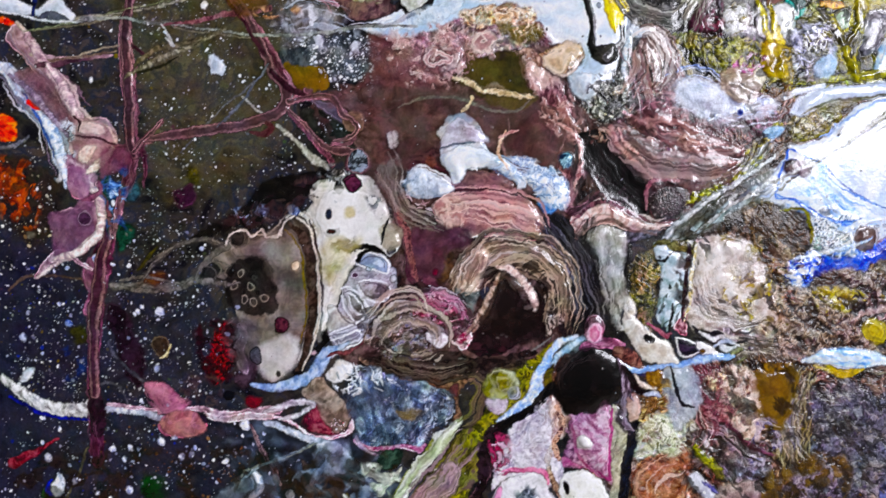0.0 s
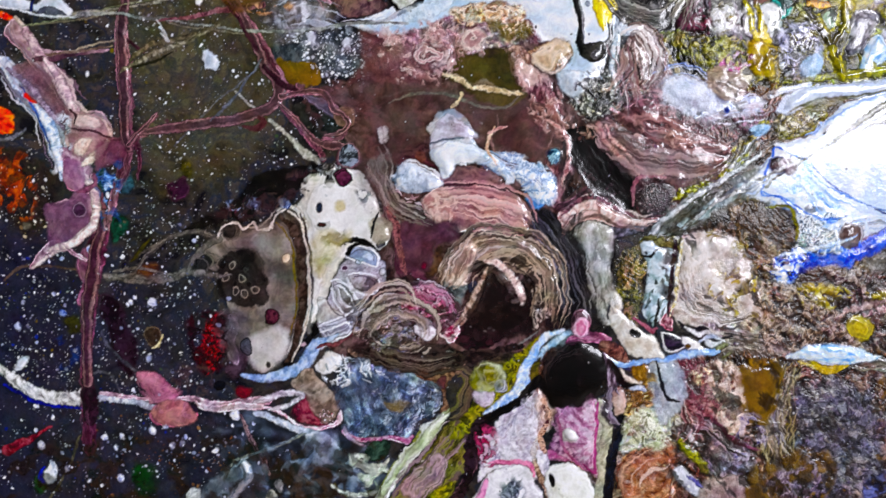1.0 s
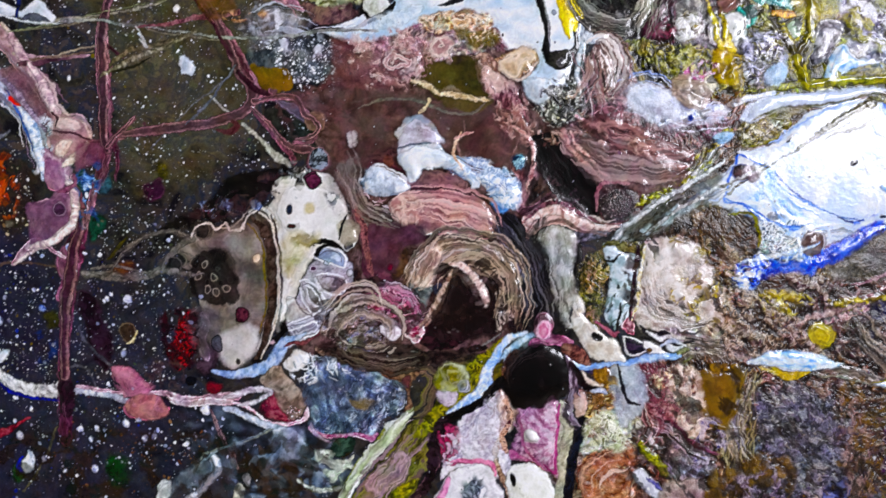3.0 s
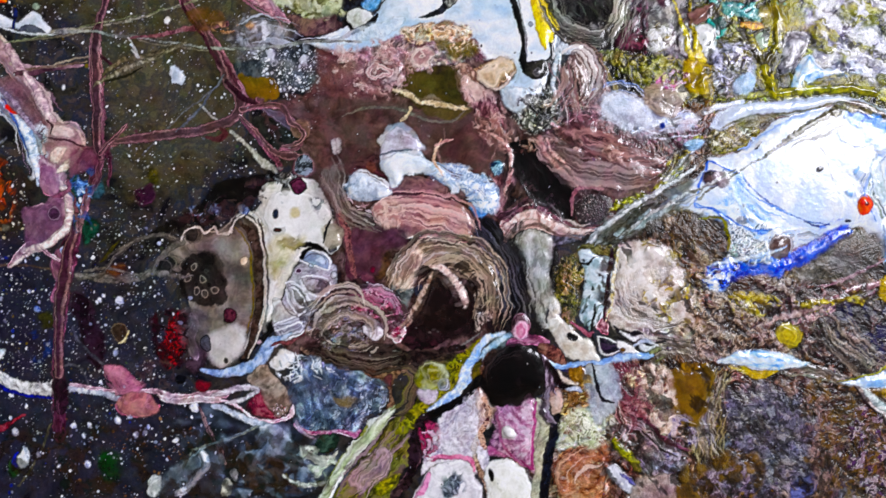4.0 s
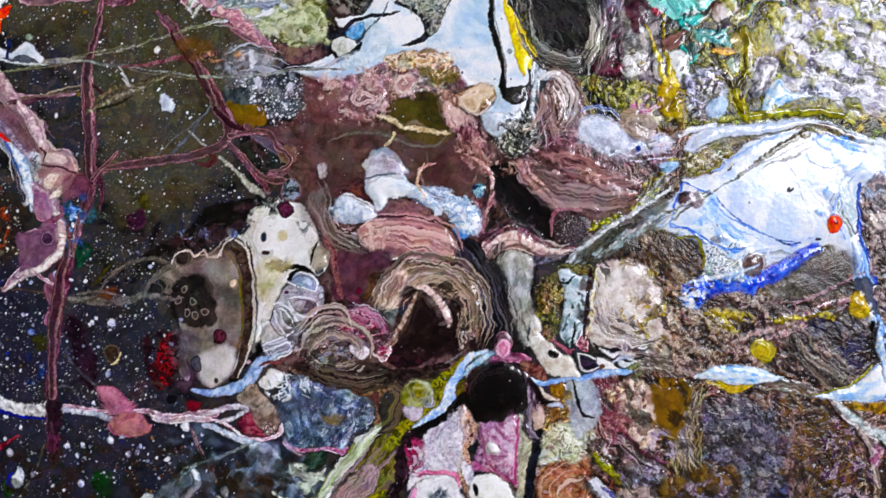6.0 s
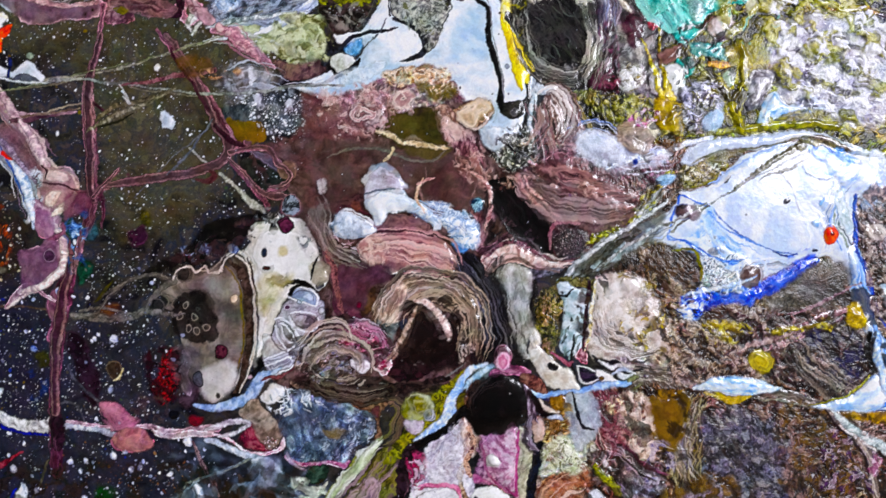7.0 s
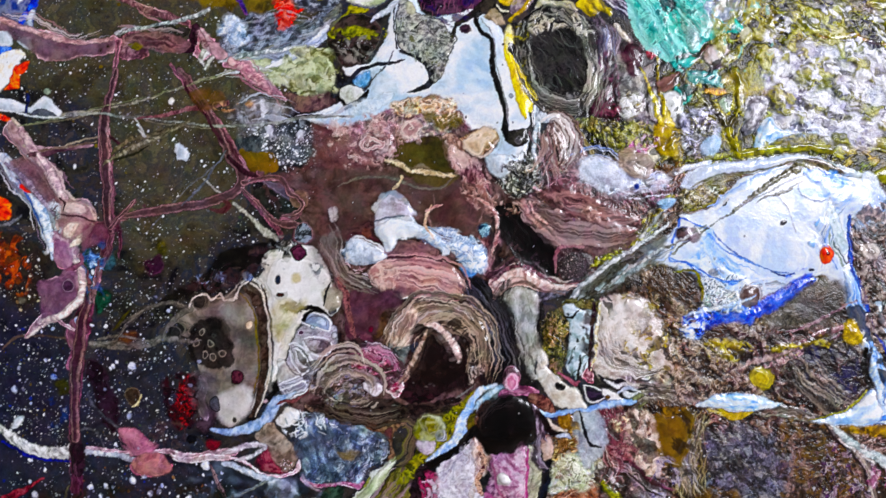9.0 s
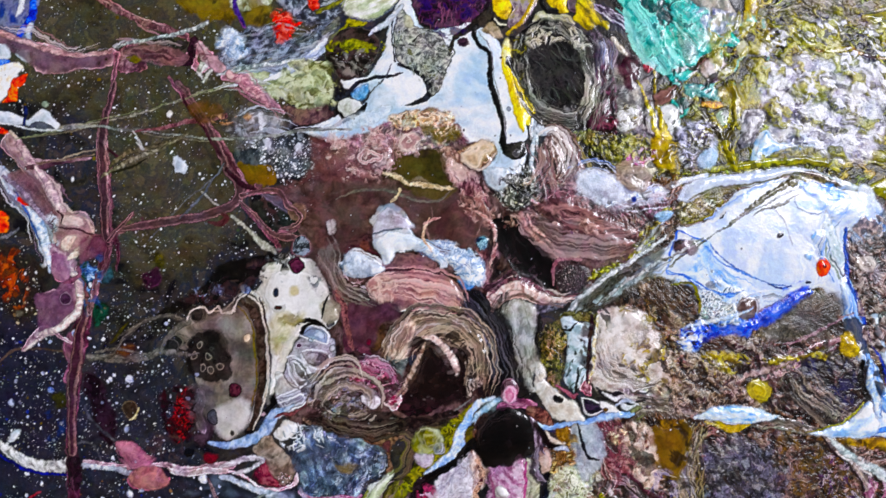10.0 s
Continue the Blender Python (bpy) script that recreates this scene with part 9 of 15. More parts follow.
vein("brown_crack", [(12.2,-72.7), (13.1,-78.3), (12.6,-82.9), (11.1,-87.5), (12.0,-92.1), (10.1,-96.7), (9.1,-103.6), (11.4,-108.2)], (0.6, 1.0, 0.9, 1.3, 1.0, 0.8, 1.2, 0.6), f("5c3c30 8c6c58 c0a890", 0.9, 3, 2.8), h=0.15, label="brown cracked strip")
pool("red_blot", [(-5.7,-87.4), (-2.9,-86.5), (-1.1,-90.7), (-2.1,-95.3), (-4.9,-97.1), (-6.7,-93.4)], f("4c1018 842030 b05060", 0.9), wob=0.7, soft=0.4, label="dark red blot")
pool("magenta_rock", [(18.2,-77.9), (23.4,-78.4), (27.1,-77.0), (31.9,-74.7), (34.7,-74.3), (35.1,-80.8), (34.0,-87.7), (34.4,-94.6), (36.2,-103.8), (31.5,-101.5), (26.9,-96.8), (22.3,-94.5), (19.5,-87.6), (17.7,-82.9)], f("684050 90687a ac8896 c8aab2", 1.4, 4, 2.8), wob=0.5, h=0.4, crinkle=0.08, label="magenta-pink rock-like pool")
cell("white_eye", [(24.7,-88.1)], 2.7, 2.2, 0, CREAM, h=0.4, label="white oval drop on the magenta")
pool("pale_strip", [(34.7,-74.3), (37.9,-75.7), (40.7,-79.9), (41.1,-87.7), (39.1,-96.9), (37.5,-106.1), (34.8,-99.2), (33.6,-87.7)], f("8c8c7c b4b4a0 d0d0c0", 1.2, 4), wob=0.5, h=0.3, label="pale sage strip")
vein("black_channel", [(40.2,-78.9), (41.6,-83.1), (41.0,-90.0), (40.0,-99.2), (38.9,-108.4), (37.4,-117.6)], (1.6, 2.2, 2.0, 1.8, 1.6, 1.4), f("050508 101018 1c1c24", 1.6), h=0.0, wob=0.3, label="black channel running down")
pool("black_flare", [(38.8,-79.9), (40.7,-77.1), (44.9,-80.8), (43.9,-84.5), (41.5,-85.9), (39.2,-83.1)], INK, own=False, soft=0.3)

# ---- bottom edge
specks([(-152.4,-85.4), (-103.2,-84.0), (-106.7,-113.8), (-151.6,-115.1)], 260, "4c2c1c 6c4c30 3c2418 8c6c4c", (0.2,0.6), 91)
pool("green_patch", [(-137.0,-101.9), (-134.0,-100.1), (-131.4,-102.2), (-131.3,-106.4), (-133.4,-108.6), (-136.4,-107.4)], f("0a1c0c 12401a 1c5c24", 1.6), soft=0.8, wob=0.8, label="dark green patch on the ground")
pool("green_patch", [(-172.5,-105.1), (-169.1,-104.1), (-168.1,-109.2), (-171.1,-111.8), (-173.3,-109.4)], f("0c1c0c 18341a 2c4c20", 1.6), soft=0.9, wob=0.8, own=False)
vein("red_streak", [(-183.1,-95.6), (-178.4,-92.9), (-173.8,-90.2), (-166.6,-86.2)], (2.0, 2.0, 1.2, 0.3), f("4c1014 7c2024 9c484c", 1.2), h=0.2, label="dark red streak")
vein("olive_thread", [(-169.2,-115.2), (-164.7,-109.5), (-161.0,-102.6), (-157.8,-94.0), (-156.2,-89.3)], (0.3, 0.4, 0.5, 0.4, 0.2), f("3c382c 5c5644", 1.2), h=0.1, label="thin olive thread")
pool("white_drop", [(-168.8,-101.1), (-167.1,-99.4), (-164.9,-102.3), (-165.6,-106.6), (-168.1,-107.9), (-169.9,-105.0)], f("a0a8b4 e4e8ec ffffff", 1.2), h=0.4, label="large white drop on the ground")
vein("blue_shadow", [(-170.0,-101.6), (-170.8,-105.0), (-169.0,-107.5)], (0.5, 0.8, 0.4), f("141c6c 2c3cb0", 1), own=False)
for (x, y), r in zip([(-170.9,-93.8), (-161.0,-102.2), (-147.6,-90.5), (-143.0,-94.0), (-129.8,-87.3), (-124.5,-85.9), (-122.4,-93.0), (-118.8,-92.1), (-106.8,-94.7), (-99.4,-81.4), (-141.2,-105.0), (-152.7,-106.6), (-163.3,-96.3), (-166.2,-82.8), (-173.2,-78.7), (-141.1,-89.7), (-92.5,-84.1), (-100.6,-85.2)], (1.5, 1.0, 1.2, 0.9, 1.3, 1.0, 1.2, 1.1, 1.0, 1.6, 1.3, 0.8, 0.7, 0.6, 0.7, 0.8, 0.6, 0.6)):
    cell("white_drop", [(x, y)], r, r * 1.15, 10, f("a0a8c8 e8eaf4 ffffff", 1), h=0.3, own=r > 0.75, label="white drop on the dark ground")
vein("mauve_strand", [(-97.3,-81.7), (-95.0,-86.3), (-92.3,-92.6), (-89.2,-97.6), (-86.5,-102.6)], (0.6, 0.7, 0.8, 1.0, 0.5), f("3c2a2a 5c4848 8c7470", 1.2), h=0.15, label="thin mauve strand")
vein("pale_thread", [(-101.5,-100.5), (-99.0,-97.4), (-92.2,-95.6), (-85.9,-93.3), (-79.6,-90.5), (-73.3,-87.8)], (0.4, 0.5, 0.4, 0.35, 0.35, 0.3), f("5c605c 90948c", 1.2), h=0.12, label="thin pale thread")
pool("grey_body", [(-109.5,-106.7), (-104.8,-104.4), (-101.5,-100.5), (-99.4,-97.9), (-97.2,-100.4), (-97.6,-104.6), (-101.3,-109.0), (-104.6,-112.0), (-107.6,-113.8), (-108.9,-110.4)], f("3c3e40 5c6062 84888a", 2), h=0.3, label="grey wedge of paint")
pool("white_fin", [(-97.3,-97.8), (-95.1,-100.3), (-93.7,-104.1), (-94.5,-107.1), (-97.4,-110.1), (-100.3,-113.2), (-103.2,-116.2), (-106.6,-116.3), (-103.3,-112.0), (-99.6,-107.2), (-96.3,-104.6), (-97.6,-101.2)], f("b8c0c8 e4e8ec ffffff", 1.8), h=0.5, label="white fin-shaped stroke")
pool("white_blob", [(-117.0,-111.1), (-115.0,-108.5), (-112.0,-108.8), (-111.5,-112.2), (-113.1,-116.1), (-116.5,-116.2)], f("a8acac d8dcd8 f0f0ec", 1.4), h=0.45, label="white blob of paint")
pool("white_blob", [(-84.3,-105.9), (-82.2,-104.6), (-81.3,-107.9), (-82.5,-110.1), (-83.8,-108.4)], f("a0a0a0 dcdcdc", 1.2), h=0.3, label="small white blob")
pool("white_blob", [(-87.6,-110.7), (-85.5,-108.5), (-83.3,-111.4), (-84.5,-115.2), (-87.5,-115.3)], f("a8a894 e0e0d0", 1.2), h=0.3, label="small cream blob")
pool("slate_lump", [(-71.8,-94.6), (-66.8,-91.9), (-60.4,-93.4), (-56.0,-97.9), (-53.7,-105.0), (-60.0,-110.3), (-68.5,-111.0), (-72.8,-106.4), (-73.8,-100.1)], f("24262c 3e424a 5c626c 787e88", 3), soft=0.8, h=0.2, label="slate-blue lump")
pool("brown_wisp", [(-79.5,-93.9), (-76.5,-96.0), (-72.9,-102.2), (-70.6,-108.5), (-72.8,-109.0), (-76.3,-102.3)], f("3c2e2a 5c4a40", 1.4), soft=0.6, own=False)
pool("cream_antler", [(-57.8,-96.3), (-53.9,-97.0), (-50.5,-98.6), (-45.4,-98.9), (-42.1,-97.5), (-44.1,-101.4), (-47.8,-104.9), (-50.3,-107.9), (-52.9,-106.3), (-50.4,-103.2), (-53.0,-100.8), (-56.0,-99.2)], f("8c8c84 b4b4a8 d0d0c4", 1.4), wob=0.6, h=0.3, label="cream antler-shaped stroke")
vein("cream_shelf", [(-63.0,-106.6), (-60.0,-109.9), (-55.7,-111.0), (-51.5,-109.2), (-47.3,-109.9)], (0.5, 0.7, 0.6, 0.8, 0.5), f("6c6c28 a8a878 d0d0b8", 1), h=0.2, label="cream and olive shelf line")
pool("moss_eye", [(-51.5,-94.4), (-49.4,-91.4), (-45.2,-90.4), (-42.6,-92.5), (-43.4,-96.3), (-47.6,-98.1), (-50.5,-97.3)], f("14201a 24362c 3c5044", 1.4, 4), h=0.3, label="dark green oval cell")
vein("magenta_rim", [(-59.3,-85.3), (-57.1,-89.1), (-54.1,-91.5), (-51.5,-92.3)], (0.5, 0.7, 0.6, 0.3), f("a890a8 dcd0dc", 1), h=0.2, label="lilac rim")
vein("magenta_rim", [(-54.5,-89.8), (-47.8,-90.1), (-41.4,-89.5), (-37.1,-90.6), (-34.2,-88.8)], (0.5, 0.7, 0.7, 1.2, 0.5), f("8c3c5c b87890 e0bcc8", 1), h=0.25, label="magenta and white rim")
pool("sage_ribbon", [(-20.1,-77.5), (-20.9,-81.7), (-22.9,-85.1), (-27.1,-87.4), (-29.5,-91.2), (-32.8,-96.0), (-36.9,-101.2), (-40.6,-106.8), (-43.0,-112.3), (-45.0,-117.4), (-50.5,-117.6), (-47.2,-111.2), (-44.4,-105.6), (-40.7,-100.0), (-36.6,-94.8), (-32.9,-89.7), (-30.1,-85.4), (-25.5,-82.7)], f("7c8468 a8b090 ccd4c0 e4e8e0", 2, 3, 2.6, 52, 4), wob=0.4, h=0.5, label="sage-white diagonal ribbon")
vein("sage_line", [(-22.2,-80.9), (-28.3,-88.3), (-34.1,-96.0), (-40.2,-105.5), (-45.0,-115.3)], (0.4, 0.5, 0.5, 0.5, 0.4), f("e8ece8 f8f8f4", 1), own=False)
vein("sage_line", [(-30.9,-87.1), (-36.6,-94.4), (-42.4,-103.0), (-48.0,-113.3)], (0.4, 0.5, 0.5, 0.4), f("6c7440 90984c", 1), own=False)
pool("olive_delta", [(-20.0,-83.8), (-14.1,-83.6), (-11.9,-86.5), (-13.9,-91.2), (-11.7,-94.1), (-13.7,-100.5), (-17.8,-104.8), (-21.7,-115.5), (-42.9,-116.1), (-38.9,-107.5), (-32.7,-98.9), (-27.4,-91.6)], f("34341c 58562c 7a7840 5c4c44", 1.8, 4, 2.6, 55, 2.5), wob=0.5, h=0.2, label="olive and brown delta")
pool("mauve_islet", [(-29.3,-100.9), (-26.0,-95.4), (-22.2,-95.7), (-20.9,-99.4), (-24.1,-104.2), (-29.1,-108.5), (-32.4,-112.4), (-37.9,-112.6), (-33.8,-106.6)], f("5c4448 7c6468 9c8488 b09ca0", 1.6, 3, 2.6, 48, 3), h=0.3, label="mauve islet in the olive")
pool("lime_islet", [(-27.0,-109.7), (-22.8,-106.7), (-19.5,-104.5), (-19.8,-109.1), (-22.6,-113.4), (-28.1,-113.6)], LIME, soft=0.5, h=0.2, label="lime islet")
cell("white_drop", [(-29.8,-97.6)], 1.0, 0.9, 0, CREAM, own=False)
pool("plum_bank", [(-14.8,-87.5), (-9.8,-84.8), (-7.3,-84.7), (-8.4,-89.8), (-10.4,-95.3), (-9.5,-99.5), (-12.7,-104.7), (-15.5,-111.1), (-18.4,-114.5), (-21.8,-114.6), (-17.7,-106.9), (-14.5,-101.8), (-13.4,-95.4), (-14.7,-92.1)], f("1c1214 362628 54403e", 1.4), wob=0.5, h=0.1, label="dark plum bank")
pool("white_rock", [(-7.6,-90.2), (-4.3,-86.3), (0.7,-82.4), (5.2,-79.3), (9.4,-76.2), (12.2,-73.2), (13.6,-78.7), (12.5,-84.2), (13.0,-89.2), (11.0,-93.5), (9.9,-98.1), (5.3,-98.3), (-1.1,-97.6), (-5.3,-99.0), (-8.3,-95.3)], f("a098ac ccc4ce e4dee4 f2eef0", 1.2, 4, 2.8), wob=0.4, h=0.4, crinkle=0.14, label="white and lilac rock-like pool")
pool("red_blot", [(-9.7,-89.0), (-7.2,-87.7), (-5.0,-91.8), (-5.8,-95.2), (-8.3,-96.5), (-10.4,-94.1)], f("4c0c18 8c1c30 b45064", 0.9, 3, 2.8), wob=0.7, wsize=1.2, soft=0.4, h=0.2, label="dark red blot")
vein("brown_crack", [(11.8,-73.7), (14.1,-78.6), (13.3,-84.1), (12.2,-89.2), (10.6,-94.7), (11.6,-99.8), (13.8,-103.9), (16.9,-111.0)], (0.6, 1.0, 0.9, 1.0, 0.9, 1.0, 1.2, 1.2), f("6c4c40 a08470 ccb8a4", 0.9, 3, 2.8), wob=0.5, h=0.2, label="brown cracked strip")
pool("magenta_rock", [(17.8,-78.5), (21.6,-78.0), (26.6,-76.6), (31.2,-72.7), (33.7,-75.2), (34.7,-81.0), (34.0,-88.6), (33.4,-96.2), (32.7,-102.5), (28.4,-99.7), (24.2,-97.3), (18.3,-96.6), (16.5,-93.3), (18.9,-86.9)], f("643c4c 8c6274 ac8492 c8a6ae", 1.2, 4, 2.8), wob=0.4, h=0.4, crinkle=0.1, label="magenta-pink rock-like pool")
pool("magenta_flush", [(16.5,-93.3), (19.9,-94.5), (24.2,-96.9), (19.1,-97.0), (15.7,-96.7)], f("a05070 c48c9c", 1), own=False, soft=0.4)
cell("white_eye", [(23.7,-88.1)], 2.9, 2.3, -10, CREAM, h=0.4, label="white oval drop on the magenta")
pool("white_block", [(-3.9,-101.5), (1.1,-99.2), (6.5,-98.6), (10.0,-101.5), (12.2,-106.1), (14.4,-111.5), (12.0,-117.0), (-4.8,-117.5), (-12.0,-115.2), (-9.2,-108.8), (-6.8,-104.5)], f("d0ccce e8e6e6 f6f4f4", 2.6), wob=0.4, h=0.5, label="white block-shaped pool")
vein("magenta_line", [(-5.2,-99.8), (0.2,-98.0), (7.4,-98.6), (10.8,-101.9)], (0.5, 0.7, 0.9, 0.4), f("a05068 cc94a0", 1), h=0.15)
vein("magenta_line", [(-6.0,-104.5), (-8.0,-108.3), (-10.0,-112.2), (-11.2,-116.0)], (0.5, 0.7, 0.7, 0.4), f("c07c94 dcacba", 1), own=False)
pool("grey_eye", [(-1.6,-109.8), (1.2,-105.5), (3.7,-104.2), (5.5,-106.7), (4.7,-111.7), (1.4,-113.9), (-1.1,-113.2)], f("3c4048 707680 a8acb4", 1, 4, 2.8), soft=0.6, wob=0.6, h=0.1, label="grey smoky eye")
pool("white_block", [(15.4,-100.5), (20.0,-98.3), (24.6,-98.1), (28.4,-100.5), (31.5,-103.8), (34.1,-110.5), (30.9,-116.4), (18.3,-116.8), (15.6,-110.2), (14.7,-105.1)], f("dcdcd0 f0f0e8 fafaf4", 3), wob=0.4, h=0.5, label="white block-shaped pool")
cell("black_hole", [(17.6,-104.2)], 1.3, 2.6, 10, INK, h=-0.2, label="black oval hole in the white")
pool("sage_strip", [(34.1,-75.1), (37.1,-77.2), (39.3,-80.5), (39.9,-88.4), (38.8,-96.9), (37.4,-107.4), (36.3,-115.8), (32.9,-111.7), (34.0,-103.3), (35.0,-94.9), (35.7,-86.5), (35.1,-80.2)], f("848470 acac94 c8c8b4", 1.1, 4), wob=0.5, h=0.3, crinkle=0.1, label="pale sage strip")
vein("black_channel", [(39.7,-80.5), (41.4,-82.5), (41.6,-88.4), (40.5,-94.7), (39.4,-101.1), (38.2,-107.4), (37.2,-115.8)], (1.4, 2.3, 2.0, 1.9, 1.8, 1.6, 1.4), f("040408 0c0e16 181c28", 1.6), wob=0.3, h=0.0, label="black channel running down")
pool("sage_crust", [(44.8,-82.0), (48.9,-79.8), (55.2,-80.9), (59.5,-83.7), (57.5,-87.9), (51.3,-90.2), (45.1,-93.8), (43.3,-90.4)], f("8c9078 b8bca4 dcdcd0", 1, 4, 2.8), wob=0.7, crinkle=0.2, mat="skin", label="sage-white crust")
pool("rust_rock", [(43.5,-98.0), (47.2,-94.1), (53.4,-91.0), (59.6,-87.9), (63.0,-90.7), (61.9,-96.2), (64.1,-102.4), (63.4,-110.8), (53.9,-115.7), (45.6,-116.0), (43.7,-107.2)], f("54281a 94604a c0927a e0c8b8", 1.0, 4, 2.8), wob=0.6, h=0.4, crinkle=0.2, mat="skin", label="rust-orange rock-like patch")
cell("black_hole", [(57.8,-102.8)], 2.0, 1.9, 0, INK, h=-0.2, label="black hole in the rust")
cell("black_hole", [(49.9,-105.8)], 1.0, 0.9, 0, f("2c1414", 1), h=-0.1)
vein("white_hook", [(67.9,-84.3), (68.4,-87.6), (70.9,-90.1), (73.0,-90.9)], (0.3, 0.6, 0.5, 0.2), f("c8b8b8 f0e8e8", 1), own=False, h=0.15)
pool("lime_wedge", [(64.2,-89.4), (65.9,-88.1), (68.4,-91.4), (71.4,-93.4), (73.1,-95.9), (70.2,-96.4), (66.8,-93.5)], LIME, wob=0.4, h=0.35, label="lime-green wedge")
pool("white_shard", [(61.9,-100.0), (66.1,-99.0), (70.0,-103.5), (73.9,-109.3), (70.5,-109.8), (65.4,-105.3)], f("c0c0c8 ececf0", 1.4), h=0.35, label="white shard")
vein("blue_shade", [(67.8,-102.3), (71.7,-105.1), (74.6,-106.7)], (0.4, 0.8, 0.4), f("5c5c94 8c8cb8", 1), own=False)
pool("olive_shard", [(71.5,-98.0), (75.2,-96.2), (78.2,-99.5), (75.8,-101.3), (72.8,-100.5)], f("3c3a14 6c6830", 1.1), own=False, soft=0.4)
pool("mauve_slab", [(74.2,-89.6), (78.4,-87.3), (83.9,-90.5), (88.9,-93.3), (93.2,-97.4), (90.4,-101.7), (82.9,-102.3), (77.4,-102.0), (74.4,-96.7)], f("54484e 84787c b0a8ac", 1.0, 4, 2.8, -35, 2), wob=0.6, h=0.2, crinkle=0.25, mat="skin", label="mauve-grey crinkled slab")
vein("red_stripe", [(74.9,-79.9), (78.7,-83.6), (82.5,-87.2), (86.8,-90.5), (92.2,-92.4)], (0.4, 0.8, 0.9, 0.7, 0.3), f("6c2430 9c4c58 1c1014", 0.9), h=0.15, label="dark red stripe")
pool("pink_stone", [(78.0,-68.5), (83.4,-69.6), (88.5,-72.8), (90.7,-77.8), (87.9,-82.9), (83.2,-80.9), (79.4,-76.8), (77.2,-72.7)], f("8c6c60 b89c90 d8c4b8", 1.1, 4, 2.8), wob=0.9, h=0.2, crinkle=0.25, mat="skin", label="pink stone-like crust")
pool("mustard_field", [(86.7,-66.2), (89.5,-63.6), (100.7,-62.4), (102.1,-67.8), (98.9,-74.2), (95.3,-78.9), (91.5,-78.6), (89.3,-72.0)], f("3c2c08 584010 705618 86682a", 1.6, 4), wob=0.9, soft=0.5, h=0.15, label="translucent mustard-brown field")
pool("beige_floor", [(74.6,-104.2), (82.9,-102.3), (89.2,-103.4), (90.7,-114.6), (72.7,-115.2)], f("7c6860 9c8880 b4a49c", 1.4, 4), own=False, soft=0.9, wob=0.9)
pool("mustard_field", [(90.4,-102.9), (96.6,-101.1), (98.8,-107.7), (97.7,-114.4), (89.8,-114.7)], f("3c2c08 5c4410 745a20", 1.6), own=False, soft=0.7, wob=0.8)
pool("blue_slab", [(134.4,-102.9), (138.9,-100.7), (143.0,-98.9), (144.4,-102.2), (141.2,-107.3), (135.0,-110.8), (132.9,-108.8)], f("2c3054 4c5480 6c74a0", 1.6), soft=0.7, h=0.2, label="dim blue slab")
threads([(95.1,-72.3), (104.0,-65.4), (108.6,-85.5), (104.4,-103.5), (97.5,-90.2)], 70, 12, 0.28, 80, "1c1610 4c4028 8c7c5c b4a88c", 97, 12)

# ---- strands of the marbling
bundle([(-23.8,-33.8), (-21.4,-26.7), (-18.0,-21.6), (-12.3,-16.0)], 14, 5.0, 0.3, "3c2c22 8c7868 ccb8a8 ecdcd0 241a14", 102)
bundle([(-53.0,10.8), (-48.7,4.6), (-45.0,-2.5), (-41.7,-11.5), (-40.3,-21.9), (-37.9,-31.8)], 6, 4.0, 0.2, "3c1c20 6c4c48 b8a498 241614", 104)
bundle([(10.9,-5.3), (17.0,-12.0), (23.1,-21.0), (25.8,-32.2), (24.2,-46.7)], 26, 10.0, 0.24, "020202 0a0a0c 1c1c20 4c4c54 9090a0", 107)
bundle([(29.3,-14.4), (31.1,-22.4), (33.8,-33.2), (36.4,-47.3)], 12, 7.0, 0.26, "1c1c1c 4c4a48 b4b2ae 0c0c0c", 108)
bundle([(19.9,-12.0), (25.1,-4.9), (31.3,-1.2), (37.0,-4.1), (43.1,-7.4), (54.9,-8.5)], 14, 4.0, 0.26, "5c3c38 946e66 ccb0a6 e8d8d0 3c2422", 109)
bundle([(-58.2,-57.8), (-47.9,-59.7), (-36.1,-63.5), (-22.0,-63.2), (-10.3,-60.0), (5.3,-55.9)], 14, 5.0, 0.26, "0a0806 1c1612 3c322a 74665a", 112)
bundle([(-39.8,-36.4), (-32.7,-34.6), (-25.2,-38.4), (-19.6,-47.8)], 22, 9.0, 0.28, "2c0c14 7c2c44 b86c80 e4bcc4 3c1c28 e8dce0", 114)
bundle([(-54.4,-51.3), (-46.4,-57.4), (-35.2,-57.5), (-27.2,-54.3)], 14, 7.0, 0.26, "2c241e 5c4c40 9c8c7c ccc0b0", 116)
bundle([(-6.3,-28.3), (-9.6,-37.1), (-15.8,-43.2), (-21.0,-48.7)], 10, 4.0, 0.28, "2c1a18 6c4a44 a88880 ccb0a8", 117)
bundle([(36.5,104.4), (44.2,108.7), (53.8,107.2), (60.9,98.8), (65.0,87.1), (64.3,74.6), (57.5,68.3), (48.0,68.4), (39.4,73.8), (34.3,85.0), (33.5,95.7), (36.4,103.4)], 26, 6.0, 0.28, "0c0c0c 3c3c36 8c8c80 d8d8cc 141414", 118)
bundle([(67.2,104.6), (70.9,92.4), (70.6,77.9), (74.6,62.9)], 22, 9.0, 0.28, "1c1418 4c3440 8c7c84 d0ccd0 2c1c24 e4e4e8", 119)
bundle([(-91.9,87.5), (-77.5,90.3), (-63.1,91.1), (-49.6,97.8)], 10, 4.0, 0.26, "4c5464 94a0b0 d8e0e8 242830", 122)
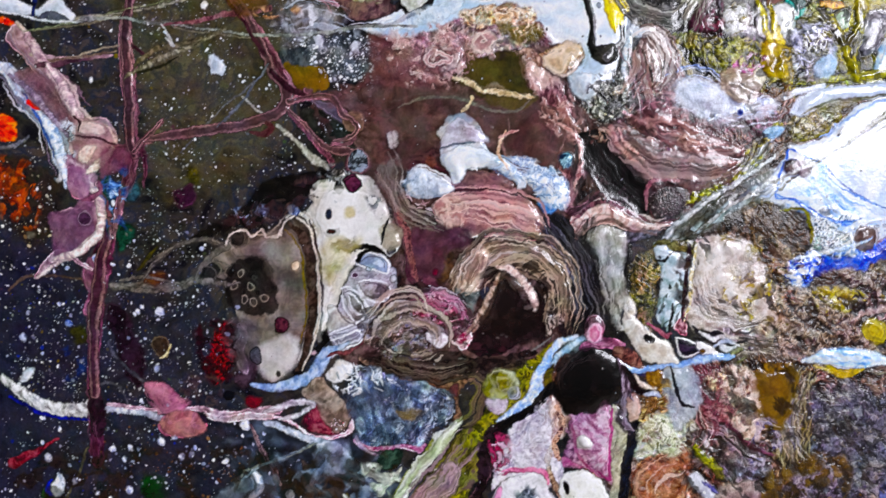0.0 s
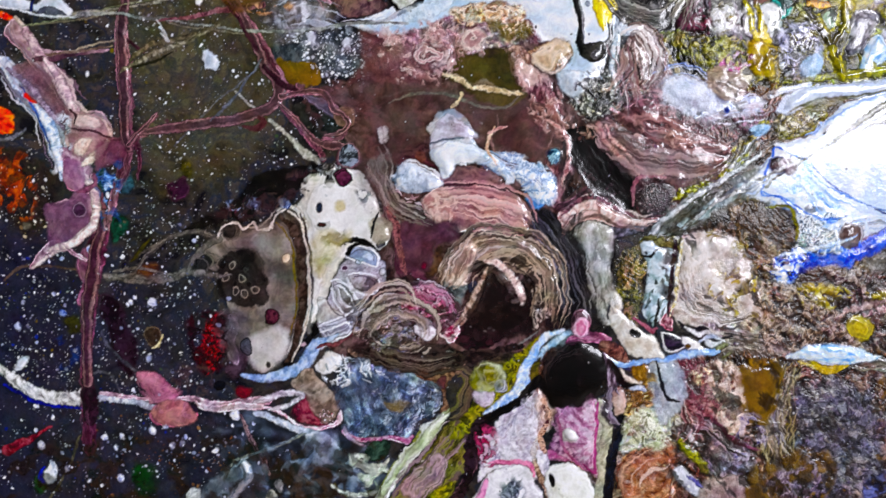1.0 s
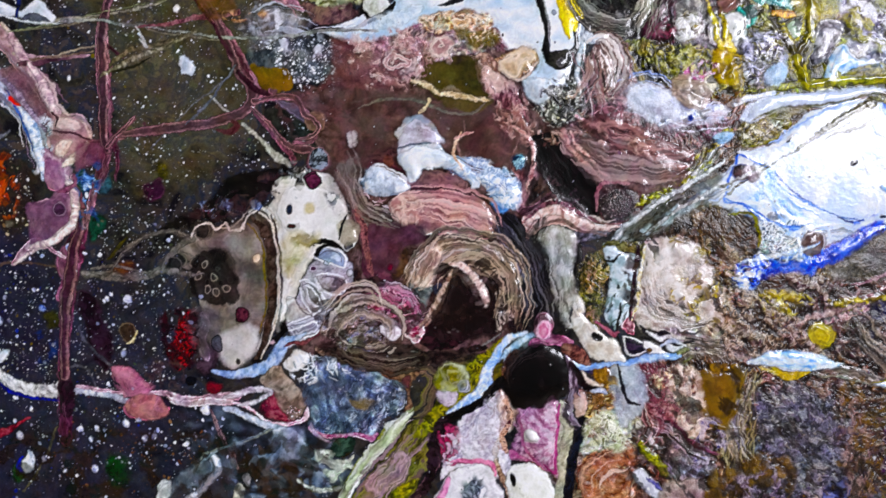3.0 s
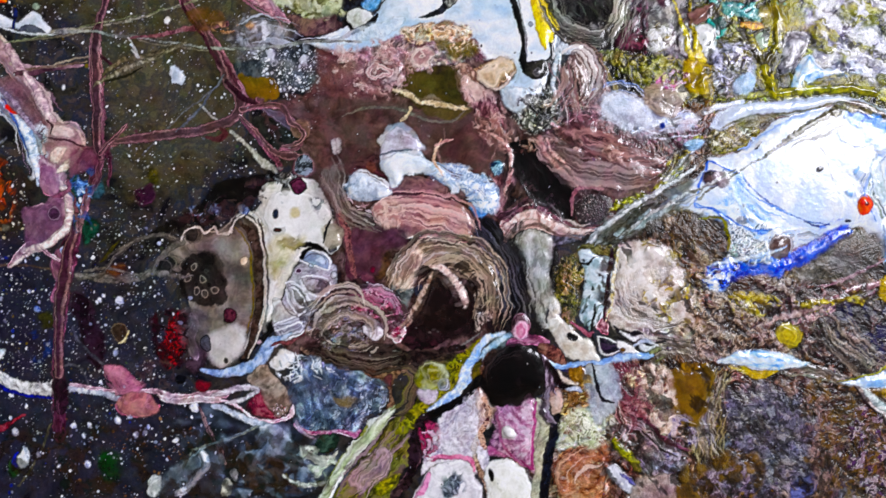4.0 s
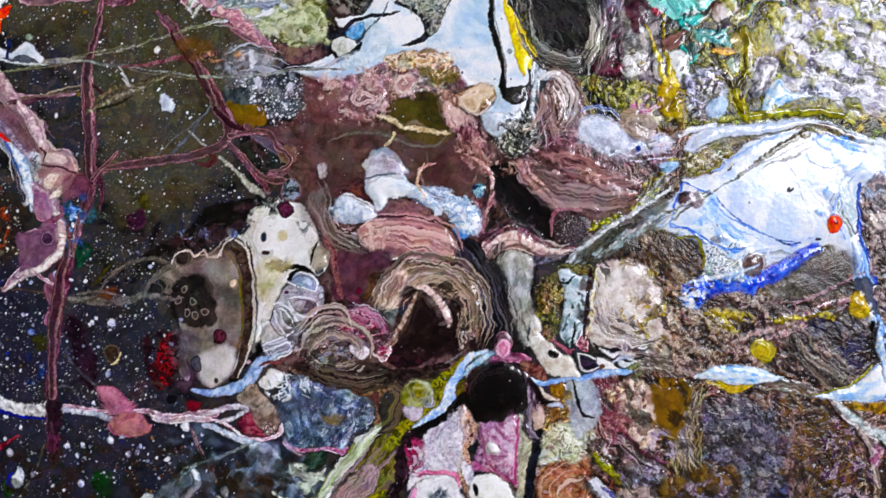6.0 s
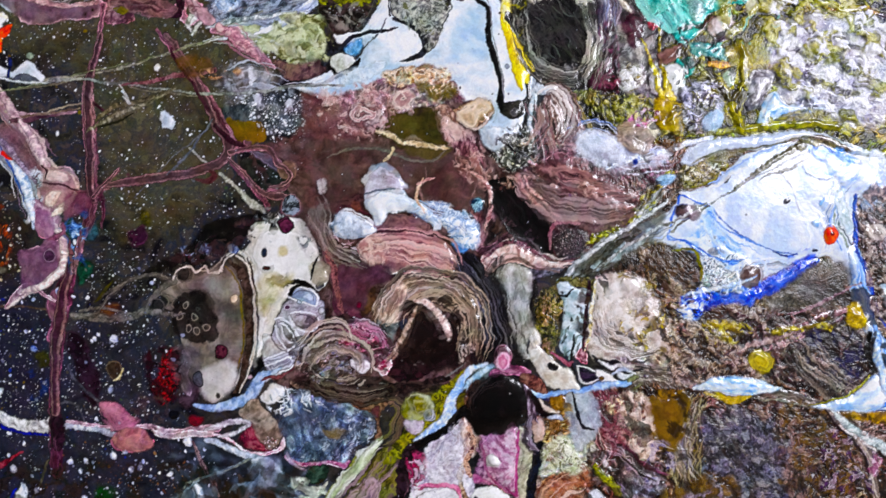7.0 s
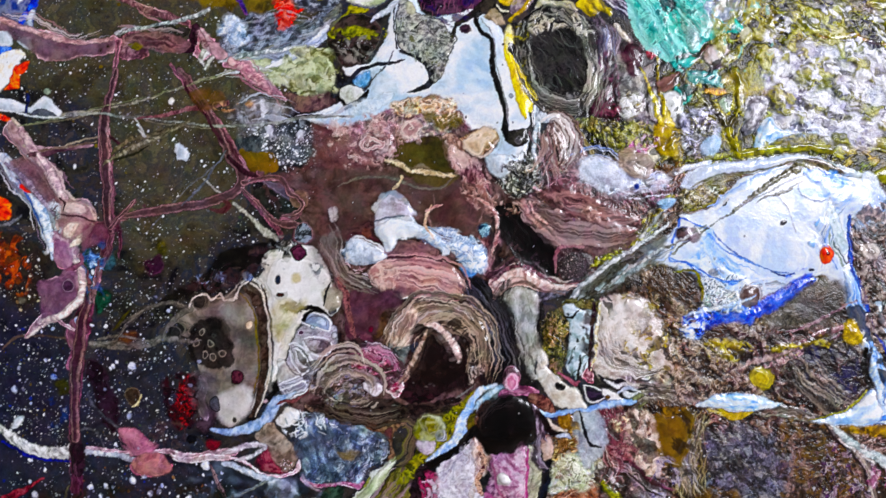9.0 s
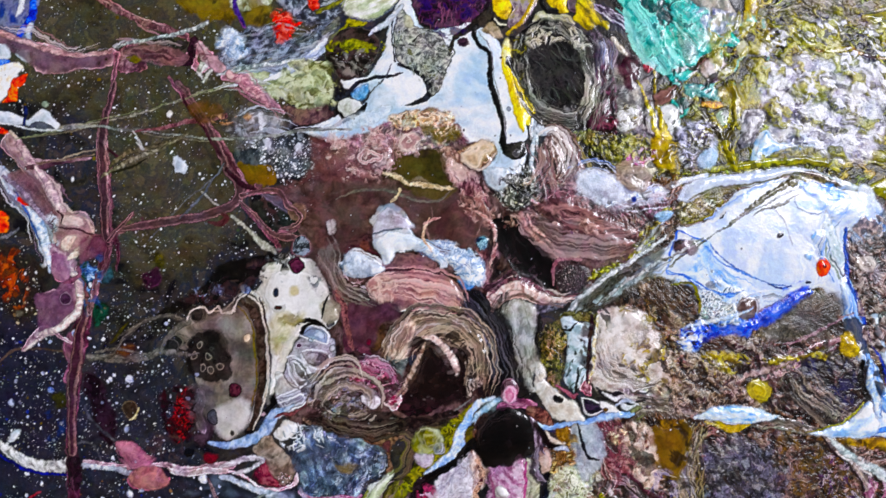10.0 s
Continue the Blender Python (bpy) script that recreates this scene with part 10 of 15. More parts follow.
bundle([(172.1,35.7), (166.6,28.1), (161.6,19.1), (158.5,9.7), (162.4,-0.8)], 22, 9.0, 0.32, "3c78d0 80ace4 ffffff 6c8478 2c5cb8 c8d8ec", 123)
bundle([(53.4,-15.5), (65.4,-3.8), (77.4,5.1), (87.6,16.4), (97.7,23.4)], 12, 5.5, 0.24, "0c0c0a 3c4034 8c9490 d4d8d8 3c3c18", 125)
bundle([(64.8,-12.8), (77.2,-3.0), (89.7,2.6), (102.6,11.5)], 12, 4.5, 0.26, "1c1814 5c5c54 a8aca8 e0e4e4", 126)
bundle([(80.6,-51.8), (95.6,-52.9), (108.2,-55.3)], 10, 4.5, 0.26, "1c1410 5c5048 948a80 c0b8ae", 127)
bundle([(165.5,-70.1), (171.3,-79.4), (174.1,-93.3), (174.0,-109.4)], 14, 7.0, 0.3, "140e0a 4c3c30 948478 c0b0a4", 131, 0.2)
bundle([(-182.8,62.6), (-174.9,51.9), (-165.2,40.8), (-158.4,31.2)], 12, 7.0, 0.28, "5c3c40 94747a c8b4b4 e4dcdc 6c8498", 132)
bundle([(-143.0,57.9), (-141.8,38.2), (-140.6,19.1), (-143.7,1.6)], 9, 4.5, 0.26, "241014 5c3438 8c6064 3c1c20", 135)
bundle([(-149.6,-15.4), (-152.2,-32.8), (-154.3,-51.5), (-153.5,-74.8), (-153.1,-91.0)], 10, 5.0, 0.28, "1c0c10 4c2830 7c545c 2c1418", 136)
bundle([(79.0,118.7), (88.3,103.9), (98.5,85.9)], 14, 9.0, 0.35, "0c5c5c 58c8bc b0f0e4 187c84 3c9c90", 137)
bundle([(89.6,121.0), (100.5,108.7), (113.2,97.9)], 12, 10.0, 0.32, "0c6468 70d0c4 c4f4ec 1c8488", 138)
bundle([(121.9,82.3), (124.9,69.7), (120.3,57.7), (123.9,47.6)], 12, 4.5, 0.35, "3c3a0c 8c861c c8c048 241f08 e0d880", 139, 0.2)
bundle([(105.4,73.7), (114.8,63.5), (123.5,48.6)], 10, 4.0, 0.32, "2c2a0c 6c661c a8a040 c8c8a8", 140, 0.2)
bundle([(169.5,-2.3), (170.9,-16.4), (174.7,-30.5), (179.3,-47.0)], 12, 6.0, 0.3, "3c78d0 8cb4e8 ffffff c8dcf4 2c48a0", 141)
bundle([(-15.7,-86.2), (-26.1,-94.5), (-34.3,-105.3), (-42.9,-117.0)], 16, 9.0, 0.32, "2c2a14 5c5a24 8c884c 7c6468 a89898", 142)
bundle([(-21.3,-80.5), (-30.8,-89.6), (-39.0,-101.2), (-48.0,-116.3)], 10, 4.5, 0.28, "7c8460 c8d0bc f0f4ee 98a078", 143)
bundle([(67.7,-79.3), (76.2,-82.4), (84.7,-89.3), (95.2,-93.2)], 14, 7.0, 0.28, "2c1414 7c3c40 b89c9c d8c8c8 1c1010", 144)
bundle([(40.3,-69.5), (38.4,-78.0), (41.9,-84.2)], 8, 4.0, 0.26, "0c0a0c 4c3c44 a89ca4", 145)
bundle([(171.5,16.7), (175.0,7.2), (179.4,-2.3), (185.7,-11.8)], 20, 12.0, 0.3, "080608 3c3034 8c8486 d8d4d4", 154, 0.25)
bundle([(135.2,115.7), (154.5,116.5), (173.6,113.0), (190.0,114.3)], 20, 16.0, 0.4, "3c3a18 8c8674 ccc8c0 6c6450", 159, 0.35)
bundle([(21.2,24.0), (28.2,15.4), (37.6,3.5), (46.9,-5.1)], 18, 9.0, 0.22, "020202 0c0808 2c1e1a 4c3832", 162)
bundle([(67.4,28.9), (78.4,32.7), (90.3,36.4), (97.5,38.7)], 12, 6.0, 0.3, "5c6078 b0b8c8 e8ecf2 8c7074", 164)
bundle([(146.4,-66.8), (157.6,-75.5), (164.4,-88.8), (166.7,-104.3)], 12, 20.0, 0.3, "1c140c 4c3c1c 6c5424 3c3440", 166, 0.12)
specks([(37.9,27.2), (75.7,17.4), (169.2,-25.8), (181.1,-91.0), (73.7,-90.3), (93.7,-29.9), (66.0,3.3)], 500, "5c4a10 8c7a20 4c2c5c 2c2040 e8e4dc ffffff 8c4838 c8b8a8", (0.2,0.7), 171)
specks([(65.4,-68.8), (150.2,-64.4), (151.1,-106.6), (45.4,-109.7)], 420, "5c4410 7c6420 4c2c5c 2c2040 e8e4dc ffffff 8c4838 a89888", (0.2,0.7), 172)
specks([(96.0,79.6), (189.9,112.8), (187.6,45.2), (100.1,45.9)], 420, "8c8420 b8b040 2c2a4c 4c486c ffffff ffffff e8e8f0 5c5a14", (0.2,0.8), 173)
specks([(-52.5,59.1), (4.9,68.3), (76.1,36.5), (85.2,17.3), (42.6,27.2), (18.6,3.6), (4.5,18.0), (-43.0,47.0)], 320, "c8a8a0 e8d8d0 ffffff 3c1c1c 241010", (0.12,0.45), 174)
specks([(-187.7,121.0), (-91.1,120.1), (-52.5,100.3), (-85.7,-14.5), (-185.2,-13.7)], 1200, "3c3a2c 5c5644 6c6c64 8c8c84", (0.15,0.5), 175)

bundle([(-9.8,15.7), (-0.3,10.9), (9.2,8.0), (16.2,2.7)], 16, 7.0, 0.26, "4c6484 90b0d0 ffffff e8f0f8 2c3440", 183)
bundle([(-41.6,5.5), (-35.9,9.7), (-28.8,7.3), (-25.5,4.4)], 12, 6.0, 0.24, "4c5c70 90a4b8 ffffff e0e8f0", 184)
specks([(-56.7,-70.0), (-31.3,-69.3), (-33.0,-86.3), (-56.3,-89.0)], 160, "b8c4d4 e8ecf2 ffffff 1c222c", (0.12,0.4), 185)
specks([(-43.0,35.1), (28.6,46.4), (18.6,3.6), (-38.3,6.4)], 90, "7c5450 a07c78 1c0e0e", (0.12,0.4), 187)

vein("white_ridge", [(53.9,-12.7), (57.7,-9.0), (63.0,-3.8), (67.8,0.2), (73.1,3.4), (77.9,7.0), (82.2,11.7), (85.7,15.9)], (0.5, 0.8, 1.1, 1.1, 1.0, 0.9, 0.7, 0.4), f("a8a8ac d4d6d8 f4f4f4", 1.2), wob=0.3, h=0.3, hw=0.8, label="long white diagonal ridge")
bundle([(107.2,-17.4), (117.6,-15.1), (127.2,-10.4), (146.2,-7.8)], 12, 7.0, 0.28, "4c5c70 b0c4d8 ffffff 1c242c", 192)
pool("grey_cap", [(24.1,-13.0), (27.5,-9.7), (32.2,-8.3), (36.9,-10.7), (38.3,-13.5), (34.9,-16.8), (30.7,-18.2), (26.9,-16.7)], f("8c8a86 b4b2ae d4d4d2", 1.4, 4), wob=0.6, soft=0.6, own=False, h=0.1)

bundle([(111.4,22.9), (123.5,31.3), (138.0,39.3), (148.5,41.6)], 8, 4.0, 0.24, "9cbcec d0e0f6 ffffff 6c94d8", 194)
bundle([(108.9,14.8), (113.9,5.3), (120.3,-1.9), (131.9,-9.1)], 12, 9.0, 0.26, "5c94e0 a0c4f0 ffffff d4e4f8", 195)
bundle([(144.6,21.6), (151.5,12.1), (153.5,2.6), (151.0,-4.5)], 8, 8.0, 0.24, "b0c0dc d8e2f0 ffffff 98acd0", 196)

bundle([(-85.1,66.1), (-76.5,69.9), (-66.9,68.4), (-59.7,65.9)], 8, 12.0, 0.3, "e4e8ec a8b0bc 54545c", 221)
bundle([(-91.9,83.6), (-81.3,83.0), (-71.7,81.5), (-62.1,78.5)], 8, 6.0, 0.3, "c8ccc8 8c9484 e8ece8 5c5444", 201)
bundle([(-62.1,97.9), (-54.4,101.3), (-48.7,105.1), (-42.9,109.9)], 8, 5.0, 0.28, "d8dce0 90949c 3c4048 f0f2f4", 203)
specks([(-52.5,59.1), (4.9,68.3), (4.8,56.2), (-21.5,51.7), (-33.4,47.0)], 160, "f4ece4 ffffff 3c1c1c d8b8b0", (0.12,0.45), 204)

# late spills over the lower right
pool("umber_stain", [(-10.3,-61.9), (-5.5,-58.2), (3.9,-56.9), (1.5,-61.0), (-4.6,-63.8), (-9.4,-68.9), (-12.7,-71.1), (-14.5,-68.8)], f("1c1610 3c3024 5c4c3c", 1.2, 4, 3), soft=0.8, wob=1.0, own=False, alpha=0.8)
bundle([(-20.6,-65.5), (-15.9,-64.2), (-12.7,-68.8), (-16.0,-78.1), (-19.8,-82.7)], 10, 6.0, 0.3, "1c1612 4c4034 7c6c58 5c5c28", 211)
bundle([(63.3,-66.8), (67.7,-75.1), (69.1,-83.4), (65.9,-91.9)], 12, 7.0, 0.3, "3c1c1c 8c4c48 b88c84 d8c4bc", 213)

# edges and strands that lie over the other coats
pool("yellow_flush", [(29.5,86.9), (32.4,84.5), (35.2,81.1), (38.0,75.7), (40.8,70.9), (38.4,69.0), (37.4,64.6), (34.5,66.6), (32.7,72.4), (31.3,78.2), (29.0,83.1)], f("c0a810 dcc81c ecd82c", 2), own=False, soft=0.4, h=0.1)
bundle([(33.5,99.5), (34.4,89.8), (36.6,81.1), (41.8,72.8), (50.4,68.4), (58.5,68.8), (63.8,75.0), (66.4,84.7)], 14, 9.0, 0.26, "080808 54524c 98968c 141414 24221e", 231, 0.02)
bundle([(53.3,106.7), (59.0,98.4), (63.1,89.6), (65.8,79.9), (64.7,71.2)], 12, 8.0, 0.26, "080808 54544c 98988c 181420 2c281e", 232, 0.02)
bundle([(34.1,104.4), (32.0,97.1), (34.4,89.8)], 8, 6.0, 0.28, "0c0c0c 8c8c84 c8c8bc 24202c", 233)
bundle([(39.8,99.5), (45.9,92.1), (53.0,84.8), (60.1,79.9)], 8, 16.0, 0.24, "1c1a18 3c3a36 0c0b0a", 234, 0.02, 0.5)
bundle([(69.1,102.6), (71.4,94.4), (70.7,84.7), (68.2,78.9)], 12, 7.0, 0.3, "c8d0e0 8c94ac 2c2434 f0f2f6 5c4c5c", 235)
bundle([(66.3,79.9), (68.1,71.1), (68.9,60.5)], 12, 9.0, 0.26, "7c5058 b08c8c 2c1418 4c242c e0d0cc", 236)
pool("plum_gap", [(76.2,94.8), (84.3,93.8), (86.6,86.9), (84.5,78.7), (78.3,79.3), (76.5,87.0)], f("1c0c12 34161e 4c2028", 1.6), own=False, soft=1.4, wob=1.2, alpha=0.85)
pool("black_gap", [(72.4,70.1), (75.1,63.8), (77.5,60.5), (74.1,60.0), (71.3,63.9)], INK, own=False, soft=0.8)
bundle([(85.6,87.0), (86.9,77.3), (88.6,67.6), (90.8,59.4)], 10, 8.0, 0.28, "c8c4bc 8c847c e8e4dc 4c4030", 237)
bundle([(80.6,74.9), (83.8,70.0), (88.1,65.2)], 10, 10.0, 0.3, "c4bcc4 f0f0f0 5c5058 8c7c84", 238)
bundle([(40.1,19.6), (49.6,14.8), (61.4,13.7), (75.7,15.0)], 12, 7.0, 0.24, "a89088 6c5450 c8b4ac 2c1c1a", 239)
bundle([(32.1,26.3), (36.4,20.6), (42.4,12.9), (49.5,9.1)], 7, 4.0, 0.28, "c89c94 8c5c58 dcc0b8", 240)
bundle([(40.7,58.4), (43.4,48.7), (47.5,39.1), (49.8,29.5)], 10, 8.0, 0.28, "8c5c5c c8a8a4 4c2424 e8dcd8", 242)
bundle([(52.6,60.7), (56.3,53.4), (60.0,46.2), (61.9,43.8)], 9, 7.0, 0.28, "b08c84 5c3a38 d8c4bc 8c8034", 243)
bundle([(54.7,39.1), (64.3,42.3), (73.7,37.9), (83.2,35.0), (95.1,37.8)], 14, 16.0, 0.3, "f4f6fa c8ccd8 9c848c e0e4ee 8ca0d0", 244)
pool("white_veil", [(57.1,44.3), (66.7,45.7), (73.3,41.8), (71.3,36.5), (64.2,37.1), (59.5,40.0)], f("b0b0b8 dce0e8 f4f6fa", 1.2, 4, 2.8), own=False, soft=1.6, wob=1.6, alpha=0.7)
# half moon
for (x, y), r in zip([(-100.3,-26.6), (-97.0,-31.8), (-100.2,-35.5), (-93.2,-35.6), (-98.3,-37.9), (-95.6,-28.1)], (1.7, 1.6, 1.2, 1.3, 0.9, 0.8)):
    cell("bubble_ring", [(x, y)], r, r * 1.15, 0, f("2c2824 3e3630", 1.2), bands=((0.5, "9c9486 bcb4a6"),), own=False, h=0.2)
for line in ([(-136.2,-26.8), (-132.0,-21.2), (-125.9,-17.0), (-120.7,-14.7), (-114.1,-13.8), (-107.9,-15.7), (-104.2,-13.9)], [(-125.3,-30.2), (-118.7,-29.3), (-115.9,-26.0), (-113.6,-23.2), (-110.3,-21.8), (-106.5,-22.8)], [(-115.9,-28.8), (-111.1,-30.3), (-106.4,-29.4), (-103.6,-27.1)], [(-145.2,-29.6), (-137.6,-27.7), (-125.8,-30.2)]):
    vein("web_line", line, (0.3, 0.5, 0.6, 0.5, 0.3), f("443f3a 605a54 78726a", 1.2), own=False, h=0.15)
# torn strokes on the dark ground
bundle([(-187.9,52.0), (-181.5,42.9), (-172.7,32.7), (-167.3,21.2), (-165.2,9.3)], 14, 9.0, 0.36, "e4ecf4 8c9c9c a890a0 f4f6f8 3c3844 6c5c6c", 251, 0.15)
bundle([(-171.1,49.0), (-164.7,40.3), (-159.3,31.7), (-156.4,27.8)], 9, 6.0, 0.34, "e0ccc4 9c7c7c 6c4a4c c8aca8", 252, 0.1)
bundle([(-188.9,107.3), (-172.9,101.8), (-155.9,95.3), (-139.1,98.1)], 12, 12.0, 0.3, "d4bcb8 9c7470 5c3432 e8dcd8 8c8c98", 255)
bundle([(-137.7,97.1), (-129.5,98.5), (-120.8,96.0), (-107.8,97.8)], 9, 9.0, 0.28, "b08c88 5c3434 d8c4c0 3c2020", 256)
# worn rim of the green ribbon and the cushion
bundle([(-21.9,-33.8), (-18.1,-26.8), (-13.3,-19.7), (-5.2,-15.1), (4.2,-14.2)], 14, 10.0, 0.28, "d8c4b4 5c483c a88c7c f0e4da 2c1e18", 263)
bundle([(27.9,-10.6), (32.5,-20.1), (34.7,-31.8), (36.9,-43.6)], 12, 9.0, 0.24, "e0e0de 8c8a88 3c3a38 b4b2ae", 265)
bundle([(20.8,-8.2), (28.0,-2.6), (35.1,-1.2), (42.2,-6.0), (54.0,-8.0)], 10, 6.0, 0.26, "e8d0c8 a87c74 6c4440 f4e8e2", 266)

# lower right: the crust's own drifts of colour
pool("umber_drift", [(101.5,-95.5), (111.8,-90.6), (116.9,-96.7), (109.9,-102.8), (101.7,-107.6), (93.4,-109.1), (95.4,-101.5)], f("2c1c0a 4c3614 644a24", 1.8, 4, 3), own=False, soft=1.8, wob=2.4, wsize=5, crinkle=0.25, alpha=0.7)
pool("plum_drift", [(134.9,-64.9), (144.4,-66.7), (152.0,-72.7), (152.8,-108.2), (143.2,-108.5), (138.3,-87.7)], f("0e0808 22161a 402c2e 5c4446", 1.4, 4, 3), own=False, soft=2.4, wob=2.6, wsize=6, crinkle=0.4, alpha=0.6)
bundle([(105.3,-61.5), (103.0,-69.9), (100.7,-78.3), (101.7,-87.5), (106.1,-95.8)], 16, 11.0, 0.32, "1c140e a89484 5c4a38 d0c4b4 3c2c1c", 272, 0.12)
bundle([(99.2,-69.2), (96.9,-77.6), (98.8,-85.9), (103.5,-92.9)], 8, 6.0, 0.3, "2c2418 8c8070 5c5890 c8c0b4", 273, 0.1)
pool("crimson_drift", [(67.1,-68.8), (73.8,-69.9), (77.8,-78.6), (72.4,-82.5), (67.7,-76.3)], f("3c1416 6c2c2c 944c4c b88480", 1.2, 4, 3), own=False, soft=1.2, wob=1.6, wsize=3, alpha=0.75)
pool("rust_drift", [(45.6,-98.8), (53.4,-92.7), (61.7,-89.9), (63.3,-102.5), (58.1,-113.1), (46.3,-113.4), (44.1,-105.1)], f("54281a 84482e a87050 c49878", 2.0, 4, 2.8), own=False, soft=1.4, wob=1.0, alpha=0.6)
bundle([(46.3,-111.3), (46.5,-102.9), (51.4,-96.9), (59.7,-93.3)], 10, 9.0, 0.3, "d8b49c 6c3420 a86c4c f0dccc", 274)
# lower middle: whiter ribbon and paler rocks
pool("olive_film", [(9.4,-61.5), (13.2,-58.9), (12.5,-66.5), (8.8,-69.9), (7.5,-66.6)], f("24220a 444014 645c24", 1.4), own=False, soft=0.6)
pool("rust_film", [(14.4,-57.2), (18.2,-55.8), (16.6,-61.3), (13.8,-66.9), (12.0,-64.0)], f("2c1812 5c3c30 8c6854", 1), own=False, soft=0.5, wob=0.5)
pool("cream_film", [(10.3,-72.4), (12.2,-70.3), (14.6,-73.2), (17.0,-76.9), (18.7,-78.9), (16.9,-84.9), (14.3,-87.1), (12.0,-80.8)], f("7c5c50 b89c90 e0d0c6", 1.1, 4, 2.8, 75, 3), own=False, soft=0.5, wob=0.7)
pool("pink_film", [(19.6,-79.8), (30.0,-75.3), (32.8,-73.1), (34.3,-82.3), (33.7,-92.8), (32.6,-100.4), (27.3,-95.5), (21.9,-88.9)], f("8c5468 b48092 d4acb8 ecdce2", 1.6, 4, 2.8), own=False, soft=1.2, wob=0.8, alpha=0.65)
cell("drop_white", [(23.5,-87.6)], 2.7, 2.3, -10, CREAM, own=False, h=0.2)
pool("rock_white", [(-3.4,-88.8), (4.8,-80.2), (11.0,-75.4), (12.5,-85.0), (10.7,-96.8), (1.0,-97.1)], f("a49ca8 d4d0d6 f4f2f4", 1.4, 4, 3), own=False, soft=1.4, wob=0.8, alpha=0.6)
pool("leaf_white", [(-20.1,-79.6), (-22.1,-84.3), (-26.6,-89.5), (-32.8,-95.6), (-39.0,-102.9), (-45.5,-112.8), (-48.0,-112.9), (-41.1,-102.5), (-35.0,-92.7), (-29.6,-87.0)], f("94a47c c4d0b0 eef2e6", 2.2, 3, 2.6, 45, 4), own=False, soft=0.4, h=0.15, alpha=0.85)
pool("slate_film", [(-59.7,-69.3), (-44.1,-64.6), (-31.3,-70.2), (-33.1,-81.2), (-50.0,-85.9), (-59.4,-82.8)], f("343c50 566078 7c889c", 2.2, 4, 2.8), own=False, soft=2.2, wob=1.6, alpha=0.4)
pool("lake_blue", [(156.8,33.0), (171.1,34.3), (185.1,28.0), (187.6,15.6), (175.3,18.5), (163.6,23.4)], f("7ca4e0 b0ccf0 e4eefa", 1.6, 4, 2.8, 30, 3), own=False, soft=2.6, wob=2.0, wsize=5, alpha=0.5)
pool("tangle_gap", [(62.9,104.2), (68.0,96.8), (68.4,87.1), (65.0,89.6), (61.8,96.9)], f("08080a 1c1418 341c24", 1.4), own=False, soft=1.0, wob=0.8, alpha=0.85)

# upper middle: hazes and ribbons over the wedge
vein("ribbon_white", [(-74.6,85.4), (-66.9,88.0), (-59.2,92.1), (-52.5,97.8), (-48.2,102.7)], (0.5, 1.5, 1.8, 1.5, 0.8), f("a8b4c8 dce2ec f8fafc", 1.4, 3, 2.6, 40, 4), own=False, h=0.2)
vein("ribbon_white", [(-95.7,82.2), (-90.9,83.1), (-86.1,83.6), (-78.9,83.5)], (0.5, 0.7, 0.6, 0.3), f("b0b8bc ecf0f0", 1.2), own=False, h=0.1)
bundle([(-90.0,86.5), (-83.2,85.5), (-77.5,80.1), (-70.7,75.2), (-65.9,71.8)], 9, 8.0, 0.36, "c49494 8c5c5e e0bcb8 a87476", 281, 0.08)
pool("wedge_film", [(-66.9,85.8), (-57.3,89.1), (-51.1,90.5), (-46.3,85.6), (-45.8,79.8), (-50.1,74.5), (-59.7,76.1), (-64.5,79.5)], f("8c967c b4bc98 dce0c8", 1.6, 4, 3), own=False, soft=1.8, wob=1.4, alpha=0.5)
pool("haze_white", [(-87.5,70.5), (-78.9,71.4), (-70.7,69.4), (-66.9,66.0), (-74.1,63.2), (-83.6,64.7)], f("5c5450 8c8480 bcb6b2", 1.8, 4, 2.8), own=False, soft=3.0, wob=3.0, wsize=5, alpha=0.45)
pool("haze_blue", [(-93.9,105.0), (-88.6,106.4), (-83.8,103.0), (-84.7,97.1), (-90.0,96.2), (-93.4,99.6)], f("6c88a8 b4c8dc f0f4f8", 1.2, 4, 3), own=False, soft=1.6, wob=1.8, wsize=3, alpha=0.7)
pool("haze_cream", [(-38.5,122.1), (-17.8,122.0), (-23.1,113.7), (-32.8,111.3), (-39.5,113.8)], f("b0b894 dce0cc f8f8f2", 2, 3, 2.6, 25, 3), own=False, soft=0.6, wob=0.6)
pool("haze_olive", [(-3.3,64.0), (3.9,65.4), (8.2,62.0), (4.8,58.2), (-2.3,58.7)], f("3c3414 5c5020 7c6c34", 1.6, 4), own=False, soft=0.9, wob=1.0, alpha=0.8)
pool("haze_plum", [(-57.3,56.3), (-43.9,58.6), (-38.2,47.0), (-19.2,39.6), (-4.9,34.7), (-8.8,18.1), (-33.5,23.0), (-47.8,27.0), (-57.3,37.6)], f("4c3632 66504a 7c645e", 3, 4), own=False, soft=3.0, wob=2.0, alpha=0.32)
pool("haze_lilac", [(-186.4,48.2), (-176.7,45.7), (-164.6,31.2), (-162.1,23.1), (-166.7,14.6), (-171.6,26.0), (-181.4,38.1)], f("6c6468 8c8488 b8b0b4", 1.8, 4, 3), own=False, soft=1.6, wob=1.2, alpha=0.4)
bundle([(-95.8,93.3), (-81.4,95.7), (-66.9,100.4), (-52.5,103.7)], 14, 22.0, 0.24, "8c94a0 c8ccd4 2c2c34 8c7c80", 282, 0.04, 0.5)

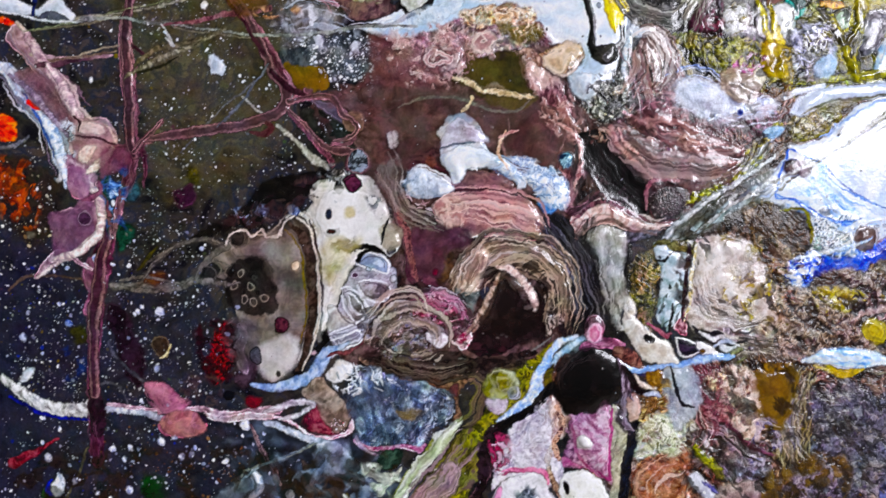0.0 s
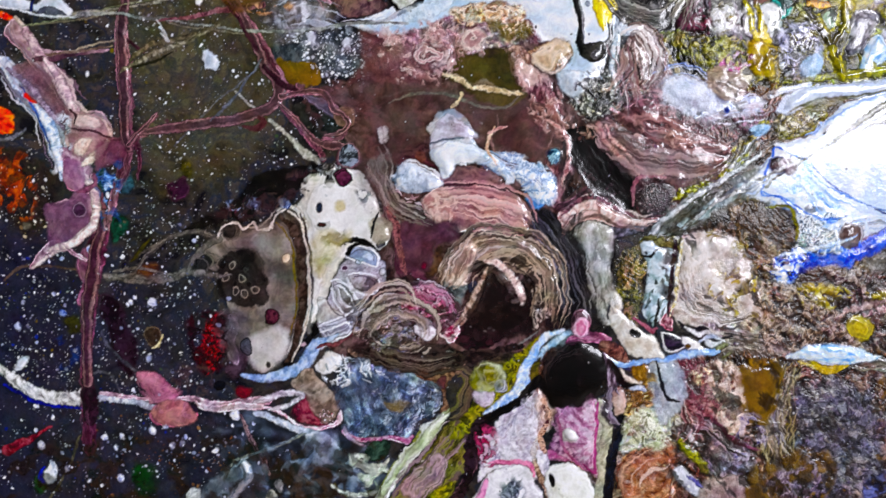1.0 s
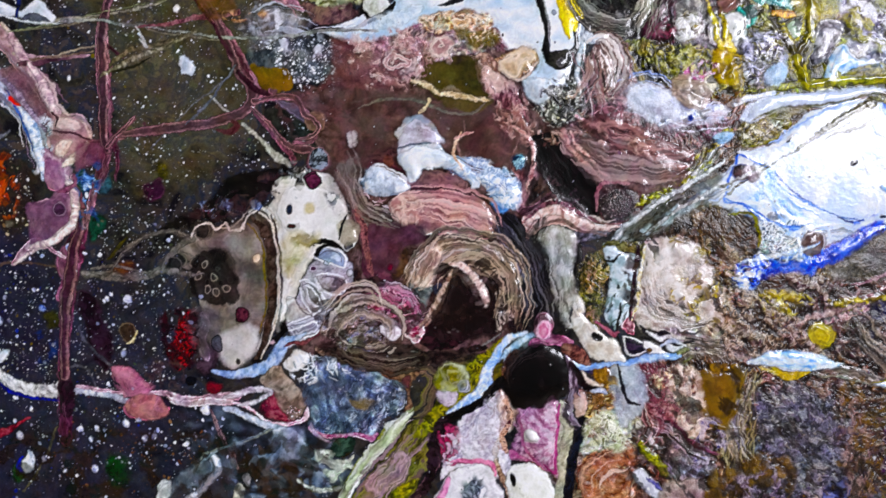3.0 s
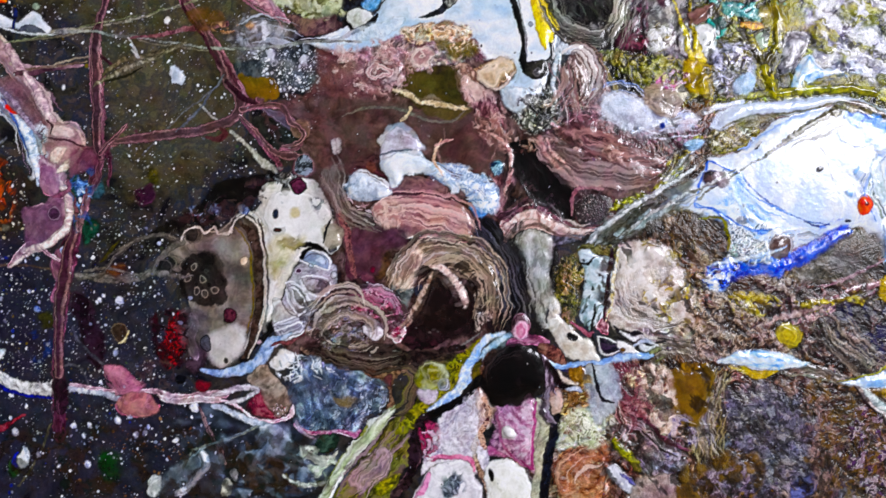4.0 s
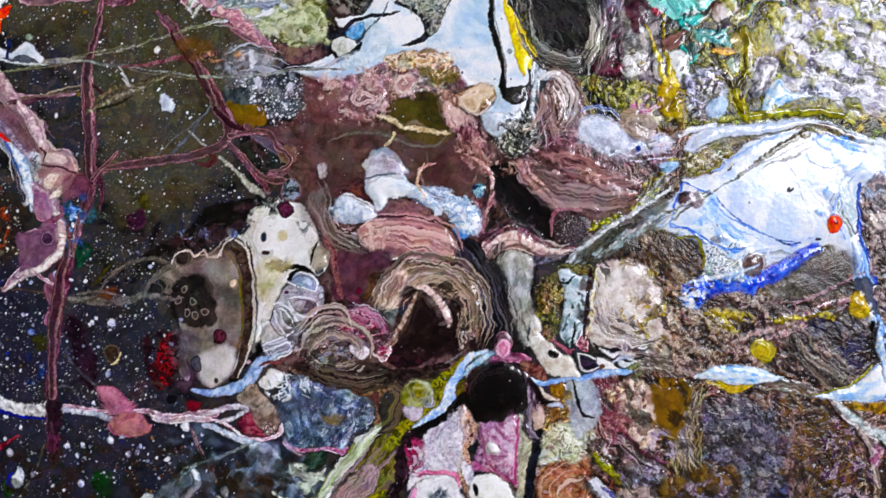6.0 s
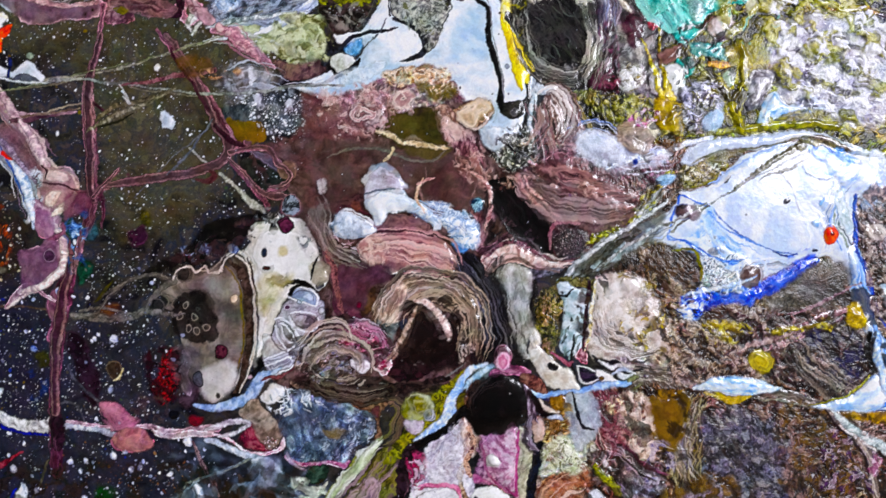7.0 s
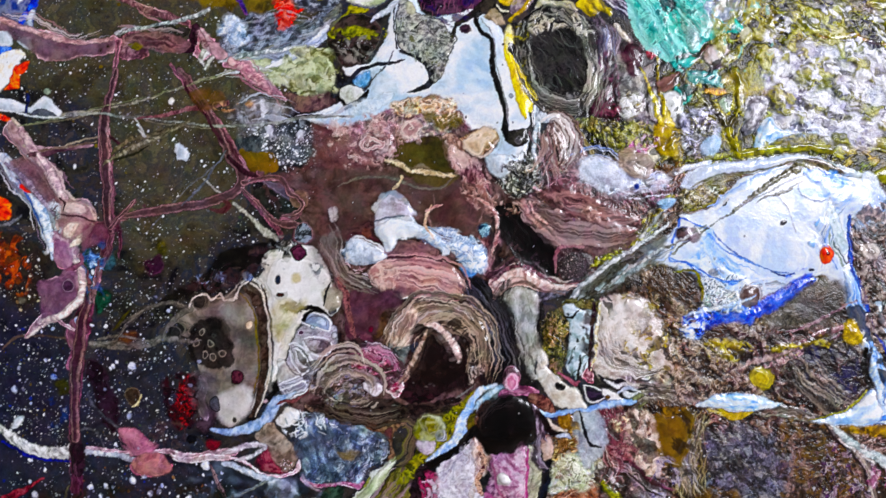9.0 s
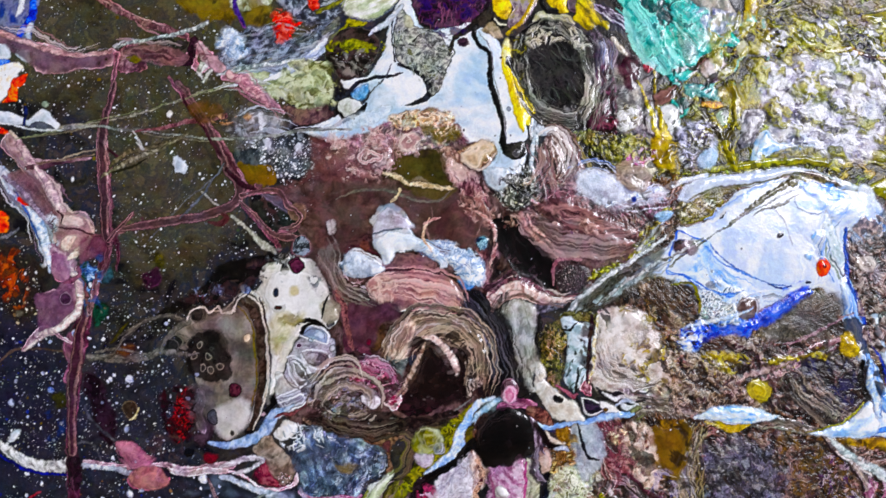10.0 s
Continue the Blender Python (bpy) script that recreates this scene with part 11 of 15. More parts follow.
pool("mauve_fringe", [(53.7,34.3), (61.7,33.7), (70.3,30.8), (75.9,28.4), (70.2,25.1), (59.3,27.1), (54.1,30.5)], f("4c2e2e 74504e a07e7a", 1.2, 4, 3), own=False, soft=1.6, wob=2.4, wsize=3, crinkle=0.2, alpha=0.8)
pool("mauve_fringe", [(52.4,44.8), (56.7,45.7), (57.6,40.0), (55.1,35.7), (52.3,39.1)], f("54343a 84605e b8948e", 1.2, 4, 3), own=False, soft=1.2, wob=1.8, wsize=3, alpha=0.8)
pool("haze_slate", [(-86.0,58.4), (-74.1,60.3), (-53.5,60.1), (-52.1,49.5), (-66.9,44.3), (-83.6,48.8)], f("34383c 5c6266 888e92", 1.4, 4, 3), own=False, soft=2.0, wob=1.6, alpha=0.35)
specks([(-83.6,58.4), (-74.1,60.3), (-52.5,60.1), (-52.1,48.1), (-66.9,43.4), (-83.6,48.8)], 320, "a8acb0 e0e4e8 ffffff", (0.14,0.45), 291)
pool("haze_rose", [(-50.6,57.2), (-33.4,61.4), (-21.0,58.9), (-23.4,47.3), (-40.1,46.0), (-48.7,48.0)], f("8c6660 b48e86 dcc0b8", 1.4, 4, 3), own=False, soft=2.0, wob=1.8, alpha=0.4)
pool("haze_ice", [(-52.5,64.9), (-43.0,67.7), (-31.0,72.0), (-21.4,74.3), (-21.4,70.0), (-33.4,64.7), (-45.4,62.0)], f("b0c0cc dce6ea f4f8f8", 1.4, 4, 3), own=False, soft=1.0, wob=1.2, alpha=0.6)
specks([(-50.1,65.8), (-31.0,71.0), (-21.4,73.3), (-21.4,69.5), (-43.0,61.9)], 60, "54606c 8c98a0 a0b4c4", (0.12,0.4), 292)
specks([(-137.6,88.8), (-86.1,83.6), (-90.8,49.8), (-109.7,30.8), (-136.8,23.9)], 420, "5c5c54 8c8c84 c8ccc8 3c3c2c ffffff", (0.1,0.32), 301)
specks([(-136.7,16.7), (-107.2,18.9), (-85.9,23.5), (-90.5,-0.3), (-114.1,-9.5), (-136.3,-18.8)], 380, "5c5c54 8c8c84 c8ccc8 3c3c2c ffffff", (0.1,0.32), 302)
specks([(-147.0,-32.8), (-104.5,-33.2), (-106.6,-65.8), (-148.9,-67.9)], 300, "5c5c64 8c8c94 c8ccd8 3c3c4c ffffff", (0.1,0.34), 303)

# ---- later pours: smooth washes, agate bands, ragged islands and branches over the first coats
def wash(points, stops, size=2.5, soft=0.5, wob=0.6, alpha=0.9, h=0.05, gain=2.0, warp=0.8, crinkle=0.0, ang=0, stretch=1.0):
    pool("wash", points, f(stops, size, 4, gain, ang, stretch, warp), own=False, soft=soft, wob=wob, alpha=alpha, h=h, crinkle=crinkle)


def line(points, stops, widths, h=0.08, wob=0.2, alpha=1.0):
    vein("line", points, widths, f(stops, 1.2), own=False, h=h, wob=wob, alpha=alpha)


def agate(points, stops, step=0.9, sway=3.0, soft=0.5, wob=0.9, alpha=0.88, h=0.1, seed=1):
    """Soft bands that follow the outline inwards and drift off it."""
    table = 0.5 + 0.75 * (np.random.RandomState(seed).rand(128) - 0.5)

    def fill(x, y, d, s):
        q = np.abs(0.6 * d / step + 1.5 * sway * fbm(x, y, 9, s, 2) + 0.5 * fbm(x, y, 2.2, s + 3, 2)) + 2
        i = q.astype(np.int32) % 120
        w = np.clip((q - np.floor(q) - 0.2) / 0.8, 0, 1)
        return blend(stops, table[i] * (1 - w) + table[i + 1] * w + 0.5 * (fbm(x, y, 3.0, s + 8, 3) - 0.5))
    pool("marbled_cell", points, fill, label="cell of paint with marbled bands", soft=soft, wob=wob, alpha=alpha, h=h)


def patchy(points, stops, size=3.0, cut=0.52, alpha=0.9, h=0.1, ang=0, stretch=1.0, soft=1.5, seed=1):
    """Ragged islands that the wet ground has drawn out, inside an outline."""
    p = spline(points, True)
    sl = window_of(p, 1.0)
    x, y = U[sl], V[sl]
    d = field(lambda a, b: depth_inside(p, a, b), sl) + 2.4 * (fbm(x, y, 4.0, seed + 2, 3) - 0.5)
    size = 0.8 + 1.3 * size
    wx, wy = fbm(x, y, size * 1.3, seed + 3, 2) - 0.5, fbm(x, y, size * 1.3, seed + 5, 2) - 0.5
    x, y = x + 1.1 * size * wx, y + 1.1 * size * wy
    ca, sa = math.cos(radians(ang)), math.sin(radians(ang))
    n = fbm((x * ca + y * sa) / stretch, -x * sa + y * ca, size, seed * 3 + 1, 3)
    m = np.clip((n - cut) * 12, 0, 1) * np.clip(d / soft + 0.5, 0, 1) * alpha
    c = blend(stops, 0.5 + (fbm(x, y, size * 0.6, seed + 6, 3) - 0.5) * 2.6)
    PIGMENT[sl] += (c - PIGMENT[sl]) * m[..., None]
    RELIEF[sl] += m * h


def branch(points, widths, body="44302e 543c3a 664a48"):
    """A glossy branch: dark edge, rose shoulder and a dark core."""
    top = max(widths)
    vein("rose_branch", points, widths, f(body, 2, 3, 1.6, 0), label="glossy rose-brown branch of paint", h=0.35, hw=0.8, wob=0.3, bands=((0.14 * top, "1c1010 342020"), (0.3 * top, "5e403e 7a5a56 967672")))


def ring(centre, r, stops, rim, h=0.2, squash=1.1, ang=0):
    cell("ringed_cell", centre, r, r * squash, ang, f(stops, 1), bands=((0.4, rim),), h=h, label="small round cell with a rim")


# left edge: streams and flaps
line([(-179,40.4), (-174.7,34.8), (-170.6,28), (-167.3,20), (-165.5,12), (-164.5,4.1)], "8ca4c0 d0dce8 f8fafc", (1.2,1.5,2.2,2.2,1.8,0.5), 0.25)
line([(-178.9,38.1), (-175.3,31.3), (-171.1,23.4), (-168.6,15.4)], "2c4484 5c7cb8", (0.3,0.5,0.5,0.3))
line([(-177.7,35.4), (-175.6,33.6), (-173.7,32.3)], "c02c20 e05038", (0.9,1.1,0.5))
line([(-178.5,60), (-174.3,53.1), (-168.8,45.2), (-163.9,37.2), (-159.1,30.5)], "8c6a6c b8989a dcc8c0", (1.4,1.8,2.2,2.6,1.6), 0.3, 0.5)
patchy([(-164.4,15.5), (-157.5,15.6), (-153.9,8.8), (-158.2,0.8), (-162.9,4.1)], "7c5460 b08c94 d8c4c4", 3, 0.45, seed=4)
line([(-156.8,7.6), (-153.9,3.8), (-151.7,-3.7), (-152.1,-10.5), (-156.6,-15.6), (-163.4,-19.9), (-169,-24.3), (-174.6,-27.6)], "b89c9c e4d4cc f8f0e8", (0.6,1.1,1.4,1.5,1.3,1.2,0.8,0.4), 0.3)
line([(-152.2,5.4), (-149.6,-2.5), (-149.4,-9.3), (-153.2,-15.1), (-158.3,-19.1)], "5c3034 8c5c58", (0.4,0.6,0.8,0.6,0.3))
branch([(-149.5,-7.1), (-150.1,-16.2), (-151.7,-25.3), (-152.8,-34.4), (-154.3,-45.8), (-154.4,-57.1), (-153.8,-70.7)], (1.6,2.0,2.4,2.6,2.2,2.0,1.8), "301820 44262e 54343c")
patchy([(-149.9,6.6), (-144.6,7.9), (-143.3,-0.1), (-145.4,-5.8), (-149.2,-2.5)], "2c4c94 8cb4e4 ecf4fa", 2, 0.48, seed=5)
patchy([(-166.9,-55.1), (-160,-53.9), (-157.5,-61.7), (-164.2,-66.4)], "141c44 24386c", 3, 0.48, 0.8, 0, seed=6)
patchy([(-155.2,15.7), (-143.7,15.9), (-142.9,-11.5), (-148.6,-13.9)], "24305c 44608c 1c3c2c", 2.5, 0.58, 0.8, 0, seed=7)
# upper left: branches and threads
branch([(-138.3,84.7), (-140.4,75.5), (-142.8,64), (-142.9,52.5), (-142.1,38.8), (-141.7,26.2), (-139.6,15.9)], (1.3,1.5,1.8,1.9,2.0,2.0,1.4), "342022 463032 563c3e")
branch([(-139.6,17.8), (-135.9,21.7), (-129,23.4), (-118.3,25), (-107.3,26.6), (-98.2,28.6), (-90.3,31), (-86,34.7), (-84.3,39.1), (-86.7,43.4), (-90.5,47), (-92.5,53.3), (-95.9,61.3), (-100.5,70.4), (-106,78.8), (-111.2,85.1)], (1.0,1.6,1.7,1.9,2.0,2.2,2.3,2.3,2.1,1.9,1.8,1.7,1.6,1.4,1.3,1.2))
branch([(-83.3,36.6), (-77.9,37.6), (-71.1,38.6), (-66.9,36.9), (-64.5,31.9), (-60.8,29.7), (-58.9,26.1), (-62.5,22.8), (-67.5,21.8)], (1.3,1.0,1.0,1.0,1.2,1.1,1.0,0.9,0.5))
branch([(-84.2,33.8), (-80.4,29.6), (-75.3,24.4), (-70.1,19.5), (-63.7,18.2), (-56.9,17.5)], (0.9,0.8,0.9,1.2,1.4,0.8))
branch([(-139.6,17.8), (-134.8,23.3), (-131.4,28), (-129.9,29.8)], (0.9,0.9,0.7,0.3))
line([(-92.3,28.2), (-90.4,26.4), (-93.1,24.5), (-98.1,25.4)], "3c1c18 5c3430", (0.8,1.2,1.2,0.4))
line([(-179.7,61.1), (-165.9,64.1), (-154.4,66.1), (-143,69), (-131.5,71.7), (-117.8,74.9), (-103,79.7), (-88.2,84.1), (-79.1,85.6)], "4c5040 74785c 989c80", (0.2,0.3,0.3,0.25,0.25,0.25,0.3,0.4,0.3))
line([(-159,66), (-145.2,65.8), (-133.6,64.8), (-119.8,63), (-103.7,60.9), (-87.6,60.3), (-69.3,61.9), (-51.1,64), (-37.5,63.8)], "5c605c 868a84 a8aca4", (0.6,0.4,0.35,0.3,0.35,0.5,0.6,0.7,0.3))
line([(-144,42.9), (-139.6,46.6), (-133.2,50.4), (-125.3,54.2), (-117.3,57.3), (-106.9,62.2)], "4c4834 74705c a8a490", (0.2,0.8,0.9,0.9,0.7,0.3), 0.15, 0.5)
line([(-138.9,46.1), (-132,48.6), (-124.1,52.3)], "1c1c14 2c2a1c", (0.3,0.7,0.3))
line([(-170.6,50.7), (-160.9,51.5), (-152.9,52.6), (-146.7,53.8)], "5c483c 7c685c 988c74", (0.5,0.5,0.4,0.2))
line([(-174.7,48.5), (-165.5,49.8), (-156.3,50.9)], "3c2428 64444a", (0.9,1.0,0.3))
line([(-130.1,63.7), (-119.8,64.8), (-109.6,66.8), (-100.4,68.3), (-94.2,69.3)], "54302e 7c504c 98706a", (0.3,0.6,0.7,1.0,0.4))
line([(-130.2,64.2), (-127.8,60.8), (-125.4,56.9), (-128.4,59.2)], "8c8c84 d0d0cc", (0.25,0.4,0.3))
line([(-109.6,26.8), (-102.9,33.7), (-96.3,43), (-91.9,49.9)], "4c5058 70747c", (0.25,0.4,0.4,0.25))
line([(-108.7,79.4), (-105.1,71.4), (-99.1,63.5), (-93.1,53.3)], "2c1418 4c2a2c", (0.6,0.7,0.7,0.6))
wash([(-105.2,76), (-93.7,75.1), (-92.9,70.5), (-100.4,66.9), (-105.1,70.3)], "3c2c14 5c4420 6a4a34", 3, 1.2, 1.0, 0.8)
wash([(-85.1,51.2), (-79.3,49.4), (-71.8,48.6), (-69.5,41.8), (-74.5,40.4), (-80.3,41.6), (-83.6,46.2)], "54440e 6a5416 7c6424", 3, 0.4)
line([(-90.7,47.6), (-86,43.1), (-82.5,40.7), (-78.8,38.5)], "241012 3c1c20", (1.0,1.3,1.3,0.6))
patchy([(-87.9,71.7), (-77.6,71.9), (-74,65.1), (-80.8,61.5), (-86.6,65.3)], "7c7c80 c0c0c4 ececf0", 2.2, 0.47, 0.85, 0.1, 0, 1, 3, 8)
patchy([(-80.7,59.9), (-69.3,61.5), (-57.9,60.3), (-60,54.3), (-71.5,54.8), (-78.3,56.3)], "7c8088 b8bcc4 e4e8ec", 2.2, 0.5, 0.8, 0.1, 0, 1, 3, 9)
specks([(-75,58.2), (-53.3,59.7), (-51.6,46), (-59.7,40.2), (-68.9,42.3), (-75.9,51.3)], 520, "a8acb4 e0e4ea ffffff", (0.14,0.55), 401)
patchy([(-74.4,83.4), (-51.6,86), (-42.4,81.6), (-44.5,74.7), (-65.1,73.9)], "54542c 84885c b4b890 d4d8ba", 2.4, 0.47, 0.85, seed=10)
line([(-85.5,85.5), (-80.8,81.4), (-76.1,77.4), (-72.4,74.7)], "94585c c08c8c dcb4b0", (2.0,2.2,1.8,0.6), 0.2, 0.6)
patchy([(-95.9,71.1), (-81,70.4), (-82.1,68.1), (-94.7,67.9)], "a87c50 dcb894 8c5c40", 1.8, 0.45, 0.8, seed=11)
# top strip
line([(-146.6,120.6), (-138.1,116.1), (-127.2,111.1), (-117.5,107.2), (-110.8,106.1)], "543430 7c5450 a07c74", (0.6,1.0,1.2,1.4,0.5), 0.2, 0.4)
line([(-137.9,100), (-127.1,102.9), (-115.1,105.2), (-105.5,108), (-98.8,109.7)], "5c6464 a0a8a4 e8ece8", (0.4,0.6,0.5,0.9,0.6))
wash([(-187.4,107.5), (-177.7,104.7), (-165.6,100.3), (-153.5,97.5), (-139.1,97.4), (-141.5,93.2), (-153.4,90.2), (-167.9,89.6), (-180,97), (-187.3,102.6)], "4c363c 6c5058 84686c", 4, 0.8)
line([(-187.4,106.3), (-175.3,102.3), (-163.2,98.3), (-151.1,96.7), (-139.1,98.1)], "94706c c49c94 dcc0b8", (1.4,1.2,1.2,1.2,0.8), 0.15, 0.4)
for x, y in [(-145.1,93), (-142,94.7), (-130,99)]:
    ring([(x, y)], 0.8, "0c0808 1c1412", "54403c")
agate([(-131.9,99.7), (-122.3,101.3), (-112.7,99.6), (-106.6,95.9), (-110.2,91.5), (-119.8,93.1), (-128.2,94.8), (-133.1,96.6)], "2c1416 5c3834 8c6860 3c2420", 1.0, 3, seed=12)
wash([(-129.5,96.1), (-125.8,95.1), (-128.2,93.1), (-131.4,94.1)], "54480c 7c6c20", 1.5)
line([(-102.5,89), (-100.6,92.9), (-97.7,93.8), (-96.7,90.9), (-99.1,87.5), (-100.5,84.6)], "8c9080 d0d4c8 f4f4f0", (0.5,1.0,0.9,0.6,0.9,0.4), 0.2)
agate([(-104.2,101.9), (-99.4,100.2), (-94.6,94.5), (-90.9,89.7), (-95.7,88.5), (-101.8,95.8)], "a06c70 dcb8b4 6c4044 f0dcd8", 1.0, 3, seed=13)
line([(-94.5,87.5), (-86.1,89.9), (-77.7,91.2), (-69.3,92.6), (-57.3,94)], "6c7478 b4bcbc f0f2f0", (0.6,1.0,1.0,0.9,0.5), 0.2)
line([(-89.7,87.9), (-81.3,83.5), (-76.5,78.1), (-72.9,73.8)], "a0686a d0a09c e8c8c0", (1.6,2.2,2.0,0.7), 0.2, 0.6)
patchy([(-94.6,103.1), (-86.2,104.9), (-81.4,98.1), (-87.4,94.5), (-93.9,97)], "8ca4c4 d8e4f0 ffffff", 1.8, 0.46, seed=14)
patchy([(-110.4,120.3), (-71.8,120), (-74.2,113.9), (-86.2,112.8), (-91,105.5), (-103.1,112.9)], "4c4010 6c5c18 7c6c2c", 4, 0.42, 0.8, 0.05, seed=15)
line([(-87.5,120.1), (-86.3,115.2), (-82.6,109.1)], "2c1c4c 543c84", (0.6,1.0,0.3))
patchy([(-71.8,113.8), (-64.6,114.5), (-62.1,105.2), (-69.4,101.6)], "902824 c04838 dc8070", 1.8, 0.4, 0.95, seed=16)
patchy([(-47.7,100.2), (-26.1,102.5), (-26.1,97.6), (-42.9,96.5)], "54540c 8c8c18 a8a834", 2.0, 0.46, seed=17)
patchy([(-45.3,96.6), (-28.5,96.4), (-30.9,87.9), (-40.5,86.8)], "0c0a08 54504c 8c8880", 1.6, 0.5, seed=18)
patchy([(-66.9,90.7), (-47.7,92.9), (-45.3,75.9), (-62.1,73.7)], "54562c 84885c b4b890 d8dcc0", 2.2, 0.47, 0.85, seed=19)
patchy([(-17.6,107.3), (0.4,102.2), (3.9,92.5), (-2.2,79.2), (-14.1,92.6)], "2c2c2c 7c7c78 c0c0bc 5c5c34", 1.3, 0.44, 0.85, seed=20)
patchy([(-11.5,119.4), (17.4,119.2), (12.5,108.2), (5.2,101), (-4.4,108.4)], "1c1038 2c1c54 4c2438 140c18", 2.2, 0.42, 0.85, seed=21)
patchy([(77.6,118.7), (108.8,118.4), (113.3,103.7), (103.2,82), (93.7,86.9), (84.5,104)], "188c84 40b8ac a0e4d8 0c5c5c", 2.5, 0.45, 0.8, 0.1, -60, 2.0, 1.5, 22)
patchy([(84.8,118.6), (99.2,116), (96.5,103.9), (92.9,106.3)], "04181c 0c3c40", 2.2, 0.5, 0.9, -0.1, -60, 2, 1, 23)
patchy([(108.7,113.5), (127.9,110.9), (127.6,101.2), (118,100)], "8c94a8 d8dce4 5c6c9c", 2.2, 0.46, 0.8, seed=24)
agate([(113,91.6), (117.9,94.4), (121.4,91.5), (120.6,86.7), (115.7,84.8), (112.5,87.9)], "b09c98 e4d8d4 f4ece8 8c7470", 0.8, 3, seed=25)
# centre top: smooth brown film, beads and crust
wash([(-81.4,40.9), (-64.2,38.3), (-41.5,41.4), (-18.7,40), (1.7,37.1), (15.3,34.2), (20.6,21.1), (22.5,12.1), (9,13.7), (-4.7,18.4), (-17.4,29.5), (-29.9,31.6), (-31.9,20.2), (-43.1,10.9), (-49.4,-9.6), (-56.7,10.6), (-54.9,28.9), (-64.1,35.1)], "30221c 44322a 54423a 5e4c42", 7, 2.5, 1.0, 0.65, 0, 1.6)
wash([(-19,50), (-8.8,52.4), (1.4,53.5), (3.8,43.5), (7.3,38.6), (1.8,34), (-9.6,35.1), (-16.5,40.9)], "2a2612 403a1c 544c2a", 5, 0.8, 0.8, 0.8)
line([(-44.1,34.1), (-35.7,37.2), (-26,38), (-17.5,36.3), (-8.4,32.9), (-0.9,33.5), (4,37.2)], "54504a 787468", (0.2,0.5,0.6,0.5,0.6,0.5,0.2))
line([(-24.5,44.9), (-18.4,43.1), (-13.8,41), (-7.9,39.7), (-1.7,38.9), (5.3,38.1)], "b8a480 e8d8b8 f4e8d0", (0.5,0.9,1.0,1.1,1.0,0.6), 0.15, 0.7)
line([(-16.9,38.2), (-18.6,35), (-20.9,32.6)], "c4b090 e8d8b8", (0.6,0.5,0.3), 0.1, 0.5)
wash([(-53.8,61.3), (-44.2,58.7), (-39.5,51.9), (-32.4,42.9), (-41.5,41.4), (-52.9,42.6), (-59.7,41.1), (-54.2,49.4)], "4c2c28 64403a 7c564e", 3, 1.2)
patchy([(-44.2,59.8), (-21.5,64.7), (-18.9,48.8), (-27.9,44.1), (-39.3,45.1)], "946c64 b8948a d0b4aa 64403c", 1.6, 0.48, 0.85, seed=31)
agate([(-37.2,51.9), (-33.9,56.1), (-28.2,57.1), (-23.1,54.5), (-22.4,49.9), (-28,47.1), (-34.4,47.4)], "8c6460 c8a49c ecdcd4 5c3a38 a87c74", 0.8, 3, seed=32)
agate([(-18.4,57.9), (-15.8,61.9), (-11.3,62.6), (-8.3,59.3), (-10,54.7), (-15.6,54.1)], "7c5450 c09890 ecdcd0 4c302c", 0.7, 3, seed=33)
patchy([(-21.6,69.3), (-5.8,71.1), (3.3,69.7), (6.9,61.8), (-5.6,62), (-19.3,63.6)], "c09878 e8d0b4 f8ecdc 7c5c44", 1.8, 0.45, 0.9, 0.2, seed=34)
patchy([(-7.9,65), (6.8,64), (8.1,59.1), (-5.5,59.8)], "3c3010 5c4c18 74602c", 2.5, 0.42, 0.85, seed=35)
agate([(8.6,52.7), (11.8,55.9), (16.7,59), (22.6,57.9), (23.5,54.3), (19.1,50.6), (15.1,46.9), (11,49.1)], "6c5038 a88c6c dcc8ac ecdcc8 8c7048", 1.2, 2, seed=36)
agate([(2.5,52.1), (7.8,49), (12,45.5), (10.7,42.1), (5.7,41.3), (2.4,46.2)], "7c584c b4948a dcc4b8 5c3c34", 1.0, 2, seed=37)
patchy([(22.1,35.9), (26.5,43.5), (34.3,48.6), (39.1,44.1), (39.1,32.8), (29,29.2)], "060606 1c1c1a 54544e c8c8c0", 1.0, 0.44, 0.9, 0.15, seed=38)
patchy([(3.9,39), (15.3,35.8), (26.8,28), (35.7,29.3), (49.1,38.6), (40.3,27.2), (22.4,21.2), (10.9,27.8)], "5c3a34 a07c70 d0b4a8", 1.5, 0.52, 0.8, seed=41)
# plum flap and the black gap
wash([(19.7,21.6), (26.9,21.3), (34.8,19.1), (41,13.6), (46.5,7.6), (46.2,-3.7), (39.7,-3.4), (32.9,-0.1), (26.7,8.8), (21.6,14.4)], "040304 0a0707 181010", 2, 0.7, 0.8, 0.9, -0.1)
agate([(40.2,30.5), (49.2,33), (60.5,29.5), (71.8,24.3), (83.1,20), (79.8,14.1), (67.5,15.7), (56.2,19.5), (46,24.8)], "34201e 543632 7c5850 a88478 40282a", 1.1, 5, 0.8, seed=42)
agate([(37.6,24.6), (43.8,22.5), (51.7,17.2), (60.8,14.2), (72,14.4), (81.4,12.8), (77,7.3), (67.7,4.8), (58.7,5.6), (50.1,9), (46.3,8), (41.6,14.7)], "3a2826 5c4642 7c645e 4c3836 92786e", 0.9, 4, 0.6, seed=43)
line([(35.8,26.8), (39.3,21), (43.9,16.6), (49.1,10.8), (56.4,9.4), (67.6,10.3)], "9c6c64 d0a498 e8c8bc", (0.5,0.9,0.8,0.7,0.5,0.2), 0.2)
wash([(47,7.2), (55.9,9.1), (60.9,4.3), (59.3,-3.4), (49.8,-4.1)], "100c0c 2c2224 483c3e", 1.2, 0.6, 0.8, 0.9, 0.15)
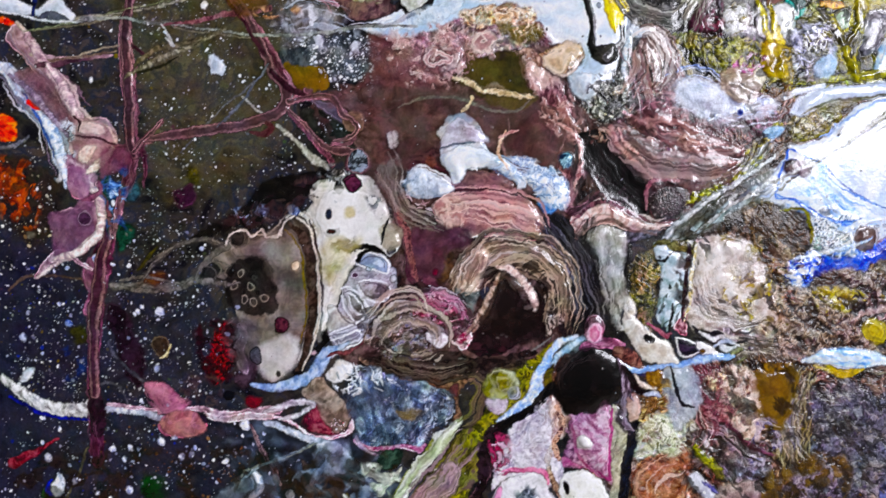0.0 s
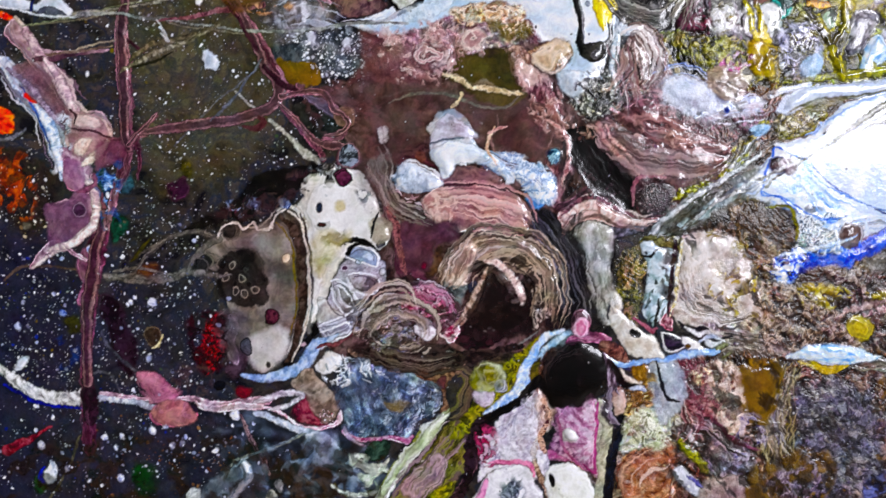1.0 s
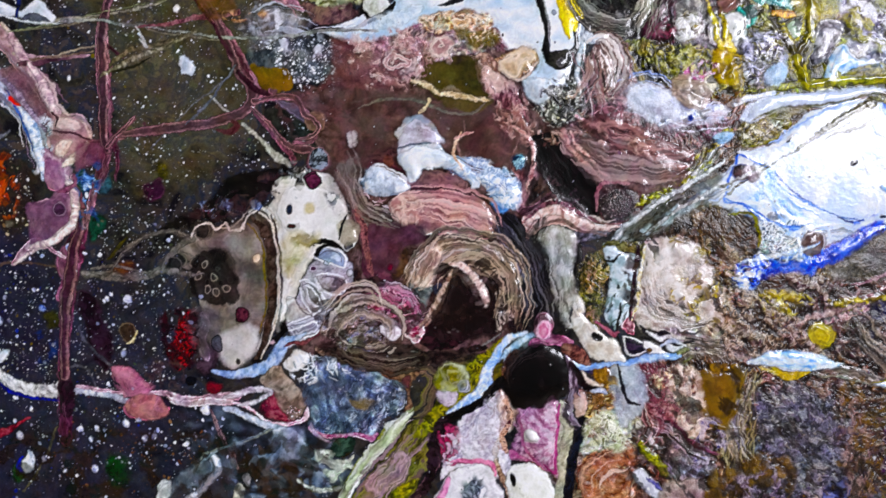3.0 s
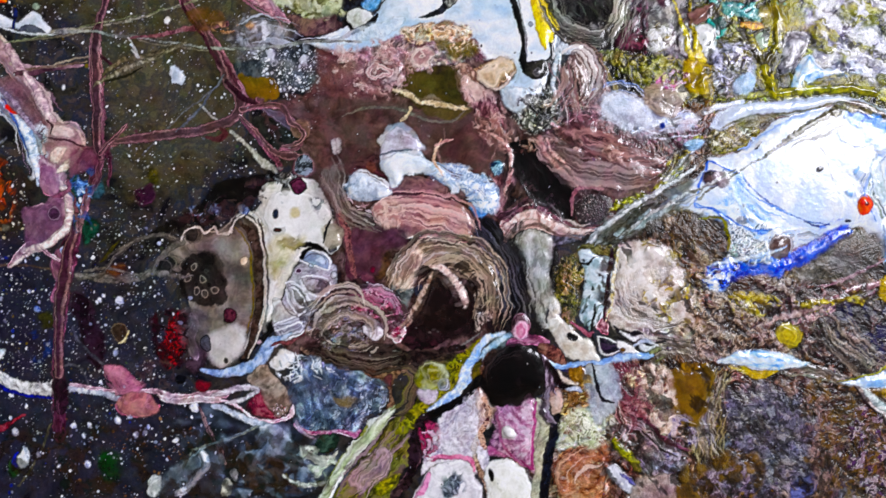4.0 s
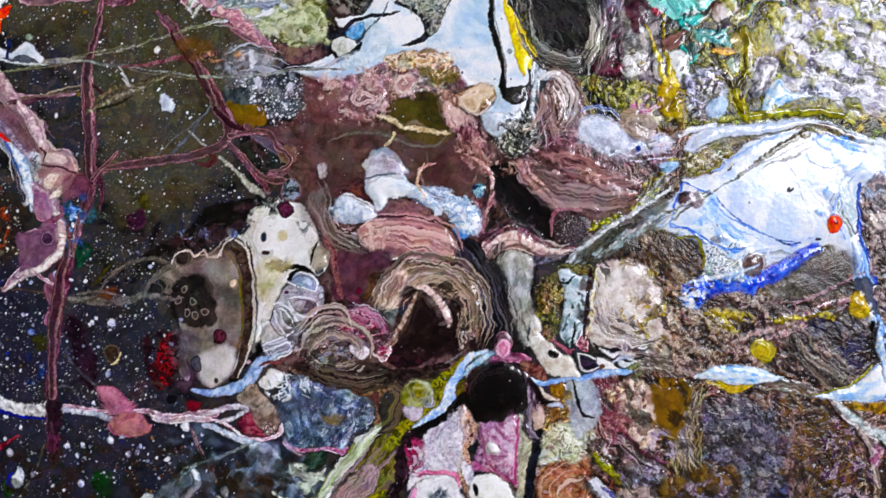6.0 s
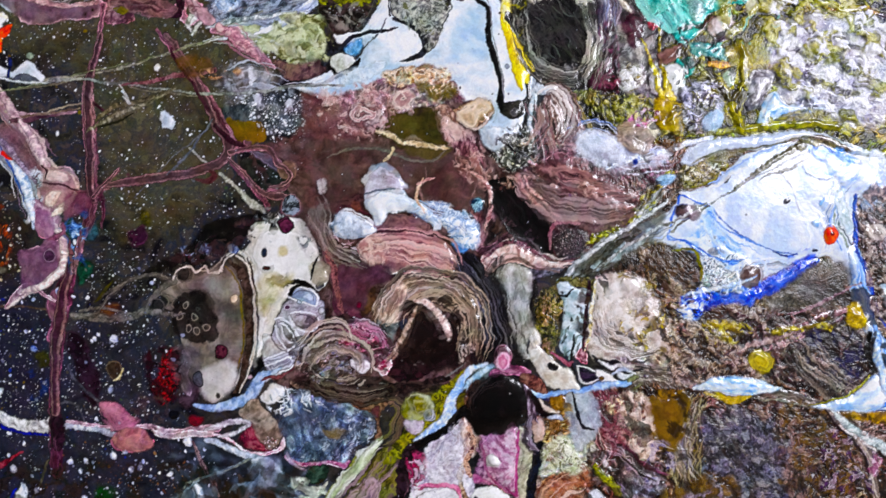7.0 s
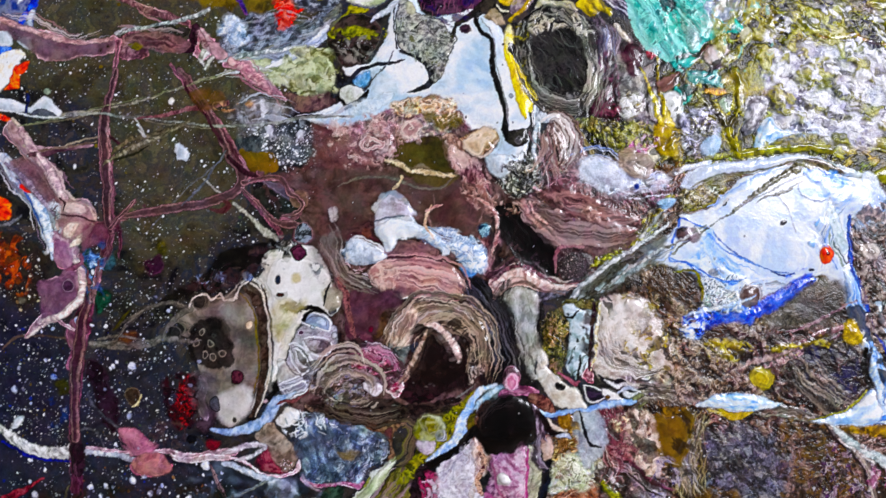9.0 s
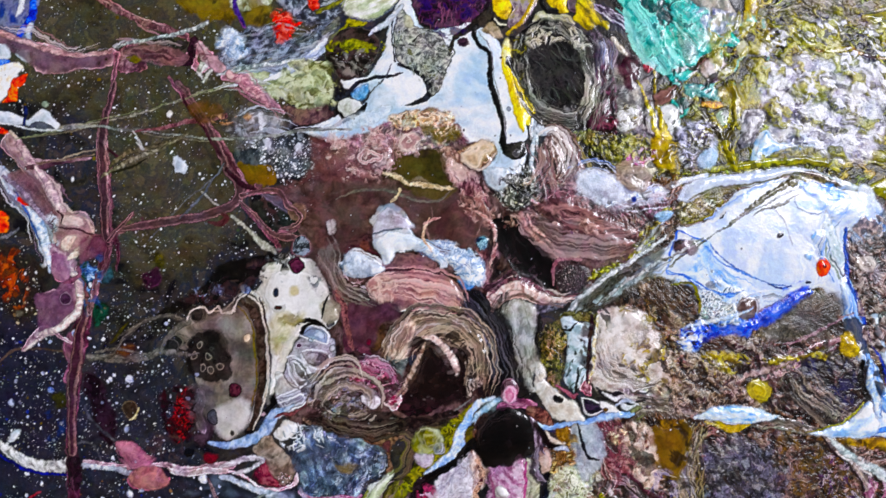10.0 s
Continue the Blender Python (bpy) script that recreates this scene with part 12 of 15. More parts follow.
specks([(47,7.2), (55.9,9.1), (60.9,4.3), (59.3,-3.4), (49.8,-4.1)], 120, "8c7c7c c0b4b0", (0.12,0.35), 402)
line([(46.7,-2.1), (47.4,5.8), (51.9,8.8), (58.6,8.3)], "7c4c50 b08480", (0.4,0.7,0.7,0.3))
patchy([(63.2,3.9), (78.8,9.8), (89.8,19), (86.6,11.1), (72.2,0.7), (63.3,-2.9)], "3c3c08 747414 a8a838 e0e0b0", 1.3, 0.46, 0.9, 0.2, seed=44)
wash([(58.1,42.2), (68.1,44.2), (74.3,39.1), (77.3,33.5), (67.2,31), (59.3,35.9)], "b4b8c4 e0e4ec f8f8fc", 3, 0.9)
line([(69.9,30.6), (77.3,34.4), (84,35.4), (91.8,37.1), (103,41.6), (111.9,43.1)], "9ca8c8 dce4f0 ffffff", (0.8,1.6,1.4,1.2,1.4,0.8), 0.15, 0.5)
line([(65.9,44.1), (71.6,41.3), (75,37.5)], "4c58c0 8c98dc", (0.3,0.4,0.2))
# bone, layered rose and the swirl
patchy([(-2.8,16.6), (7.1,14.6), (15.8,9.7), (19.1,1.2), (13.8,-3.4), (6.5,2.3), (1.8,8.3)], "ffffff d4e2f0 7c98b8 e8eff6", 2.0, 0.42, 0.9, 0.15, -35, 2.0, seed=45)
patchy([(-43,7.5), (-36.3,12.2), (-27.1,7.8), (-31.5,2.5), (-39.5,3.7)], "ffffff e0e8f0 8ca0b4 4c5864", 1.8, 0.44, 0.9, 0.15, seed=46)
line([(-28.3,7.8), (-24.4,6.3), (-22.1,8.1)], "fcfcfc e8eef4", (0.4,0.9,0.5))
agate([(-25.3,6.2), (-20.4,10), (-14.5,11.4), (-6.8,9.3), (-3.1,5.8), (-11.2,3.8), (-20.2,3.2)], "402a28 64484a 84665e 54383a", 1.6, 3, seed=48)
line([(-25.2,3.5), (-13.5,4.7), (-3.3,3.5), (4.7,-0.7), (8.2,-6.2)], "2c1618 4c2a2a", (0.3,0.5,0.5,0.6,0.3))
wash([(-39.4,-10.6), (-29,-8.8), (-19,-9.9), (-17.6,-14.9), (-26.1,-19.1), (-28.6,-26.8), (-38.2,-25.2)], "3e2428 54343a 684446", 4, 1.0)
wash([(-15.8,-46.2), (-11.5,-37.1), (-7.1,-28.7), (-3.2,-30.2), (3.2,-36.8), (8.9,-40), (9.1,-49), (-3.2,-52.7), (-14.5,-51.8)], "0e0806 1c1210 2a1c1a", 3, 0.8)
line([(-14.8,-18.4), (-17.4,-23), (-19.6,-27.6), (-21.3,-32.6)], "b4947c dcc4b0 f0e2d4", (1.2,2.4,2.6,0.8), 0.2)
line([(-5.6,-26.8), (-1,-29.4), (2.2,-33), (4.6,-36.7), (2.8,-38.4)], "a88478 dcc0b4 f4e4dc", (0.6,1.2,1.4,1.6,0.8), 0.25)
ring([(3.2,-35.9)], 1.0, "2c0c0c 541c1c", "a8807c")
line([(-16.9,-46.9), (-12.1,-39.6), (-7.7,-31.8)], "8c6c5c b89c8c 5c4438", (0.5,1.2,0.5), 0.15)
patchy([(-23.5,-31.7), (-17.2,-31.6), (-15.9,-38.3), (-20.4,-40.7)], "4c5454 6c7474 8c9490", 2.5, 0.4, 0.85, seed=50)
patchy([(-38.6,-34.3), (-28.5,-32.9), (-19.3,-40.6), (-19.1,-49.6), (-30.4,-47.6), (-37.3,-43.3)], "341018 74344a b0707e e0c8cc 200a10", 1.6, 0.48, 0.7, 0.1, seed=51)
line([(-48.3,-59.3), (-34.6,-61.2), (-21.1,-59.8), (-7.6,-58.4), (5.8,-54.7)], "140e0c 241a16 3c3028", (2.0,3.0,2.6,2.2,1.0), 0.0, 0.8)
line([(-43.9,-2.7), (-40.3,-11.7), (-39,-20.7), (-37.2,-27.5)], "5c3430 8c5c54 3c2020", (0.6,0.8,0.8,0.5))
# half moon and white cheek
wash([(-103.9,-17.5), (-98.2,-15.1), (-85.4,-9.9), (-79.8,-14.8), (-77.6,-28.3), (-77.2,-44.1), (-80.1,-55.9), (-87.9,-61.3), (-95.6,-52.4), (-94.5,-42.7), (-88.7,-39), (-89,-29.7), (-92.4,-20.9), (-101.5,-20.2)], "544c46 70675f 8a8077 9c928a", 9, 1.2, 0.5, 0.85, 0.15, 2.2, 0.3)
wash([(-106.6,-43.6), (-97.5,-42.3), (-94.3,-51.3), (-97,-60.4), (-102.3,-60.5), (-106.3,-53.8)], "2c262a 4c4448 70686a", 4, 1.8, 1.0, 0.8)
wash([(-95.6,-54), (-85.9,-49.3), (-80.2,-51), (-81.6,-60), (-87.1,-64.7), (-93.1,-63)], "a8a4a0 ccc8c4 e4e2de", 5, 1.4, 0.5, 0.9, 0.1, 1.4)
wash([(-106.8,-25.5), (-101.5,-21.1), (-93.3,-20.9), (-91.8,-26.3), (-88.5,-31.3), (-87.8,-38), (-91.8,-41.3), (-99.8,-40.8), (-106.1,-36.2)], "0c0a0a 1a1614 2a2420", 2.5, 0.6, 1.2, 0.92, -0.1)
for x, y in [(-100.7,-26.5), (-97.1,-31.4), (-99.7,-35.8), (-96.5,-36.6), (-92.4,-35.4), (-103.5,-30.7)]:
    ring([(x, y)], 1.5, "2c2824 4c463e", "94897a b4aa9c")
ring([(-86.5,-45)], 2.9, "2c1014 481e22 5c2c2c", "1c0c0c")
ring([(-95.3,-56.3)], 2.3, "34343a 54545a", "1c1a1c", 0.2, 1.5)
ring([(-87.2,-62.9)], 1.0, "2c2a2c", "54504c")
ring([(-81.4,-23.4)], 1.9, "d0bca4 e8d8c4", "8c7c6c")
ring([(-101.9,-13.4)], 3.0, "1c1a18 34302c", "5c544c 7c7468", 0.2, 1.1)
ring([(-113.2,-27.2)], 3.8, "161616 2c2c2a", "54524a 74706a", 0.15, 0.9)
line([(-83.1,-8), (-78,-14.3), (-75.6,-26), (-75.2,-40.7), (-77,-53.2), (-80.8,-62.3)], "241a14 3c2e24 54443a", (0.6,1.6,1.9,1.7,1.3,0.5), 0.1, 0.15)
line([(-84.7,-10.3), (-80.2,-15.9), (-78.1,-27.2), (-77.7,-41.9), (-79.3,-52.1)], "6c5c28 54441c", (0.2,0.4,0.5,0.4,0.2))
line([(-80.4,-5.7), (-75.3,-12.4), (-73.1,-26), (-73,-40.9), (-74.7,-51.8), (-79,-61.8)], "b0a494 e0d8cc", (0.3,0.5,0.5,0.5,0.4,0.3), 0.15, 0.1)
line([(-76.8,-6.8), (-73.8,-14.6), (-71.7,-28.2), (-71.8,-40.9), (-73.4,-52)], "241a18 3c2c28", (0.3,0.5,0.6,0.5,0.3), 0, 0.1)
wash([(-72,0.8), (-67.5,4.5), (-58.8,4.2), (-51.5,1.2), (-46.8,-5.5), (-46.6,-13.6), (-50.2,-16.9), (-56.1,-16.6), (-61.7,-17.8), (-65,-24), (-67.5,-30.8), (-70.3,-39), (-73,-50.8), (-71.5,-37.2), (-70.8,-25.9), (-71.6,-12.3), (-74.5,-6)], "d8d8d2 eceae6 faf8f4", 7, 1.0, 0.4, 0.7, 0.15, 1.4)
patchy([(-56.5,2), (-50.6,1.2), (-45.9,-5.5), (-49.5,-6.2), (-54.1,-2.5)], "101012 34343a 8c9094", 1.2, 0.47, 0.9, -0.05, seed=54)
patchy([(-72.7,12.6), (-63.6,13.2), (-61.2,7.2), (-68,5.9), (-72.1,8.1)], "08080a 2c2c30 8c9094", 1.4, 0.45, 0.9, seed=55)
patchy([(-70.8,-19.1), (-64.1,-14.5), (-60.6,-16.2), (-64.5,-23.5), (-69.3,-32.7), (-70.4,-25.9)], "8c7c40 b4a468 6c5c28", 2.5, 0.46, 0.7, 0, 50, 1.8, 3, 56)
ring([(-69.3,-4.6)], 1.3, "1c2434 4c5c78", "34343c", 0, 1.4)
ring([(-68,-10.9)], 1.6, "24120e 4c2c24", "1c100c", 0, 0.6)
ring([(-61.2,7.2)], 2.6, "2c1018 542c38", "181012", 0.1)
line([(-48.1,-6.9), (-48.9,-10.8), (-50.4,-14.2)], "08080a 141416", (0.2,0.5,0.2), -0.05)
line([(-61.7,-18.5), (-58.8,-16.6), (-52.7,-16.9), (-49.2,-18.7)], "040406 0e0e10", (1.0,1.1,0.9,0.4))
line([(-148.3,-30.9), (-140,-32.3), (-130.9,-33.1), (-122.9,-31.5), (-116.8,-29.1), (-108.1,-30.1), (-101.3,-29.9)], "44403a 66605a 86807a", (0.8,0.9,0.7,0.8,1.0,0.6,0.3), 0.2)
line([(-137.8,-30.7), (-133.9,-24.5), (-128.5,-19.2), (-121.1,-15.1), (-114.2,-14.1), (-106.2,-15.7)], "3e3a36 5c5650 7c766e", (0.4,0.5,0.4,0.4,0.6,0.8), 0.2)
line([(-117.7,-29.6), (-114.7,-23.2), (-110.2,-19), (-105.7,-16.2)], "544e48 76706a", (0.8,1.1,1.5,1.2), 0.2)
line([(-106.2,-15.7), (-104.5,-11.6), (-99.5,-10.6), (-96.7,-12.8), (-93.6,-10.5), (-91.6,-13.6), (-87.1,-12.2), (-84.9,-8.1), (-81.4,-5.3)], "a89c90 dcd4cc", (0.4,0.35,0.4,0.4,0.4,0.4,0.4,0.4,0.4), 0.1)
wash([(-108.6,-10.8), (-99.6,-7.2), (-92.7,-8.7), (-86.4,-6.3), (-77,3), (-72.1,8.1), (-77.2,9.1), (-86.1,1), (-95.1,-4.9), (-106.4,-8.5)], "080808 120f0f 201818", 3, 2.0, 2.5, 0.5)
patchy([(-104.3,-2.8), (-97.4,-1.5), (-91.7,-2.5), (-92.7,-7.1), (-101.9,-7.3)], "3c4c7c a8b4d0 5c2c34", 1.8, 0.56, 0.8, seed=57)
# upper right: tangle and glittering crust
# lavender-white glare painted over the olive crust
wash([(137,88.8), (182.8,89.4), (183.1,51.1), (160.9,51.8), (147.5,55), (138.4,63.9)], "a8a6bc d4d2e0 f2f2f6 fcfcfe", 2.2, 2.5, 2.0, 0.75, 0.1, 2.6, 1.0, 0.3, -25, 2.0)
patchy([(133.4,109.1), (187,111), (187.3,75.9), (169.5,80.2), (156.2,70.9), (142.9,63.9), (135,75.1)], "3c3c0c 74721a a4a03c ccc890", 3.2, 0.45, 0.9, 0.35, -30, 1.5, 3, 61)
patchy([(138.3,75.2), (187.3,85), (183.1,51.1), (149.7,55)], "3c3c0c 747220 a8a450", 3.0, 0.52, 0.9, 0.35, -25, 1.7, 3, 62)
patchy([(133.4,109.1), (187,111), (183.1,51.1), (149.7,55), (136.2,68.4)], "1c1a2c 3c385c 2c2a14", 1.8, 0.58, 0.8, -0.1, -25, 1.6, 2, 63)
# white glints painted in as slanting streaks
patchy([(138,102.4), (187.1,103.1), (183.1,51.1), (149.7,55)], "ffffff f0f0fa", 1.5, 0.58, 0.9, 0.2, -25, 2.0, 2, 64)
patchy([(115.5,108.9), (137.9,109.2), (136,79.7), (118.1,83.9)], "5c5c10 8c8a24 b8b474 8cc0b4", 2.6, 0.46, 0.85, 0.2, 60, 1.5, 2, 65)
wash([(70.8,87.8), (82.1,88), (84.5,76.6), (80.1,68.6), (73.3,74.2)], "3c3834 7c7870 c0bcb4", 1.8, 0.8, 0.8, 0.8, 0.1, 2.6)
patchy([(65.6,62.7), (72.1,78.7), (75.7,62.9)], "2c1014 542430 7c444c", 2.0, 0.42, seed=66)
patchy([(73.4,66.2), (76.7,73.1), (82.3,70.9), (82.4,64.1), (76.9,61.8)], "d8d8cc ffffff a89840", 1.8, 0.44, seed=67)
agate([(86.3,73), (91.7,78.6), (97.9,80.5), (100.2,77.3), (94.9,73.6), (89.5,71.3)], "34201c 64443a 8c6c60 4c2c28", 1.0, 2, seed=68)
wash([(98.5,73.2), (102.5,76.9), (105,72.4), (102.6,66.9), (99.4,68.7)], "0c6c64 30a094 78ccc0", 2, 0.4, 0.4, 0.95, 0.2)
wash([(99.2,88.2), (106.8,88.3), (105.1,83.7), (100.6,84.1)], "1c8c84 48b8ac 90dcd0", 2, 0.4, 0.4, 0.95, 0.2)
patchy([(104.6,81.5), (115.8,82.1), (121.5,78.3), (115.9,74.8), (106.9,77)], "1c6c6c 54a8a0 a8d8d0", 2.2, 0.42, 0.9, seed=69)
wash([(92.7,70.9), (98,73.2), (101.2,67.4), (99.5,62.8), (94.1,62.7)], "b8bcb8 e4e6e2 f8f8f4", 2.5, 0.4, 0.4, 0.95, 0.2)
line([(91.3,72.2), (93.6,65.4), (96,58.7), (97,51.9), (96.6,46.9)], "7c6c10 b09c20 dccc5c", (0.8,1.3,2.0,2.8,2.2), 0.3, 0.6)
patchy([(93.8,56.4), (101.6,56.5), (101.8,46.3), (92.8,46.2)], "4c3c08 8c7414 c8b048", 2, 0.46, 0.85, 0.2, seed=70)
line([(111,73.4), (116,72.6), (121.6,73.6)], "a06c0c d8a428 ecc860", (0.6,1.4,0.6), 0.2)
line([(84,53), (90.5,53.6), (96.5,54.4)], "1c1410 2c2018", (0.3,0.5,0.3))
line([(122.1,81.7), (126.7,75), (126.1,67.1), (124,59.1), (123,48.3)], "54540a 8c8816 c0b838", (1.0,1.8,1.5,1.6,2.0), 0.35, 0.5)
line([(113.8,70.3), (117.5,62.4), (120.2,55.7), (123.9,47.4)], "4c4c08 84801a b0a838", (1.0,1.6,1.6,1.8), 0.35, 0.5)
line([(108.5,44.8), (121.9,46.2), (136.4,47.6), (148.7,48.9), (160.9,48.4), (167.6,44.5)], "5c5c08 8c8c14 b8b434", (0.8,1.5,1.3,1.4,1.6,0.8), 0.3, 0.3)
agate([(126.1,67.8), (132.1,71.5), (137,69.7), (135.4,61.6), (130,57), (125.6,54.6), (126.4,63.2)], "1c1c20 8c8c92 e4e4e8 4c4a50 b8b8c0", 0.9, 4, seed=71)
agate([(102.7,63.3), (107.5,66.1), (112.1,63.5), (113,57.8), (107.7,55.5), (103.6,57.7)], "24242c 8c8c98 e8e8f0 5c5c68 b4b4c0", 0.9, 5, seed=72)
patchy([(98.2,63.2), (116,66.9), (118.5,50), (107.4,46.4), (99.4,54.2)], "0c0c0c 2c2c1c 6c682c e8e8e8", 1.5, 0.52, 0.85, 0.1, seed=73)
wash([(133.7,50.7), (137.1,61.1), (141.2,56.7), (148.8,55), (160.8,55.2), (147.5,52.7)], "80b0e0 cce0f4 fafcff", 3, 0.5, 0.5, 0.95, 0.2)
patchy([(137.5,52.6), (149.7,54.6), (165.3,53.5), (167.6,49), (138.6,49)], "34340c 6c6820 a8a460", 1.6, 0.46, 0.9, 0.2, 0, 2, 1, 74)
patchy([(78.1,52.7), (86,54), (86,48.3), (79.3,47.5)], "c05c90 ecb0d0 f8e8f0", 1.5, 0.46, seed=75)
patchy([(64.5,59.3), (84.7,60.7), (83.8,50.5), (69.1,51.4)], "24240a 5c5a14 8c8830 c8c490", 1.4, 0.46, 0.9, 0.2, seed=76)
agate([(73.7,48.1), (82.7,49.4), (86.1,43.8), (82.8,38.1), (75,39.1)], "3c2c20 84705c c0b09c 2c1c18", 0.9, 6, 0.8, seed=77)
patchy([(103.1,32.8), (118.7,35.3), (116.6,28.5), (103.2,23.8), (99.8,26)], "2c2a10 6c6428 a8a070 1c1410 e0dcc8", 1.3, 0.4, 0.9, 0.2, seed=78)
wash([(107.5,35.1), (116.4,38.2), (126.5,38.8), (120.9,35.4), (114.3,33)], "3c3810 5c5620 74703c", 3, 0.5)
# pale lake and the crust round it
line([(118.9,21.1), (127.7,28), (136.6,34.1), (144.3,38.7), (148.7,41.5)], "2c2a1c 5c5840 8c8c7c", (0.3,0.5,1.2,1.6,0.6), 0.1, 0.6)
line([(127.7,26.5), (136.6,30.5), (145.5,35.8), (154.3,38.9)], "5c6068 8c9098", (0.2,0.4,0.5,0.3), 0, 0.3)
line([(126.5,38.8), (138.7,42.4), (149.8,44.2), (161,42.1), (167.7,38.4)], "5c5440 8c8070 3c3828", (0.3,0.5,0.6,1.2,0.5), 0.1, 0.4)
patchy([(151,39.3), (169.9,39.1), (167.8,32.8), (154.4,34.8)], "5c98e4 a0c8f0 3c70c8", 2.5, 0.46, 0.9, 0.1, 0, 2, 1, 79)
agate([(161.1,27.1), (163.9,21.5), (167.5,12.6), (168,5.9), (165.4,4.7), (161.3,14.7), (159.4,22.5)], "5c7078 a8bcc4 e8f0f4 8cb0e4 6c6c40 f8f8f8", 0.8, 4, seed=80)
patchy([(150,32.5), (174.4,32.9), (176.4,15), (167.9,21.6), (156.8,19.1)], "9cc0ec d4e4f6 7cace8", 3.5, 0.5, 0.7, 0, 20, 2, 4, 81)
cell("orange_spot", [(159.2,3.5)], 3.4, 3.4, 0, f("e04818 f46020 fc8850", 1.5), h=0.3, label="bright orange spot on the pale pool")
cell("red_core", [(159.6,4.1)], 1.0, 1.0, 0, f("4c1408 7c2010", 1), own=False)
line([(169.7,20.5), (169.3,12.6), (169,0.3), (172.1,-7.5), (175.4,-18.6), (176.3,-29.7)], "1c2c64 4464b8 24388c", (0.4,0.9,0.9,0.8,0.7,0.4), 0.05, 0.4)
agate([(100.7,14.7), (105.6,15.9), (108.3,13.7), (106.1,10.3), (102.5,10.2)], "3c2c2c 6c5c5c a89ca0", 0.8, 2, seed=82)
patchy([(105.8,-5.4), (123.7,-4.4), (127.2,-17.3), (117.2,-19.8), (107.1,-17.8)], "2c343c 8c9cac d8e4ec ffffff 5c6c7c", 1.3, 0.4, 0.9, 0.1, seed=83)
agate([(122.9,-12.3), (124.2,-8.9), (128.2,-7.9), (131.8,-10.1), (132.3,-13.9), (128.7,-16.9), (124.7,-16.1)], "342824 6c5c54 948c88 c8ccd4", 0.8, 2, 0.3, 0.2, seed=84)
line([(122,-14.1), (122,-8.9), (125.9,-6.2), (131.5,-7.2), (134,-11.6)], "c8d8ec f4f8fc", (0.5,0.7,0.7,0.7,0.4))
patchy([(97.2,-22.4), (114.9,-17.6), (130.5,-13.9), (128.4,-22.9), (112.8,-24.4), (101.7,-30.2)], "2454d0 5c8ce8 c8dcf8 ffffff", 2.2, 0.44, 0.85, 0.15, 20, 1.8, 1, 85)
patchy([(96,-22.5), (106,-18.9), (117.2,-19.8), (108.4,-25.6), (98.4,-28)], "040406 101830", 1.4, 0.52, 0.9, seed=86)
patchy([(128.3,-17.3), (139.3,-10.4), (152.6,-3.4), (148.2,-11.3), (137.2,-17.1), (130.6,-21.8)], "1c38b0 2c54d4 5c84e4 4c3c9c", 2.2, 0.42, 0.9, 0.1, 25, 2, 1, 87)
wash([(87.9,1), (96.9,-1.1), (104.7,-3.9), (107.3,-11), (106,-17.8), (94.9,-19.1), (88.1,-11.4), (83.5,-4.8)], "140c08 34241a 543e2e", 1.6, 0.8, 1.2, 0.85, 0.1, 2.8, 1.0, 0.35)
patchy([(83.4,0.9), (105.8,-2.1), (107.4,-17.7), (92.7,-20.3), (83.6,-9.2)], "6c5844 a89880 3c3810", 1.2, 0.56, 0.9, 0.2, -40, 2, 1, 88)
line([(95.8,-2.3), (103.6,-2.6), (107,-7.7), (107.3,-14.4)], "54500c 8c8830", (0.3,0.6,0.8,0.4))
wash([(137.2,-19.4), (150.4,-10.2), (161.5,-6.6), (166,-12.1), (161.7,-23.3), (146.2,-28.1), (137.3,-25)], "2c2822 4c463e 6c645c", 1.5, 1.5, 1.5, 0.75, 0.1, 2.8, 1, 0.25)
# cream cell
wash([(66.2,-14.5), (74.6,-12.1), (83.6,-13.7), (90.5,-22.6), (94.6,-33.7), (93,-43.1), (79.6,-45.7), (64.4,-45.6), (61.6,-38.9), (64.1,-27.6)], "a89688 d0c2b6 e8dfd6 f4eee8", 2.5, 1.0, 1.2, 0.8, 0.1, 2.4, 1, 0.1)
patchy([(72.4,-11.7), (92.6,-18.1), (98.5,-38.1), (93.1,-47.2), (77.4,-45.3), (79.3,-25.1)], "34281c 6c5c44 8c7c28", 2.2, 0.55, 0.9, 0.1, seed=89)
patchy([(92.7,-22.5), (108.3,-24.5), (108.7,-46.8), (95.3,-49.4)], "3c2c20 8c7460 c8b4a4 6c6418", 1.8, 0.46, 0.85, 0.15, seed=90)
bundle([(66.3,-24.2), (68.7,-33.1), (73.9,-38.6), (81.8,-41.1)], 14, 6.0, 0.3, "3c2c26 8c7c70 d8ccc4 f4f0ea 5c4438", 411)
line([(62.6,-15.3), (61.4,-23.2), (60.6,-32.2), (60.4,-43.4)], "140810 2c1018", (0.7,1.0,0.8,0.4), -0.05)
line([(65.3,-15.2), (63.2,-25.4), (62.9,-35.5), (61.3,-43.4)], "c8b878 ece4c8 ffffff", (0.4,0.7,0.6,0.4))
# rough crust of the lower right
wash([(106.1,-26.7), (126.2,-24.1), (144,-30.4), (175.1,-36.5), (175.3,-54.3), (148.7,-54.9), (124.3,-50.9), (102,-47)], "160e0a 34241e 54403a 3c2c34", 1.5, 2.5, 2.0, 0.7, 0.1, 2.8, 1, 0.3)
patchy([(101.7,-24.6), (143.9,-21.5), (175.1,-36.5), (170.8,-54.4), (104.3,-51.4)], "6c5446 a08c7c ccbeb2 5c3434", 1.4, 0.56, 0.85, 0.2, -35, 1.6, 2, 91)
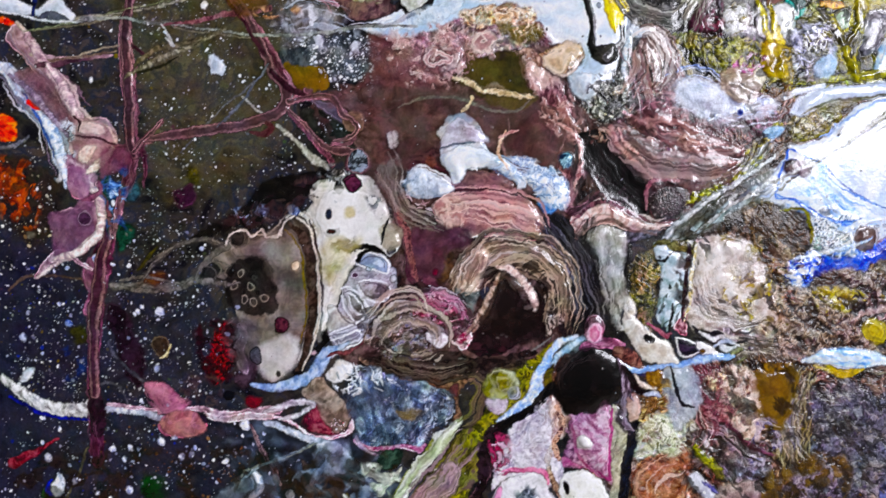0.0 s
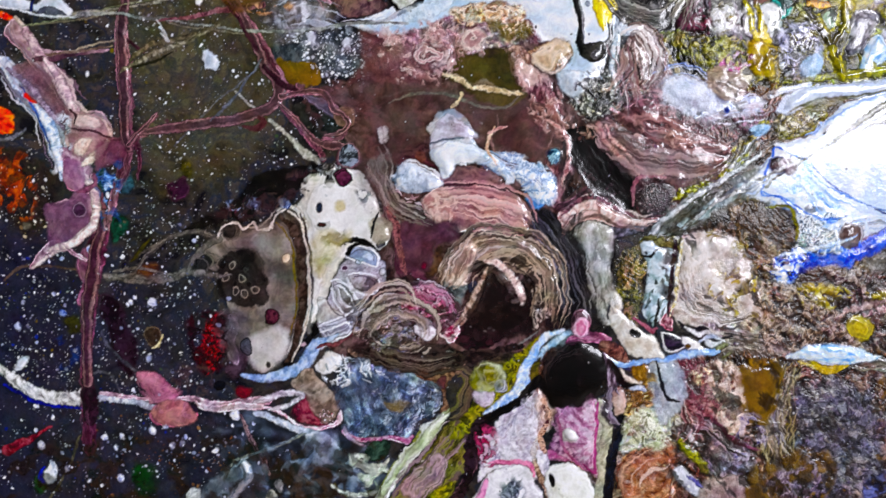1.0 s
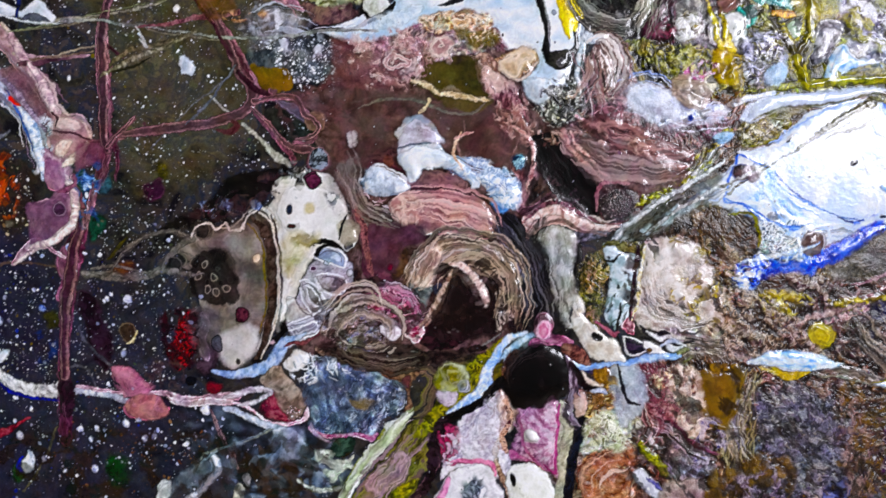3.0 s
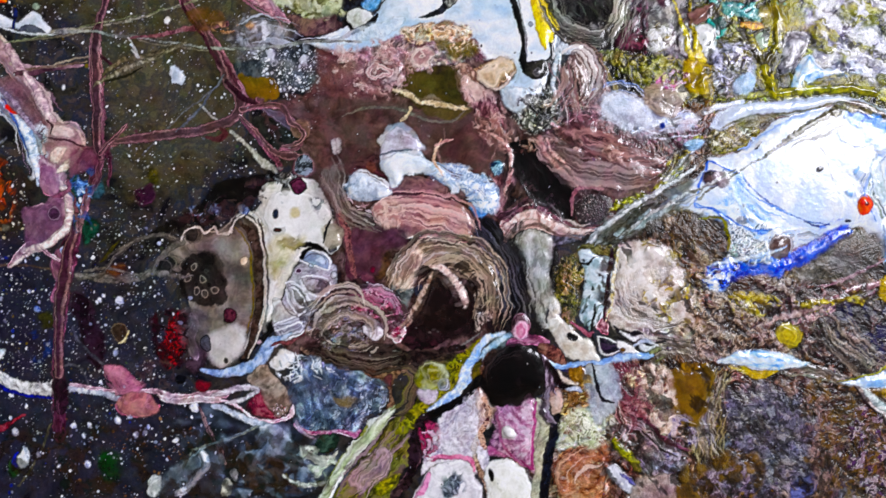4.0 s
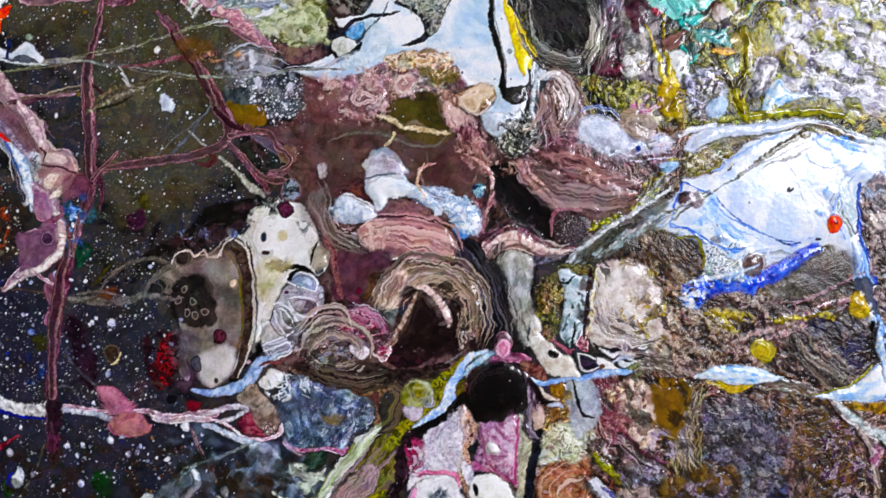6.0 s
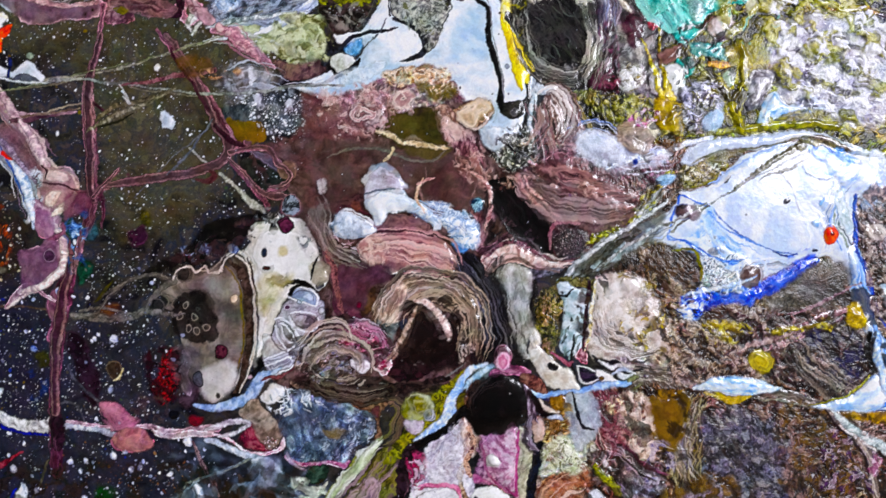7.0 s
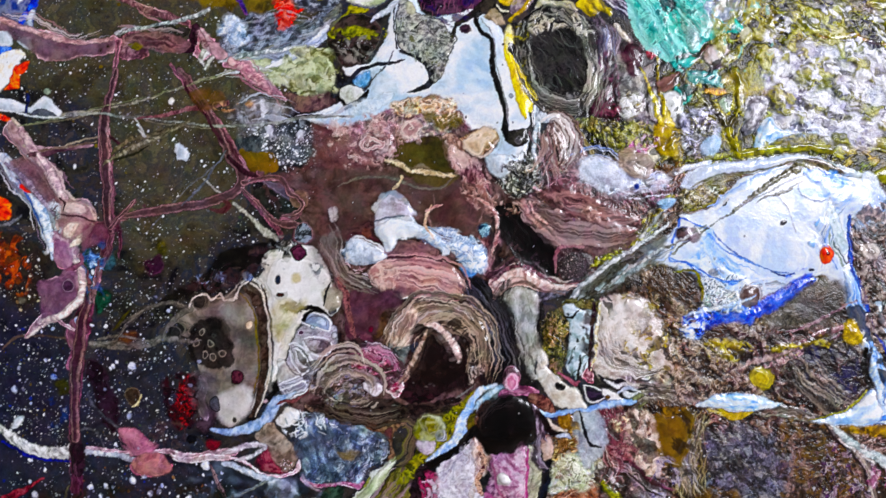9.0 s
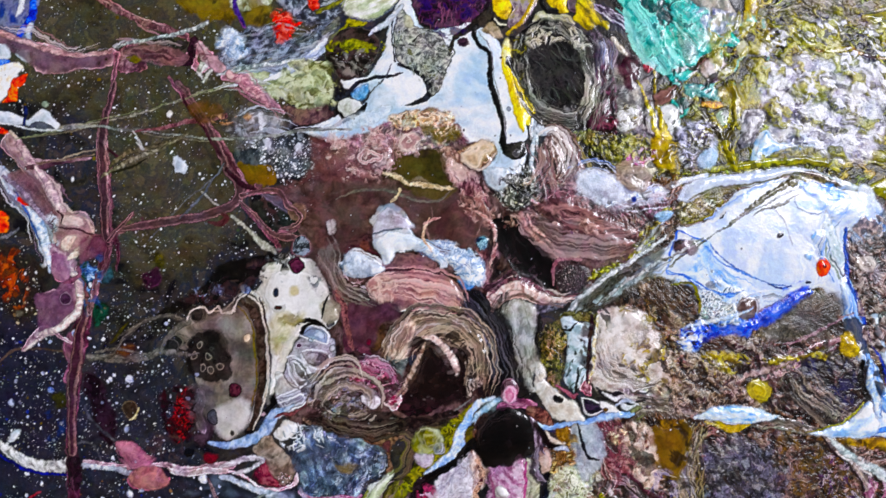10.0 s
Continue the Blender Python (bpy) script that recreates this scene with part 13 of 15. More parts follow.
patchy([(107.3,-31.2), (124,-33.1), (123,-40.9), (110.8,-40.1)], "6c5c10 a89428 d4c454", 2.4, 0.47, 0.9, 0.2, seed=92)
patchy([(132.9,-34), (148.5,-32.6), (159.5,-29), (159.6,-33.4), (139.7,-38.3)], "6c5c18 a8942c d4c458", 2.2, 0.46, 0.9, 0.2, seed=93)
patchy([(166.1,-25.5), (170.5,-23.2), (173.9,-30.9), (168.4,-32.1)], "c8a808 ecd020 f8ec70", 2.5, 0.4, 0.95, 0.25, seed=94)
line([(124.2,-47.6), (133,-41.8), (144.1,-38.2), (157.3,-32.4), (168.4,-27.7)], "6c3c40 b08480 dcc0b8 8c6c64", (0.5,1.2,1.3,1.0,0.5), 0.2, 0.9)
patchy([(144.1,-37.1), (175.1,-36.5), (173.1,-54.3), (150.9,-54.8)], "0c0808 241c20 3c3440", 1.6, 0.48, 0.85, -0.1, -40, 2.2, 2, 96)
bundle([(79.8,-56.4), (88.7,-54.4), (97.6,-56), (106.5,-55.8)], 12, 6.0, 0.3, "1c1612 54483e 8c8274 b8aea0", 412)
bundle([(127.7,-62.5), (137.7,-60), (148.8,-62), (162.1,-65.7)], 10, 5.0, 0.3, "241c18 5c5048 8c8074 c0b4a8", 413)
patchy([(84.3,-61.2), (102.2,-59.9), (102.7,-69.3), (99.1,-79.4), (92.5,-86.2), (88,-78.5), (85.6,-69.7)], "4c3806 624a0a 745a14", 5, 0.36, 0.95, 0.1, seed=97)
patchy([(73.2,-62.1), (84.3,-60.8), (89,-74.1), (91.4,-86.3), (82.5,-85.4), (75.6,-74.4)], "a08474 d4bcac ecdcd0", 1.8, 0.45, 0.9, 0.15, seed=98)
patchy([(63.1,-61.3), (75.4,-59.9), (82.2,-69.8), (77.9,-79.9), (66.8,-79)], "542028 844448 2c1416 a87c78", 1.7, 0.45, 0.85, 0.1, -50, 1.6, seed=99)
patchy([(84.7,-83.1), (93.5,-79.5), (97,-89.5), (91.6,-98.5), (84.9,-94.2)], "8c7c8c c8bcc4 3c3c7c", 2, 0.5, 0.85, seed=101)
line([(76.8,-81), (82.5,-86.5), (89.2,-90.8), (94.8,-92.8)], "54242e 84505a", (0.4,0.8,0.7,0.3))
line([(75.8,-85.1), (82.6,-90.9), (89.3,-95.2)], "1c1014 34201c", (0.4,0.6,0.3))
wash([(108.5,-69.1), (124.5,-66.5), (136.7,-72.9), (142.5,-88.4), (142.6,-101.7), (120.5,-104), (114.8,-91.3), (109.6,-80.3)], "262430 403e4a 5c5a66 767482", 1.2, 2.5, 2.0, 0.7, 0.05, 2.8, 1, 0.22)
patchy([(108.5,-66.9), (140,-66.2), (144.9,-103.8), (116.1,-104.5)], "8c8a90 a8a6aa 7c7468", 0.9, 0.58, 0.7, 0.15, -40, 1.5, 2, 102)
patchy([(108.5,-66.9), (140,-66.2), (144.9,-103.8), (116.1,-104.5)], "0c0a10 1c1a20", 1.1, 0.58, 0.8, -0.1, -40, 1.5, 2, 103)
patchy([(138.9,-66.2), (162.1,-65.7), (171.1,-81), (162.6,-108.2), (140.5,-108.8)], "241808 4c380c 6c5010 34242c", 3.0, 0.44, 0.75, 0.05, seed=104)
patchy([(155.6,-76.9), (175.5,-76.5), (175.8,-107.9), (158.2,-108.4)], "8c7478 c0b0b4 0c080c 4c2c54", 1.2, 0.52, 0.85, 0.15, seed=105)
patchy([(126.6,-59.8), (139.9,-61.7), (149,-81.5), (149.3,-108.6), (142.7,-108.7), (138,-81.8)], "6c5048 9c8478 2c1c18", 1.4, 0.5, 0.8, 0.15, 70, 2.5, 2, 106)
patchy([(91.6,-98.5), (120.4,-93.3), (118.4,-109.4), (89.5,-110.1)], "3c2c0c 5c4414 745c2c", 3.5, 0.42, 0.85, 0.05, seed=107)
patchy([(99.4,-101.6), (116,-99), (116.2,-109.4), (99.5,-109.8)], "3c2c3c 7c6c7c c0b0b8", 1.5, 0.5, 0.8, 0.1, seed=108)
line([(148.8,-62.6), (157.7,-65.8), (162.2,-70.6), (167.7,-75.5), (177.3,-82)], "8c7c70 d8d0c8 f4f0ec", (0.5,0.8,1.3,1.3,1.0), 0.2, 0.5)
line([(170,-77.7), (174.5,-85.4), (175.6,-94.2), (177.5,-100.8)], "a89888 dcd4c8", (0.5,0.7,0.6,0.4), 0.15, 0.4)
patchy([(45.6,-80.7), (64.5,-79.1), (62.5,-90.3), (46.9,-92.9)], "7c7858 c0c0a4 e8e8dc 6c4c34", 1.8, 0.44, 0.85, seed=110)
patchy([(45.4,-68.4), (55.3,-63.7), (62.2,-70.2), (55.7,-81.5), (47.8,-79.5)], "5c3c1c 94704c 2c1c10 c8b49c", 2, 0.44, 0.85, seed=111)
# black ball, green ribbon and the rocks
wash([(12.9,-70.2), (13.6,-60.6), (18.9,-54.9), (26,-53.1), (32.8,-55.7), (37.4,-61.8), (36.7,-70.8), (31.4,-74.5), (24.2,-77.6), (17.5,-76.2)], "050404 0e0b0b 1e1818", 4, 0.5, 0.5, 0.92, 0.3)
bundle([(17.4,-71.3), (16.1,-62.3), (21.6,-56.6), (29.4,-56.4), (34.1,-63)], 7, 7.0, 0.24, "241c1c 3c3230 0c0808", 414, 0.04, 0.5)
patchy([(-20,-88.9), (-12.1,-79.1), (-3.3,-72.2), (-1.2,-63.2), (3.6,-58.1), (13,-51.6), (10,-60.2), (5.2,-69.7), (-2.7,-77.1), (-11.1,-86.3)], "4c4c0c 747414 9c982c 34340c", 2.4, 0.4, 0.85, 0.2, 45, 1.6, 1, 113)
agate([(-12.3,-69.7), (-11.6,-63.4), (-7.1,-60.6), (-1.9,-62.7), (0.7,-67.6), (-2.8,-71.7), (-8.4,-73)], "2c3008 7c8040 d0d4b8 54580c a0a470", 0.9, 4, seed=114)
ring([(-2,-69.5)], 2.2, "5c6c7c a8b4bc", "e0e4ec")
wash([(-11.8,-72.4), (-6.2,-71.8), (-3.7,-74.9), (-6.8,-77.6), (-10.4,-76.4)], "a894a4 d0c4cc e8e0e4", 2, 0.3, 0.3, 0.95, 0.2)
line([(21.4,-48.7), (14.8,-51.6), (10.8,-56.8), (7.1,-63.7), (6.1,-70.4), (0.6,-75), (-7.2,-80.3)], "8cb0dc c4d8ec f4f8fc", (0.6,1.2,1.6,2.0,2.6,1.8,0.8), 0.2)
line([(11.9,-66.9), (8.4,-71.9), (4,-76.5), (-2.7,-79.6), (-8.2,-83.5)], "030304 0a0a0e", (1.4,2.0,1.6,1.6,2.0), -0.05)
line([(-8.2,-83.5), (-12.5,-92.1), (-13,-101.1), (-15.5,-110.1)], "0c0808 1c1214 2c2024", (2.4,2.4,2.0,1.6), -0.05, 0.9)
patchy([(-10.4,-87.6), (-3.7,-86.3), (-2.3,-96.3), (-7.9,-98.7)], "7c1c34 b04c64 3c0c18 e8c8d0", 1.8, 0.42, 0.9, seed=115)
patchy([(-5.8,-92), (-0.4,-81.8), (10.6,-71.4), (14.3,-84.8), (11.1,-96), (-2.4,-95.2)], "8c8494 c8c4cc f0eef0 a89498", 1.8, 0.46, 0.5, 0.1, 70, 1.6, 1, 116)
line([(14.1,-74.7), (16.5,-81.4), (13.7,-88.1), (15.1,-93.7)], "8c5c48 d0b09c 4c1c1c", (0.7,1.2,1.3,0.7), 0.1, 0.8)
line([(35,-75.3), (33.8,-86.5), (33.6,-101), (29.1,-98.3)], "84345a b06080", (0.5,0.6,0.7,0.3))
line([(19.4,-81.3), (21.3,-90.2), (24.6,-95.7), (30.3,-101.1)], "84405a b07488", (0.4,0.6,0.5,0.3))
cell("drop", [(24.4,-87.2)], 2.9, 2.2, -15, f("e0dcd8 f8f6f2", 2), own=False, h=0.3)
line([(-5.7,-98.7), (1.1,-97.4), (8.9,-98.7), (10.8,-102.7)], "c05c7c e8a0b4", (0.4,0.8,0.9,0.4))
line([(-6.2,-105.4), (-7.7,-109.9), (-9.2,-112.6)], "d06c94 f0b4c8", (0.8,1.1,0.8))
patchy([(-1,-105.3), (5.7,-102.9), (7,-112.2), (-2,-112.4)], "5c6468 8c9498 3c4044", 1.6, 0.44, 0.8, seed=118)
# lower left: pods, strokes and slates
wash([(-136.3,-66.7), (-130.4,-65.7), (-124.8,-69.1), (-120.6,-74.9), (-128.5,-77.4), (-132.5,-72.9)], "84485c a86878 bc8088", 3, 0.5, 0.5, 0.95, 0.3)
wash([(-130,-78.3), (-122.4,-75.9), (-115.4,-79.3), (-113.9,-83.8), (-119.1,-86.2), (-126.2,-85.4), (-129.5,-82.3)], "8c5450 b07870 c08c7c", 3, 0.5, 0.5, 0.95, 0.3)
patchy([(-117.3,-45.5), (-105,-44.3), (-102.5,-51.5), (-104,-65.5), (-111.2,-67), (-116.4,-59)], "0e0808 1c0a0c 300c0e", 2.0, 0.43, 0.88, -0.05, seed=119)
wash([(-156,-73), (-150.8,-72.9), (-149.7,-78.5), (-154.7,-79.8)], "0e080c 241018", 2, 0.8)
patchy([(-124.2,-65.5), (-109.5,-64), (-109.2,-74.2), (-120.6,-74.5)], "1c1416 3c2c2c 54443c", 2.5, 0.5, 0.6, 0, seed=120)
wash([(-110.5,-108), (-103.9,-103.3), (-96.1,-96.4), (-92.1,-103), (-95.7,-109.9), (-103.5,-115), (-112.6,-115.2)], "2c343c 54606a 7c868c", 4, 1.6, 1.4, 0.7)
line([(-96.7,-97.5), (-93.9,-103.1), (-97.4,-108.1), (-101.8,-112.3), (-105.8,-115.1)], "a8b8c8 e8eef4 ffffff", (0.6,1.5,1.5,1.3,0.8), 0.2)
line([(-74.8,-87.8), (-86,-92.8), (-96.1,-97.5), (-101.6,-101.5)], "54606a 8c989c", (0.2,0.35,0.5,0.3))
patchy([(-89.3,-94), (-67.9,-91.2), (-51.7,-104.3), (-53.8,-113.7), (-83.1,-114.5)], "2c3844 5c6c7c 98a4b0", 5, 0.45, 0.8, 0.05, 30, 1.4, 3, 121)
patchy([(-83.6,-96.1), (-56.4,-99.9), (-56,-113.8), (-78.6,-114.4)], "1c1812 3c2c1c 0c0c0e", 4, 0.52, 0.8, 0, -40, 1.8, 2, 122)
wash([(-73.6,-90.2), (-62.3,-88.8), (-63.2,-99), (-71.1,-98.5)], "5c6474 8c94a4 b0b8c4", 4, 1.4, 1.0, 0.7)
line([(-64.1,-106.8), (-59.5,-109.4), (-53.8,-110.6), (-47.1,-109.1)], "8c9488 dce4d8 f4f6f0", (0.4,0.9,0.9,0.5), 0.2)
patchy([(-57.6,-95.5), (-49.7,-96.4), (-42.8,-101.8), (-47.1,-108.6), (-54,-103.2)], "94a090 d0dcc8 f0f4ec", 2.5, 0.42, 0.85, 0.15, seed=123)
patchy([(-56.8,-82), (-47.9,-72.8), (-30,-67.9), (-23,-76.7), (-29.6,-85.8), (-47.6,-89.6)], "b8c8dc 6c7c94 2c3444 dce4ec", 1.3, 0.55, 0.55, 0.1, 60, 1.5, 2, 124)
wash([(-44.5,-75.4), (-34.3,-76.5), (-37.6,-79.3), (-43.3,-78.5)], "5c4c20 84703c", 2, 0.8, 0.8, 0.8)
patchy([(-66.3,-61.9), (-51.6,-60.5), (-52.6,-68.4), (-63.8,-70.9)], "ffffff c8d0d8 5c6470", 1.4, 0.5, 0.9, 0.15, -30, 2, 1, 125)
agate([(-38.1,-108.4), (-32.6,-100.4), (-24.9,-94.7), (-21.4,-97.9), (-23.5,-105.8), (-31.3,-111.6)], "54484c 8c7478 b8a09c 6c5c44 a87c84", 1.0, 4, 0.6, seed=126)
patchy([(-174.9,-93.8), (-52,-90.8), (-51.5,-113.7), (-174.1,-116.8)], "1c1408 2c2010 101a10", 4, 0.5, 0.7, 0, 0, 1, 3, 127)
wash([(-136.9,-100.8), (-130.1,-100.6), (-128.7,-108.4), (-134.4,-110.4)], "0c2410 144018", 3, 2.0, 1.5, 0.7, 0)
specks([(-177.3,-14.4), (-108.5,-15.3), (-104.2,-92.1), (-174.7,-98.3)], 220, "54546c 8c8ca0 c8cce0 ffffff", (0.12,0.75), 403)
specks([(-175,-89.3), (-99.7,-87.5), (-99,-114.9), (-174.1,-116.8)], 120, "5c6478 a8b0c0 ffffff", (0.12,0.8), 404)
# deep gaps of the crusts: crevice shade painted as dark islands, plus black streaks
patchy([(95,-24.7), (174.9,-16.4), (177,-54.2), (104.3,-55.9)], "080504 140c0a 241814", 2.2, 0.49, 0.88, -0.15, -35, 2.0, 2, 131)
patchy([(73.2,-61), (177.2,-67.6), (177.5,-107.9), (69.5,-110.6)], "0c0806 1a120c 2a1c14", 2.0, 0.56, 0.8, -0.15, -55, 2.0, 2, 132)
patchy([(61.9,80.8), (122.5,88.5), (123,47.8), (67,44.6)], "080606 16100e 241c14", 1.8, 0.55, 0.85, -0.15, 60, 1.6, 2, 133)
patchy([(40.2,32.8), (89.6,35.9), (81,13.2), (49.4,19.4)], "140a0a 241414 341e1c", 1.8, 0.56, 0.8, -0.1, -20, 2.2, 2, 134)
patchy([(61.2,-9.7), (108,-2), (110.9,-46.8), (64,-47.8)], "0c0806 241a12 34281c", 1.8, 0.58, 0.85, -0.1, -50, 1.6, 2, 135)
patchy([(17.9,18.8), (27.3,0.9), (28.2,-48.6), (16.8,-39.9), (23,-12.7)], "060506 120e10 1e1a1c", 2.0, 0.4, 0.85, -0.05, 80, 2.5, 2, 136)
patchy([(-55.7,-32.4), (-17.2,-31.6), (-16.6,-58.6), (-57.3,-59.5)], "120c0a 241a16 3c2c26", 1.8, 0.54, 0.8, -0.05, 20, 2.0, 2, 137)
# dark folds beside the foot and under the diagonal ridge
wash([(18.1,-12.8), (24.8,-10), (28.8,-21.6), (33.9,-39.5), (36.3,-49.3), (23.7,-49.6), (19,-39.8), (20.1,-26.3)], "080708 141113 221e20", 3, 1.2, 1.0, 0.7, 0, 2.4, 0.8, 0, 80, 3.0)
bundle([(19,-12.8), (24.1,-24), (28,-37.4), (31.5,-48.5)], 9, 9.0, 0.2, "3c3a3c 5c5a5e 080708 8c8a8c", 421, 0.03, 0.6)
wash([(56.7,-10.2), (67.7,-1), (81,8.3), (92.6,13.4), (90.5,4.4), (79,-5.3), (67.9,-12.3)], "161410 302c22 4c4a3e 24241a", 2, 0.9, 1.0, 0.8)
patchy([(62.3,-9.7), (74.5,-1.6), (86.7,6.1), (83.4,0.9), (70.1,-9.5)], "5c7070 94a8a8 c8d8d8", 2.0, 0.46, 0.8, 0.1, 35, 2, 1, 141)
line([(54.4,-10.7), (63.3,-3.3), (72.2,2.7), (83.3,9.7), (94.3,17.5)], "8c9090 dce0e0 f8fafa", (0.4,0.9,1.0,0.9,0.5), 0.2, 0.4)
line([(64.5,-11), (74.5,-3.6), (85.6,3.8), (97.8,9.9), (109.6,16.9)], "5c5c54 a0a4a0 d8dcd8", (0.4,0.6,0.6,0.5,0.3), 0.15, 0.4)
# lamellae of the swirl, the layered rose and the foot of the field
wash([(-29.2,-0.6), (-17.9,1.9), (-4.4,1.7), (4.8,-2.2), (8.1,-10.7), (-4.1,-11.9), (-17.7,-8.1), (-26.8,-7.8)], "7c4e4a a4746c c49a8e 8c5c56", 3.5, 1.0, 1.2, 0.6, 0.1)
bundle([(-30.4,1.6), (-18,4.1), (-4.4,3), (5.9,-2.2), (9.9,-10.7)], 10, 6.0, 0.3, "2c1416 8c5c58 d8b0a4 5c3432", 422)
bundle([(-29.1,-6.5), (-17.8,-3.4), (-6.5,-4.3), (2.6,-8.1), (8.3,-12.1)], 13, 8.0, 0.34, "64383a a87870 e0bcae f0d8cc 4c2a2a", 423)
bundle([(-23.4,-36.2), (-19.6,-26), (-13,-17.9), (-1.8,-14.6), (10.7,-18.6), (17.7,-27.5), (19.5,-39.8), (16.9,-48.8)], 20, 9.0, 0.42, "14100c 3c3028 7c6a5a b8a490 e0d0be 241c16", 424)
bundle([(-16,-33.8), (-10.6,-25.8), (-0.5,-22.2), (8.6,-25.4), (12.6,-33.2), (11.2,-44.5)], 16, 7.0, 0.36, "1c1410 6c5a4c a8947f d8c8b4 34281f", 425)
bundle([(-51.8,-54.9), (-48.6,-45.8), (-39.6,-41.1), (-30.5,-46.5), (-28,-54.3)], 16, 9.0, 0.3, "241c18 5c5048 94887c ccc0b4 6c6478", 426)
bundle([(-55.5,-41.4), (-46.6,-34.4), (-37.5,-34.3), (-32.8,-40.9)], 12, 8.0, 0.3, "3c302a 7c6c60 b8a898 e0d8d0", 427)
bundle([(-51.1,13), (-47.1,6.3), (-42.8,-1.6), (-35.9,-6.6), (-26.8,-8.7)], 13, 7.0, 0.36, "2c2624 5c544e 8c827a b0a69c 3c2a2a", 428)
bundle([(-16.6,-58.6), (-30.1,-60.7), (-43.7,-59.2), (-52.9,-56)], 12, 6.0, 0.3, "0e0a08 241c18 54483e 8c8072", 429)
bundle([(42,60.1), (46.9,62.9), (52.1,59.1), (53.4,50), (50.2,40.9)], 12, 8.0, 0.4, "2c1a18 7c5c54 d0beb4 f4f0ea 4c302c", 430)
bundle([(39,38.5), (43.3,47.6), (44.3,56.7)], 10, 6.0, 0.32, "3c2420 8c6a60 c8aca0 241614", 431)
bundle([(51.5,28), (62.8,26), (74.1,21.7), (83.1,18.9)], 12, 9.0, 0.3, "241414 6c4844 a88078 3c2422", 432)
bundle([(-35.7,-112.8), (-29.2,-104.8), (-22.2,-94.6)], 12, 9.0, 0.34, "5c4c50 8c7478 b8a09c 5c5a24 3c3428", 433)
patchy([(-51,59.7), (-21.6,65.9), (3.5,59.4), (3.7,52.6), (-14.5,52.3), (-21.1,43.1), (-41.5,42.8)], "a8847a d0b4a8 ecdcd2", 1.4, 0.58, 0.6, 0.25, 0, 1, 2, 151)
patchy([(3.7,50.3), (17.5,41.5), (22.2,28), (13.1,32.3), (3.9,41.3)], "a87c70 dcc0b4 5c3834", 1.6, 0.5, 0.8, 0.2, -60, 1.8, 2, 152)
agate([(24.1,-48.7), (25.4,-45.1), (28.5,-44.1), (31.3,-46.7), (30.5,-50.3), (26.9,-51.3)], "a04c68 d48ca0 f0d0d8 742c48", 0.8, 3, seed=153)
patchy([(-77.9,39.9), (-36.9,40.6), (13.1,34.6), (17.9,16.6), (-9.3,20.6), (-49.9,10.8)], "241614 5c3c36 74524a", 3.5, 0.53, 0.45, 0, 0, 1.5, 4, 154)
patchy([(-20.6,-32.8), (-12.9,-20.2), (0.5,-16.5), (15.4,-25.3), (18.7,-45.4), (10,-40), (-3.8,-26.8)], "0a0806 1c1410 2c221a", 1.8, 0.53, 0.85, -0.05, 30, 2.5, 1, 161)
# left edge once more: torn rose flaps over a dark bed
wash([(-188.2,14.6), (-178.1,14), (-166.9,7.5), (-167.5,-9.3), (-173.6,-16.2), (-180.1,-13.8), (-188.2,-4.2)], "14100e 221a16 30261c 1c2014", 4, 2.2, 1.6, 0.85, 0)
patchy([(-188.2,14.2), (-179.1,13.2), (-174,5.1), (-176,-9.3), (-184.1,-7.3), (-188.2,-3.2)], "642410 9c4018 c46c40", 1.6, 0.52, 0.7, 0.1, 70, 1.8, 3, 162)
specks([(-188.2,14.2), (-172,11.2), (-169.9,-13.4), (-188.2,-15.5)], 120, "8c7c5c d8d0b8 ffffff 5c4418", (0.14,0.7), 405)
wash([(-182.7,47), (-171.5,45.2), (-162.7,31.2), (-162.1,24.5), (-169.3,28.4), (-179,38.1)], "4c3032 6c4a48 84605c", 3, 0.9, 0.8, 0.85)
line([(-184.4,45.3), (-176.6,38.5), (-169.3,29.8), (-164,23.1)], "6c5c66 94848c b8acb0", (0.6,1.1,1.2,0.5), 0.15, 0.4)
line([(-170.6,49), (-165.7,41.3), (-161.7,34.1), (-159.3,28.8)], "a08488 d0b8b4 ecdcd4", (0.9,1.6,1.9,0.8), 0.25, 0.5)
wash([(-162.6,28.4), (-156.2,30.2), (-150.2,27.3), (-147.3,21.1), (-150,15.4), (-155.2,13.1), (-161,14.5)], "84605c a88480 c4a49c", 3, 0.6, 0.9, 0.9, 0.15)
wash([(-162.1,26.9), (-157.4,29.3), (-151.6,27.3), (-150.2,24), (-154.9,23.5), (-158.7,24.5)], "c0a098 dcc4b8 ecdcd2", 2.5, 0.4, 0.5, 0.9, 0.15)
wash([(-160.5,17.9), (-157.2,20.2), (-153.4,19.2), (-155.3,14.5), (-159.1,14)], "d0b8a8 ecdccc f4ece0", 2, 0.4, 0.5, 0.9, 0.15)
line([(-158,9.7), (-153.8,12.3), (-150,15.4), (-147.2,19.2)], "c8b0a0 ecdccc f8f0e4", (0.7,1.4,1.4,0.6), 0.2)
line([(-161.1,23.6), (-154.9,22.6), (-150.1,21.6), (-146.3,20.6)], "3c2224 5c3a3a", (0.3,0.5,0.5,0.3))
line([(-161.2,30.7), (-159.3,28.3), (-160.2,25.5)], "2c181a 4c2e2e", (0.6,0.6,0.3))
wash([(-150.6,18.3), (-142.5,19.6), (-140.5,14.4), (-147.6,10.6), (-152.3,9.2)], "4c262e 64383e 744a4e", 3, 0.8)
wash([(-163.8,10.7), (-158.3,11.7), (-155.4,6.4), (-157.9,0.7), (-162.9,2.7)], "7c5264 98707e b48c94", 2.5, 0.5)
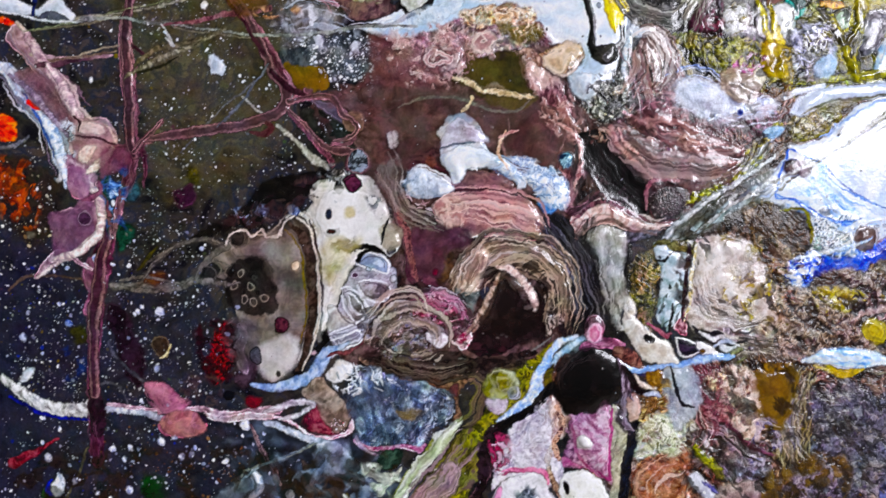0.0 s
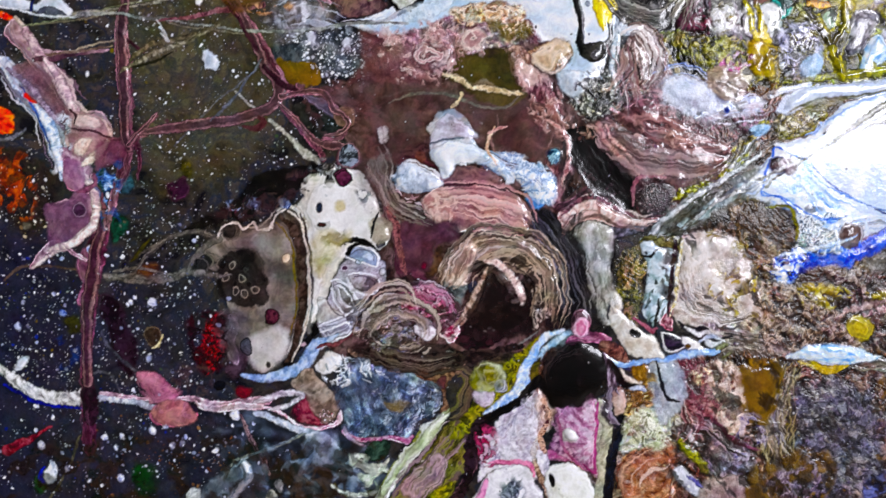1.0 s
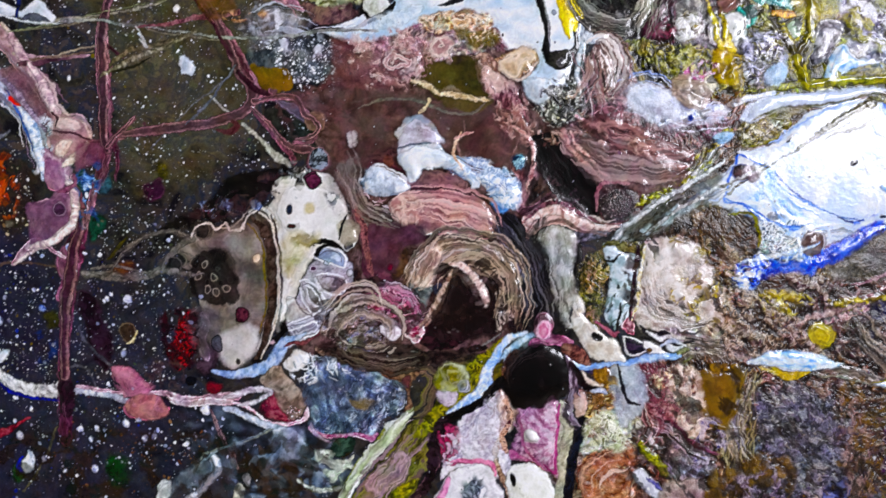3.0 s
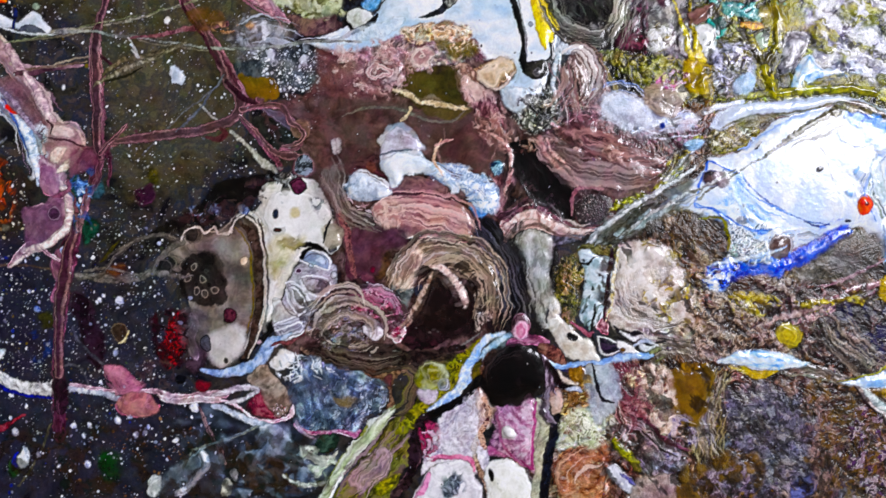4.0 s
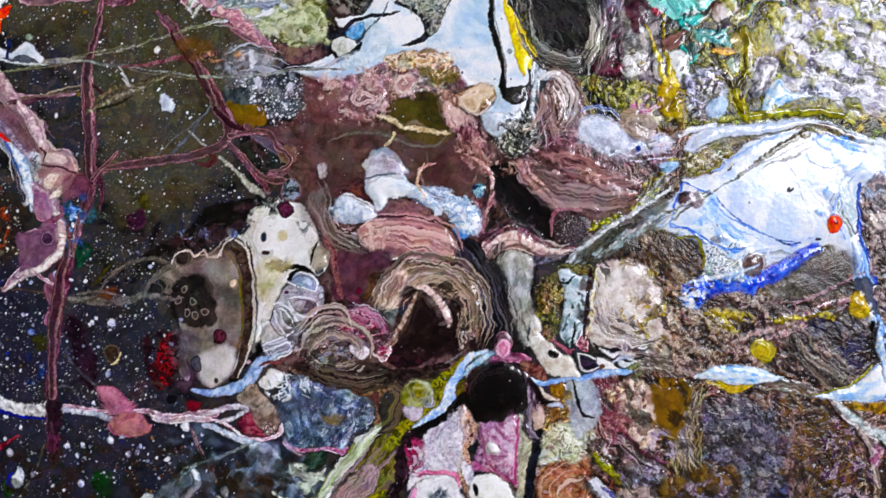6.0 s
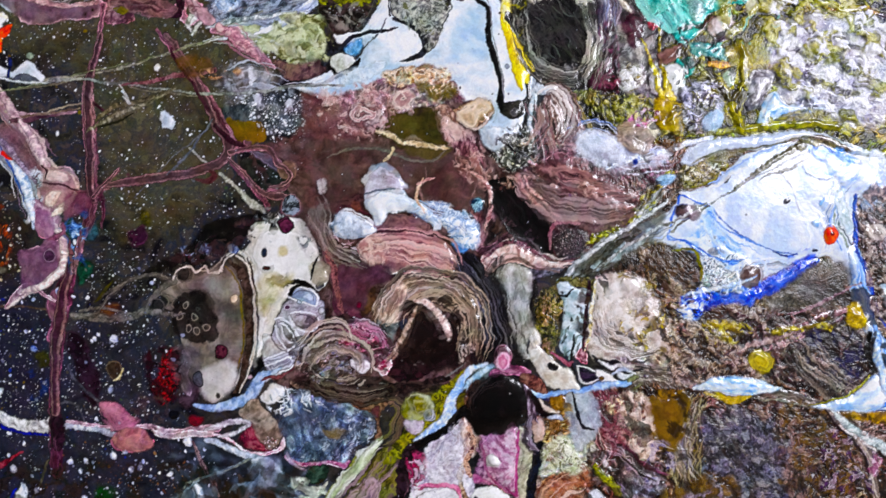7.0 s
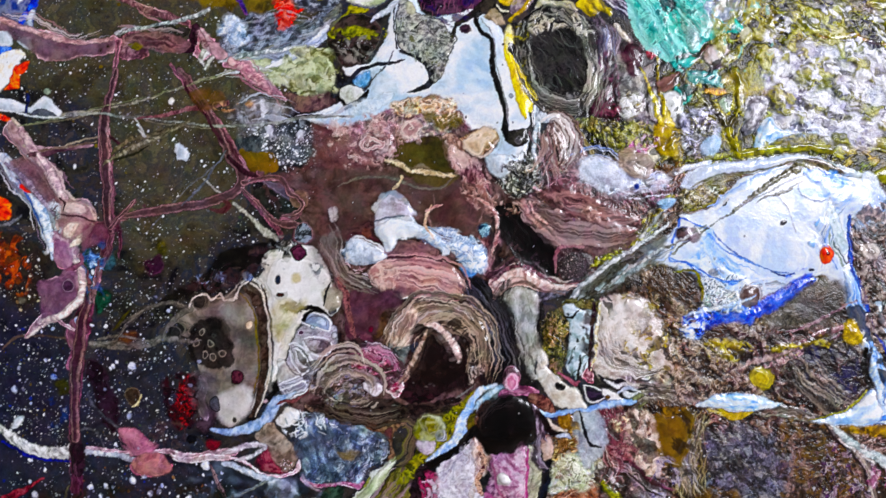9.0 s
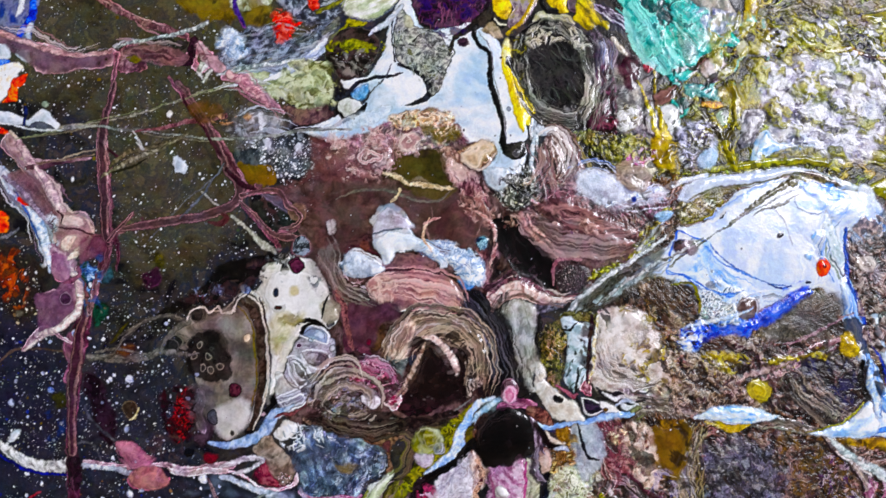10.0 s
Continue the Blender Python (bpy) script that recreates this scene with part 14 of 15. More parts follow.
wash([(-170.2,-4.9), (-163.5,-4), (-159.3,0.3), (-155.1,0.2), (-154.4,-10.4), (-160.3,-17.4), (-168,-21.4), (-169.6,-13.8)], "5c3e4c 785664 8c6c74", 3, 0.6)
ring([(-157.3,-6.8)], 2.5, "34202c 54384a", "907684 b09aa4")
line([(-155.1,3.6), (-152.2,-1.7), (-151.6,-9.3), (-155.3,-15.4), (-161.4,-19.1), (-168.5,-21.9)], "b89c9c e4d2c8 f8f0e8", (0.8,1.4,1.5,1.5,1.3,0.6), 0.25)
line([(-152.8,7.3), (-151.8,3.5), (-155.1,1.2), (-158.9,-0.2)], "6c3c48 8c5c64", (0.5,1.0,1.0,0.4), 0.15)
patchy([(-166.4,27.7), (-162.1,27.6), (-161.9,14.5), (-165.8,16.9)], "c0c8d0 f0f4f6 7c8490", 1.2, 0.52, 0.85, 0.15, seed=163)
# right edge
patchy([(172.1,20.9), (186.8,22.5), (185,-30.6), (176.3,-25.9), (172.3,-2.3)], "2c2018 5c463e 8c766c c0b0a6", 1.6, 0.42, 0.85, 0.2, -30, 1.6, 1, 164)
agate([(172.6,7.2), (177.4,10), (181.6,5.9), (179.5,1.9), (174.3,2.4)], "a8988c dcd4cc 6c5c54 f0ece6", 0.8, 4, seed=165)
patchy([(174.1,16.6), (186.7,18.9), (186.5,11.8), (177.4,10.7)], "0c0808 241a18 8c7c74", 1.4, 0.46, 0.85, 0.1, 0, 2, 1, 166)
line([(159.1,-65), (163.1,-69.6), (167.7,-73.8), (174.6,-77.6), (183.3,-82.3)], "94a0a0 dce4e0 f8faf8", (0.5,1.2,1.5,1.9,2.0), 0.25, 0.4)
line([(157.4,-66.6), (161.9,-72.4), (167.1,-77.5), (172,-84), (174.1,-91.4)], "140c0c 2c1c1c", (0.3,0.6,0.5,0.5,0.3))
patchy([(173.2,-85.2), (183.2,-84.1), (183,-91.5), (175.3,-91.4)], "7c3c54 b47c8c dcc4c8", 1.4, 0.45, 0.85, seed=167)
patchy([(167.8,-69), (183.6,-72.6), (183.4,-78.3), (172.3,-75.2)], "241614 7c5c54 c0a89c 3c2018", 1.3, 0.42, 0.85, seed=168)
# black oval: worn rim
patchy([(36.5,103.9), (43.7,108.7), (56.9,107.1), (64.7,96.8), (60.3,95.7), (53.2,101.3), (40,98.3)], "a8a488 e8e4d4 3c382c", 1.5, 0.48, 0.85, 0.15, seed=169)
patchy([(29.2,102), (36.5,104.4), (35,87.4), (39.6,72.8), (35,82.5)], "0c0a06 2c2814 8c8420", 1.6, 0.46, 0.85, 0.05, seed=170)
patchy([(66.2,87.1), (73.4,89.5), (74.2,66.5), (67.1,70.2)], "1c0c10 4c2028 84545c", 1.6, 0.44, 0.85, 0.1, 85, 2.2, 1, 171)
patchy([(36.4,97.1), (53.2,99.4), (62.6,89.6), (57.6,72.7), (43.3,75.2)], "242422 3c3a36 141312", 2.0, 0.5, 0.7, 0.05, -50, 2.0, 2, 172)
# lower middle: small black and cream folds
wash([(53,-62.3), (64,-61.3), (67.2,-70.6), (65.6,-77.9), (57.9,-83.1), (54.7,-74.8)], "848c94 b0b8c0 d8dee2", 2.5, 0.9, 1.0, 0.75)
line([(56.3,-60.3), (57.6,-68.2), (60.1,-73.6), (64.7,-75.2)], "08080c 181820", (0.4,0.7,0.7,0.3), -0.05)
line([(39.6,-61.3), (42.6,-66.5), (48,-69.4), (52.2,-68.6)], "0a0606 1c1010", (0.8,1.4,1.3,0.5), -0.05, 0.5)
line([(42.6,-63.2), (45.9,-66.5), (50.1,-67.7)], "d0c4b4 f4ece0", (0.5,1.0,0.5), 0.15)
line([(46.7,-70.2), (49.7,-69.4), (51.7,-70.7)], "b0b8cc f0f4f8", (0.6,1.1,0.5), 0.2)
wash([(40.1,-71.5), (43.4,-73.6), (43.4,-78.5), (40.5,-79.8)], "a08070 ccb0a0 e4d0c4", 2, 0.4)
patchy([(46.3,-61.9), (54.2,-60.7), (55.1,-68.6), (50.1,-68.6)], "4c3010 84602c b4945c", 1.6, 0.44, 0.85, 0.15, seed=173)
patchy([(44.3,-80), (53.7,-77.9), (58.9,-89.4), (48.5,-91.4), (43.9,-89.3)], "a8ac84 d8dcbc f4f4e4 6c7040", 1.8, 0.44, 0.8, 0.15, seed=174)
wash([(64.4,-89.4), (67.3,-90.4), (70.4,-94.6), (75.7,-97.3), (71.9,-98.1), (67.3,-95.2)], "54560c 8c8c14 b8b430", 1.8, 0.35, 0.4, 0.95, 0.2)
wash([(-12.9,-68.6), (-11.4,-63.4), (-6.7,-61.4), (-1.9,-64.9), (-0.4,-69.6), (-4.6,-71.7), (-10.2,-71.1)], "3c3c08 6c6c10 909024", 2, 0.6, 0.6, 0.6)

# cheek, bone and the cells beside them
wash([(-71.9,-16.4), (-67,-12.6), (-62.3,-13.6), (-57.4,-13.6), (-61.1,-18.7), (-65.8,-25.7), (-70,-29.4), (-71.9,-23.3)], "9c9264 bcb488 dcd6bc", 3, 1.8, 1.0, 0.75, 0)
patchy([(-68.2,-14), (-61.1,-13.1), (-58.8,-16.4), (-64.6,-19.4)], "6c6030 8c8048", 1.4, 0.46, 0.7, 0, 40, 1.6, 2, 201)
wash([(-63.3,-2.4), (-60.3,-1.9), (-59.8,-4.9), (-62.8,-5.4)], "a89c60 c4ba88", 2, 0.8, 0.6, 0.8, 0)
wash([(-50.4,-8.9), (-44.8,-8), (-42.4,-13.6), (-46.6,-18.3), (-49.9,-16.4)], "7c7464 a09886 bcb4a4", 2.5, 0.5)
line([(-47.6,-6.1), (-49.2,-10.8), (-50.4,-15.5)], "08080a 16161a", (0.3,0.6,0.3), -0.05)
ring([(-60.5,6)], 2.7, "34101c 5c2c3c", "100c0e")
ring([(-58.7,14.5)], 4.2, "1c1c20 3c4048 949ca8", "84605c a88480")
wash([(-47.9,25), (-44.9,25.2), (-44.4,21), (-47.2,20.1)], "7c6c68 b8aea8 d8d0ca", 1.6, 0.5)
wash([(-28.4,23.3), (-26.1,28.2), (-21.4,30.3), (-16,27.2), (-11.6,23.2), (-13.2,20.9), (-21.4,20.9), (-27.5,19.5)], "a0949a ccc8d0 ecebf2", 3, 0.5, 0.6, 0.9, 0.15)
wash([(-27.5,17.7), (-19.1,20.2), (-10.9,18.1), (-7.4,13.4), (-13.9,12.2), (-18.6,11.8), (-21.4,7.3), (-24.7,6.7), (-25.9,12), (-28.2,15.3)], "c0ccd8 eaf0f4 ffffff", 4, 0.4, 0.5, 0.95, 0.2)
line([(-28.4,19.8), (-21.4,20.7), (-16.3,21.1)], "4c5460 7c8490", (0.3,0.5,0.3), -0.05)
wash([(-41.8,6.9), (-39,11.6), (-33.1,10.9), (-27,7.4), (-23.8,4.6), (-28.4,2.5), (-35.5,2), (-40.1,3.7)], "9caab8 dce4ec ffffff", 2.5, 0.5, 0.7, 0.9, 0.15)
patchy([(-9.7,15.5), (1.9,13.1), (5.4,7.3), (-0.4,5), (-7.4,9.7)], "ffffff e4ecf4 a8bccc", 2.0, 0.44, 0.85, 0.15, -40, 1.8, 1, 202)
patchy([(-30.8,0.4), (-19.1,0.8), (-17.9,-7.8), (-27.3,-9)], "d0ac9c ecd4c4 a87468", 2.4, 0.45, 0.75, 0.1, seed=203)
line([(-44.3,-4.3), (-41.5,-12.4), (-40.1,-20.6), (-37.3,-28.7)], "6c403c 98685e 4c2a2a", (0.5,0.7,0.7,0.4))
line([(-5.5,26), (-7.4,20.2), (-6.9,15.5), (-4.6,12)], "b89078 ecd8c4", (0.3,0.6,0.6,0.3))
line([(-7.4,23.7), (-3.9,25.6), (-0.8,26)], "b07c74 dcb8ac", (0.4,0.6,0.3))
ring([(-30.8,-25.3)], 1.2, "4c1018 7c2430", "54242c")
# eye, flap, mushroom and foot
ring([(16.9,15.2)], 3.0, "1c2c44 5c8098 b0d0dc", "2c2024 84605e")
line([(15.5,28.8), (20.2,24.8), (22.7,16.6), (22,9.6), (20.6,4.4)], "946058 cca498 e4c8bc", (0.5,0.9,1.0,0.9,0.4), 0.15, 0.5)
line([(33.3,27.3), (38.1,18.9), (43.9,12.8), (49,8.8)], "a07068 d8b4a8", (0.6,0.9,0.9,0.5), 0.2, 0.4)
bundle([(38.1,21.2), (50.9,14.6), (64.8,12.7), (79.9,15.5)], 14, 8.0, 0.3, "34262a 64504c 8c7872 b49c94 2c1c1c", 501)
bundle([(47.5,26.8), (60.2,22.5), (71.9,19.7), (84.7,23.4)], 12, 8.0, 0.3, "4c2c2a 8c645c c49c90 2c1818 dcc0b4", 502)
patchy([(45.1,25.9), (74.2,23.4), (83.5,25.7), (71.8,18.3), (50.9,20.7)], "5c3c34 a88074 d8bcae", 1.3, 0.56, 0.8, 0.25, -15, 1.6, 2, 204)
wash([(25.9,-12.8), (31,-9.1), (37.9,-11), (39.5,-16.5), (38.1,-25.3), (40.4,-35.1), (34.3,-35.1), (32.1,-25.3), (28.6,-18.8)], "74746e a4a4a0 ccccca e4e4e2", 2.5, 0.7, 0.7, 0.7, 0.1, 2.4, 0.8, 0, 80, 2.5)
line([(20.1,-8.1), (25.7,-3.5), (32.2,-2.6), (39.1,-6.8), (47.2,-8.7), (55.8,-8.2)], "a47c72 dcc0b4 f0e2da", (0.5,1.5,1.9,1.6,1.3,0.5), 0.2)
line([(20.5,-6.3), (26.4,-0.9), (33.4,0.2), (41,-4.5), (48.4,-6.3)], "5c3038 8c5c5c 3c2022", (0.4,0.8,0.9,0.8,0.3), 0.1, 0.4)
line([(23.8,-11.4), (28.7,-7.2), (34.5,-6.3), (40.3,-10), (50.7,-11.4)], "54423c 84706a", (0.3,0.6,0.6,0.6,0.3))
patchy([(23,16.6), (34.6,9.5), (41.5,0.2), (27.5,0.2), (22.4,7.2)], "0a0808 241a1c 4c3a3c", 1.6, 0.42, 0.85, 0, 60, 2, 2, 205)
# crust between the lake and the horizontal stream
wash([(131.6,-18.5), (143.2,-11.6), (159.4,-5.9), (166.3,-9.3), (165,-18.6), (149.9,-25.5), (136.1,-25.9)], "34302a 544e46 726a60", 1.3, 1.6, 1.4, 0.75, 0.05, 2.8, 1, 0.2)
specks([(131.6,-18.5), (143.2,-11.6), (159.4,-5.9), (166.3,-9.3), (165,-18.6), (149.9,-25.5), (136.1,-25.9)], 200, "94887c b8aea4 1c1612", (0.12,0.35), 503)
line([(143,-28.3), (152.2,-24.6), (161.5,-20.4), (171.3,-14.4)], "5c3c40 8c6c6c b09894", (0.3,0.6,0.6,0.3), 0.1, 0.5)
patchy([(150.9,-34.7), (172.7,-34.7), (173.6,-48.5), (165.5,-55.4), (151.8,-50.8)], "08080c 16162a 26264a", 2.2, 0.45, 0.85, -0.1, -45, 1.8, 2, 206)
bundle([(145.1,-39.3), (151.9,-46.2), (160.9,-55.4), (170,-61.2)], 16, 14.0, 0.3, "100c0c 3c3430 74685e a89c90 2c2434", 504, 0.15)
patchy([(92.2,-34.7), (110.7,-32.4), (126.6,-46.2), (124.2,-57.7), (96.6,-55.4)], "34241a 64503e a08872 ccbcaa 241810", 1.4, 0.48, 0.8, 0.2, -50, 1.6, 2, 207)
patchy([(110.7,-31.2), (119.9,-30.1), (130.2,-34.7), (122.1,-39.3), (112.9,-37)], "64580f 968620 bcb04c", 2.2, 0.48, 0.8, 0.2, -20, 1.8, 1, 208)
patchy([(136,-34.7), (149.8,-32.4), (166,-29), (163.6,-33.6), (142.8,-37.5)], "6c5e18 9c8a2c c4b45c", 1.8, 0.5, 0.8, 0.2, 15, 2.0, 1, 209)
agate([(126.6,-47.4), (128.5,-43), (132.7,-42.1), (136.7,-45.8), (135.8,-50.4), (131.1,-51.7)], "746810 a09024 c8bc5c 4c4610", 0.8, 3, seed=210)
line([(122,-43.9), (129,-39.8), (138.2,-37.5), (147.5,-34.7)], "6c4c48 a08880 c8b4aa", (0.5,1.2,1.2,0.4), 0.15, 0.8)
wash([(166,-25.5), (169.5,-22.1), (173.3,-30.1), (172.3,-33.4), (166.4,-32.4)], "947c10 c4aa24 dcc858", 2, 0.4, 0.5, 0.95, 0.2)
line([(175,-34.7), (174,-41.6), (175.9,-48.5), (179.2,-55.4)], "040404 0e0c0c", (0.6,1.3,1.0,0.4), -0.1)
line([(178.5,-34.7), (177.6,-43.9), (179.8,-50.8), (181,-57.7)], "7ca4dc c4daf0 f4f8fc", (0.8,1.6,1.6,1.0), 0.2)
# lake: inner blues and the dark ring
line([(110.1,13.5), (114.6,8.9), (120.4,4.7), (130.7,0)], "3c70c8 7ca4e4", (0.3,0.5,0.5,0.3), 0, 0.3)
patchy([(108.9,12.8), (120.4,4.7), (122.6,-2.3), (111.1,2.4)], "a8ccf0 d4e6f8 7cb0e8", 3, 0.46, 0.7, 0, -50, 2, 2, 211)
line([(94.9,2.9), (100.7,1), (107.6,-2.7), (117.9,-6.5), (124.9,-5.6)], "3464c0 80a8e4", (0.4,0.5,0.5,0.5,0.3), 0, 0.4)
patchy([(109.9,2.4), (115.7,2.4), (116.8,-3.4), (111.5,-3.4)], "4c4438 8c8478", 1.0, 0.55, 0.8, seed=212)
line([(136.4,-2.8), (141.5,-4.7), (145.7,-3.7)], "0c1c4c 2444a0", (0.3,0.6,0.3))
patchy([(142.2,-4.7), (150.3,-1.2), (153.7,-4.7), (145.6,-9.3)], "2c54c4 6c98e4 c8dcf6", 2.4, 0.44, 0.85, 0.1, 25, 1.8, 1, 213)
agate([(122.9,-13.4), (125.3,-9.7), (129.4,-9.3), (131.7,-13.4), (129.8,-17.1), (125.2,-17.1)], "2c201c 5c4c44 8c8078 1c1412", 0.7, 3, 0.3, seed=214)
# ice band, ochre and the small cells of the tangle
wash([(99.4,33.6), (103.4,39.5), (111.6,42.5), (127.8,43.8), (146.4,46.1), (153.8,45.1), (139.4,41.4), (125.5,39.1), (112,37.3), (104.5,32.2)], "b4c4dc d8e2f0 f0f4fa", 4, 0.5, 0.6, 0.9, 0.15, 2, 0.8, 0, 12, 3)
line([(103.3,32.7), (112,36.9), (125.4,38.7), (139.4,41.4), (151,44.2)], "5c5c48 8c8c78", (0.2,0.4,0.4,0.4,0.2))
wash([(88.5,58), (93.2,59.7), (96.8,53.8), (99.1,46.7), (93,46.1), (89.6,50.1)], "6c5a10 a48c20 ccb84c", 2.2, 0.6, 0.8, 0.85, 0.2)
patchy([(89.5,44), (98.8,44.9), (98.7,37.8), (90.6,38.6)], "3c240c 704c20 2c180c", 2, 0.44, 0.85, seed=215)
wash([(117.8,79.5), (130.7,80.7), (135.7,74.7), (128.2,71), (121.2,72.5)], "5c560c 88801a b0a83c", 2.2, 1.0, 1.2, 0.8, 0.15)
bundle([(60.6,63.3), (65.8,72.7), (67.7,83.3), (65.9,91.6)], 16, 10.0, 0.32, "100e0e 84827a dcd8cc 3c2c2a b8b4a8", 505)
wash([(76.2,89.2), (83,90.4), (84.3,82.6), (78.9,79.7)], "2c1216 44202a 5c3038", 2.5, 0.8, 0.8, 0.85)
patchy([(74.2,70.3), (81.6,72.7), (83.9,66.8), (76.9,63.3)], "d4d4cc ffffff 8c8c7c", 1.6, 0.42, 0.85, 0.2, seed=216)
patchy([(100.2,63.2), (113,65), (115.1,49), (103.5,47.9)], "e4e4f0 a8a8bc 34343c 6c682c", 1.5, 0.44, 0.85, 0.15, seed=217)
wash([(108.2,50.2), (113.6,54.9), (116.8,52.5), (115.1,47.1), (110.5,46.2)], "a8c4e0 dce8f4", 2, 0.5, 0.6, 0.85, 0.1)
line([(84.1,83.3), (86.4,77.4), (88.2,72.6), (89.7,66.7), (92,59.7)], "8c8014 bcac2c e0d468", (0.5,0.7,0.8,1.0,1.4), 0.25, 0.5)
patchy([(81.5,52.7), (89.6,55), (90.7,46.8), (83.7,44.5)], "c06c98 ecb8d4 f8ecf2 7c3454", 1.5, 0.45, 0.9, 0.2, seed=218)
agate([(75.6,46.8), (86.1,48), (88.3,40.9), (84.8,36.3), (77.8,38.6)], "34241c 7c6858 bcac9c 241814", 0.8, 5, seed=219)
wash([(58.1,42.7), (67.4,45), (75.5,39.8), (77.8,35.1), (69.6,32.3), (60.3,35.2)], "b0b6c4 dce2ec f6f8fc", 3, 0.9, 1.0, 0.8, 0.1)
ring([(80.6,33.7)], 1.2, "141c4c 2c3c8c", "5c74b4", 0)
patchy([(65.2,58.6), (86.2,59.7), (86.1,50.3), (69.8,51.1)], "1c1c0c 54521c 8c8838 c0bc80", 1.4, 0.46, 0.85, 0.2, seed=220)
# olive lower wedge, pods
patchy([(-135.6,-66.9), (-121.8,-72.2), (-115.3,-84.5), (-128.3,-84.8)], "94606c c88c90 7c4448", 2.2, 0.48, 0.6, 0.1, seed=221)
patchy([(-63.8,-70.9), (-25.4,-70), (-27.3,-85.8), (-56.6,-88.7)], "1c2430 34404e 54606e", 2.6, 0.5, 0.7, -0.05, 40, 1.6, 3, 222)
# tiny white glints and dark dots painted over the whole face
specks([(-180.4,84.1), (175.6,89.3), (177.5,-107.9), (-174.1,-116.8)], 1300, "ffffff e8ecf0 c8ccd0 0c0808 1c1410", (0.1,0.3), 506)

# last corrections: fan and core of the swirl, dark bed above the half moon, streams
wash([(-21.9,-31.8), (-19.6,-24.3), (-16.8,-18.3), (-12.8,-16), (-10.7,-19.7), (-13.7,-25.7), (-15.4,-32.7)], "94786a c8b09c ecdccc a88c7a", 2.5, 0.6, 0.7, 0.85, 0.15, 2.6, 0.8, 0, 65, 4.0)
bundle([(-23.8,-34.6), (-21,-25.3), (-16.8,-17.1), (-10.9,-12.5)], 9, 8.0, 0.3, "3c2c24 8c7464 d8c4b2 f0e4d8", 601)
wash([(-9.8,-25.8), (-2.8,-23.4), (4.2,-29.9), (7.9,-37.4), (4.1,-47.3), (-8.6,-48.9), (-14.9,-44.3), (-11.2,-35)], "0c0706 18100d 281c18", 3, 0.8, 1.2, 0.85)
line([(-8.6,-23.4), (-3.3,-24.4), (1.8,-28.6), (4.6,-33.7), (6,-39.2)], "a08478 dcc4b6 f4e8de", (0.5,1.2,1.3,1.5,0.7), 0.2, 0.5)
line([(-19.1,-47.3), (-14,-40.4), (-9.3,-31.8), (-7,-25.8)], "7c6050 b49c8a d8c4b4", (0.4,1.0,1.1,0.5), 0.15, 0.5)
bundle([(-6.3,-20.6), (4.2,-17.9), (12.3,-24.2), (16.2,-34.6), (15.7,-46.2)], 12, 9.0, 0.36, "181210 54463a 9c8874 cdb9a4 2c221c", 602)
patchy([(-108.7,-6.7), (-97.5,-0.6), (-86.1,3.3), (-73.8,10.3), (-69.8,6.8), (-79.2,-1.6), (-88.2,-7.2), (-101.8,-9.8)], "2c1a1a 3c2a28 1c1c22 503e38", 2.6, 0.44, 0.75, 0.05, 25, 1.5, 2, 301)
specks([(-108.7,-6.7), (-97.5,-0.6), (-86.1,3.3), (-73.8,10.3), (-69.8,6.8), (-79.2,-1.6), (-88.2,-7.2), (-101.8,-9.8)], 60, "8c8c8c d8d8d8 5c6c9c", (0.12,0.5), 603)
wash([(108.5,-22.7), (120.1,-19.9), (129.3,-17.6), (138.6,-11.6), (147.9,-6.1), (153,-4.7), (149.2,-9.8), (140.9,-16.2), (131.6,-21.3), (126.9,-24.5), (117.7,-23.8), (108.9,-25.9)], "182a90 2c4cc4 5078dc", 2.2, 1.0, 1.2, 0.75, 0.1, 2.4, 0.8, 0, 25, 2)
patchy([(97.6,-25.9), (102.7,-20.8), (110.8,-22), (107.2,-29.1), (100.3,-30.5)], "ffffff b0ccf4 2c58d4 0c1020", 2.2, 0.4, 0.9, 0.15, seed=302)
line([(102.7,-19.6), (110.8,-18), (120.1,-16.2), (129.4,-12.7)], "a8c4ec f0f6fc", (0.4,1.0,1.1,0.4), 0.15, 0.6)
wash([(104.3,-57.6), (111,-54.4), (119.9,-52.8), (127.6,-53.5), (136.6,-56.5), (140.3,-57.7), (128.8,-60.7), (120,-60.4), (111,-58.8)], "5c98e0 a8d0f4 f0f6fc d0e4f8", 2.5, 0.4, 0.4, 0.95, 0.2, 2.6, 0.8, 0, -10, 3)
wash([(109.3,-59.5), (117.7,-61.1), (127.9,-60.7), (124.4,-63), (118.9,-64.2), (114.2,-62.1)], "94800c c8ac24 ece0a8", 2, 0.4, 0.4, 0.9, 0.1)
wash([(151.5,-64.6), (162.1,-61.9), (170.9,-57.9), (177.9,-52), (178.7,-65.7), (162.1,-66.1)], "94bcec dceaf8 ffffff", 3, 0.4, 0.5, 0.95, 0.2, 2.4, 0.8, 0, 15, 3)
line([(149.9,-64.2), (162.1,-61.2), (170.4,-57), (175.2,-52)], "6c6c14 a8a43c", (0.2,0.4,0.5,0.3))
wash([(69.2,-19), (76.9,-15.2), (83.7,-18.2), (87.4,-27.1), (83.9,-33.9), (75.5,-35.5), (70.9,-27.9)], "c8bcb0 ece4dc fcfaf6", 2.5, 1.2, 1.4, 0.7, 0.1)
bundle([(65.5,-25.3), (67.4,-34.3), (72.4,-40.5), (81.8,-42.5), (90.7,-40.5)], 12, 7.0, 0.3, "2c201c 84746a d8ccc2 f8f4f0 54423a", 604)
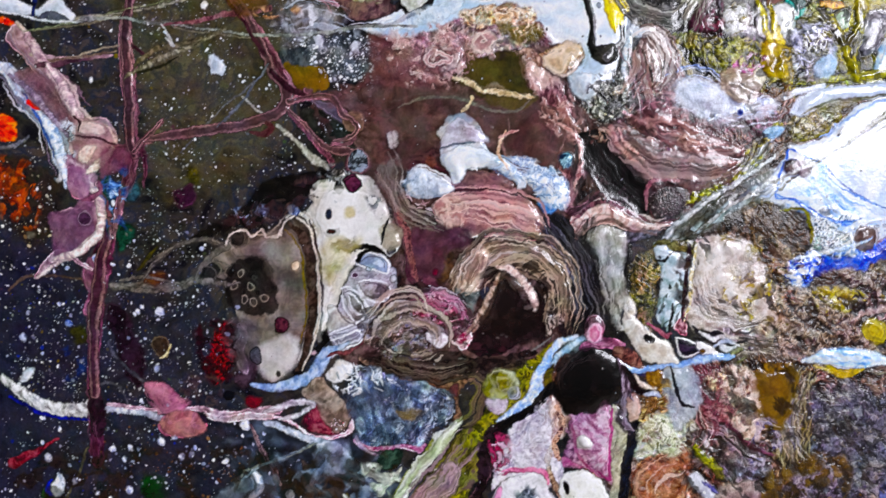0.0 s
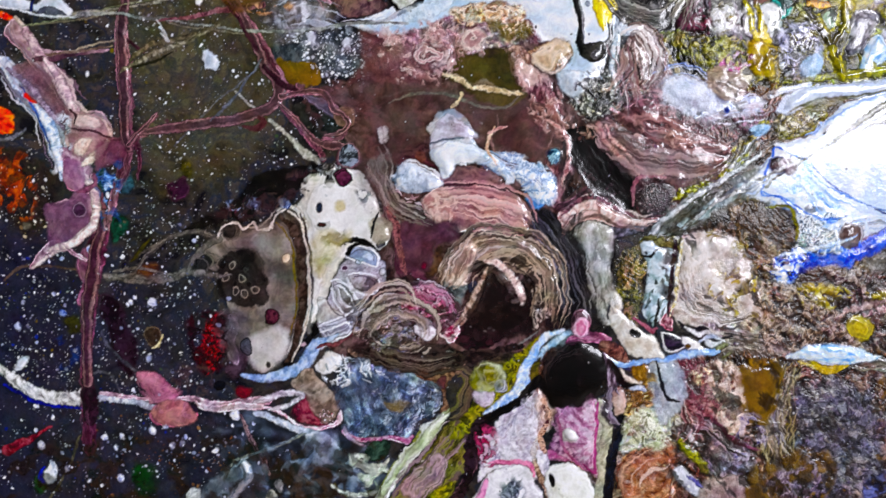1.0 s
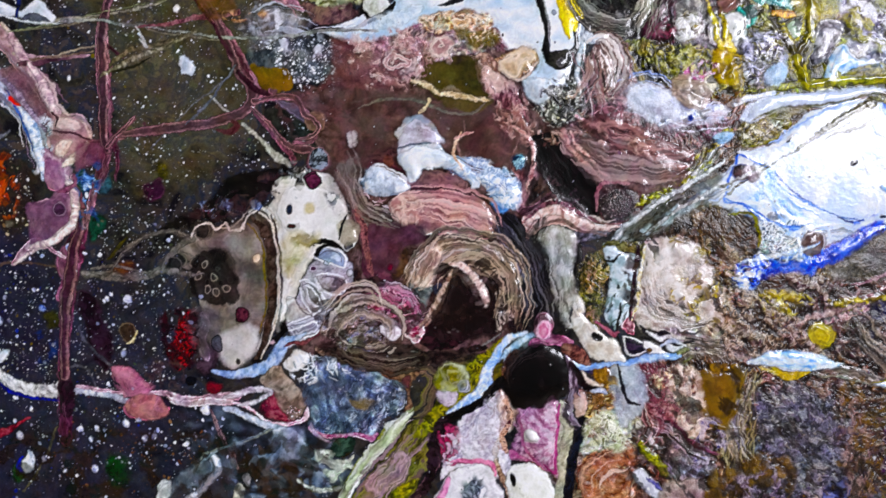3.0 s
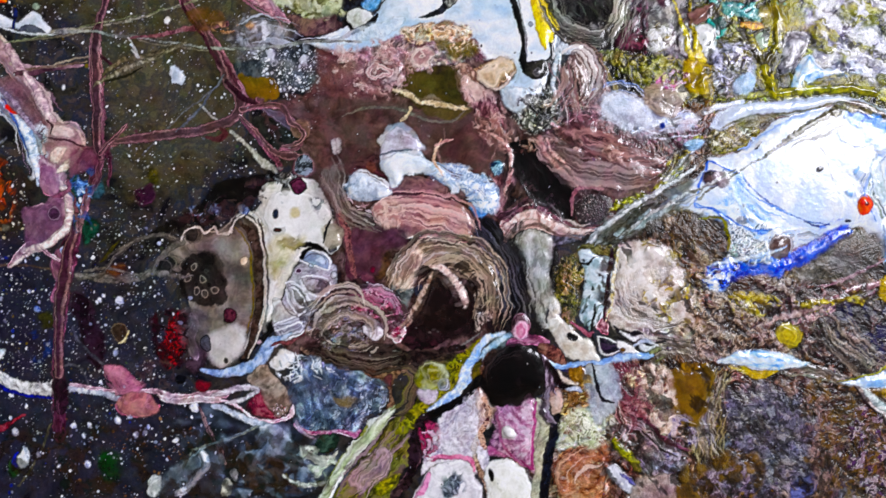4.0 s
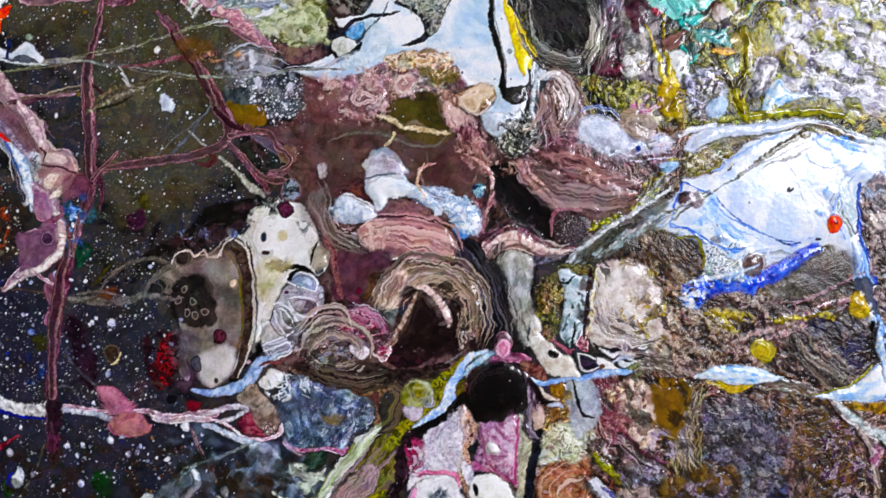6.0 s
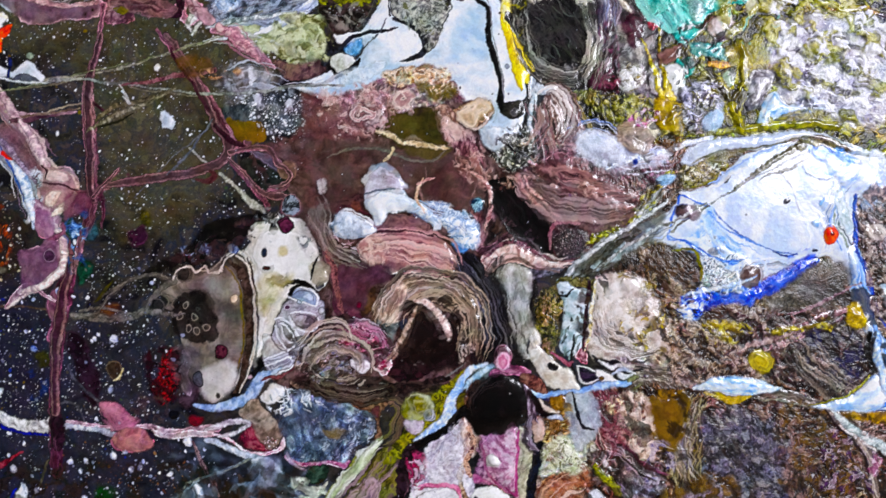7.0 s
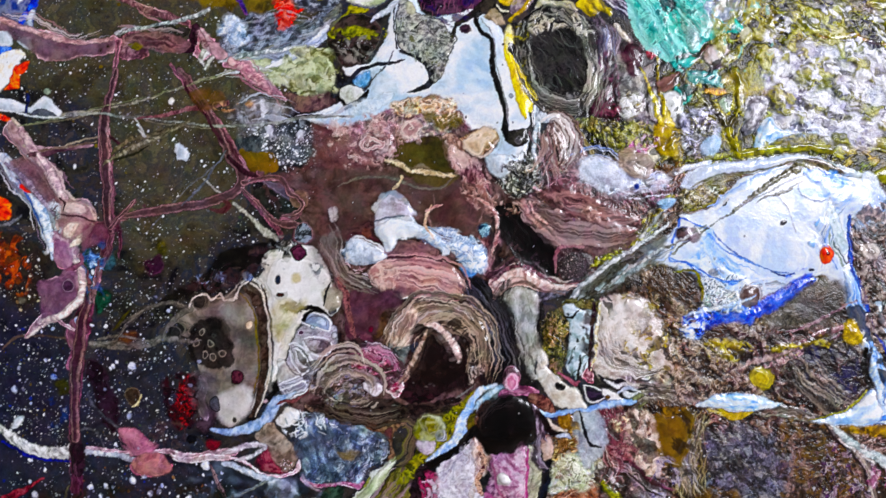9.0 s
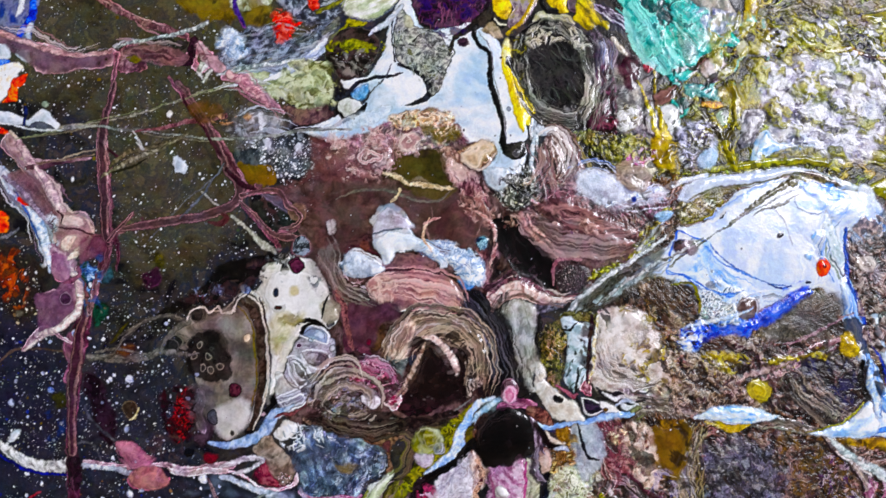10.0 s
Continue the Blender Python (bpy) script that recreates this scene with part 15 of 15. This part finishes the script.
patchy([(74.9,-29.6), (90.5,-24.8), (92.9,-38.2), (79.6,-41.9)], "4c3c2c 84705c b4a434", 1.3, 0.55, 0.85, 0.1, seed=303)
line([(64.4,-45.6), (68.5,-49.1), (74.1,-47.6), (77.1,-51.5), (84.2,-50.7)], "0c0a0e 1c1820", (0.6,1.1,0.7,0.9,0.4), -0.05, 0.4)
line([(66.7,-47.7), (71.2,-50.3), (75.7,-48.9), (80.9,-52.4)], "d8d4d4 fcfcfc", (0.4,0.9,0.9,0.4), 0.15, 0.3)
line([(71.9,-53.2), (76.4,-50.2), (79.7,-51.5)], "b8c4d8 f4f8fc", (0.4,0.9,0.4), 0.15)

# the wet coats ran into each other: everything is drawn along by a slow flow and a fine one
FLOW_U = 1.6 * (fbm(U, V, 7, 31, 2) - 0.5) + 0.9 * (fbm(U, V, 2.4, 33, 3) - 0.5) + 0.4 * (fbm(U, V, 0.9, 35, 2) - 0.5)
FLOW_V = 1.6 * (fbm(U, V, 7, 41, 2) - 0.5) + 0.9 * (fbm(U, V, 2.4, 43, 3) - 0.5) + 0.4 * (fbm(U, V, 0.9, 45, 2) - 0.5)
COMB = (streaks(U, V, 1.3, 51, 2, 4.0) - 0.5) * (0.1 + 1.2 * CRINKLE)
TURN = fbm(U, V, 26.0, 3, 2) * 2 * math.pi + 0.6
FLOW_U, FLOW_V = FLOW_U + COMB * np.cos(TURN), FLOW_V + COMB * np.sin(TURN)
AT_U = np.clip((U + FLOW_U + 200) / 400 * (NU - 1), 0, NU - 1.001)
AT_V = np.clip((V + FLOW_V - LOW) / (TOP - LOW) * (NV - 1), 0, NV - 1.001)
IU, IV = AT_U.astype(np.int32), AT_V.astype(np.int32)
WU, WV = (AT_U - IU)[..., None], (AT_V - IV)[..., None]
PIGMENT = (PIGMENT[IV, IU] * (1 - WU) + PIGMENT[IV, IU + 1] * WU) * (1 - WV) + (PIGMENT[IV + 1, IU] * (1 - WU) + PIGMENT[IV + 1, IU + 1] * WU) * WV
PIGMENT *= (1 + 0.28 * (fbm(U, V, 0.8, 61, 2) - 0.5) + 0.25 * (streaks(U, V, 1.4, 63, 2, 3.0) - 0.5))[..., None] ** (1 - 0.85 * np.clip(PIGMENT.mean(-1, keepdims=True) * 1.3, 0, 1))
HUES = np.stack([fbm(U, V, 6, k, 3) for k in (71, 75, 79)], -1) - 0.5
PIGMENT *= 1 + HUES * (0.5, 0.35, 0.6) * (1 - np.clip(PIGMENT.mean(-1, keepdims=True) * 1.2, 0, 0.95))
# local contrast raised: each tone a little purer and further from its neighbours
NEAR = PIGMENT.copy()
for _ in range(8):
    NEAR[1:-1, 1:-1] = 0.2 * (NEAR[1:-1, 1:-1] + NEAR[:-2, 1:-1] + NEAR[2:, 1:-1] + NEAR[1:-1, :-2] + NEAR[1:-1, 2:])
PIGMENT = np.clip(PIGMENT * np.clip(PIGMENT.mean(-1) / (NEAR.mean(-1) + 0.01), 0.4, 2.0)[..., None] ** 0.35, 0.002, 0.9)
PIGMENT = np.clip((PIGMENT + 0.15 * (PIGMENT - PIGMENT.mean(-1, keepdims=True))) * (0.985, 1.0, 1.045), 0.002, 0.9)
OWNER, CRINKLE = OWNER[IV, IU], CRINKLE[IV, IU]
WU, WV = WU[..., 0], WV[..., 0]
RELIEF = (RELIEF[IV, IU] * (1 - WU) + RELIEF[IV, IU + 1] * WU) * (1 - WV) + (RELIEF[IV + 1, IU] * (1 - WU) + RELIEF[IV + 1, IU + 1] * WU) * WV
for _ in range(6):
    RELIEF[1:-1, 1:-1] = 0.5 * RELIEF[1:-1, 1:-1] + 0.125 * (RELIEF[:-2, 1:-1] + RELIEF[2:, 1:-1] + RELIEF[1:-1, :-2] + RELIEF[1:-1, 2:])

# what is left of a coat that later ones have covered joins the coat around it
for k, size in enumerate(COVER, 1):
    rest = np.argwhere(OWNER == k) if k > GROUNDS else ()
    if 0 < len(rest) < 0.3 * size:
        (j0, i0), (j1, i1) = rest.min(0), rest.max(0)
        about = OWNER[max(j0 - 6, 0):j1 + 7, max(i0 - 6, 0):i1 + 7]
        others = np.bincount(about[about != k].ravel())
        about[about == k] = others.argmax() if others.size else 1

# one mesh for each coat of paint
RELIEF = RELIEF * 1.4 + CRINKLE * (WRINKLE - 0.5) * 0.65 + 0.05 * fbm(U, V, 1.6, 9, 2) + 0.25 * (fbm(U, V, 14, 2, 2) - 0.5)
RELIEF = np.clip(RELIEF, -0.7, 3)
CORNER = OWNER[:-1, :-1].ravel()
ORDER = np.argsort(CORNER, kind="stable")
STARTS = np.searchsorted(CORNER[ORDER], np.arange(len(COATS) + 2))
BASE = (np.arange(NV - 1)[:, None] * NU + np.arange(NU - 1)[None]).ravel()
COORDS = np.stack([U * 0.001, (FACE - NORTH) - RELIEF * 0.001, V * 0.001], -1).reshape(-1, 3).astype(np.float32)
RGBA = np.concatenate([np.clip(PIGMENT, 0.002, 0.9), np.ones((NV, NU, 1), np.float32)], -1).reshape(-1, 4).astype(np.float32)
# normals of the whole relief, so that neighbouring coats run into each other without a seam
SLOPE_V, SLOPE_U = np.gradient(RELIEF, PITCH)
NORMALS = np.stack([-SLOPE_U, -np.ones_like(RELIEF), -SLOPE_V], -1)
NORMALS = (NORMALS / np.linalg.norm(NORMALS, axis=-1, keepdims=True)).reshape(-1, 3).astype(np.float32)
made = {}
for k, (name, mat, label, under) in enumerate(COATS, 1):
    quads = BASE[ORDER[STARTS[k]:STARTS[k + 1]]]
    if len(quads) < 4:
        continue
    corners = np.stack([quads, quads + 1, quads + NU + 1, quads + NU], 1).ravel()
    used, index = np.unique(corners, return_inverse=True)
    me = bpy.data.meshes.new(name)
    me.vertices.add(len(used))
    me.vertices.foreach_set("co", COORDS[used].ravel())
    me.loops.add(len(index))
    me.loops.foreach_set("vertex_index", index.astype(np.int32).ravel())
    me.polygons.add(len(quads))
    me.polygons.foreach_set("loop_start", np.arange(0, len(index), 4, dtype=np.int32))
    me.polygons.foreach_set("use_smooth", np.ones(len(quads), bool))
    me.update(calc_edges=True)
    me.color_attributes.new("pigment", "FLOAT_COLOR", "POINT").data.foreach_set("color", RGBA[used].ravel())
    me.normals_split_custom_set_from_vertices(NORMALS[used])
    me.materials.append(MATERIALS[mat])
    ob = new(name, me)
    ob.parent = made.get(under, painting)
    made[k] = ob
    tagged(ob, label)
